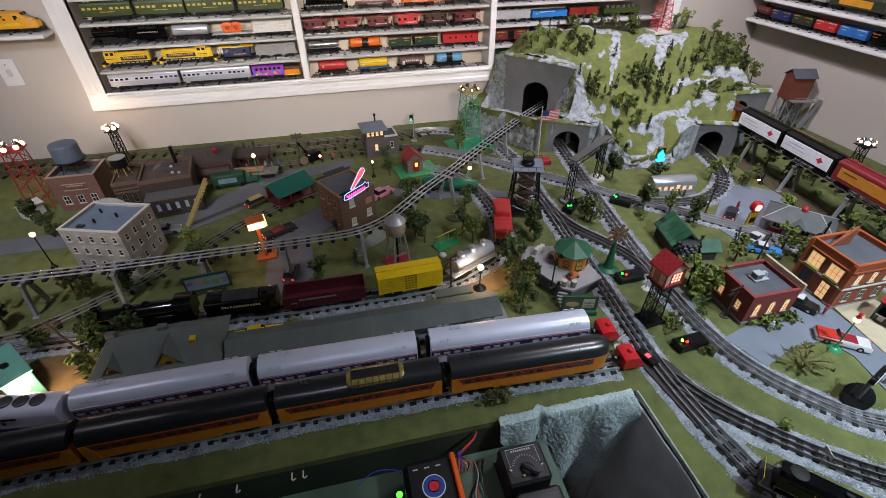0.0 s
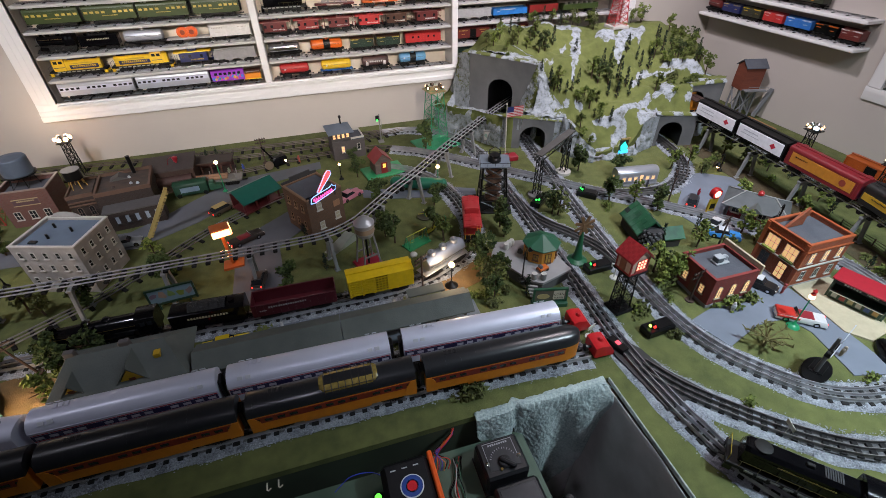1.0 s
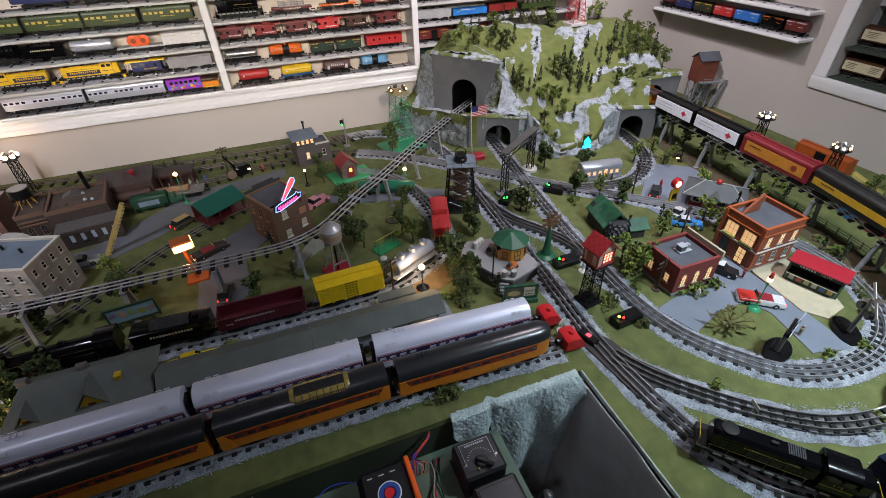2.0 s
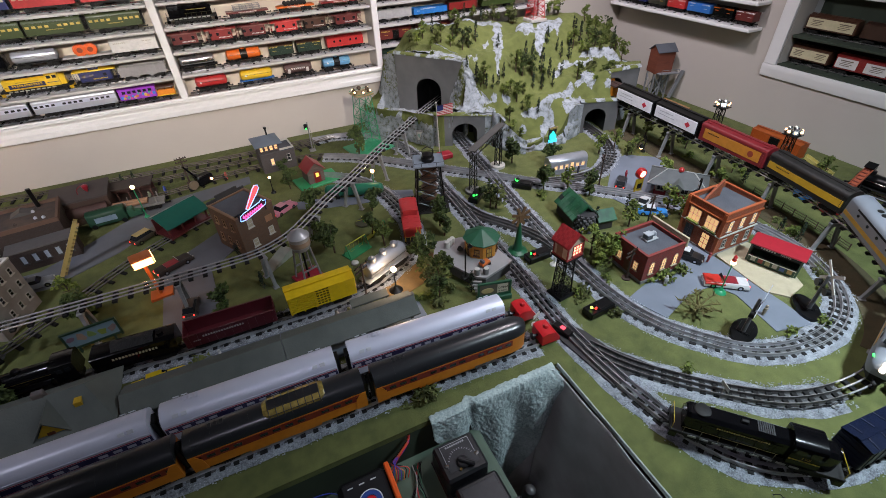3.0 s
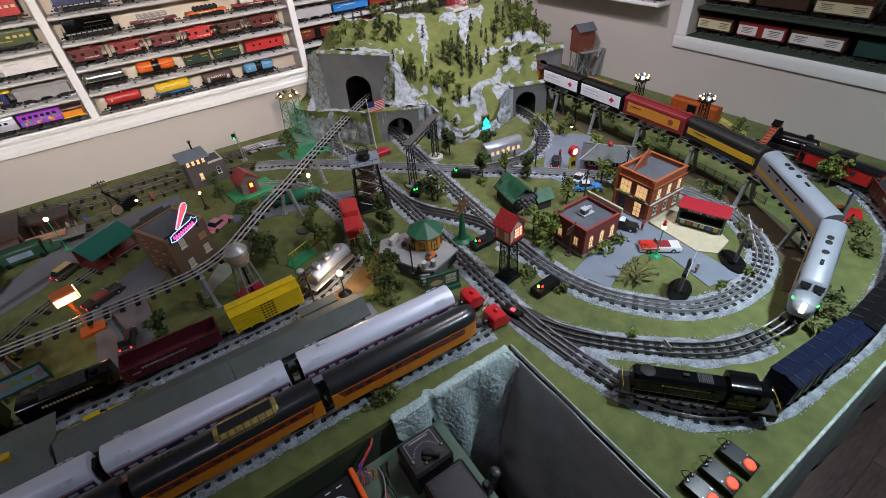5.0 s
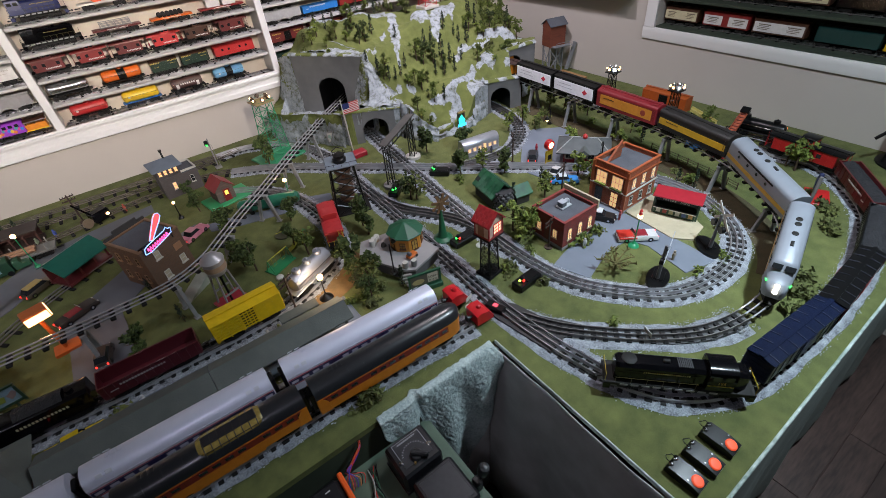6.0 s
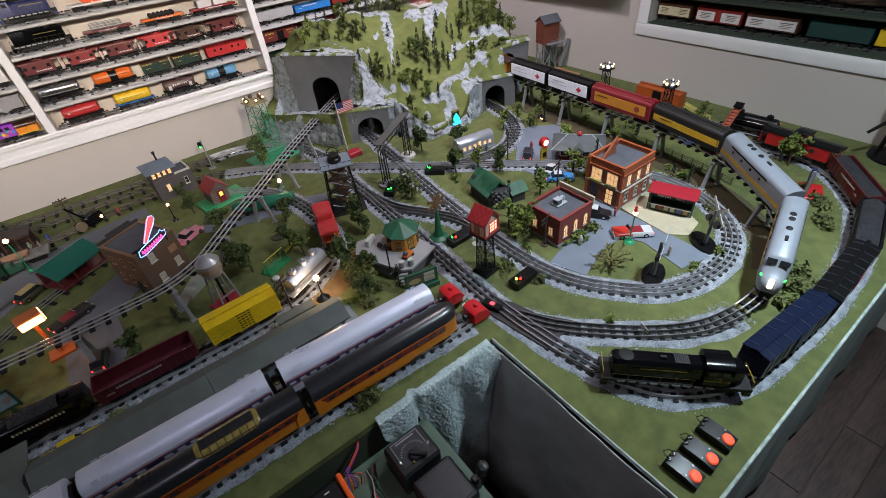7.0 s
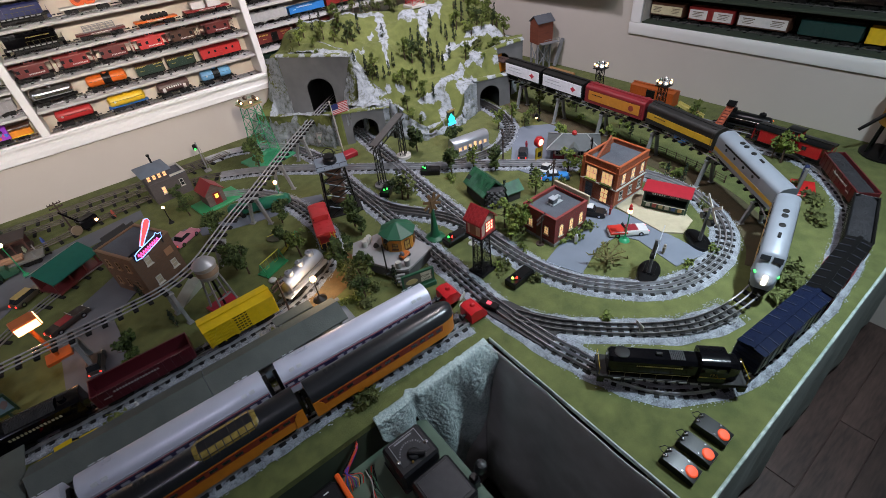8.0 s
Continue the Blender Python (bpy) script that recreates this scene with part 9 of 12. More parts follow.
def red_radio_tower():
    ob = thing("radio_tower", at(1.63, 2.31, ground_z(1.63, 2.31)), "red lattice radio tower on a white base on the summit", "model tower")
    part("base", Geo().box((0, 0, 0.004), (0.10, 0.09, 0.016), ch=0.002), OFFWHITE, ob)
    lattice(ob, 0.075, 0.05, 0.16, 0.0022, paint(0.45, 0.03, 0.03), 5, 0.01)
    part("platform", Geo().box((0, 0, 0.162), (0.07, 0.07, 0.004)), OFFWHITE, ob)


red_radio_tower()


def beacon_tower():
    ob = thing("bunk_tower", at(0.597, 1.480, 0, -18), "black lattice tower with a blue-grey deck and brown-tinted drums", "model tower")
    lattice(ob, 0.115, 0.085, 0.195, 0.0036, BLACKP, 4)
    # brown paint of drums and tube stands in for orange light within
    for k in range(4):
        part("coil", Geo().lathe([(0.006, 0), (0.030, 0.003), (0.034, 0.012), (0.030, 0.022), (0.006, 0.025)], (0, 0, 0.030 + k * 0.040), 14), paint(0.10, 0.05, 0.03, 0.3), ob, "drum tinted brown for the orange light inside")
    part("deck", Geo().box((0, 0, 0.198), (0.118, 0.108, 0.006), ch=0.001), mat("blue_grey_deck", (0.19, 0.23, 0.28), 0.6, scale=20), ob)
    g = Geo()
    for s in (-1, 1):
        g.tube([(-0.057, s * 0.052, 0.214), (0.057, s * 0.052, 0.214)], 0.001, 4).tube([(s * 0.057, -0.052, 0.214), (s * 0.057, 0.052, 0.214)], 0.001, 4)
        for k in range(5):
            g.tube([(-0.057 + k * 0.0285, s * 0.052, 0.2), (-0.057 + k * 0.0285, s * 0.052, 0.214)], 0.0008, 4)
    part("railing", g, BLACKP, ob)
    part("searchlight", Geo().lathe([(0.026, 0), (0.026, 0.012), (0.022, 0.016), (0.022, 0.026)], (0, 0, 0.201), 18).tube([(-0.02, 0, 0.225), (-0.02, 0, 0.246), (0.0, 0, 0.258), (0.02, 0, 0.246), (0.02, 0, 0.225)], 0.002, 6), BLACKP, ob)
    part("ladder_tube", Geo().cyl((0, 0, 0.02), (0, 0, 0.19), 0.006, n=10), paint(0.26, 0.085, 0.035), ob, "central tube tinted brown for the orange light inside")
    part("base", Geo().box((0, 0, 0.003), (0.15, 0.14, 0.006), ch=0.002), UNDER, ob)


beacon_tower()


def signal_gantry():
    a, b = Vector((0.80, 1.485, 0)), Vector((1.01, 1.634, 0))
    mid = (a + b) / 2
    turn = math.degrees(math.atan2((b - a).y, (b - a).x))
    L = (b - a).length
    ob = thing("signal_bridge", at(mid.x, mid.y, 0, turn), "black steel signal bridge on two lattice legs", "signal bridge")
    for s in (-1, 1):
        part("footing", Geo().cyl((s * L / 2, 0, 0), (s * L / 2, 0, 0.012), 0.034, n=24), OFFWHITE if s > 0 else CONCRETE, ob, "round pale footing")
        sub = part("leg", Geo().cyl((s * L / 2 + 0.012, 0.012, 0.01), (s * L / 2 + 0.010, 0.010, 0.175), 0.002, n=5).cyl((s * L / 2 - 0.012, 0.012, 0.01), (s * L / 2 - 0.010, 0.010, 0.175), 0.002, n=5).cyl((s * L / 2 + 0.012, -0.012, 0.01), (s * L / 2 + 0.010, -0.010, 0.175), 0.002, n=5).cyl((s * L / 2 - 0.012, -0.012, 0.01), (s * L / 2 - 0.010, -0.010, 0.175), 0.002, n=5), BLACKP, ob)
        for k in range(6):
            z0, z1 = 0.012 + k * 0.027, 0.039 + k * 0.027
            for y in (-0.011, 0.011):
                for e in (-0.011, 0.011):
                    part("brace", Geo().cyl((s * L / 2 - e, y, z0), (s * L / 2 + e, y, z1), 0.0013, n=4), BLACKP, sub)
            for x in (-0.011, 0.011):
                part("brace", Geo().cyl((s * L / 2 + x, -0.011, z0), (s * L / 2 + x, 0.011, z1), 0.0013, n=4), BLACKP, sub)
    g = Geo()
    for y in (-0.016, 0.016):
        for z in (0.178, 0.198):
            g.box((0, y, z), (L + 0.05, 0.003, 0.004))
        n = 10
        for k in range(n):
            x0, x1 = -L / 2 + L * k / n, -L / 2 + L * (k + 1) / n
            g.cyl((x0, y, 0.178 if k % 2 else 0.198), (x1, y, 0.198 if k % 2 else 0.178), 0.0013, n=4)
    part("truss", g, BLACKP, ob)
    part("walkway", Geo().box((0, 0, 0.1995), (L + 0.05, 0.034, 0.003)), mat("dull_walkway", (0.08, 0.075, 0.07), 0.8), ob)
    part("signal_head", Geo().box((0.03, -0.02, 0.16), (0.014, 0.012, 0.03), ch=0.003), BLACKP, ob)


signal_gantry()


def guard_tower():
    ob = thing("crossing_tower", at(0.746, 0.805, 0, 8), "small red-roofed crossing watchtower with a lit window", "model tower")
    lattice(ob, 0.042, 0.034, 0.155, 0.0022, BLACKP, 5)
    part("base", Geo().box((0, 0, 0.005), (0.068, 0.062, 0.010), ch=0.003), BLACKP, ob)
    part("floor", Geo().box((0, 0, 0.157), (0.070, 0.064, 0.005)), BLACKP, ob)
    part("wall", Geo().box((0, 0, 0.186), (0.060, 0.054, 0.054)), paint(0.55, 0.40, 0.31, 0.6), ob, "pink-cream wall")
    trim = paint(0.32, 0.025, 0.025, 0.5)
    for x in (-0.0302, 0.0302):
        for y in (-0.0272, 0.0272):
            part("corner_trim", Geo().box((x, y, 0.186), (0.004, 0.004, 0.054)), trim, ob)
    part("sill_trim", Geo().box((0, 0, 0.161), (0.066, 0.060, 0.005), ch=0.001), trim, ob)
    for y in (-0.027, 0.027):
        part("gable", Geo().prism([(-0.030, 0.213), (0.030, 0.213), (0, 0.240)], y - 0.001, y + 0.001, 1), paint(0.55, 0.40, 0.31, 0.6), ob)
    part("roof", gable_roof(0.060, 0.054, 0.213, 0.029, 0.008, 0.003, -0.030, -0.027, "y"), paint(0.34, 0.025, 0.03), ob)
    tilt = math.degrees(math.atan2(0.029, 0.030))
    for side in (-1, 1):
        for row in range(5):
            for k in range(7):
                u = (row + 0.5) / 5
                tone = (0.40, 0.030, 0.034) if (row + k) % 2 else (0.33, 0.022, 0.026)
                part("roof_tile", Geo().box((side * 0.038 * (1 - u), -0.030 + 0.010 * k, 0.2078 + 0.0367 * u + 0.0035), (0.0098, 0.0094, 0.0016), pose(0, 0, 0, 0, side * tilt + side * 4, 0)), paint(*tone, 0.45), ob)
    window(ob, -90, (0.006, -0.027, 0.188), 0.034, 0.034, glow("red_lit_window", (1.0, 0.30, 0.20), 2.6), paint(0.35, 0.05, 0.04), 2, 2)
    part("door", Geo().box((-0.0305, 0.004, 0.182), (0.002, 0.022, 0.042)), paint(0.26, 0.10, 0.06), ob, "brown door")
    part("ladder", Geo().tube([(-0.028, -0.006, 0.005), (-0.026, -0.006, 0.158)], 0.0011, 4).tube([(-0.028, 0.006, 0.005), (-0.026, 0.006, 0.158)], 0.0011, 4), BLACKP, ob)


guard_tower()


def lineside_sign(x, y, turn):
    ob = thing("lineside_sign", at(x, y, 0, turn), "small white track sign on a round white foot", "sign")
    white = paint(0.55, 0.55, 0.50, 0.5)
    part("foot", Geo().lathe([(0.014, 0), (0.013, 0.003), (0.004, 0.006)], n=16), white, ob)
    part("post", Geo().cyl((0, 0, 0.003), (0, 0, 0.050), 0.0022, n=8), white, ob)
    part("board", Geo().box((0, -0.002, 0.054), (0.034, 0.003, 0.015), ch=0.0006), white, ob)
    bars(ob, [(0, 0.054, 0.024, 0.004, -1, 0.0036)], BLACKP)


lineside_sign(0.812, 0.930, -30)


def round_water_tower():
    ob = thing("water_tower", at(0.048, 1.247, 0, 20) @ Matrix.Diagonal((0.85, 0.85, 0.97, 1.0)), "silver round water tower on splayed legs over a red base", "water tower")
    silver = mat("dull_silver", (0.40, 0.41, 0.43), 0.4, 0.5, scale=25)
    part("base", Geo().box((0, 0, 0.005), (0.10, 0.10, 0.010), ch=0.002), paint(0.30, 0.015, 0.035), ob, "dark red base")
    for sx in (-1, 1):
        for sy in (-1, 1):
            part("leg", Geo().cyl((sx * 0.036, sy * 0.036, 0.008), (sx * 0.022, sy * 0.022, 0.135), 0.004, n=6), CONCRETE, ob)
    part("crossbar", Geo().box((0, 0.03, 0.055), (0.062, 0.004, 0.006)).box((0, -0.03, 0.055), (0.062, 0.004, 0.006)), CONCRETE, ob)
    part("pipe", Geo().cyl((0, 0, 0.008), (0, 0, 0.13), 0.0045, n=10), BLACKP, ob)
    part("tank", Geo().lathe([(0.012, 0.122), (0.030, 0.131), (0.037, 0.145), (0.038, 0.178), (0.041, 0.180), (0.041, 0.183), (0.036, 0.186), (0.026, 0.197), (0.010, 0.204), (0.002, 0.206)], n=26), silver, ob)
    part("band", Geo().lathe([(0.0385, 0.150), (0.0385, 0.168)], n=26), paint(0.30, 0.22, 0.16), ob, "weathered tan band")


round_water_tower()


def wooden_coaling_tower():
    ob = thing("coaling_tower", at(2.285, 1.955, 0, -14), "red-brown wooden hopper house on grey stilts with a grey roof", "model tower")
    grey = paint(0.22, 0.23, 0.24, 0.6)
    part("house", Geo().box((0, 0, 0.215), (0.105, 0.085, 0.12)), mat("red_brown_boards", (0.20, 0.055, 0.028), 0.75, color2=(0.13, 0.035, 0.02), scale=30, stretch=(1, 1, 8)), ob)
    part("roof", gable_roof(0.105, 0.085, 0.275, 0.03, 0.008, 0.003, -0.0525, -0.0425, "x"), ROOFGREY, ob)
    part("gable", Geo().prism([(-0.0425, 0.275), (0.0425, 0.275), (0, 0.304)], -0.052, -0.049, 0), mat("red_brown_gable", (0.20, 0.055, 0.028), 0.75), ob)
    for sx in (-1, 0, 1):
        for sy in (-1, 1):
            part("stilt", Geo().box((sx * 0.045, sy * 0.036, 0.078), (0.007, 0.007, 0.156)), grey, ob)
        part("brace", Geo().cyl((sx * 0.045, -0.036, 0.02), (sx * 0.045, 0.036, 0.14), 0.003, n=5).cyl((sx * 0.045, 0.036, 0.02), (sx * 0.045, -0.036, 0.14), 0.003, n=5), grey, ob)
    part("brace", Geo().cyl((-0.045, -0.036, 0.02), (0.045, -0.036, 0.14), 0.003, n=5).cyl((0.045, -0.036, 0.02), (-0.045, -0.036, 0.14), 0.003, n=5), grey, ob)
    part("walkway", Geo().box((0.02, -0.060, 0.158), (0.12, 0.035, 0.004)), grey, ob)
    part("handrail", Geo().tube([(-0.03, -0.076, 0.16), (-0.03, -0.076, 0.18), (0.08, -0.076, 0.18), (0.08, -0.076, 0.16)], 0.0015, 5), grey, ob)
    part("stair", Geo().box((0.09, -0.06, 0.09), (0.02, 0.012, 0.16), pose(0, 0, 0, 0, 18, 0)), grey, ob)


wooden_coaling_tower()


def yellow_tank_tower():
    ob = thing("storage_tank", at(2.325, 0.205, 0), "orange-yellow tank tower with a brown cone roof on black legs", "water tower")
    part("tank", Geo().lathe([(0.070, 0.125), (0.070, 0.255), (0.066, 0.258)], n=26), mat("orange_yellow_boards", (0.40, 0.19, 0.025), 0.6, scale=25, stretch=(6, 6, 1)), ob)
    part("roof", Geo().lathe([(0.080, 0.256), (0.078, 0.260), (0.004, 0.315)], n=26), paint(0.12, 0.065, 0.05, 0.7), ob)
    for k in range(6):
        a = k * math.pi / 3
        part("leg", Geo().cyl((0.066 * math.cos(a), 0.066 * math.sin(a), 0), (0.056 * math.cos(a), 0.056 * math.sin(a), 0.126), 0.005, n=6), BLACKP, ob)
    part("spout", Geo().cyl((-0.06, 0.03, 0.20), (-0.10, 0.10, 0.11), 0.008, 0.006, 10), BLACKP, ob)
    part("base", Geo().cyl((0, 0, 0), (0, 0, 0.006), 0.085, n=26), BLACKP, ob)


yellow_tank_tower()


def street_lamp(x, y, h, post, label, globe=None, base=0.014, cap=None, watts=0.03, r=0.0085, color=(1.0, 0.7, 0.42)):
    ob = thing("street_lamp", at(x, y, 0), label, "street lamp", "street lamps of the layout")
    part("base", Geo().lathe([(base, 0), (base * 0.8, 0.006), (base * 0.4, 0.010), (0.003, 0.02)], n=12), post, ob)
    part("post", Geo().cyl((0, 0, 0.008), (0, 0, h - r), 0.0022, 0.0018, 8), post, ob)
    part("globe", Geo().ball((0, 0, h), r, 14), globe or WARMBULB, ob, "glowing globe")
    if cap:
        part("cap", Geo().lathe([(0.006, 0), (0.0065, 0.004), (0.003, 0.010), (0.006, 0.013), (0.002, 0.02)], (0, 0, h + r * 0.8), 10), cap, ob)
    if watts:
        bulb_light(x, y, h, watts, color, r * 1.8)
    return ob


street_lamp(1.185, 0.584, 0.118, GREENP, "green street lamp with a white globe and red cap", WHITEBULB, 0.018, paint(0.45, 0.03, 0.03), 0.02)
street_lamp(0.287, 1.057, 0.088, BLACKP, "low lamp with a glaring warm bulb on a round base", None, 0.024, None, 0.95, 0.010)
street_lamp(0.428, 1.692, 0.098, GREENP, "green street lamp with a glowing warm globe", None, 0.012, None, 0.12)
street_lamp(-0.47, 1.943, 0.140, GREENP, "green street lamp with a glowing warm globe", None, 0.012, None, 0.12)
street_lamp(0.030, 1.895, 0.075, BLACKP, "black gooseneck lamp with a small warm bulb", None, 0.012, None, 0.03, 0.006)
street_lamp(-1.125, 1.50, 0.140, BLACKP, "black street lamp with a glaring warm bulb", None, 0.012, None, 0.4)
street_lamp(-0.905, 0.875, 0.085, BLACKP, "low lamp with a glaring warm bulb", None, 0.012, None, 2.4, 0.010)


def gooseneck(x, y, h, turn):
    ob = thing("gooseneck_lamp", at(x, y, 0, turn), "black double-hook lamp post with a glowing orange lamp", "street lamp", "street lamps of the layout")
    part("post", Geo().cyl((0, 0, 0), (0, 0, h - 0.02), 0.003, n=8).lathe([(0.012, 0), (0.010, 0.006), (0.005, 0.012)], n=12), BLACKP, ob)
    arm = [(0, 0, h - 0.02)] + [(-0.012 + 0.012 * math.cos(t), 0, h - 0.02 + 0.016 * math.sin(t)) for t in [0.4 * k for k in range(1, 8)]]
    part("hook", Geo().tube(arm, 0.0022, 6), BLACKP, ob)
    part("shade", Geo().lathe([(0.013, -0.014), (0.009, -0.004), (0.003, 0.002)], (-0.025, 0, h - 0.045), 14).tube([(-0.025, 0, h - 0.045), (-0.024, 0, h - 0.024)], 0.001, 5), BLACKP, ob)
    part("bulb", Geo().ball((-0.025, 0, h - 0.062), 0.0075, 12), WARMBULB, ob, "glowing orange bulb")


gooseneck(1.405, 0.905, 0.195, 20)
gooseneck(1.70, 1.43, 0.09, 10)


def orange_newsstand():
    ob = thing("lamp_kiosk", at(-0.405, 1.390, 0, 15), "orange station lamp with a bright glowing box head", "street lamp")
    org = paint(0.42, 0.10, 0.02)
    part("base", Geo().prism([(-0.035, -0.02), (0.03, -0.03), (0.04, 0.015), (-0.025, 0.028)], 0, 0.010, 2), org, ob)
    part("pillar", Geo().cyl((0, 0, 0.008), (-0.004, 0.004, 0.125), 0.006, n=8), org, ob)
    part("head", Geo().box((-0.004, 0.004, 0.152), (0.060, 0.046, 0.020), ch=0.003), org, ob)
    part("glow_panel", Geo().box((-0.004, -0.0205, 0.146), (0.056, 0.003, 0.022)).box((0.0275, 0.004, 0.146), (0.003, 0.044, 0.022)), glow("orange_light_box", (1.0, 0.50, 0.22), 3.5), ob, "glowing light panel")
    bulb_light(-0.405, 1.345, 0.135, 0.22, (1.0, 0.5, 0.22), 0.015)


orange_newsstand()


def relay_box(x, y, turn, lamp, label, L=0.085):
    ob = thing("dwarf_signal", at(x, y, 0, turn), label, "dwarf signal", "black switch machines")
    part("box", Geo().box((0, 0, 0.012), (L, 0.042, 0.024), ch=0.003), BLACKP, ob)
    part("cover", Geo().box((0.012, 0, 0.0255), (L * 0.55, 0.034, 0.004), ch=0.001), BLACKP, ob)
    part("lantern", Geo().lathe([(0.008, 0), (0.008, 0.014), (0.005, 0.018)], (-L * 0.25, 0, 0.024), 12), BLACKP, ob)
    for a, c in zip((-90, 180, 20), lamp):
        part("lens", Geo().ball((-L * 0.25 + 0.008 * math.cos(radians(a)), 0.008 * math.sin(radians(a)), 0.032), 0.0045, 10), c, ob, "lit lens")


relay_box(0.785, 1.43, 40, (GREENGLOW, GREENGLOW), "black switch machine with a green lamp")
relay_box(1.005, 1.42, -45, (GREENGLOW, GREENGLOW), "black switch machine with a green lamp")
relay_box(0.785, 0.985, 2, (REDGLOW, GREENGLOW), "black switch machine with red and green lamps", 0.095)
relay_box(0.797, 0.690, 4, (REDGLOW, glow("yellow_green_lamp", (0.6, 1.0, 0.1), 4)), "black switch machine with red and yellow lamps", 0.095)
ob = thing("uncoupler_box", at(0.648, 0.668, 0, 105), "black ramp box with a glowing pink-red panel", "switch machine")
part("box", Geo().box((0, 0, 0.011), (0.06, 0.026, 0.022), ch=0.002), BLACKP, ob)
part("panel", Geo().box((0, 0, 0.0225), (0.014, 0.012, 0.002)), glow("pink_panel", (1.0, 0.08, 0.12), 0.9), ob, "glowing pink-red panel")


def switch_target(x, y, turn):
    ob = thing("track_sign", at(x, y, 0, turn), "small white paddle sign on a round base", "track sign", "white paddle signs")
    part("base", Geo().cyl((0, 0, 0), (0, 0, 0.003), 0.012, n=18), OFFWHITE, ob)
    part("stem", Geo().cyl((0, 0, 0.003), (0, 0, 0.034), 0.0014, n=6), OFFWHITE, ob)
    part("paddle", Geo().box((0, 0, 0.040), (0.030, 0.002, 0.014), ch=0.0006), OFFWHITE, ob)


switch_target(0.868, 0.325, 70)
switch_target(0.598, 0.728, 20)
switch_target(0.842, 0.905, 20)


def crossing_signal(x, y, turn, gate=True):
    ob = thing("crossing_signal", at(x, y, 0, turn), "black crossing flasher on an oval black base with silver arms", "crossing signal", "crossing signals")
    o = [(0.055 * math.cos(t), 0.032 * math.sin(t)) for t in [k * math.pi / 10 for k in range(20)]]
    part("base", Geo().prism(o, 0, 0.012, 2), BLACKP, ob)
    part("base_top", Geo().box((0.008, 0, 0.014), (0.05, 0.034, 0.005), ch=0.002), BLACKP, ob)
    part("mast", Geo().cyl((-0.01, 0, 0.012), (-0.01, 0, 0.140), 0.006, 0.004, 8), mat("grey_mast", (0.12, 0.12, 0.125), 0.5), ob)
    for s in (-1, 1):
        d = part("flasher", Geo().cyl((-0.01 + s * 0.022, -0.007, 0.098), (-0.01 + s * 0.022, 0.005, 0.098), 0.011, n=16), BLACKP, ob)
        part("crossbuck_arm", Geo().box((-0.01, -0.008, 0.135), (0.10, 0.002, 0.009), pose(0, 0, 0, 0, s * 38, 0)), SILVERP if gate else OFFWHITE, ob)
    part("lamp_bar", Geo().box((-0.01, 0, 0.098), (0.05, 0.005, 0.005)), BLACKP, ob)


crossing_signal(1.098, 0.440, 20)
crossing_signal(1.340, 0.420, 55, False)


def telegraph_pole(x, y, h, turn, lean=0):
    ob = thing("telegraph_pole", pose(x, y, 0, 0, lean, turn), "brown wooden telegraph pole with crossarms", "telegraph pole", "telegraph poles")
    wood = paint(0.055, 0.032, 0.024, 0.8)
    part("pole", Geo().cyl((0, 0, 0), (0, 0, h), 0.0035, 0.0025, 8), wood, ob)
    for z in (h - 0.010, h - 0.026):
        part("crossarm", Geo().box((0, 0.003, z), (0.05, 0.004, 0.004)), wood, ob)
        for k in (-0.022, -0.012, 0.012, 0.022):
            part("insulator", Geo().cyl((k, 0.003, z + 0.002), (k, 0.003, z + 0.007), 0.0014, n=6), BLACKP, ob)
    part("foot", Geo().cyl((0, 0, 0), (0, 0, 0.004), 0.014, n=14), wood, ob)


telegraph_pole(0.188, 1.047, 0.155, 30)
telegraph_pole(-0.303, 2.173, 0.130, 10)
telegraph_pole(1.291, 1.268, 0.150, 60)
telegraph_pole(0.975, 0.765, 0.120, 10)
telegraph_pole(1.245, 0.95, 0.14, 20)
telegraph_pole(-0.885, 1.06, 0.14, 20, -12)


def block_signal(x, y, h, turn):
    ob = thing("block_signal", at(x, y, 0, turn), "grey block signal mast with a lit green lamp", "signal")
    part("mast", Geo().cyl((0, 0, 0), (0, 0, h), 0.003, n=8), CONCRETE, ob)
    part("head", Geo().box((-0.010, 0, h - 0.020), (0.018, 0.014, 0.026), ch=0.004), BLACKP, ob)
    part("lamp", Geo().ball((-0.012, -0.008, h - 0.028), 0.005, 10), GREENGLOW, ob, "lit green lamp")
    part("ladder", Geo().tube([(0.012, 0, 0), (0.008, 0, h - 0.03), (0.0, 0, h - 0.03)], 0.001, 5), CONCRETE, ob)
    part("base", Geo().box((0, 0, 0.004), (0.03, 0.03, 0.008), ch=0.002), CONCRETE, ob)


block_signal(0.278, 2.235, 0.150, 0)


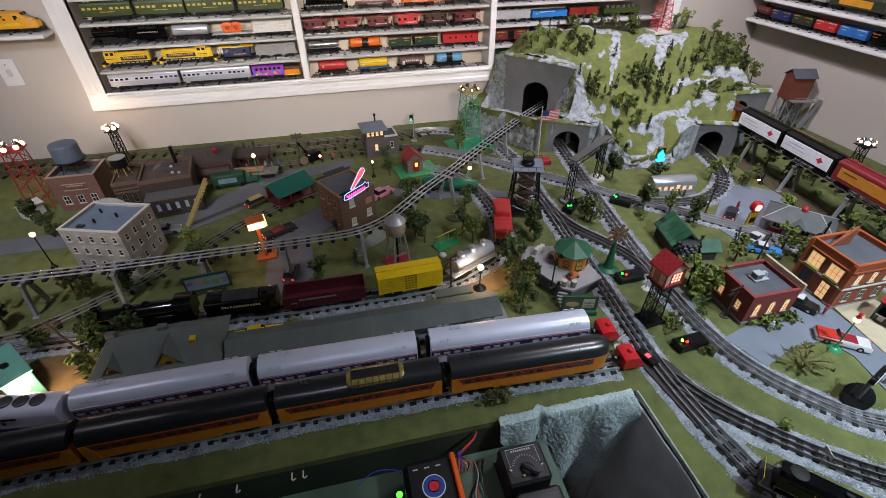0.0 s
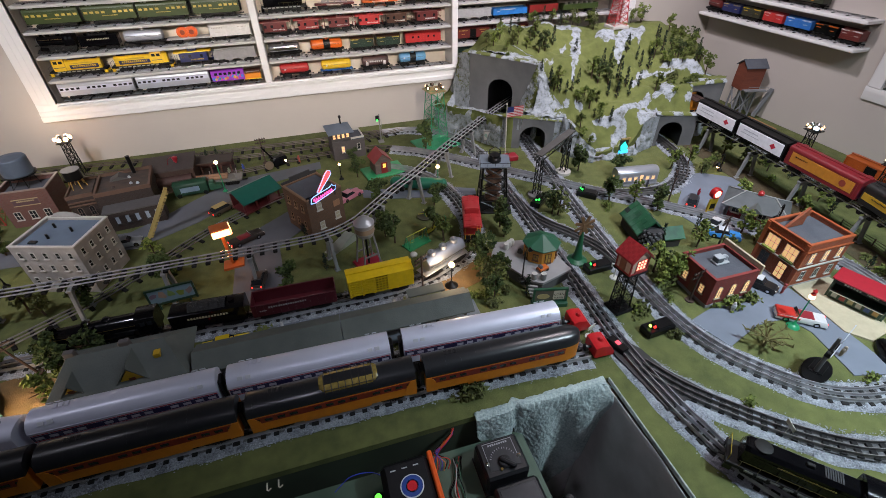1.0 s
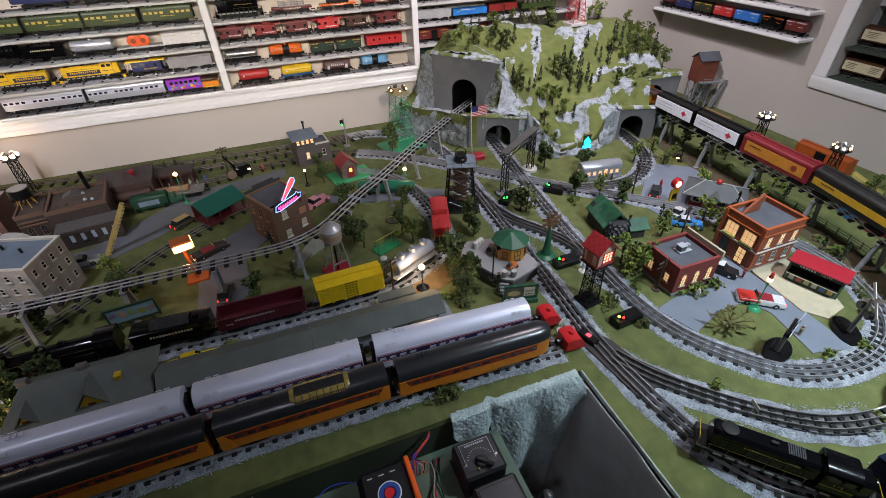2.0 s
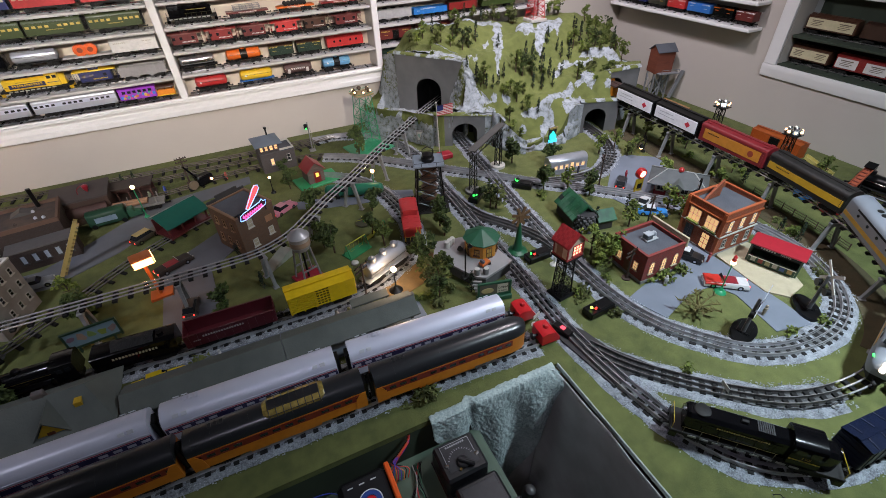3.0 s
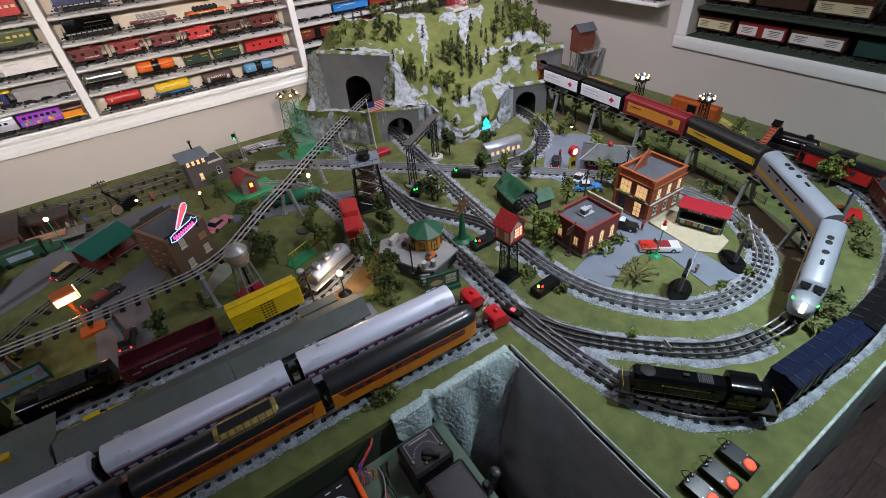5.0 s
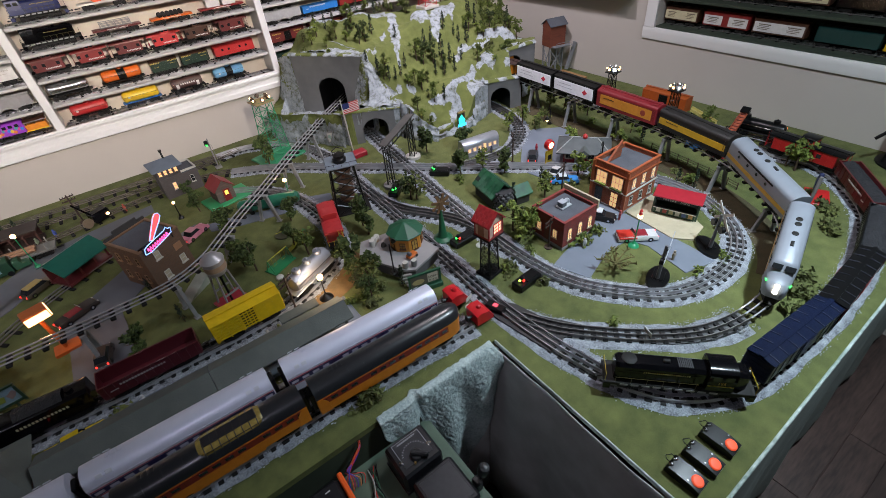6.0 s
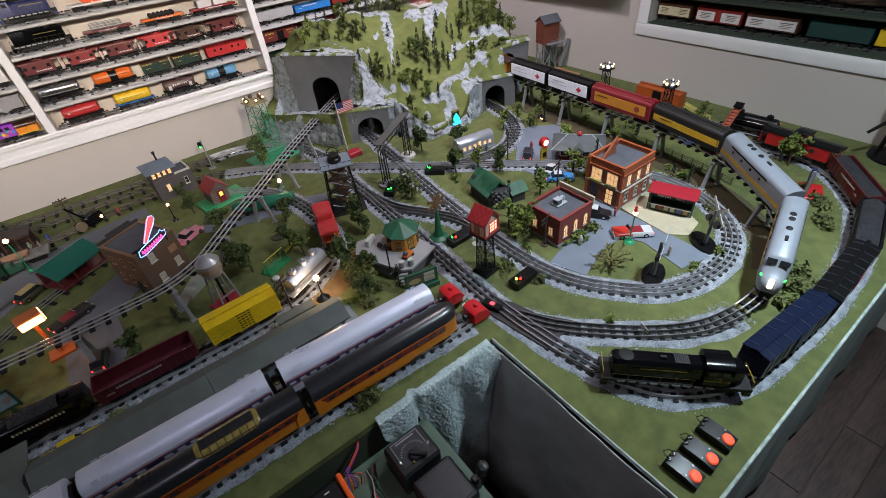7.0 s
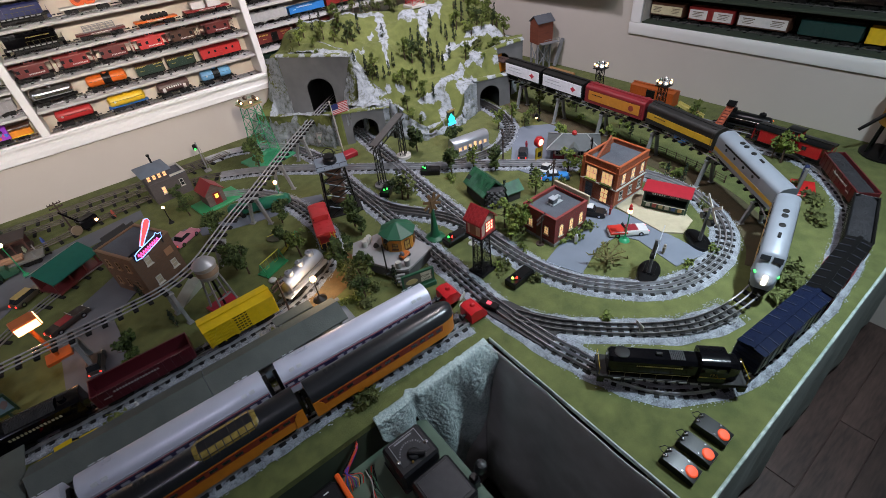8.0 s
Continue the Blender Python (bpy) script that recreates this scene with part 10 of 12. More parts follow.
def flagpole():
    ob = thing("flagpole", at(0.822, 1.868, 0, 0), "white flagpole with a red, white and blue striped flag", "flagpole")
    part("pole", Geo().cyl((0, 0, 0), (-0.01, 0.0, 0.262), 0.003, 0.002, 8).ball((-0.01, 0, 0.265), 0.004, 10), OFFWHITE, ob)
    red, white, blue = paint(0.40, 0.02, 0.03), paint(0.6, 0.58, 0.56), paint(0.02, 0.03, 0.12)
    flag = part("flag", Geo().box((0.034, 0, 0.225), (0.080, 0.0016, 0.0468)), white, ob, "striped flag")
    for k in range(7):
        part("stripe", Geo().box((0.034, 0, 0.2034 + k * 0.0072), (0.080, 0.0022, 0.0036)), red, flag)
    part("canton", Geo().box((0.010, 0, 0.2358), (0.032, 0.0028, 0.0252)), blue, flag)
    part("base", Geo().box((0.012, -0.03, 0.012), (0.07, 0.05, 0.024), ch=0.003), paint(0.32, 0.015, 0.03), ob, "red stepped base")


flagpole()


def poster_board(x, y, turn, w, h, label, frame, tint):
    ob = thing("billboard", at(x, y, 0, turn), label, "billboard", "billboards")
    part("panel", Geo().box((0, 0, h * 0.62 + 0.008), (w, 0.004, h * 0.72)), paint(*tint), ob)
    r3 = random.Random(int(x * 100))
    for k in range(5):
        part("print", Geo().prism([(-w * 0.4 + k * w * 0.2 + w * 0.09 * math.cos(t), h * 0.62 + 0.008 + r3.uniform(-0.1, 0.1) * h + h * 0.16 * math.sin(t)) for t in [j * 1.05 for j in range(6)]], -0.0026, -0.0021, 1), paint(*[r3.uniform(0.05, 0.4) for _ in range(3)]), ob)
    part("frame", Geo().box((0, 0, h + 0.006), (w + 0.01, 0.006, 0.006)).box((0, 0, h * 0.24 + 0.005), (w + 0.01, 0.006, 0.006)).box((-w / 2 - 0.002, 0, h * 0.6), (0.006, 0.006, h * 0.8)).box((w / 2 + 0.002, 0, h * 0.6), (0.006, 0.006, h * 0.8)), frame, ob)
    for s in (-1, 1):
        part("leg", Geo().box((s * w * 0.35, 0, h * 0.12), (0.005, 0.006, h * 0.26)), frame, ob)


poster_board(-0.565, 1.232, 6, 0.125, 0.072, "dark green billboard with a pale blue print", paint(0.02, 0.05, 0.03), (0.20, 0.30, 0.36))
poster_board(0.815, 2.02, -28, 0.085, 0.066, "white billboard with dark printed panels", CONCRETE, (0.42, 0.40, 0.36))


# ---- vehicles ----
def auto(x, y, turn, body, label, top=None, L=0.10, W=0.040, open_top=False, boxy=False, z=0.0025):
    ob = thing("toy_car", at(x, y, z, turn), label, "toy car", "toy cars")
    s = lambda u, h: [(u, -W / 2, 0.006), (u, -W / 2 * 1.02, h * 0.7), (u, -W / 2 * 0.86, h), (u, W / 2 * 0.86, h), (u, W / 2 * 1.02, h * 0.7), (u, W / 2, 0.006)]
    e = L / 2
    part("body", loft([s(-e, 0.016), s(-e * 0.94, 0.021), s(-e * 0.3, 0.0225), s(e * 0.35, 0.0225), s(e * 0.9, 0.020), s(e, 0.015)]), body, ob)
    if not open_top:
        c = lambda u, h, w: [(u, -w / 2, 0.0215), (u, -w / 2 * 0.86, h), (u, w / 2 * 0.86, h), (u, w / 2, 0.0215)]
        x0, x1 = (-e * 0.62, e * 0.3) if not boxy else (-e * 0.9, e * 0.55)
        part("glasshouse", loft([c(x0, 0.022, W * 0.9), c(x0 + 0.010, 0.034, W * 0.86), c(x1 - 0.012, 0.034, W * 0.86), c(x1, 0.022, W * 0.9)]), GLASSDARK, ob)
        part("roof", Geo().box(((x0 + x1) / 2, 0, 0.0352), ((x1 - x0) - 0.02, W * 0.74, 0.003), ch=0.001), top or body, ob)
    else:
        part("cockpit", Geo().box((-e * 0.12, 0, 0.0225), (L * 0.34, W * 0.74, 0.003)), paint(0.25, 0.02, 0.03), ob, "red seats")
        part("windshield", Geo().box((e * 0.24, 0, 0.028), (0.002, W * 0.78, 0.011), pose(0, 0, 0, 0, -25, 0)), CHROME, ob)
    for sx in (-1, 1):
        part("bumper", Geo().box((sx * (e + 0.0005), 0, 0.010), (0.004, W * 0.95, 0.005), ch=0.001), CHROME, ob)
        for sy in (-1, 1):
            w = part("wheel", Geo().cyl((sx * e * 0.6, sy * (W / 2 - 0.006), 0.0085), (sx * e * 0.6, sy * (W / 2 + 0.0006), 0.0085), 0.0085, n=16), BLACKP, ob)
            part("hubcap", Geo().cyl((sx * e * 0.6, sy * (W / 2), 0.0085), (sx * e * 0.6, sy * (W / 2 + 0.0012), 0.0085), 0.0045, n=12), CHROME, w)
            part("lamp", Geo().ball((sx * e * 0.985, sy * W * 0.36, 0.0155), 0.003, 8), OFFWHITE if sx > 0 else REDGLOW, ob)
    return ob


auto(1.222, 0.600, 142, paint(0.60, 0.60, 0.60), "red and white open toy convertible", None, 0.130, 0.046, True)
part("red_hood", Geo().box((0.036, 0, 0.0218), (0.056, 0.0405, 0.005), ch=0.0016).box((0.034, 0, 0.0165), (0.058, 0.0486, 0.006), ch=0.001), paint(0.50, 0.03, 0.02), bpy.data.objects["toy_car"], "red bonnet")
auto(1.228, 0.752, -62, paint(0.012, 0.012, 0.014), "black and white toy police car", paint(0.6, 0.6, 0.6), 0.10, 0.042)
auto(1.325, 1.005, -40, paint(0.04, 0.22, 0.55), "bright blue and white toy car", paint(0.55, 0.58, 0.62), 0.11, 0.042)
auto(1.378, 1.232, 40, paint(0.02, 0.02, 0.024), "black boxy toy truck on the street", None, 0.095, 0.042, boxy=True)
auto(0.045, 1.715, 35, paint(0.52, 0.20, 0.27), "pink toy sedan on the street", paint(0.55, 0.25, 0.31), 0.115, 0.044)
auto(-0.365, 1.525, 28, paint(0.02, 0.014, 0.012), "long black open toy car", None, 0.125, 0.044, True)
auto(-0.465, 1.768, 38, paint(0.05, 0.04, 0.025), "dark vintage toy car with a gold cab", paint(0.35, 0.26, 0.08), 0.105, 0.04, boxy=True)
auto(-0.785, 1.630, 5, paint(0.28, 0.31, 0.35), "silver-blue toy sedan on the street", None, 0.095, 0.042)
auto(-0.395, 1.000, 2, paint(0.60, 0.42, 0.01), "bright yellow toy pickup truck", None, 0.125, 0.042)
auto(-0.315, 1.262, 80, paint(0.05, 0.04, 0.035), "dark toy jeep parked on the layout", None, 0.085, 0.04, boxy=True)
auto(1.345, 1.07, 20, paint(0.5, 0.5, 0.5), "white toy car parked on the layout", None, 0.085, 0.038)


def green_bus():
    ob = thing("delivery_bus", at(-0.60, 1.965, 0.0025, 4), "dark green toy bus with a pale blue side panel", "toy bus")
    part("body", loft([car_section(x, w, 0.010, 0.052, 0.012) for x, w in ((-0.068, 0.046), (-0.064, 0.054), (0.058, 0.054), (0.064, 0.046))]), paint(0.014, 0.055, 0.03), ob)
    part("tractor", loft([car_section(x, w, 0.010, z, 0.006) for x, w, z in ((0.068, 0.034, 0.034), (0.072, 0.040, 0.040), (0.090, 0.040, 0.040), (0.096, 0.036, 0.026), (0.118, 0.032, 0.022))]), paint(0.02, 0.08, 0.045), ob, "green truck cab in front")
    part("side_panel", Geo().box((-0.005, -0.0275, 0.034), (0.075, 0.0015, 0.022)), paint(0.22, 0.30, 0.38), ob, "pale blue panel")
    for sx in (-1, 1):
        for sy in (-1, 1):
            part("wheel", Geo().cyl((sx * 0.052, sy * 0.022, 0.010), (sx * 0.052, sy * 0.0275, 0.010), 0.010, n=14), BLACKP, ob)


green_bus()


def tank_on_ground():
    ob = thing("green_tank", at(0.340, 1.690, 0, -22) @ Matrix.Diagonal((1.42, 1.12, 1.12, 1.0)), "dark green horizontal storage tank with green sheds", "storage tank")
    part("tank", Geo().lathe([(0.002, -0.088), (0.016, -0.084), (0.022, -0.076), (0.022, 0.076), (0.016, 0.084), (0.002, 0.088)], (0, 0, 0.032), 20, pose(0, 0, 0, 0, 90, 0)), paint(0.01, 0.13, 0.075), ob)
    for x in (-0.05, 0.05):
        part("cradle", Geo().box((x, 0, 0.008), (0.012, 0.036, 0.016)), BLACKP, ob)
    part("band", Geo().lathe([(0.0228, -0.006), (0.0228, 0.006)], (0, 0, 0.032), 20, pose(0, 0, 0, 0, 90, 0)), paint(0.01, 0.09, 0.055), ob)


tank_on_ground()


# ---- small scenery ----
def playground():
    yel, gr = paint(0.42, 0.42, 0.04), paint(0.02, 0.22, 0.08)
    ob = thing("swing_set", at(0.235, 1.315, 0, 25), "green and yellow playground swing set", "playground swing")
    for s in (-1, 1):
        part("frame_leg", Geo().tube([(s * 0.045, -0.018, 0), (s * 0.045, 0, 0.05), (s * 0.045, 0.018, 0)], 0.0018, 6), gr, ob)
    part("top_bar", Geo().cyl((-0.045, 0, 0.05), (0.045, 0, 0.05), 0.0018, n=6), yel, ob)
    for x in (-0.02, 0.02):
        part("swing", Geo().tube([(x - 0.008, 0, 0.05), (x - 0.008, 0, 0.015), (x + 0.008, 0, 0.015), (x + 0.008, 0, 0.05)], 0.0009, 4), yel, ob)
    part("ground_bar", Geo().box((0, 0, 0.002), (0.10, 0.05, 0.004)), gr, ob)
    ob = thing("slide", at(0.325, 1.375, 0, 15), "green playground slide with a curved yellow chute", "playground slide")
    part("ladder", Geo().tube([(0.035, -0.008, 0), (0.028, -0.008, 0.045)], 0.0016, 5).tube([(0.035, 0.008, 0), (0.028, 0.008, 0.045)], 0.0016, 5), gr, ob)
    part("chute", Geo().prism([(0.03, 0.045), (0.01, 0.030), (-0.02, 0.012), (-0.04, 0.006), (-0.04, 0.003), (-0.02, 0.009), (0.01, 0.027), (0.03, 0.042)], -0.008, 0.008, 1), yel, ob)
    part("arch", Geo().tube([(0.034, 0, 0.045), (0.040, 0, 0.053), (0.046, 0, 0.045), (0.046, 0, 0)], 0.002, 6), gr, ob)
    ob = thing("merry_go_round", at(0.31, 1.475, 0), "dark playground roundabout with yellow bars", "playground roundabout")
    part("disc", Geo().cyl((0, 0, 0.004), (0, 0, 0.008), 0.032, n=24), paint(0.05, 0.05, 0.03), ob)
    part("bar", Geo().tube([(-0.028, 0, 0.02), (0.028, 0, 0.02)], 0.0012, 5).tube([(0, -0.028, 0.02), (0, 0.028, 0.02)], 0.0012, 5), yel, ob)
    part("hub", Geo().cyl((0, 0, 0), (0, 0, 0.024), 0.003, n=8), gr, ob)
    ob = thing("park_bench", at(0.150, 1.450, 0, 30), "yellow-green slatted park bench", "park bench")
    for k in range(3):
        part("slat", Geo().box((0, -0.004 + k * 0.006, 0.012), (0.034, 0.004, 0.002)), yel, ob)
    part("back", Geo().box((0, 0.012, 0.020), (0.034, 0.002, 0.010)), yel, ob)
    for s in (-1, 1):
        part("leg", Geo().box((s * 0.014, 0.002, 0.006), (0.003, 0.016, 0.012)), gr, ob)
    solid("boulder", Geo().ball((0, 0, 0.004), 0.014, 12, 0.6), OFFWHITE, at(0.207, 1.250, 0), "smooth white boulder on the grass", "stone", smooth=80)
    solid("loading_ramp", Geo().prism([(-0.06, 0.0), (0.06, 0.0), (0.06, 0.028), (0.05, 0.03)], -0.022, 0.022, 1), paint(0.30, 0.32, 0.26, 0.7), at(-0.035, 1.385, 0, 38), "pale grey-green sloping board by the warehouse", "ramp")


playground()


def figure(x, y, z, body, legs, turn=0, s=1.0):
    """A tiny moulded toy figure: one plain shape."""
    g = Geo().box((-0.003 * s, 0, 0.007 * s), (0.0045 * s, 0.006 * s, 0.014 * s), ch=0.001).box((0.003 * s, 0, 0.007 * s), (0.0045 * s, 0.006 * s, 0.014 * s), ch=0.001)
    g.box((0, 0, 0.021 * s), (0.013 * s, 0.008 * s, 0.015 * s), ch=0.002).ball((0, 0, 0.033 * s), 0.0045 * s, 10)
    solid("toy_figure", g, body, at(x, y, z, turn), "tiny painted plastic toy figure", "toy figure", "toy figures")


for x, y, z, c in ((1.06, 0.685, 0.003, (0.5, 0.5, 0.5)), (1.44, 1.27, 0.003, (0.35, 0.02, 0.04)), (1.265, 0.70, 0.008, (0.3, 0.05, 0.05)), (-0.145, 2.13, 0.0, (0.4, 0.08, 0.05)), (-0.40, 2.12, 0.0, (0.06, 0.10, 0.35)), (-0.46, 2.10, 0, (0.25, 0.3, 0.2)), (0.085, 1.01, 0.003, (0.35, 0.33, 0.3)), (0.12, 1.01, 0.003, (0.28, 0.30, 0.12)), (1.29, 1.405, 0, (0.05, 0.05, 0.07)), (1.21, 0.46, 0.003, (0.3, 0.25, 0.2)), (-0.245, 1.015, 0.003, (0.5, 0.5, 0.5))):
    figure(x, y, z, paint(*c, 0.6), None, x * 300)
figure(1.893, 0.338, 0.010, paint(0.02, 0.03, 0.10, 0.5), None, 200, 2.0)
ob = thing("red_accessory_base", at(1.872, 0.318, 0, 22), "flat bright red accessory base plate with a grey post", "accessory base")
part("plate", Geo().box((0, 0, 0.004), (0.11, 0.075, 0.008), ch=0.002), paint(0.50, 0.02, 0.02), ob)
part("post", Geo().cyl((-0.035, 0.02, 0.008), (-0.035, 0.02, 0.10), 0.006, n=8), CONCRETE, ob)


def barrel(x, y, z, lidc, bodyc, label):
    ob = thing("barrel", at(x, y, z), label, "barrel", "barrels on the deck")
    part("body", Geo().lathe([(0.0085, 0), (0.0095, 0.006), (0.0098, 0.011), (0.0095, 0.016), (0.0085, 0.022)], n=16), bodyc, ob)
    part("lid", Geo().cyl((0, 0, 0.0215), (0, 0, 0.0235), 0.0085, n=16), lidc, ob)


for x, y in ((0.528, 0.955), (0.555, 0.945)):
    barrel(x, y, 0.050, OFFWHITE, CONCRETE, "grey barrel with a white lid")
for x, y in ((0.505, 1.125), (0.518, 1.133), (0.531, 1.139)):
    barrel(x, y, 0.050, OFFWHITE, OFFWHITE, "pale milk can on the deck")
ob = thing("baggage_cart", at(0.572, 0.985, 0.050, 15), "bright orange baggage tractor", "toy tractor")
part("body", Geo().box((0, 0, 0.010), (0.036, 0.022, 0.010), ch=0.002), paint(0.55, 0.13, 0.02), ob)
part("seat", Geo().box((-0.010, 0, 0.020), (0.010, 0.016, 0.012), ch=0.002), paint(0.10, 0.10, 0.12), ob)
for sx in (-1, 1):
    for sy in (-1, 1):
        part("wheel", Geo().cyl((sx * 0.012, sy * 0.008, 0.005), (sx * 0.012, sy * 0.012, 0.005), 0.005, n=12), BLACKP, ob)
ob = thing("yard_light_post", at(0.487, 0.957, 0.050), "black twin-headed yard light post, unlit", "street lamp")
part("post", Geo().cyl((0, 0, 0), (0, 0, 0.115), 0.0024, n=8), BLACKP, ob)
part("base", Geo().box((0, 0, 0.004), (0.022, 0.022, 0.008), ch=0.002), BLACKP, ob)
for s in (-1, 1):
    part("lamp_head", Geo().lathe([(0.004, 0), (0.008, 0.007), (0.0085, 0.013)], (s * 0.010, 0, 0.116), 12, pose(0, 0, 0, 0, s * 50, 0)), BLACKP, ob)


def windmill_totem():
    ob = thing("windmill", at(0.742, 1.048, 0), "green cone tower with a weathered wooden top", "model tower")
    part("cone", Geo().lathe([(0.036, 0), (0.034, 0.006), (0.020, 0.014), (0.014, 0.03), (0.009, 0.08), (0.005, 0.12), (0.003, 0.128)], n=20), paint(0.015, 0.10, 0.045), ob)
    wood = paint(0.16, 0.085, 0.035, 0.8)
    for k in range(4):
        part("blade", Geo().box((0, -0.004, 0.150), (0.075, 0.003, 0.010), pose(0, 0, 0, 0, 22 + 45 * k, 0)), wood, ob)
    part("cap", Geo().box((0, 0, 0.142), (0.016, 0.014, 0.034), ch=0.002), wood, ob)


windmill_totem()


def coal_loader():
    red = paint(0.42, 0.015, 0.025)
    ob = thing("coal_loader", at(1.938, 0.712, 0, 3), "red conveyor loader with a round bowl and sloping belt", "coal loader")
    part("bowl", Geo().lathe([(0.036, 0.0), (0.043, 0.006), (0.045, 0.034), (0.042, 0.034), (0.038, 0.010), (0.002, 0.008)], n=28), red, ob)
    part("coal", Geo().lathe([(0.038, 0.010), (0.034, 0.020), (0.018, 0.024), (0.002, 0.026)], n=16), mat("loader_coal", (0.02, 0.02, 0.022), 0.8, scale=200, bump=1.0, bump_scale=400), ob, smooth=0)
    part("body", Geo().prism([(0.030, -0.030), (0.125, -0.075), (0.150, -0.040), (0.120, 0.0), (0.040, 0.022)], 0.0, 0.030, 2), red, ob)
    belt = paint(0.36, 0.075, 0.03, 0.6)
    lift = pose(0.0, 0.0, 0.030, 0, -29, 2)
    part("conveyor", Geo().box((0.105, 0, 0.0), (0.215, 0.022, 0.005), ch=0.001), belt, ob).matrix_basis = lift
    for s in (-1, 1):
        part("conveyor_side", Geo().box((0.105, s * 0.0125, 0.003), (0.215, 0.003, 0.012), ch=0.001), belt, ob).matrix_basis = lift
    for k in range(13):
        part("cleat", Geo().box((0.010 + k * 0.016, 0, 0.004), (0.003, 0.021, 0.004)), paint(0.16, 0.03, 0.02, 0.7), ob).matrix_basis = lift
    part("pulley", Geo().cyl((0.208, -0.016, 0.0), (0.208, 0.016, 0.0), 0.008, n=14), BLACKP, ob).matrix_basis = lift
    part("head_bracket", Geo().box((0.205, 0, 0.012), (0.03, 0.034, 0.006), ch=0.001), BLACKP, ob).matrix_basis = lift
    part("support", Geo().box((0.16, 0.012, 0.055), (0.008, 0.024, 0.11), ch=0.001), BLACKP, ob)
    t = thing("blue_bin", at(1.962, 0.812, 0, -20), "bright blue plastic tip bin", "bin")
    part("bin", loft([[(x, -0.030 * s, 0.004), (x, -0.036 * s, 0.046), (x, 0.036 * s, 0.046), (x, 0.030 * s, 0.004)] for x, s in ((-0.045, 0.75), (-0.038, 1), (0.038, 1), (0.045, 0.75))]), paint(0.02, 0.16, 0.45), t)
    part("rim", Geo().box((0, -0.036, 0.046), (0.078, 0.004, 0.005), ch=0.001).box((0, 0.036, 0.046), (0.078, 0.004, 0.005), ch=0.001), paint(0.025, 0.20, 0.52), t)
    part("foot", Geo().box((0, 0, 0.002), (0.07, 0.04, 0.004)), BLACKP, t)
    t = thing("yellow_chute", at(2.150, 0.905, 0, -68), "pale yellow ribbed unloading chute leaning down", "chute")
    part("trough", Geo().box((0, 0, 0.045), (0.13, 0.036, 0.004), pose(0, 0, 0, 0, 24, 0)), paint(0.48, 0.40, 0.12), t)
    for s in (-1, 1):
        part("side", Geo().box((0, s * 0.017, 0.050), (0.13, 0.003, 0.012), pose(0, 0, 0, 0, 24, 0)), paint(0.48, 0.40, 0.12), t)
    part("stand", Geo().box((-0.05, 0, 0.032), (0.006, 0.03, 0.064)), BLACKP, t)


coal_loader()
LINES["wall_siding"] = spline([(2.190, 0.50, 0), (2.168, 0.66, 0), (2.156, 0.9, 0), (2.156, 1.3, 0), (2.175, 1.85, 0)])
railway("wall_siding", LINES["wall_siding"], False, 0.04, False, False, "three-rail storage siding along the side wall")
boxcar(on_line("wall_siding", 0.605, 0.225), paint(0.42, 0.085, 0.015), paint(0.38, 0.08, 0.015), "orange boxcar with a dark open door", 0.225, BLACKP, None, "wagons on the wall siding")
tank = tank_car(on_line("wall_siding", 0.175, 0.215), BLACKP, "black twin-dome tank car with small orange marker lamps", 0.215, 2, None, None, "wagons on the wall siding", 0.025)
for s in (-1, 1):
    part("marker_lamp", Geo().ball((s * 0.095, -0.012, 0.060), 0.0042, 10), glow("orange_marker", (1.0, 0.16, 0.03), 1.2), tank, "lit orange marker lamp")


def logs(ob):
    for y in (-0.016, 0, 0.016):
        part("log", Geo().cyl((-0.09, y, 0.042), (0.09, y, 0.042), 0.0085, n=10), paint(0.30, 0.17, 0.07, 0.8), ob)


def poles(ob):
    for y in (-0.012, 0.010):
        part("pole", Geo().cyl((-0.135, y, 0.042), (0.075, y, 0.040), 0.0095, 0.008, 12), paint(0.30, 0.17, 0.10, 0.8), ob)
    for x in (-0.11, 0.0, 0.11):
        for q in (-1, 1):
            part("stake", Geo().box((x, q * 0.027, 0.044), (0.004, 0.003, 0.026)), paint(0.20, 0.20, 0.19), ob)


flat_car(on_line("wall_siding", 1.20, 0.25), paint(0.52, 0.30, 0.01), "yellow flat car loaded with brown logs", logs, 0.25, "wagons on the wall siding")
flat_car(on_line("outer", 2.62, 0.2), BLACKP, "black flat wagon on the outer line", None, 0.2, "wagons on the wall siding")
flat_car(at(-0.530, 2.010, 0.004, -2), paint(0.16, 0.16, 0.15), "grey flat car carrying long tan poles", poles, 0.27, "wagons in the old town")
ob = thing("freight_shed", at(-0.665, 2.115, 0, -4), "long low dark brown freight shed with open bays", "model building")
part("roof", Geo().box((0.112, 0.035, 0.071), (0.235, 0.085, 0.006), ch=0.001), paint(0.055, 0.042, 0.036, 0.8), ob)
part("back_wall", Geo().box((0.112, 0.07, 0.034), (0.215, 0.004, 0.068)), paint(0.06, 0.022, 0.018, 0.8), ob)
part("deck", Geo().box((0.112, 0.035, 0.008), (0.225, 0.075, 0.016), ch=0.001), paint(0.05, 0.03, 0.024, 0.8), ob)
for k in range(6):
    part("post", Geo().box((0.008 + k * 0.042, 0.002, 0.042), (0.006, 0.006, 0.054)), paint(0.075, 0.03, 0.022, 0.8), ob)
part("fascia", Geo().box((0.112, 0.000, 0.064), (0.226, 0.004, 0.010)), paint(0.07, 0.028, 0.02, 0.8), ob)


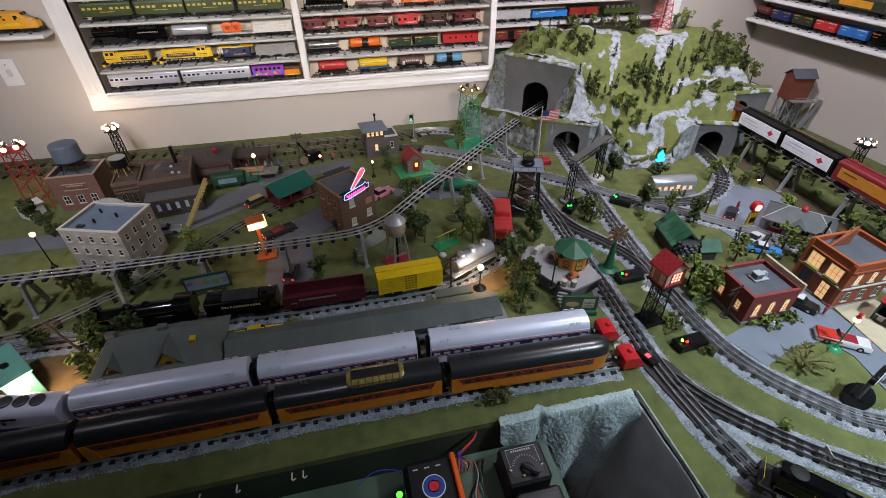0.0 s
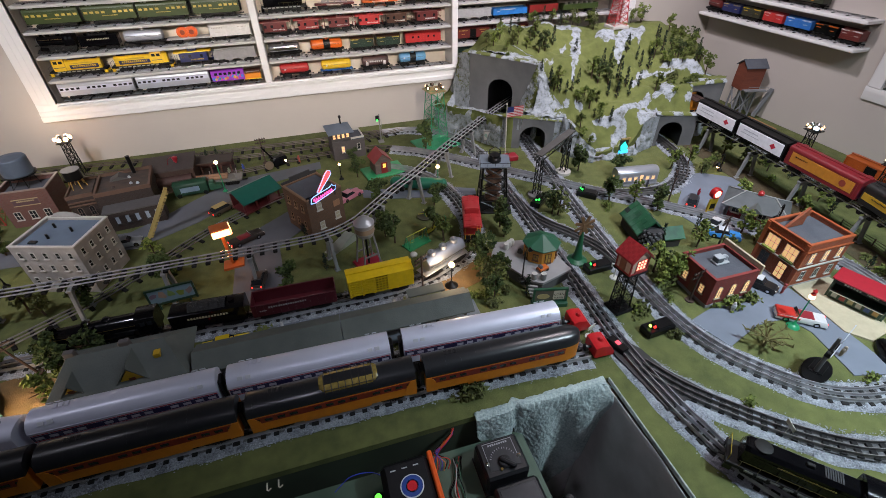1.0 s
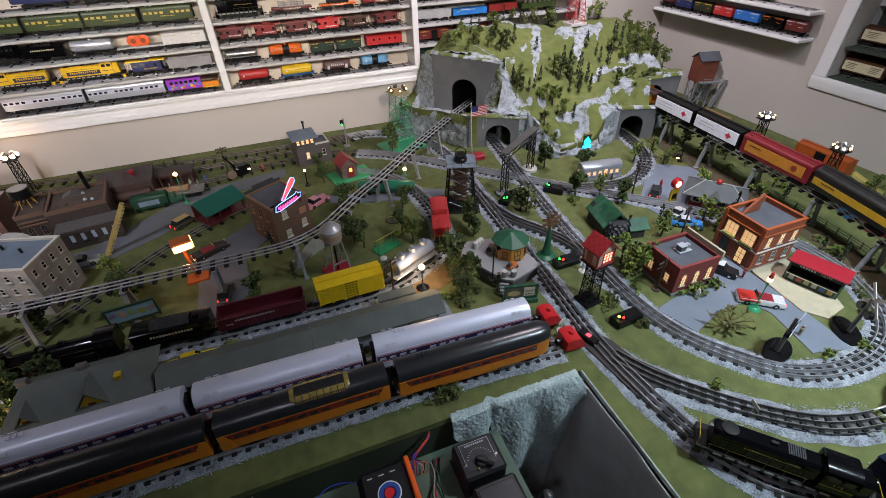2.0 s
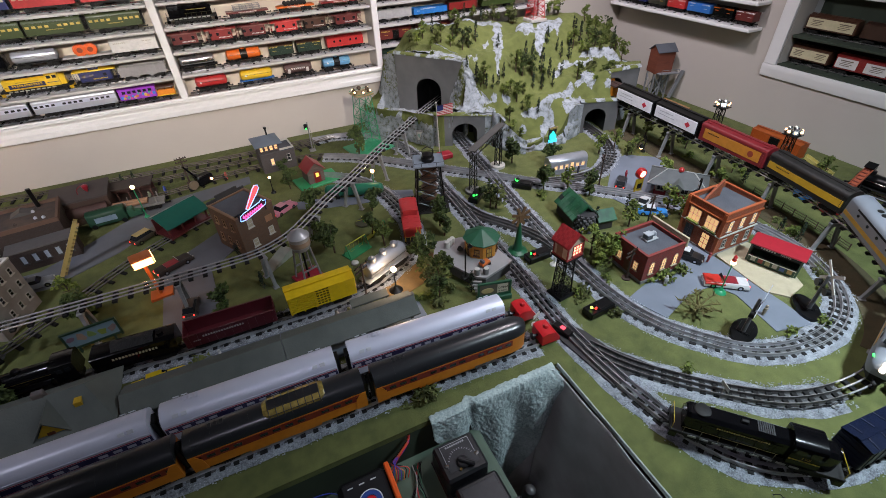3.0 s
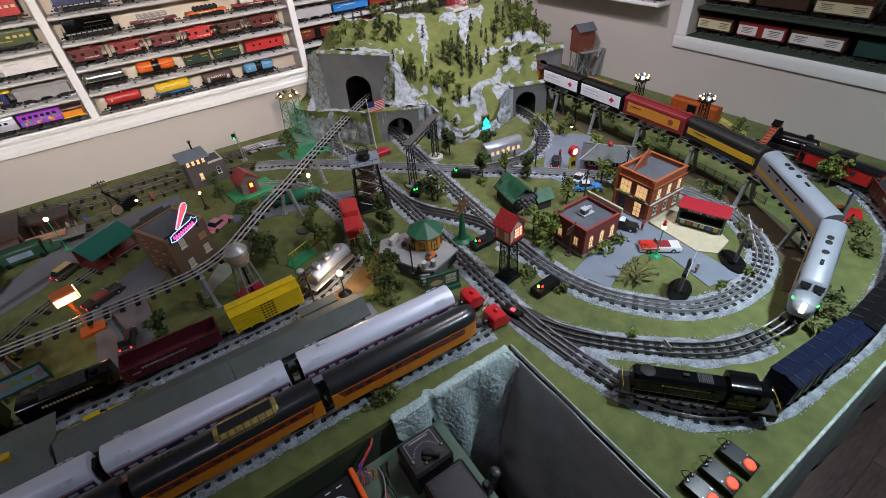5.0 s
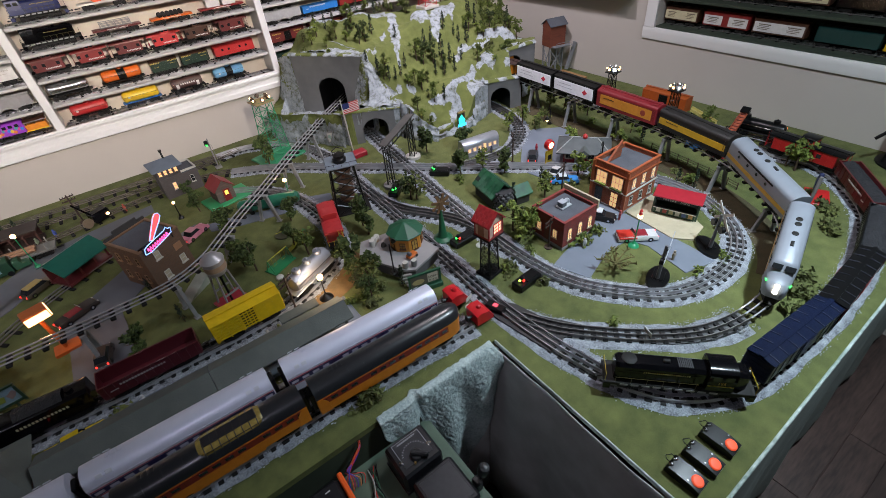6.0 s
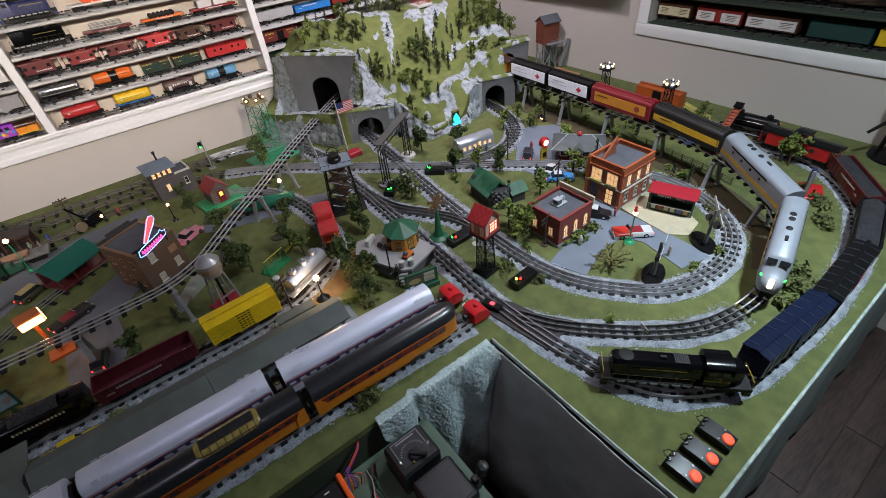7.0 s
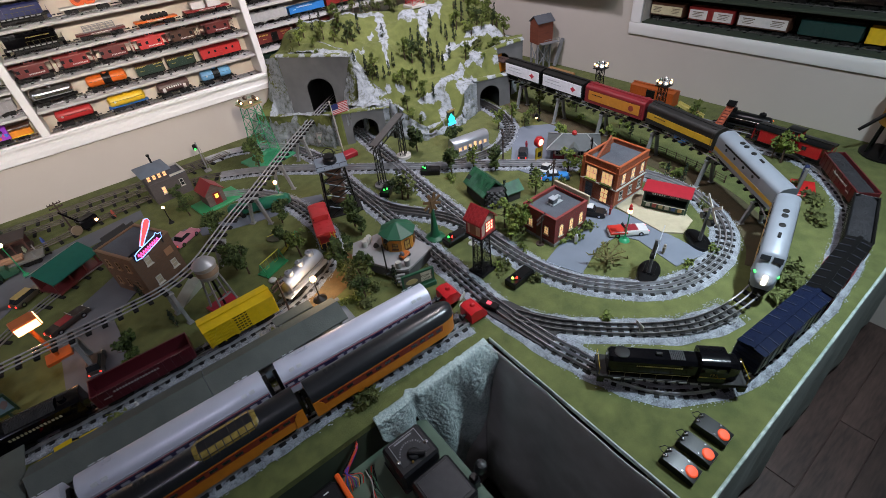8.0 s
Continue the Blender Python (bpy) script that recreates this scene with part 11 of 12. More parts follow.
def yellow_ladder():
    ob = thing("loading_conveyor", pose(-0.722, 1.652, 0.004, 0, -57, 5), "pale yellow toothed conveyor leaning against the factory", "conveyor")
    yl = paint(0.36, 0.28, 0.10)
    part("beam", Geo().box((0.11, 0, 0), (0.22, 0.006, 0.012)).box((0.11, 0.014, 0), (0.22, 0.006, 0.012)), yl, ob)
    for k in range(14):
        part("tooth", Geo().box((0.01 + k * 0.015, 0.007, -0.009), (0.007, 0.018, 0.007)), yl, ob)


yellow_ladder()
ob = thing("scrap_crane", at(-0.235, 2.12, 0, 30), "black steam crane with lamps beside the track", "model crane")
part("body", Geo().box((0, 0, 0.03), (0.07, 0.045, 0.045), ch=0.006), BLACKM, ob)
part("boom", Geo().cyl((-0.03, 0, 0.05), (-0.07, 0, 0.12), 0.004, n=6), BLACKM, ob)
part("wheel", Geo().cyl((-0.06, -0.02, 0.03), (-0.06, -0.012, 0.03), 0.02, n=18), paint(0.2, 0.15, 0.1), ob)
part("lamp", Geo().ball((0.02, -0.026, 0.03), 0.006, 10), WARMBULB, ob)
ob = thing("teal_shed", at(-0.985, 0.960, 0, -48), "pale turquoise flat-roofed shed", "model building")
part("body", Geo().box((0, 0, 0.045), (0.145, 0.062, 0.09), ch=0.002), paint(0.10, 0.30, 0.25), ob)
part("roof", Geo().box((0, 0, 0.092), (0.155, 0.072, 0.005), ch=0.001), paint(0.14, 0.38, 0.31), ob)
part("vent", Geo().cyl((0.01, 0.0, 0.094), (0.01, 0.0, 0.100), 0.009, n=14), BLACKP, ob)
ob = thing("white_shed", at(-1.350, 1.895, 0, 55), "small white shed among the trees", "model building")
part("wall", Geo().box((0, 0, 0.024), (0.07, 0.05, 0.048)), OFFWHITE, ob)
part("roof", gable_roof(0.07, 0.05, 0.048, 0.012, 0.005, 0.003, -0.035, -0.025), OFFWHITE, ob)

# buttons on the table corner
for x, y in ((0.748, 0.064), (0.684, 0.064), (0.626, 0.067)):
    ob = thing("push_button", at(x, y, 0, -88), "black control button box with a large orange-red button", "push button", "push buttons on the table corner")
    part("case", Geo().prism([(-0.036, 0), (0.036, 0), (0.036, 0.016), (0.012, 0.022), (-0.030, 0.022), (-0.036, 0.016)], -0.0185, 0.0185, 1), BLACKP, ob)
    # the button emits slightly to keep its red bright
    part("button", Geo().lathe([(0.0125, 0), (0.0125, 0.004), (0.010, 0.006), (0.002, 0.0065)], (0.021, 0, 0.0175), 22, pose(0, 0, 0, 0, 13, 0)), glow("self_lit_red_button", (1.0, 0.10, 0.03), 0.25), ob, "orange-red button")
    for s in (-1, 1):
        part("terminal", Geo().lathe([(0.0045, 0), (0.0045, 0.004), (0.0025, 0.006)], (-0.030, s * 0.008, 0.020), 12), CHROME, ob)
    part("screw", Geo().cyl((0.008, 0.014, 0.0222), (0.008, 0.014, 0.0235), 0.002, n=8).cyl((0.008, -0.014, 0.0222), (0.008, -0.014, 0.0235), 0.002, n=8), CHROME, ob)
    part("wire", Geo().tube([(-0.030, -0.008, 0.026), (-0.040, -0.010, 0.030), (-0.048, 0.0, 0.022), (-0.040, 0.008, 0.029), (-0.030, 0.008, 0.026)], 0.0011, 5), BLACKP, ob)


# ---- the planting of the lowland ----
def plant_all(kind, spots, lo=0.8, hi=1.05):
    for x, y in spots:
        plant(PLANT.choice(kind), x, y, PLANT.uniform(lo, hi) * (1.1 if kind in (CYPS, OLIVES) else 1.2), 0.0)


plant_all(WOODS, [(0.451, 1.043), (0.41, 1.102), (0.415, 1.155), (0.395, 0.955), (0.555, 1.255), (0.567, 1.32), (0.80, 1.34), (1.085, 1.63), (1.07, 1.355), (1.218, 1.535), (1.21, 1.23), (0.31, 1.371), (0.37, 1.55), (0.16, 1.345), (0.135, 1.395), (0.142, 1.648), (0.10, 1.98)], 0.68, 0.88)
plant_all(TREES, [(0.931, 0.859), (0.955, 0.915), (0.97, 0.84), (1.19, 0.985), (1.417, 0.954), (1.40, 1.0), (1.54, 1.16), (1.638, 1.442), (1.60, 1.52), (1.50, 1.515), (1.67, 1.002), (1.95, 0.89), (2.015, 0.45), (2.03, 0.49), (1.84, 1.68), (1.83, 1.55), (2.115, 0.86), (2.02, 1.1)], 0.7, 1.0)
plant_all(WOODS + TREES[:1], [(-1.14, 1.22), (-1.29, 1.80), (-1.20, 1.70), (-0.665, 1.50), (-0.60, 1.33), (-0.83, 1.30), (-0.99, 1.10), (-0.83, 1.075), (-0.79, 1.01), (-0.80, 0.93), (-0.73, 1.05), (-0.213, 1.19), (0.104, 1.89), (0.47, 2.06)], 0.7, 1.0)
plant_all(CYPS, [(-0.097, 1.262), (1.692, 0.60), (1.635, 0.64), (-0.615, 2.225), (-0.558, 2.222), (-0.514, 2.222), (1.066, 1.03), (1.235, 1.05), (0.50, 0.94), (-0.15, 1.46), (1.62, 0.70)], 0.75, 1.0)
plant_all(OLIVES, [(-1.0, 1.335), (-0.95, 1.31), (0.43, 1.02), (0.39, 1.03), (1.60, 1.43), (1.255, 0.93), (1.80, 1.40), (0.82, 1.33)], 0.8, 1.1)
plant_all([BUSH, BUSH, BUSH2], [(1.003, 0.86), (0.964, 0.85), (1.165, 0.707), (1.13, 0.707), (1.09, 0.708), (1.05, 0.708), (0.797, 0.764), (0.785, 0.784), (0.83, 0.66), (1.205, 0.375), (1.335, 0.372), (1.029, 1.305), (0.385, 0.935), (0.36, 0.97), (0.34, 0.99), (0.43, 0.98), (-0.30, 1.02), (0.86, 0.42), (1.30, 1.5), (1.2, 1.5), (-0.95, 0.93), (-0.89, 1.11), (-0.63, 1.47)], 0.8, 1.3)
plant_all([BUSH2], [(1.53, 0.50), (1.50, 0.47), (1.47, 0.45), (1.56, 0.52)], 0.55, 0.8)
plant_all([BUSH2], [(1.312, 0.133), (1.257, 0.139), (1.341, 0.152), (0.217, 0.653), (0.198, 0.649), (1.717, 0.225), (1.691, 0.207), (1.828, 0.283), (1.40, 0.16), (1.87, 0.35), (1.80, 0.25)], 0.9, 1.3)


plant_all(TREES, [(1.877, 1.09), (1.959, 1.17), (1.90, 1.36)], 0.55, 0.8)
plant_all(CYPS, [(1.831, 1.00), (1.982, 1.03), (1.925, 1.27), (1.86, 1.45)], 0.75, 1.0)
plant_all([BUSH, BUSH2], [(1.688, 0.74), (1.682, 0.68), (1.85, 1.16), (1.90, 1.05), (1.94, 1.42), (1.835, 1.29)], 0.9, 1.3)


def field_fence(line, label):
    """Low post-and-rail fence along a line, each post and rail a piece."""
    ob = thing("wooden_fence", at(line[0][0], line[0][1], 0), label, "fence")
    wood = mat("fence_wood", (0.10, 0.058, 0.035), 0.85, color2=(0.05, 0.03, 0.02), scale=120)
    o = Vector((line[0][0], line[0][1], 0))
    pts = []
    for (x0, y0), (x1, y1) in zip(line, line[1:]):
        n = max(1, round(math.hypot(x1 - x0, y1 - y0) / 0.045))
        pts += [Vector((x0 + (x1 - x0) * k / n, y0 + (y1 - y0) * k / n, 0)) - o for k in range(n)]
    pts.append(Vector((line[-1][0], line[-1][1], 0)) - o)
    for p in pts:
        part("post", Geo().cyl(p, p + Vector((0, 0, 0.031)), 0.0022, 0.0018, 6), wood, ob)
    for p, q in zip(pts, pts[1:]):
        for z in (0.008, 0.017, 0.026):
            part("rail", Geo().cyl(p + Vector((0, 0, z)), q + Vector((0, 0, z)), 0.0012, 0.0012, 5), wood, ob)


field_fence([(1.80, 0.93), (1.787, 0.80), (1.768, 0.66), (1.735, 0.53)], "low dark brown post-and-rail fence beside the raised track")


def bare_tree(x, y):
    """A low spreading tree of bare branches with a few dry tufts."""
    rnd = random.Random(5)
    ob = thing("bare_tree", at(x, y, 0), "low spreading model tree with bare olive branches", "model tree")
    wood = mat("dry_olive_twigs", (0.17, 0.155, 0.05), 0.9, color2=(0.07, 0.06, 0.02), scale=90)
    part("trunk", Geo().cyl((0, 0, -0.002), (0.003, 0.002, 0.026), 0.0045, 0.003, 7), wood, ob)
    for k in range(11):
        a = k * 0.571 + rnd.uniform(-0.2, 0.2)
        L = rnd.uniform(0.040, 0.066)
        p0 = Vector((0.003, 0.002, rnd.uniform(0.016, 0.028)))
        p1 = p0 + Vector((math.cos(a) * L * 0.55, math.sin(a) * L * 0.55, 0.016))
        p2 = p0 + Vector((math.cos(a) * L, math.sin(a) * L, rnd.uniform(0.010, 0.026)))
        g = Geo().tube([p0, p1, p2], 0.0026, 5)
        for q in range(9):
            b = p1.lerp(p2, q / 9)
            g.cyl(b, b + Vector((rnd.gauss(0, 1), rnd.gauss(0, 1), 0.5)).normalized() * rnd.uniform(0.008, 0.018), 0.0022, 0.0008, 4)
        part("branch", g, wood, ob)


bare_tree(1.043, 0.551)


# bare earth under the raised line, its colour darkened for the track's shadow
pts = [Vector((q.x, q.y, 0.0)) for q in LINES["elev_right"][25:190]]
solid("ground_strip", sweep(pts, [(-0.055, 0.0005), (-0.055, 0.002), (0.050, 0.002), (0.050, 0.0005)]), mat("shaded_earth", (0.085, 0.062, 0.03), 0.95, color2=(0.05, 0.045, 0.02), scale=30, bump=0.6, bump_scale=500), None, "bare brown earth under the raised track, darkened for its shadow", "ground", kind="structure")
ob = thing("coal_sign", at(1.992, 0.625, 0, -50), "white rounded sign with an orange disc and black letters", "model sign")
part("panel", Geo().prism([(-0.034, 0.0), (0.036, 0.0), (0.030, 0.022), (0.012, 0.036), (-0.014, 0.034), (-0.030, 0.020)], -0.003, 0.003, 1), paint(0.62, 0.60, 0.58), ob)
part("disc", Geo().cyl((0.006, -0.003, 0.024), (0.006, -0.0042, 0.024), 0.008, n=16), paint(0.65, 0.14, 0.03), ob, "orange disc")
t = bpy.data.curves.new("sign_text", "FONT")
t.body, t.size, t.align_x, t.extrude = "COAL", 0.014, "CENTER", 0.0003
t.materials.append(BLACKP)
o = new("sign_text", t)
o.parent = ob
o.matrix_basis = pose(0.0, -0.0036, 0.004, 90, 0, 0)

# the first tree of each kind takes its own place among the rest
for ob, (x, y, k) in zip(DARKS + TREES + OLIVES + CYPS + [BUSH, BUSH2], ((1.36, 2.00, 1.1), (1.85, 2.10, 0.9), (0.98, 0.885, 0.9), (0.97, 2.36, 0.8), (1.42, 2.02, 0.8), (1.90, 2.12, 0.9), (0.335, 1.30, 1.1), (1.15, 1.30, 1.0), (1.52, 2.36, 0.9), (1.70, 1.47, 0.9), (0.40, 1.06, 0.9), (1.50, 2.12, 1.0), (1.26, 2.02, 0.9),
                                                       (1.80, 2.16, 1.0), (1.33, 2.20, 0.9), (0.91, 0.78, 1.1), (1.38, 0.155, 1.0))):
    ob.matrix_basis = at(x, y, max(0.0, ground_z(x, y)) if inside(x, y, HILL_FOOT) else 0.0, 40 * k) @ Matrix.Scale(k, 4)


# ---- the display shelves ----
MINI = 0.8
STYLE["ribs"] = False
SHELF_Y = WALL_Y + 0.048
Smaller = lambda m: m @ Matrix.Scale(MINI, 4)
MAROON, DARKRED, SCARLET = paint(0.14, 0.022, 0.02), paint(0.24, 0.02, 0.018), paint(0.50, 0.03, 0.03)
BROWN, ORANGE, YELLOW = paint(0.075, 0.03, 0.016), paint(0.75, 0.15, 0.015), paint(0.80, 0.52, 0.02)
CREAM, WHITE, GREY = paint(0.62, 0.56, 0.36), paint(0.72, 0.70, 0.67), paint(0.32, 0.31, 0.31)
SKYBLUE, BLUE, DEEPBLUE = paint(0.17, 0.42, 0.68), paint(0.03, 0.16, 0.50), paint(0.014, 0.022, 0.11)
COACHGREEN, BOTTLE, PALE = paint(0.045, 0.07, 0.018), paint(0.012, 0.035, 0.024), paint(0.72, 0.68, 0.55)
GOLD = paint(0.62, 0.46, 0.10)


def display_track(a, b, z, y=SHELF_Y, ax=0, x=0.0):
    """A length of three-rail track with sparse metal ties on a shelf."""
    m = at((a + b) / 2, y, z) if ax == 0 else at(x, (a + b) / 2, z, 90)
    ob = thing("display_track", m, "bright three-rail track laid along a shelf", "track", "tracks on the shelves")
    L = abs(b - a)
    for k in (-1, 0, 1):
        part("rail", Geo().box((0, k * 0.0155, 0.0045), (L, 0.003, 0.005), ch=0.0008), CHROME, ob)
    tie = Geo().box((0, 0, 0.0012), (0.010, 0.048, 0.0022), ch=0.0006).mesh("tie", BLACKM)
    n = max(2, int(L / 0.07))
    for i in range(n):
        part("tie", tie, None, ob).location.x = -L / 2 + L * (i + 0.5) / n


def shelf_spot(a, b, z, flip=False):
    return Smaller(at((a + b) / 2, SHELF_Y, z + 0.0065, 180 if flip else 0)), (b - a + 0.006) / MINI


def wall_spot(a, b, z, x):
    return Smaller(at(x, (a + b) / 2, z + 0.0065, 90)), (abs(b - a) - 0.002) / MINI


SHELF_GROUP = "models on the display shelves"
ROWS_Z = [0.285, 0.385, 0.485, 0.585, 0.685]
for a, b in ((-1.13, -0.244), (-0.192, 0.73), (0.782, 1.74)):
    for z in ROWS_Z:
        display_track(a, b, z)

# bay by the corner of the wall plate
for a, b in ((-1.12, -0.82), (-0.80, -0.49)):
    m, L = shelf_spot(a, b, ROWS_Z[0])
    passenger_car(m, SILVERP, SILVERSIDE, SILVERP, UNDER, "silver streamlined passenger coach on a display shelf", L=L, group=SHELF_GROUP)
m, L = shelf_spot(-0.475, -0.33, ROWS_Z[0])
trolley = boxcar(m, paint(0.32, 0.05, 0.55), paint(0.30, 0.04, 0.50), "purple trolley car splashed with bright colours", L=L, group=SHELF_GROUP, H=0.058, category="trolley", name="trolley")
rt = random.Random(8)
for k in range(16):
    c = [paint(0.05, 0.25, 0.7), paint(0.7, 0.5, 0.05), paint(0.7, 0.2, 0.04), paint(0.05, 0.4, 0.3), paint(0.7, 0.06, 0.3)][k % 5]
    for s in (-1, 1):
        x, z, r = (k - 7.5) / 8.2 * L * 0.47, rt.uniform(0.034, 0.058), rt.uniform(0.006, 0.010)
        part("paint_patch", Geo().cyl((x, s * 0.0313, z), (x, s * (0.0335 + k * 0.0001), z), r, r * 0.9, n=9), c, trolley)
for k in range(6):
    for s in (-1, 1):
        part("window", Geo().box(((k - 2.5) * L * 0.14, s * 0.0352, 0.067), (L * 0.09, 0.001, 0.014)), GLASSDARK, trolley)
m, L = shelf_spot(-0.325, -0.255, ROWS_Z[0])
ob = thing("trolley", m, "small orange and yellow open trolley on a shelf", "trolley", SHELF_GROUP)
part("body", Geo().box((0, 0, 0.038), (L, 0.058, 0.03), ch=0.002), paint(0.75, 0.25, 0.02), ob)
part("sill", Geo().box((0, 0, 0.022), (L * 1.04, 0.06, 0.005)), YELLOW, ob)
part("roof", Geo().prism(roof_arc(0.062, 0.064, 0.01), -L * 0.53, L * 0.53, 0), BROWN, ob)
for k in (-1, 0, 1):
    part("post", Geo().box((k * L * 0.4, -0.026, 0.058), (0.005, 0.004, 0.018)), BROWN, ob)
    part("post", Geo().box((k * L * 0.4, 0.026, 0.058), (0.005, 0.004, 0.018)), BROWN, ob)
part("truck", TRUCK, None, ob)

for a, b, flip in ((-1.15 + 0.03, -0.90, True), (-0.875, -0.625, False)):
    m, L = shelf_spot(a, b, ROWS_Z[1], flip)
    ob = hood_diesel(m, YELLOW, DEEPBLUE, "yellow and dark blue road diesel on a display shelf", L=L, group=SHELF_GROUP)
    for s in (-1, 1):
        part("side_panel", Geo().box((-0.035, s * 0.0225, 0.050), (L * 0.5, 0.0012, 0.020)), DEEPBLUE, ob, "dark blue side panel")
    part("roof_panel", Geo().box((-0.03, 0, 0.0866), (L * 0.52, 0.030, 0.002), ch=0.0006), DEEPBLUE, ob, "dark blue roof")
    bars(ob, [(-0.035, 0.052, L * 0.42, 0.009, s, 0.0234) for s in (-1, 1)], YELLOW)
m, L = shelf_spot(-0.605, -0.45, ROWS_Z[1])
caboose(m, DEEPBLUE, YELLOW, "dark blue caboose with a yellow roof on a shelf", L=L, group=SHELF_GROUP, words=YELLOW)
m, L = shelf_spot(-0.435, -0.255, ROWS_Z[1])
hopper(m, GREY, "plain grey hopper wagon on a display shelf", L=L, load=False, group=SHELF_GROUP)

m, L = shelf_spot(-1.12, -0.975, ROWS_Z[2], True)
steam_engine(Smaller(at(-1.045, SHELF_Y, ROWS_Z[2] + 0.0065, 180)), "black steam locomotive on a display shelf", L=0.20, group=SHELF_GROUP)
m, L = shelf_spot(-0.955, -0.81, ROWS_Z[2])
tender(m, "black tender coupled behind a shelf locomotive", L=L, group=SHELF_GROUP)
m, L = shelf_spot(-0.79, -0.62, ROWS_Z[2])
tank_car(m, SILVERP, "silver tank wagon with handrails on a shelf", L=L, group=SHELF_GROUP, r=0.029)


def disc_load(ob, xs=(-0.024, 0.024), r=0.031, z=0.058):
    for x in xs:
        d = part("drum", Geo().lathe([(r, -0.006), (r, 0.006), (r * 0.82, 0.007), (r * 0.80, 0.002)], (x, -0.014, z), 22, pose(0, 0, 0, 90, 0, 0)), paint(0.85, 0.14, 0.02), ob, "bright orange cable drum")
        part("hub", Geo().cyl((x, -0.018, z), (x, -0.0235, z), r * 0.42, n=14), paint(0.30, 0.05, 0.02), d)
        part("drum_core", Geo().cyl((x, -0.010, z), (x, 0.02, z), r * 0.6, n=14), paint(0.08, 0.05, 0.04), ob)


m, L = shelf_spot(-0.61, -0.435, ROWS_Z[2])
flat_car(m, paint(0.45, 0.44, 0.44), "grey depressed flat wagon with two orange drums", disc_load, L=L, group=SHELF_GROUP)
m, L = shelf_spot(-0.425, -0.25, ROWS_Z[2])
boxcar(m, WHITE, WHITE, "white refrigerator wagon on a display shelf", L=L, group=SHELF_GROUP, H=0.056, words=paint(0.5, 0.45, 0.4))
for a, b in ((-1.11, -0.915), (-0.895, -0.70), (-0.685, -0.49), (-0.465, -0.275)):
    m, L = shelf_spot(a, b, ROWS_Z[3])
    ob = passenger_car(m, COACHGREEN, COACHGREEN, COACHGREEN, UNDER, "dark green heavyweight coach with yellow windows", L=L, window=GOLD, group=SHELF_GROUP)
    bars(ob, [(0, 0.045, L * 0.3, 0.004, s, 0.0332) for s in (-1, 1)], GOLD)
for a, b, c, lab in ((-0.90, -0.70, DEEPBLUE, "dark blue passenger coach on an upper shelf"), (-0.68, -0.48, SCARLET, "bright red coach with cream windows on a shelf"), (-0.455, -0.27, SCARLET, "bright red coach with cream windows on a shelf")):
    m, L = shelf_spot(a, b, ROWS_Z[4])
    passenger_car(m, c, c, c, UNDER, lab, L=L, window=CREAM, group=SHELF_GROUP)

# middle bay
for a, b, body, chassis, band, lab in ((-0.16, -0.01, SCARLET, None, None, "bright red tank wagon with a green dome"), (0.045, 0.205, YELLOW, BLUE, None, "yellow tank wagon on a blue frame"),
                                     (0.255, 0.405, paint(0.10, 0.05, 0.045), None, None, "dark brown tank wagon with white painted ends"), (0.455, 0.61, SKYBLUE, None, BLACKP, "light blue tank wagon with a black centre")):
    m, L = shelf_spot(a, b, ROWS_Z[0])
    ob = tank_car(m, body, lab, L=L, frame=chassis, band=band, group=SHELF_GROUP, r=0.029)
    if "white painted" in lab:
        for s in (-1, 1):
            part("end_band", Geo().lathe([(0.0294, s * (L / 2 - 0.04) - 0.008), (0.0294, s * (L / 2 - 0.04) + 0.008)], (0, 0, 0.05), 22, pose(0, 0, 0, 0, 90, 0)), WHITE, ob, "white end band")
        bars(ob, [(0, 0.055, L * 0.45, 0.010, s, 0.0292) for s in (-1, 1)], WHITE)
    else:
        part("emblem", Geo().cyl((-L * 0.3, -0.0285, 0.055), (-L * 0.3, -0.0298, 0.055), 0.006, n=14), WHITE, ob)
m, L = shelf_spot(-0.195, -0.035, ROWS_Z[1])
tank_car(m, CHROME, "polished silver tank wagon on a display shelf", L=L, group=SHELF_GROUP, r=0.029)
m, L = shelf_spot(0.01, 0.175, ROWS_Z[1])
tank_car(m, ORANGE, "orange dump tank wagon with a black middle", L=L, band=BLACKP, group=SHELF_GROUP, r=0.029)
for a, b in ((0.215, 0.325), (0.35, 0.465)):
    m, L = shelf_spot(a, b, ROWS_Z[1])
    boxcar(m, BOTTLE, BROWN, "short dark green wagon with a brown roof", L=L, group=SHELF_GROUP, H=0.05, words=GOLD)
m, L = shelf_spot(0.50, 0.685, ROWS_Z[1])
ob = boxcar(m, SCARLET, SCARLET, "bright red bay-window caboose on a display shelf", L=L, group=SHELF_GROUP, H=0.05, category="caboose", name="bay_window_caboose")
for x in (-0.30, -0.14, 0.14, 0.30):
    part("window", Geo().box((x * L, -0.0325, 0.056), (0.012, 0.001, 0.012)), GLASSDARK, ob)
for a, b, c, lab in ((-0.205, -0.065, MAROON, "maroon wooden caboose on a display shelf"), (-0.045, 0.085, DARKRED, "dull red caboose on a display shelf"), (0.10, 0.235, MAROON, "maroon wooden caboose on a display shelf"),
                     (0.25, 0.385, SCARLET, "bright red caboose on a display shelf"), (0.39, 0.525, BROWN, "brown wooden caboose on a display shelf"), (0.545, 0.69, MAROON, "maroon wooden caboose on a display shelf")):
    m, L = shelf_spot(a, b, ROWS_Z[2])
    caboose(m, c, c, lab, L=L, group=SHELF_GROUP, words=WHITE, cupola_x=0.01)
m, L = shelf_spot(-0.175, 0.025, ROWS_Z[3], True)
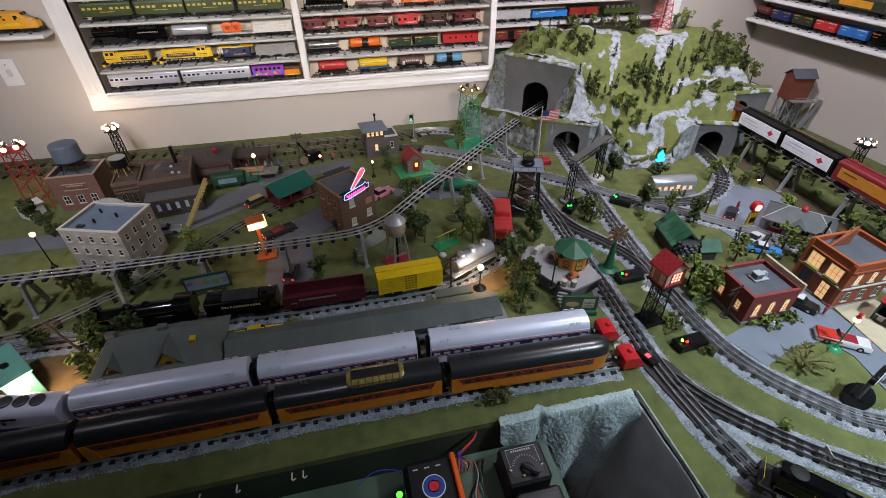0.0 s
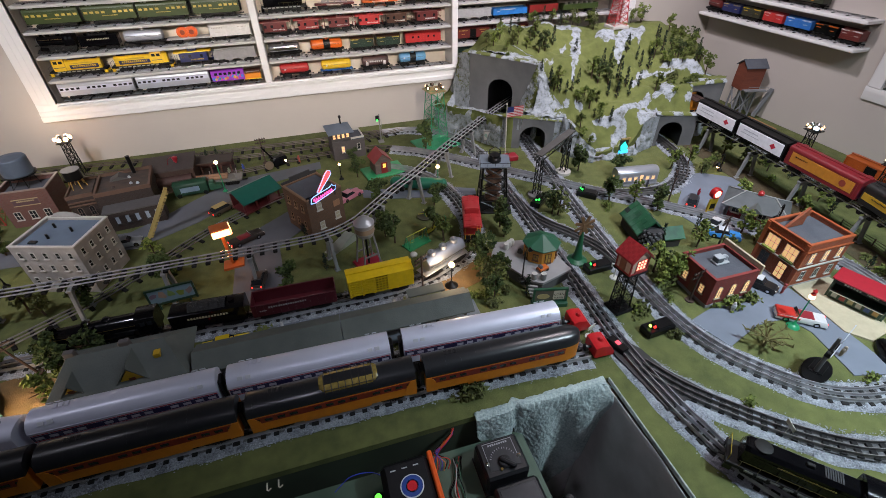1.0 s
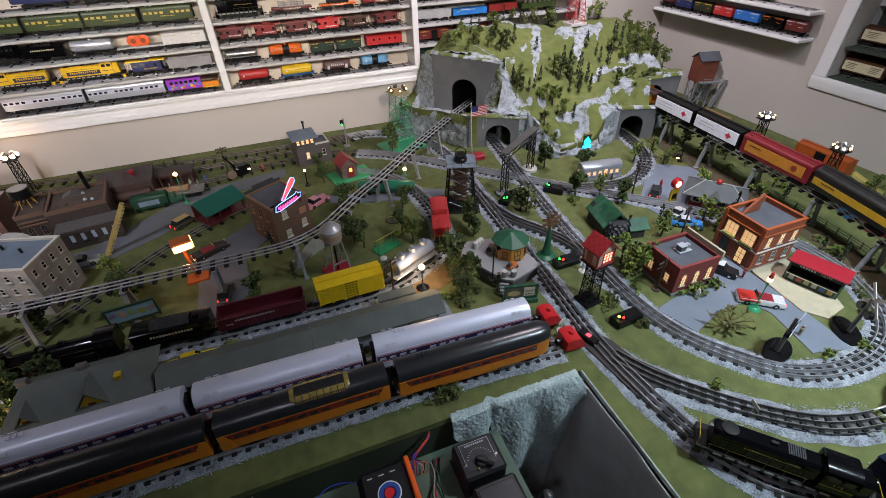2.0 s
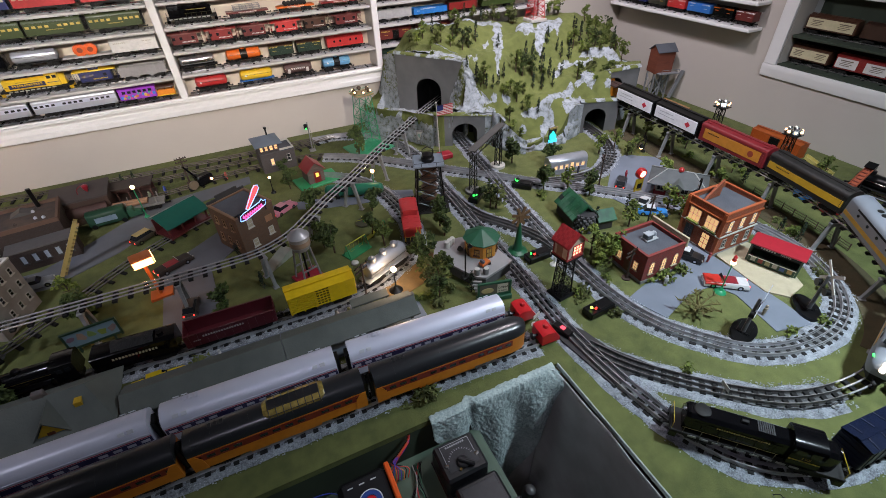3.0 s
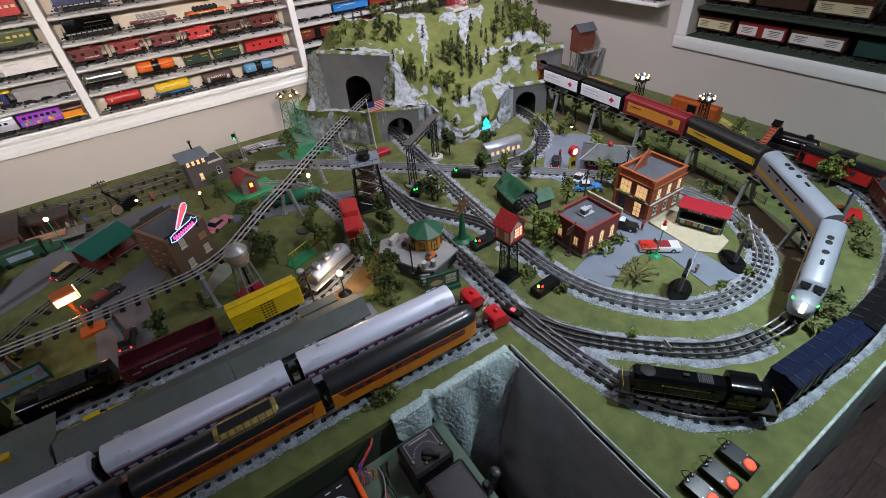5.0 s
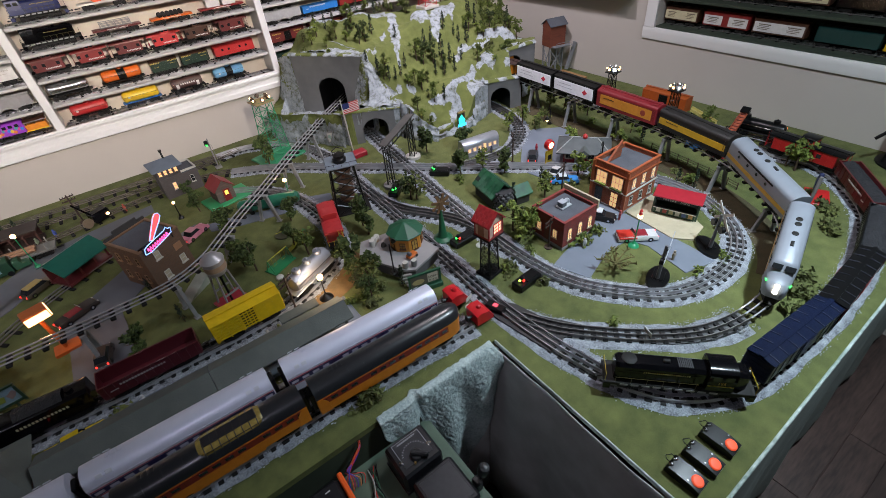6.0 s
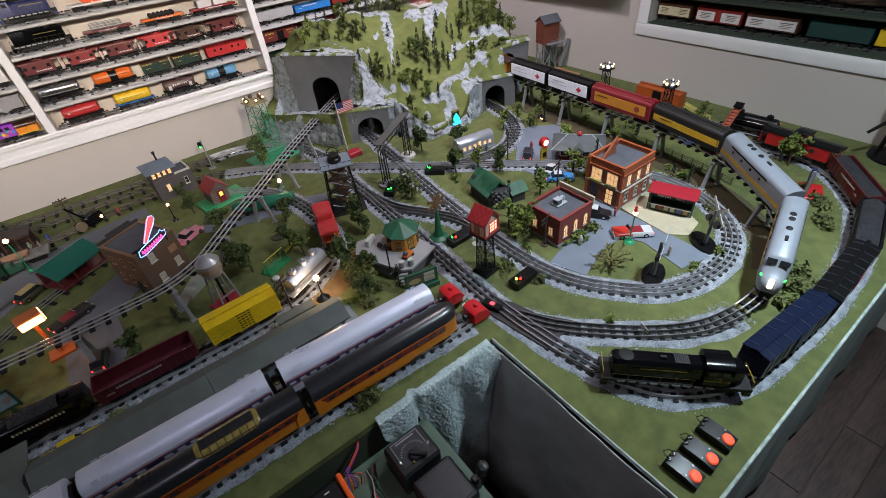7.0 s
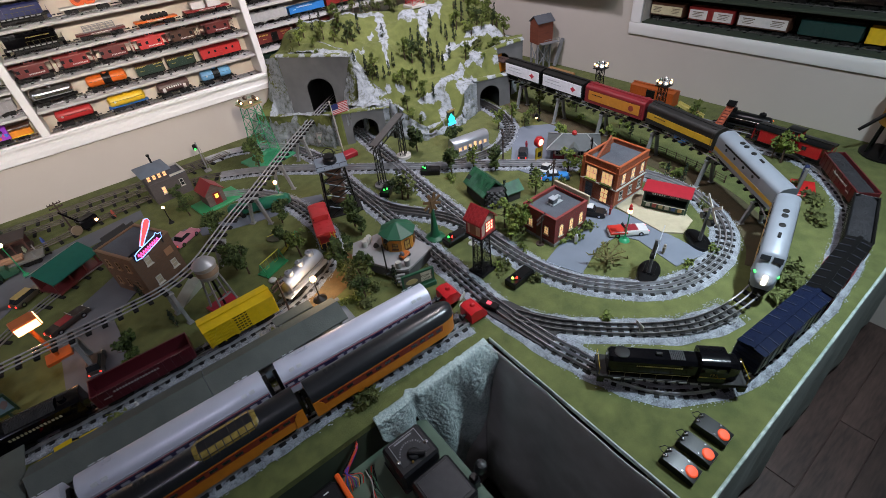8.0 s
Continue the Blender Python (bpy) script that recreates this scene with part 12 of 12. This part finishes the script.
hood_diesel(m, BLACKM, BLACKM, "black diesel switcher with pale railings on a shelf", L=L, group=SHELF_GROUP)


def rail_load(ob):
    for s in (-1, 1):
        for z in (0.038, 0.049, 0.060):
            part("rack_bar", Geo().box((0, s * 0.022, z), (0.15, 0.003, 0.003)), GREY, ob, "grey rack bar")
        for k in range(5):
            part("rack_post", Geo().box((-0.072 + k * 0.036, s * 0.022, 0.046), (0.003, 0.004, 0.030)), GREY, ob)


def wheel_load(ob):
    for k in range(6):
        for s in (-1, 1):
            part("wheel", Geo().lathe([(0.010, -0.002), (0.013, 0.0), (0.010, 0.002)], (-0.055 + k * 0.022, s * 0.014, 0.043), 14, pose(0, 0, 0, 90, 0, 0)), UNDER, ob, "black wagon wheel")


def crate_load(ob):
    for x in (-0.045, 0.045):
        part("container", Geo().box((x, 0, 0.052), (0.075, 0.05, 0.038), ch=0.002), WHITE, ob, "white container")


for a, b, c, cargo, lab in ((0.07, 0.25, MAROON, rail_load, "maroon flat wagon with a grey rack of rails"), (0.295, 0.465, ORANGE, wheel_load, "orange flat wagon loaded with black wheels"), (0.505, 0.70, DARKRED, crate_load, "red flat wagon with two white containers")):
    m, L = shelf_spot(a, b, ROWS_Z[3])
    flat_car(m, c, lab, cargo, L=L, group=SHELF_GROUP, words=WHITE)
m, L = shelf_spot(-0.16, 0.025, ROWS_Z[4], True)
hood_diesel(m, DEEPBLUE, DEEPBLUE, "dark blue diesel switcher on an upper shelf", L=L, group=SHELF_GROUP)
m, L = shelf_spot(0.065, 0.245, ROWS_Z[4])
flat_car(m, WHITE, "white flat wagon with two orange drums", disc_load, L=L, group=SHELF_GROUP)
m, L = shelf_spot(0.275, 0.46, ROWS_Z[4])
boxcar(m, WHITE, WHITE, "white wagon on an upper display shelf", L=L, group=SHELF_GROUP, H=0.05)
m, L = shelf_spot(0.50, 0.69, ROWS_Z[4])
boxcar(m, SCARLET, SCARLET, "red wagon on an upper display shelf", L=L, group=SHELF_GROUP, H=0.05, words=WHITE)

# bay behind the mountain
m, L = shelf_spot(0.79, 0.99, ROWS_Z[0])
ob = boxcar(m, BOTTLE, BOTTLE, "dark green wagon with a yellow side panel", L=L, group=SHELF_GROUP, H=0.058)
part("side_panel", Geo().box((-L * 0.18, -0.0330, 0.055), (L * 0.4, 0.0018, 0.026)), YELLOW, ob, "yellow side panel")
for a, b in ((0.78, 0.96), (1.0, 1.19)):
    m, L = shelf_spot(a, b, ROWS_Z[1])
    boxcar(m, MAROON, MAROON, "maroon boxcar with dark doors on a shelf", L=L, door=BLACKP, group=SHELF_GROUP, H=0.056, words=GOLD)
m, L = shelf_spot(0.785, 0.965, ROWS_Z[2])
ob = hopper(m, paint(0.42, 0.42, 0.42), "pale grey covered hopper on a display shelf", L=L, load=False, group=SHELF_GROUP)
part("cover", Geo().box((0, 0, 0.073), (L * 0.96, 0.055, 0.006), ch=0.002), paint(0.42, 0.42, 0.42), ob)
for x in (-0.25, 0.0, 0.25):
    part("hatch", Geo().box((x * L, 0, 0.079), (0.03, 0.022, 0.006), ch=0.002), UNDER, ob)
m, L = shelf_spot(0.985, 1.175, ROWS_Z[2])
gondola(m, paint(0.03, 0.20, 0.55), "bright blue open wagon with a pale load", None, L=L, H=0.034, words=WHITE, group=SHELF_GROUP)
m, L = shelf_spot(1.195, 1.36, ROWS_Z[2])
boxcar(m, DARKRED, BROWN, "brick red wagon on a display shelf", L=L, group=SHELF_GROUP, H=0.046)
m, L = shelf_spot(1.40, 1.61, ROWS_Z[2])
ob = gondola(m, COACHGREEN, "olive green open wagon carrying white barrels", None, L=L, H=0.030, group=SHELF_GROUP)
for k in range(6):
    part("barrel", Geo().lathe([(0.010, 0), (0.0125, 0.012), (0.0125, 0.026), (0.010, 0.038)], (-L * 0.36 + k * L * 0.144, 0, 0.03), 14), PALE, ob, "pale barrel")
for a, b, c in ((0.79, 0.98, BLACKM), (1.0, 1.19, DEEPBLUE), (1.22, 1.42, MAROON)):
    m, L = shelf_spot(a, b, ROWS_Z[3])
    boxcar(m, c, BLACKP, "dark closed wagon on an upper display shelf", L=L, group=SHELF_GROUP, H=0.05)

# shelf on the left part of the back wall
m = Smaller(at(-1.37, WALL_Y - 0.05, 0.5795))
ob = cab_diesel(m, paint(0.78, 0.36, 0.02), YELLOW, "orange and yellow streamlined diesel on a wall shelf", L=0.30, group="models on the wall shelves")
display_track(-1.98, -1.26, 0.573, WALL_Y - 0.05)
m = Smaller(at(-1.64, WALL_Y - 0.05, 0.5795))
cab_diesel(m, paint(0.78, 0.36, 0.02), YELLOW, "orange and yellow diesel booster unit on a shelf", nose=False, L=0.28, group="models on the wall shelves")

# shelves on the side wall
display_track(1.52, 2.45, 0.455, ax=1, x=WALL_X - 0.05)
display_track(1.52, 2.45, 0.57, ax=1, x=WALL_X - 0.05)
SIDE = "models on the side wall shelves"
m, L = wall_spot(2.44, 2.345, 0.455, WALL_X - 0.05)
tank_car(m, MAROON, "maroon tank wagon on a wall shelf", L=max(L, 0.14), group=SIDE, r=0.029)
for a, b, c, w, lab in ((2.325, 2.20, DEEPBLUE, GOLD, "dark blue short wagon on a wall shelf"), (2.185, 2.06, paint(0.03, 0.03, 0.02), YELLOW, "dark olive wagon with a yellow mark"), (2.045, 1.925, SCARLET, WHITE, "red wagon with white markings on a shelf"),
                        (1.91, 1.765, BLUE, WHITE, "blue wagon with white markings on a shelf"), (1.75, 1.635, BLACKM, ORANGE, "black wagon with orange markings on a shelf"), (1.62, 1.525, MAROON, WHITE, "maroon wagon with pale markings on a shelf")):
    m, L = wall_spot(a, b, 0.455, WALL_X - 0.05)
    boxcar(m, c, c, lab, L=L, group=SIDE, H=0.046, words=w)
for a, b, c, d, lab in ((2.42, 2.23, MAROON, MAROON, "maroon wagon on the upper wall shelf"), (2.21, 2.04, GREY, GREY, "grey wagon on the upper wall shelf"), (2.02, 1.755, paint(0.035, 0.04, 0.025), ORANGE, "dark green wagon with an orange panel")):
    m, L = wall_spot(a, b, 0.57, WALL_X - 0.05)
    ob = boxcar(m, c, c, lab, L=L, group=SIDE, H=0.05)
    if d is ORANGE:
        for s in (-1, 1):
            part("side_panel", Geo().box((0.0, s * 0.0335, 0.052), (L * 0.62, 0.002, 0.036)), paint(0.72, 0.33, 0.03), ob, "orange side panel")

# two rows in the window niche
NICHE_X = WALL_X + 0.085
display_track(-1.5, 1.36, 0.318, ax=1, x=NICHE_X - 0.012)
display_track(-1.5, 1.36, 0.445, ax=1, x=NICHE_X + 0.01)
NG = "wagons in the window niche"


def niche_car(a, b, z, x, body, panel, lab, split=False, marks=True):
    m, L = wall_spot(a, b, z, x)
    ob = boxcar(m, body, body, lab, L=L, group=NG, H=0.066)
    if panel:
        for s in (-1, 1):
            spans = ((-0.27, 0.40), (0.27, 0.40)) if split else ((0.0, 0.94),)
            for c, w in spans:
                p = part("side_panel", Geo().box((c * L, s * 0.0345, 0.057), (w * L, 0.0016, 0.050), ch=0.0006), panel, ob, "pale lettered side panel")
            g = Geo()
            for c in (-0.28, 0.28):
                for q in range(4):
                    g.box((c * L + (q - 1.5) * 0.002, s * 0.0356, 0.070 - q * 0.008), (L * (0.24 - 0.05 * (q % 2)), 0.0005, 0.003 if q else 0.005))
            if marks:
                part("lettering", g, paint(0.18, 0.14, 0.10), ob)
    return ob


z, x = 0.318, NICHE_X - 0.012
niche_car(1.37, 1.195, z, x, BROWN, CREAM, "brown wagon with cream lettered sides")
niche_car(1.17, 0.955, z, x, DARKRED, WHITE, "dark red wagon with two white panels", True)
niche_car(0.94, 0.725, z, x, BROWN, WHITE, "brown wagon with plain white sides")
niche_car(0.69, 0.47, z, x, paint(0.012, 0.05, 0.045), None, "dark teal boxcar in the window niche")
niche_car(0.455, 0.24, z, x, YELLOW, None, "bright yellow boxcar in the window niche")
niche_car(0.22, 0.0, z, x, MAROON, None, "maroon boxcar in the window niche")
z, x = 0.445, NICHE_X + 0.01
niche_car(1.365, 1.155, z, x, BROWN, CREAM, "brown wagon with cream lettered sides")
niche_car(1.135, 0.92, z, x, paint(0.05, 0.022, 0.014), None, "plain dark brown boxcar in the niche")
niche_car(0.90, 0.69, z, x, BROWN, CREAM, "brown wagon with cream lettered sides")
niche_car(0.67, 0.45, z, x, BLACKM, None, "plain black boxcar in the window niche")
niche_car(0.43, 0.21, z, x, GREY, WHITE, "grey wagon with white lettered sides")

# ---- the operating pit ----
BZ = -0.09
ob = thing("control_shelf", at(0, 0, 0), "green painted control shelf below the table edge", "shelf", kind="")
part("board", Geo().prism([(-1.0, 0.10), (0.317, 0.10), (0.317, 0.555), (0.300, 0.567), (-1.0, 0.567)], BZ - 0.018, BZ, 2), BENCHGREEN, ob)
for x in (-0.8, -0.25, 0.25):
    part("bracket", Geo().prism([(0.567, BZ - 0.018), (0.567, BZ - 0.20), (0.552, BZ - 0.20), (0.40, BZ - 0.03), (0.40, BZ - 0.018)], x - 0.01, x + 0.01, 0), FASCIA, ob)

BAKELITE = mat("black_bakelite", (0.010, 0.010, 0.012), 0.42, vary=0.3, scale=60, bump=0.05, bump_scale=300)
SCALEPLATE = mat("worn_scale_plate", (0.05, 0.05, 0.055), 0.4, 0.4, vary=0.3, scale=60)
ob = thing("transformer", at(0.225, 0.483, BZ), "black bakelite train transformer with a dial knob", "transformer")
part("case", Geo().box((0, 0, 0.036), (0.104, 0.092, 0.072), ch=0.006), BAKELITE, ob)
part("base", Geo().box((0, 0, 0.003), (0.110, 0.098, 0.006), ch=0.002), BAKELITE, ob)
plate = part("scale_plate", Geo().box((0.0, 0.004, 0.0723), (0.074, 0.066, 0.0012), ch=0.0004), SCALEPLATE, ob, "worn metal scale plate")
silver = paint(0.42, 0.43, 0.46, 0.4, 0.5)
g = Geo()
for s in (-1, 1):
    g.box((s * 0.036, 0.010, 0.0732), (0.0012, 0.052, 0.0004))
g.box((0, 0.036, 0.0732), (0.072, 0.0012, 0.0004))
part("border_line", g, silver, plate)
g = Geo()
for k in range(9):
    g.box((-0.022 + k * 0.0055, 0.030, 0.0732), (0.0036, 0.0042, 0.0004))
part("lettering", g, silver, plate)
for k in range(13):
    a = radians(20 + k * 140 / 12)
    part("dial_mark", Geo().box((0.030 * math.cos(a), -0.012 + 0.030 * math.sin(a), 0.0732), (0.004, 0.0012, 0.0004), pose(0, 0, 0, 0, 0, math.degrees(a))), silver, plate)
for x in (-0.038, 0.038):
    part("screw", Geo().lathe([(0.005, 0), (0.005, 0.002), (0.003, 0.0035), (0.001, 0.004)], (x, -0.010, 0.072), 14), CHROME, ob, "bright round screw")
knob = part("knob", Geo().lathe([(0.015, 0), (0.015, 0.005), (0.012, 0.008), (0.002, 0.009)], (0, -0.016, 0.0725), 20), BAKELITE, ob)
part("pointer", Geo().box((0.005, -0.022, 0.082), (0.042, 0.010, 0.012), pose(0, 0, 0, 0, 0, -42), ch=0.003), BAKELITE, knob)
part("terminal", Geo().cyl((-0.012, -0.030, 0.072), (-0.012, -0.030, 0.077), 0.003, n=10), paint(0.5, 0.35, 0.12, 0.3, 1.0), ob, "brass terminal")

ob = thing("power_pack", at(0.236, 0.372, BZ), "low black power pack with a throttle lever", "power pack")
part("case", Geo().box((0, 0, 0.028), (0.105, 0.115, 0.056), ch=0.006), BAKELITE, ob)
part("top_panel", Geo().box((0, 0, 0.0565), (0.085, 0.090, 0.002), ch=0.0008), SCALEPLATE, ob)
ob = thing("throttle_lever", at(0.318, 0.352, BZ), "black throttle lever with a rounded glossy grip", "lever")
part("pivot", Geo().box((-0.012, 0, 0.016), (0.018, 0.024, 0.032), ch=0.003), BAKELITE, ob)
part("arm", Geo().tube([(-0.008, 0, 0.018), (-0.004, -0.002, 0.045), (0.0, -0.004, 0.065)], 0.004, 8), CHROME, ob)
part("grip", Geo().lathe([(0.006, 0), (0.012, 0.004), (0.014, 0.015), (0.014, 0.030), (0.011, 0.038), (0.004, 0.041)], (0.0, -0.004, 0.056), 18, pose(0, 0, 0, 10, 4, 0)), BAKELITE, ob)

ob = thing("power_supply", at(0.004, 0.42, BZ), "large black power supply with a round emblem", "power supply")
part("case", Geo().box((0, 0, 0.042), (0.112, 0.24, 0.084), ch=0.012), BAKELITE, ob)
part("hump", Geo().lathe([(0.050, 0), (0.049, 0.010), (0.044, 0.016), (0.002, 0.018)], (0, -0.06, 0.082), 28), BAKELITE, ob)
em = part("emblem", Geo().cyl((0.006, 0.052, 0.084), (0.006, 0.052, 0.0855), 0.026, n=32), paint(0.70, 0.72, 0.74), ob, "round white, blue and red emblem")
part("ring", Geo().lathe([(0.0235, 0), (0.0235, 0.0006), (0.0135, 0.0006), (0.0135, 0)], (0.006, 0.052, 0.0855), 32), paint(0.03, 0.07, 0.30), em, "blue ring")
part("disc", Geo().cyl((0.006, 0.052, 0.0857), (0.006, 0.052, 0.0862), 0.0115, n=24), paint(0.60, 0.02, 0.03), em, "red disc")
for k in range(3):
    part("label_bar", Geo().box((-0.028 + k * 0.026, 0.096, 0.0846), (0.012, 0.0028, 0.0006)), paint(0.55, 0.55, 0.57), ob, "small pale label")
part("side_panel", Geo().box((0.0605, 0.045, 0.047), (0.012, 0.15, 0.078), ch=0.003), paint(0.85, 0.12, 0.02), ob, "bright orange side panel")
ob = thing("pilot_lamp", at(-0.066, 0.505, BZ), "green glowing pilot lamp in a round bezel", "indicator lamp")
part("bezel", Geo().lathe([(0.012, 0), (0.012, 0.010), (0.009, 0.012), (0.009, 0.006)], n=18), BLACKP, ob)
part("lens", Geo().ball((0, 0, 0.011), 0.008, 14), glow("pilot_green", (0.15, 1.0, 0.08), 1.6), ob, "glowing green lens")

ob = thing("terminal_board", at(-0.17, 0.48, BZ), "dark circuit strip with rows of pins", "circuit board")
part("board", Geo().box((0, 0, 0.010), (0.13, 0.05, 0.004)), paint(0.012, 0.03, 0.02), ob)
for x in (-0.06, 0.06):
    part("spacer", Geo().cyl((x, 0.02, 0), (x, 0.02, 0.009), 0.003, n=8), CHROME, ob)
for k in range(14):
    part("pin", Geo().box((-0.058 + k * 0.009, 0.019, 0.016), (0.003, 0.003, 0.010)), paint(0.45, 0.35, 0.15, 0.3, 1.0), ob)
for k in range(5):
    part("component", Geo().box((-0.05 + k * 0.024, -0.008, 0.017), (0.013, 0.018, 0.010), ch=0.001), [BLACKP, paint(0.4, 0.03, 0.02), BLACKP, paint(0.05, 0.05, 0.06), paint(0.4, 0.03, 0.02)][k], ob)
for i, (x, z) in enumerate(((-0.30, -0.035), (-0.275, -0.035), (-0.42, -0.035), (-0.50, -0.04))):
    part_ob = thing("wall_hook", at(x, PIT_Y - 0.002, z), "small pale screw hook in the front board", "hook", "hooks on the front board")
    part("hook", Geo().tube([(0, 0.004, 0), (0, -0.012, 0), (0.004, -0.016, 0.003), (0.010, -0.014, 0.006)], 0.0018, 6), PALE, part_ob)

rw = random.Random(21)
for k, c in enumerate((paint(0.55, 0.03, 0.05), paint(0.03, 0.06, 0.45), paint(0.60, 0.12, 0.03), paint(0.45, 0.02, 0.12), paint(0.10, 0.07, 0.45), paint(0.62, 0.20, 0.05), BLACKP, paint(0.6, 0.05, 0.03))):
    x1, y1 = 0.045 + 0.006 * k, 0.535 - 0.003 * (k % 3)
    pts = [(0.138 + rw.uniform(-0.004, 0.004), PIT_Y + 0.004, -0.030), (0.135, PIT_Y - 0.012, -0.028 + 0.002 * k), (0.115 - 0.002 * k, 0.560, -0.035 + rw.uniform(-0.006, 0.010)), (0.092 - 0.002 * k, 0.548, -0.045 + rw.uniform(-0.006, 0.008)), (x1 + 0.026, y1, -0.06), (x1 + 0.02, y1 - 0.01, BZ + 0.004)]
    solid("wire", Geo().tube(spline([Vector(p) for p in pts], 0.006), 0.0013, 6), c, None, "thin coloured wire from the front board hole", "wire", "wires at the control shelf")
for k, c in enumerate((BLACKP, BLACKP, paint(0.5, 0.02, 0.02), paint(0.03, 0.10, 0.06), paint(0.04, 0.12, 0.07), BLACKP, paint(0.35, 0.35, 0.33))):
    q = [(0.150 - 0.004 * k, 0.545, BZ + 0.003), (0.125 + rw.uniform(-0.012, 0.012), 0.505, BZ + 0.004 + 0.002 * k), (0.110 + rw.uniform(-0.02, 0.025), 0.46, BZ + 0.004), (0.125 + rw.uniform(-0.02, 0.03), 0.40, BZ + 0.006 + 0.001 * k), (0.14 + rw.uniform(-0.03, 0.02), 0.33, BZ + 0.003), (0.13 + rw.uniform(-0.03, 0.03), 0.24, BZ + 0.003)]
    solid("wire", Geo().tube(spline([Vector(p) for p in q], 0.008), 0.0014, 6), c, None, "loose insulated wire lying on the control shelf", "wire", "wires at the control shelf")
solid("wire", Geo().tube(spline([Vector(p) for p in ((-0.16, 0.545, BZ + 0.012), (-0.12, 0.560, -0.06), (-0.075, 0.556, -0.058), (-0.05, 0.54, -0.055))], 0.006), 0.0013, 6), paint(0.04, 0.07, 0.5), None, "blue wire looping over the control shelf", "wire", "wires at the control shelf")
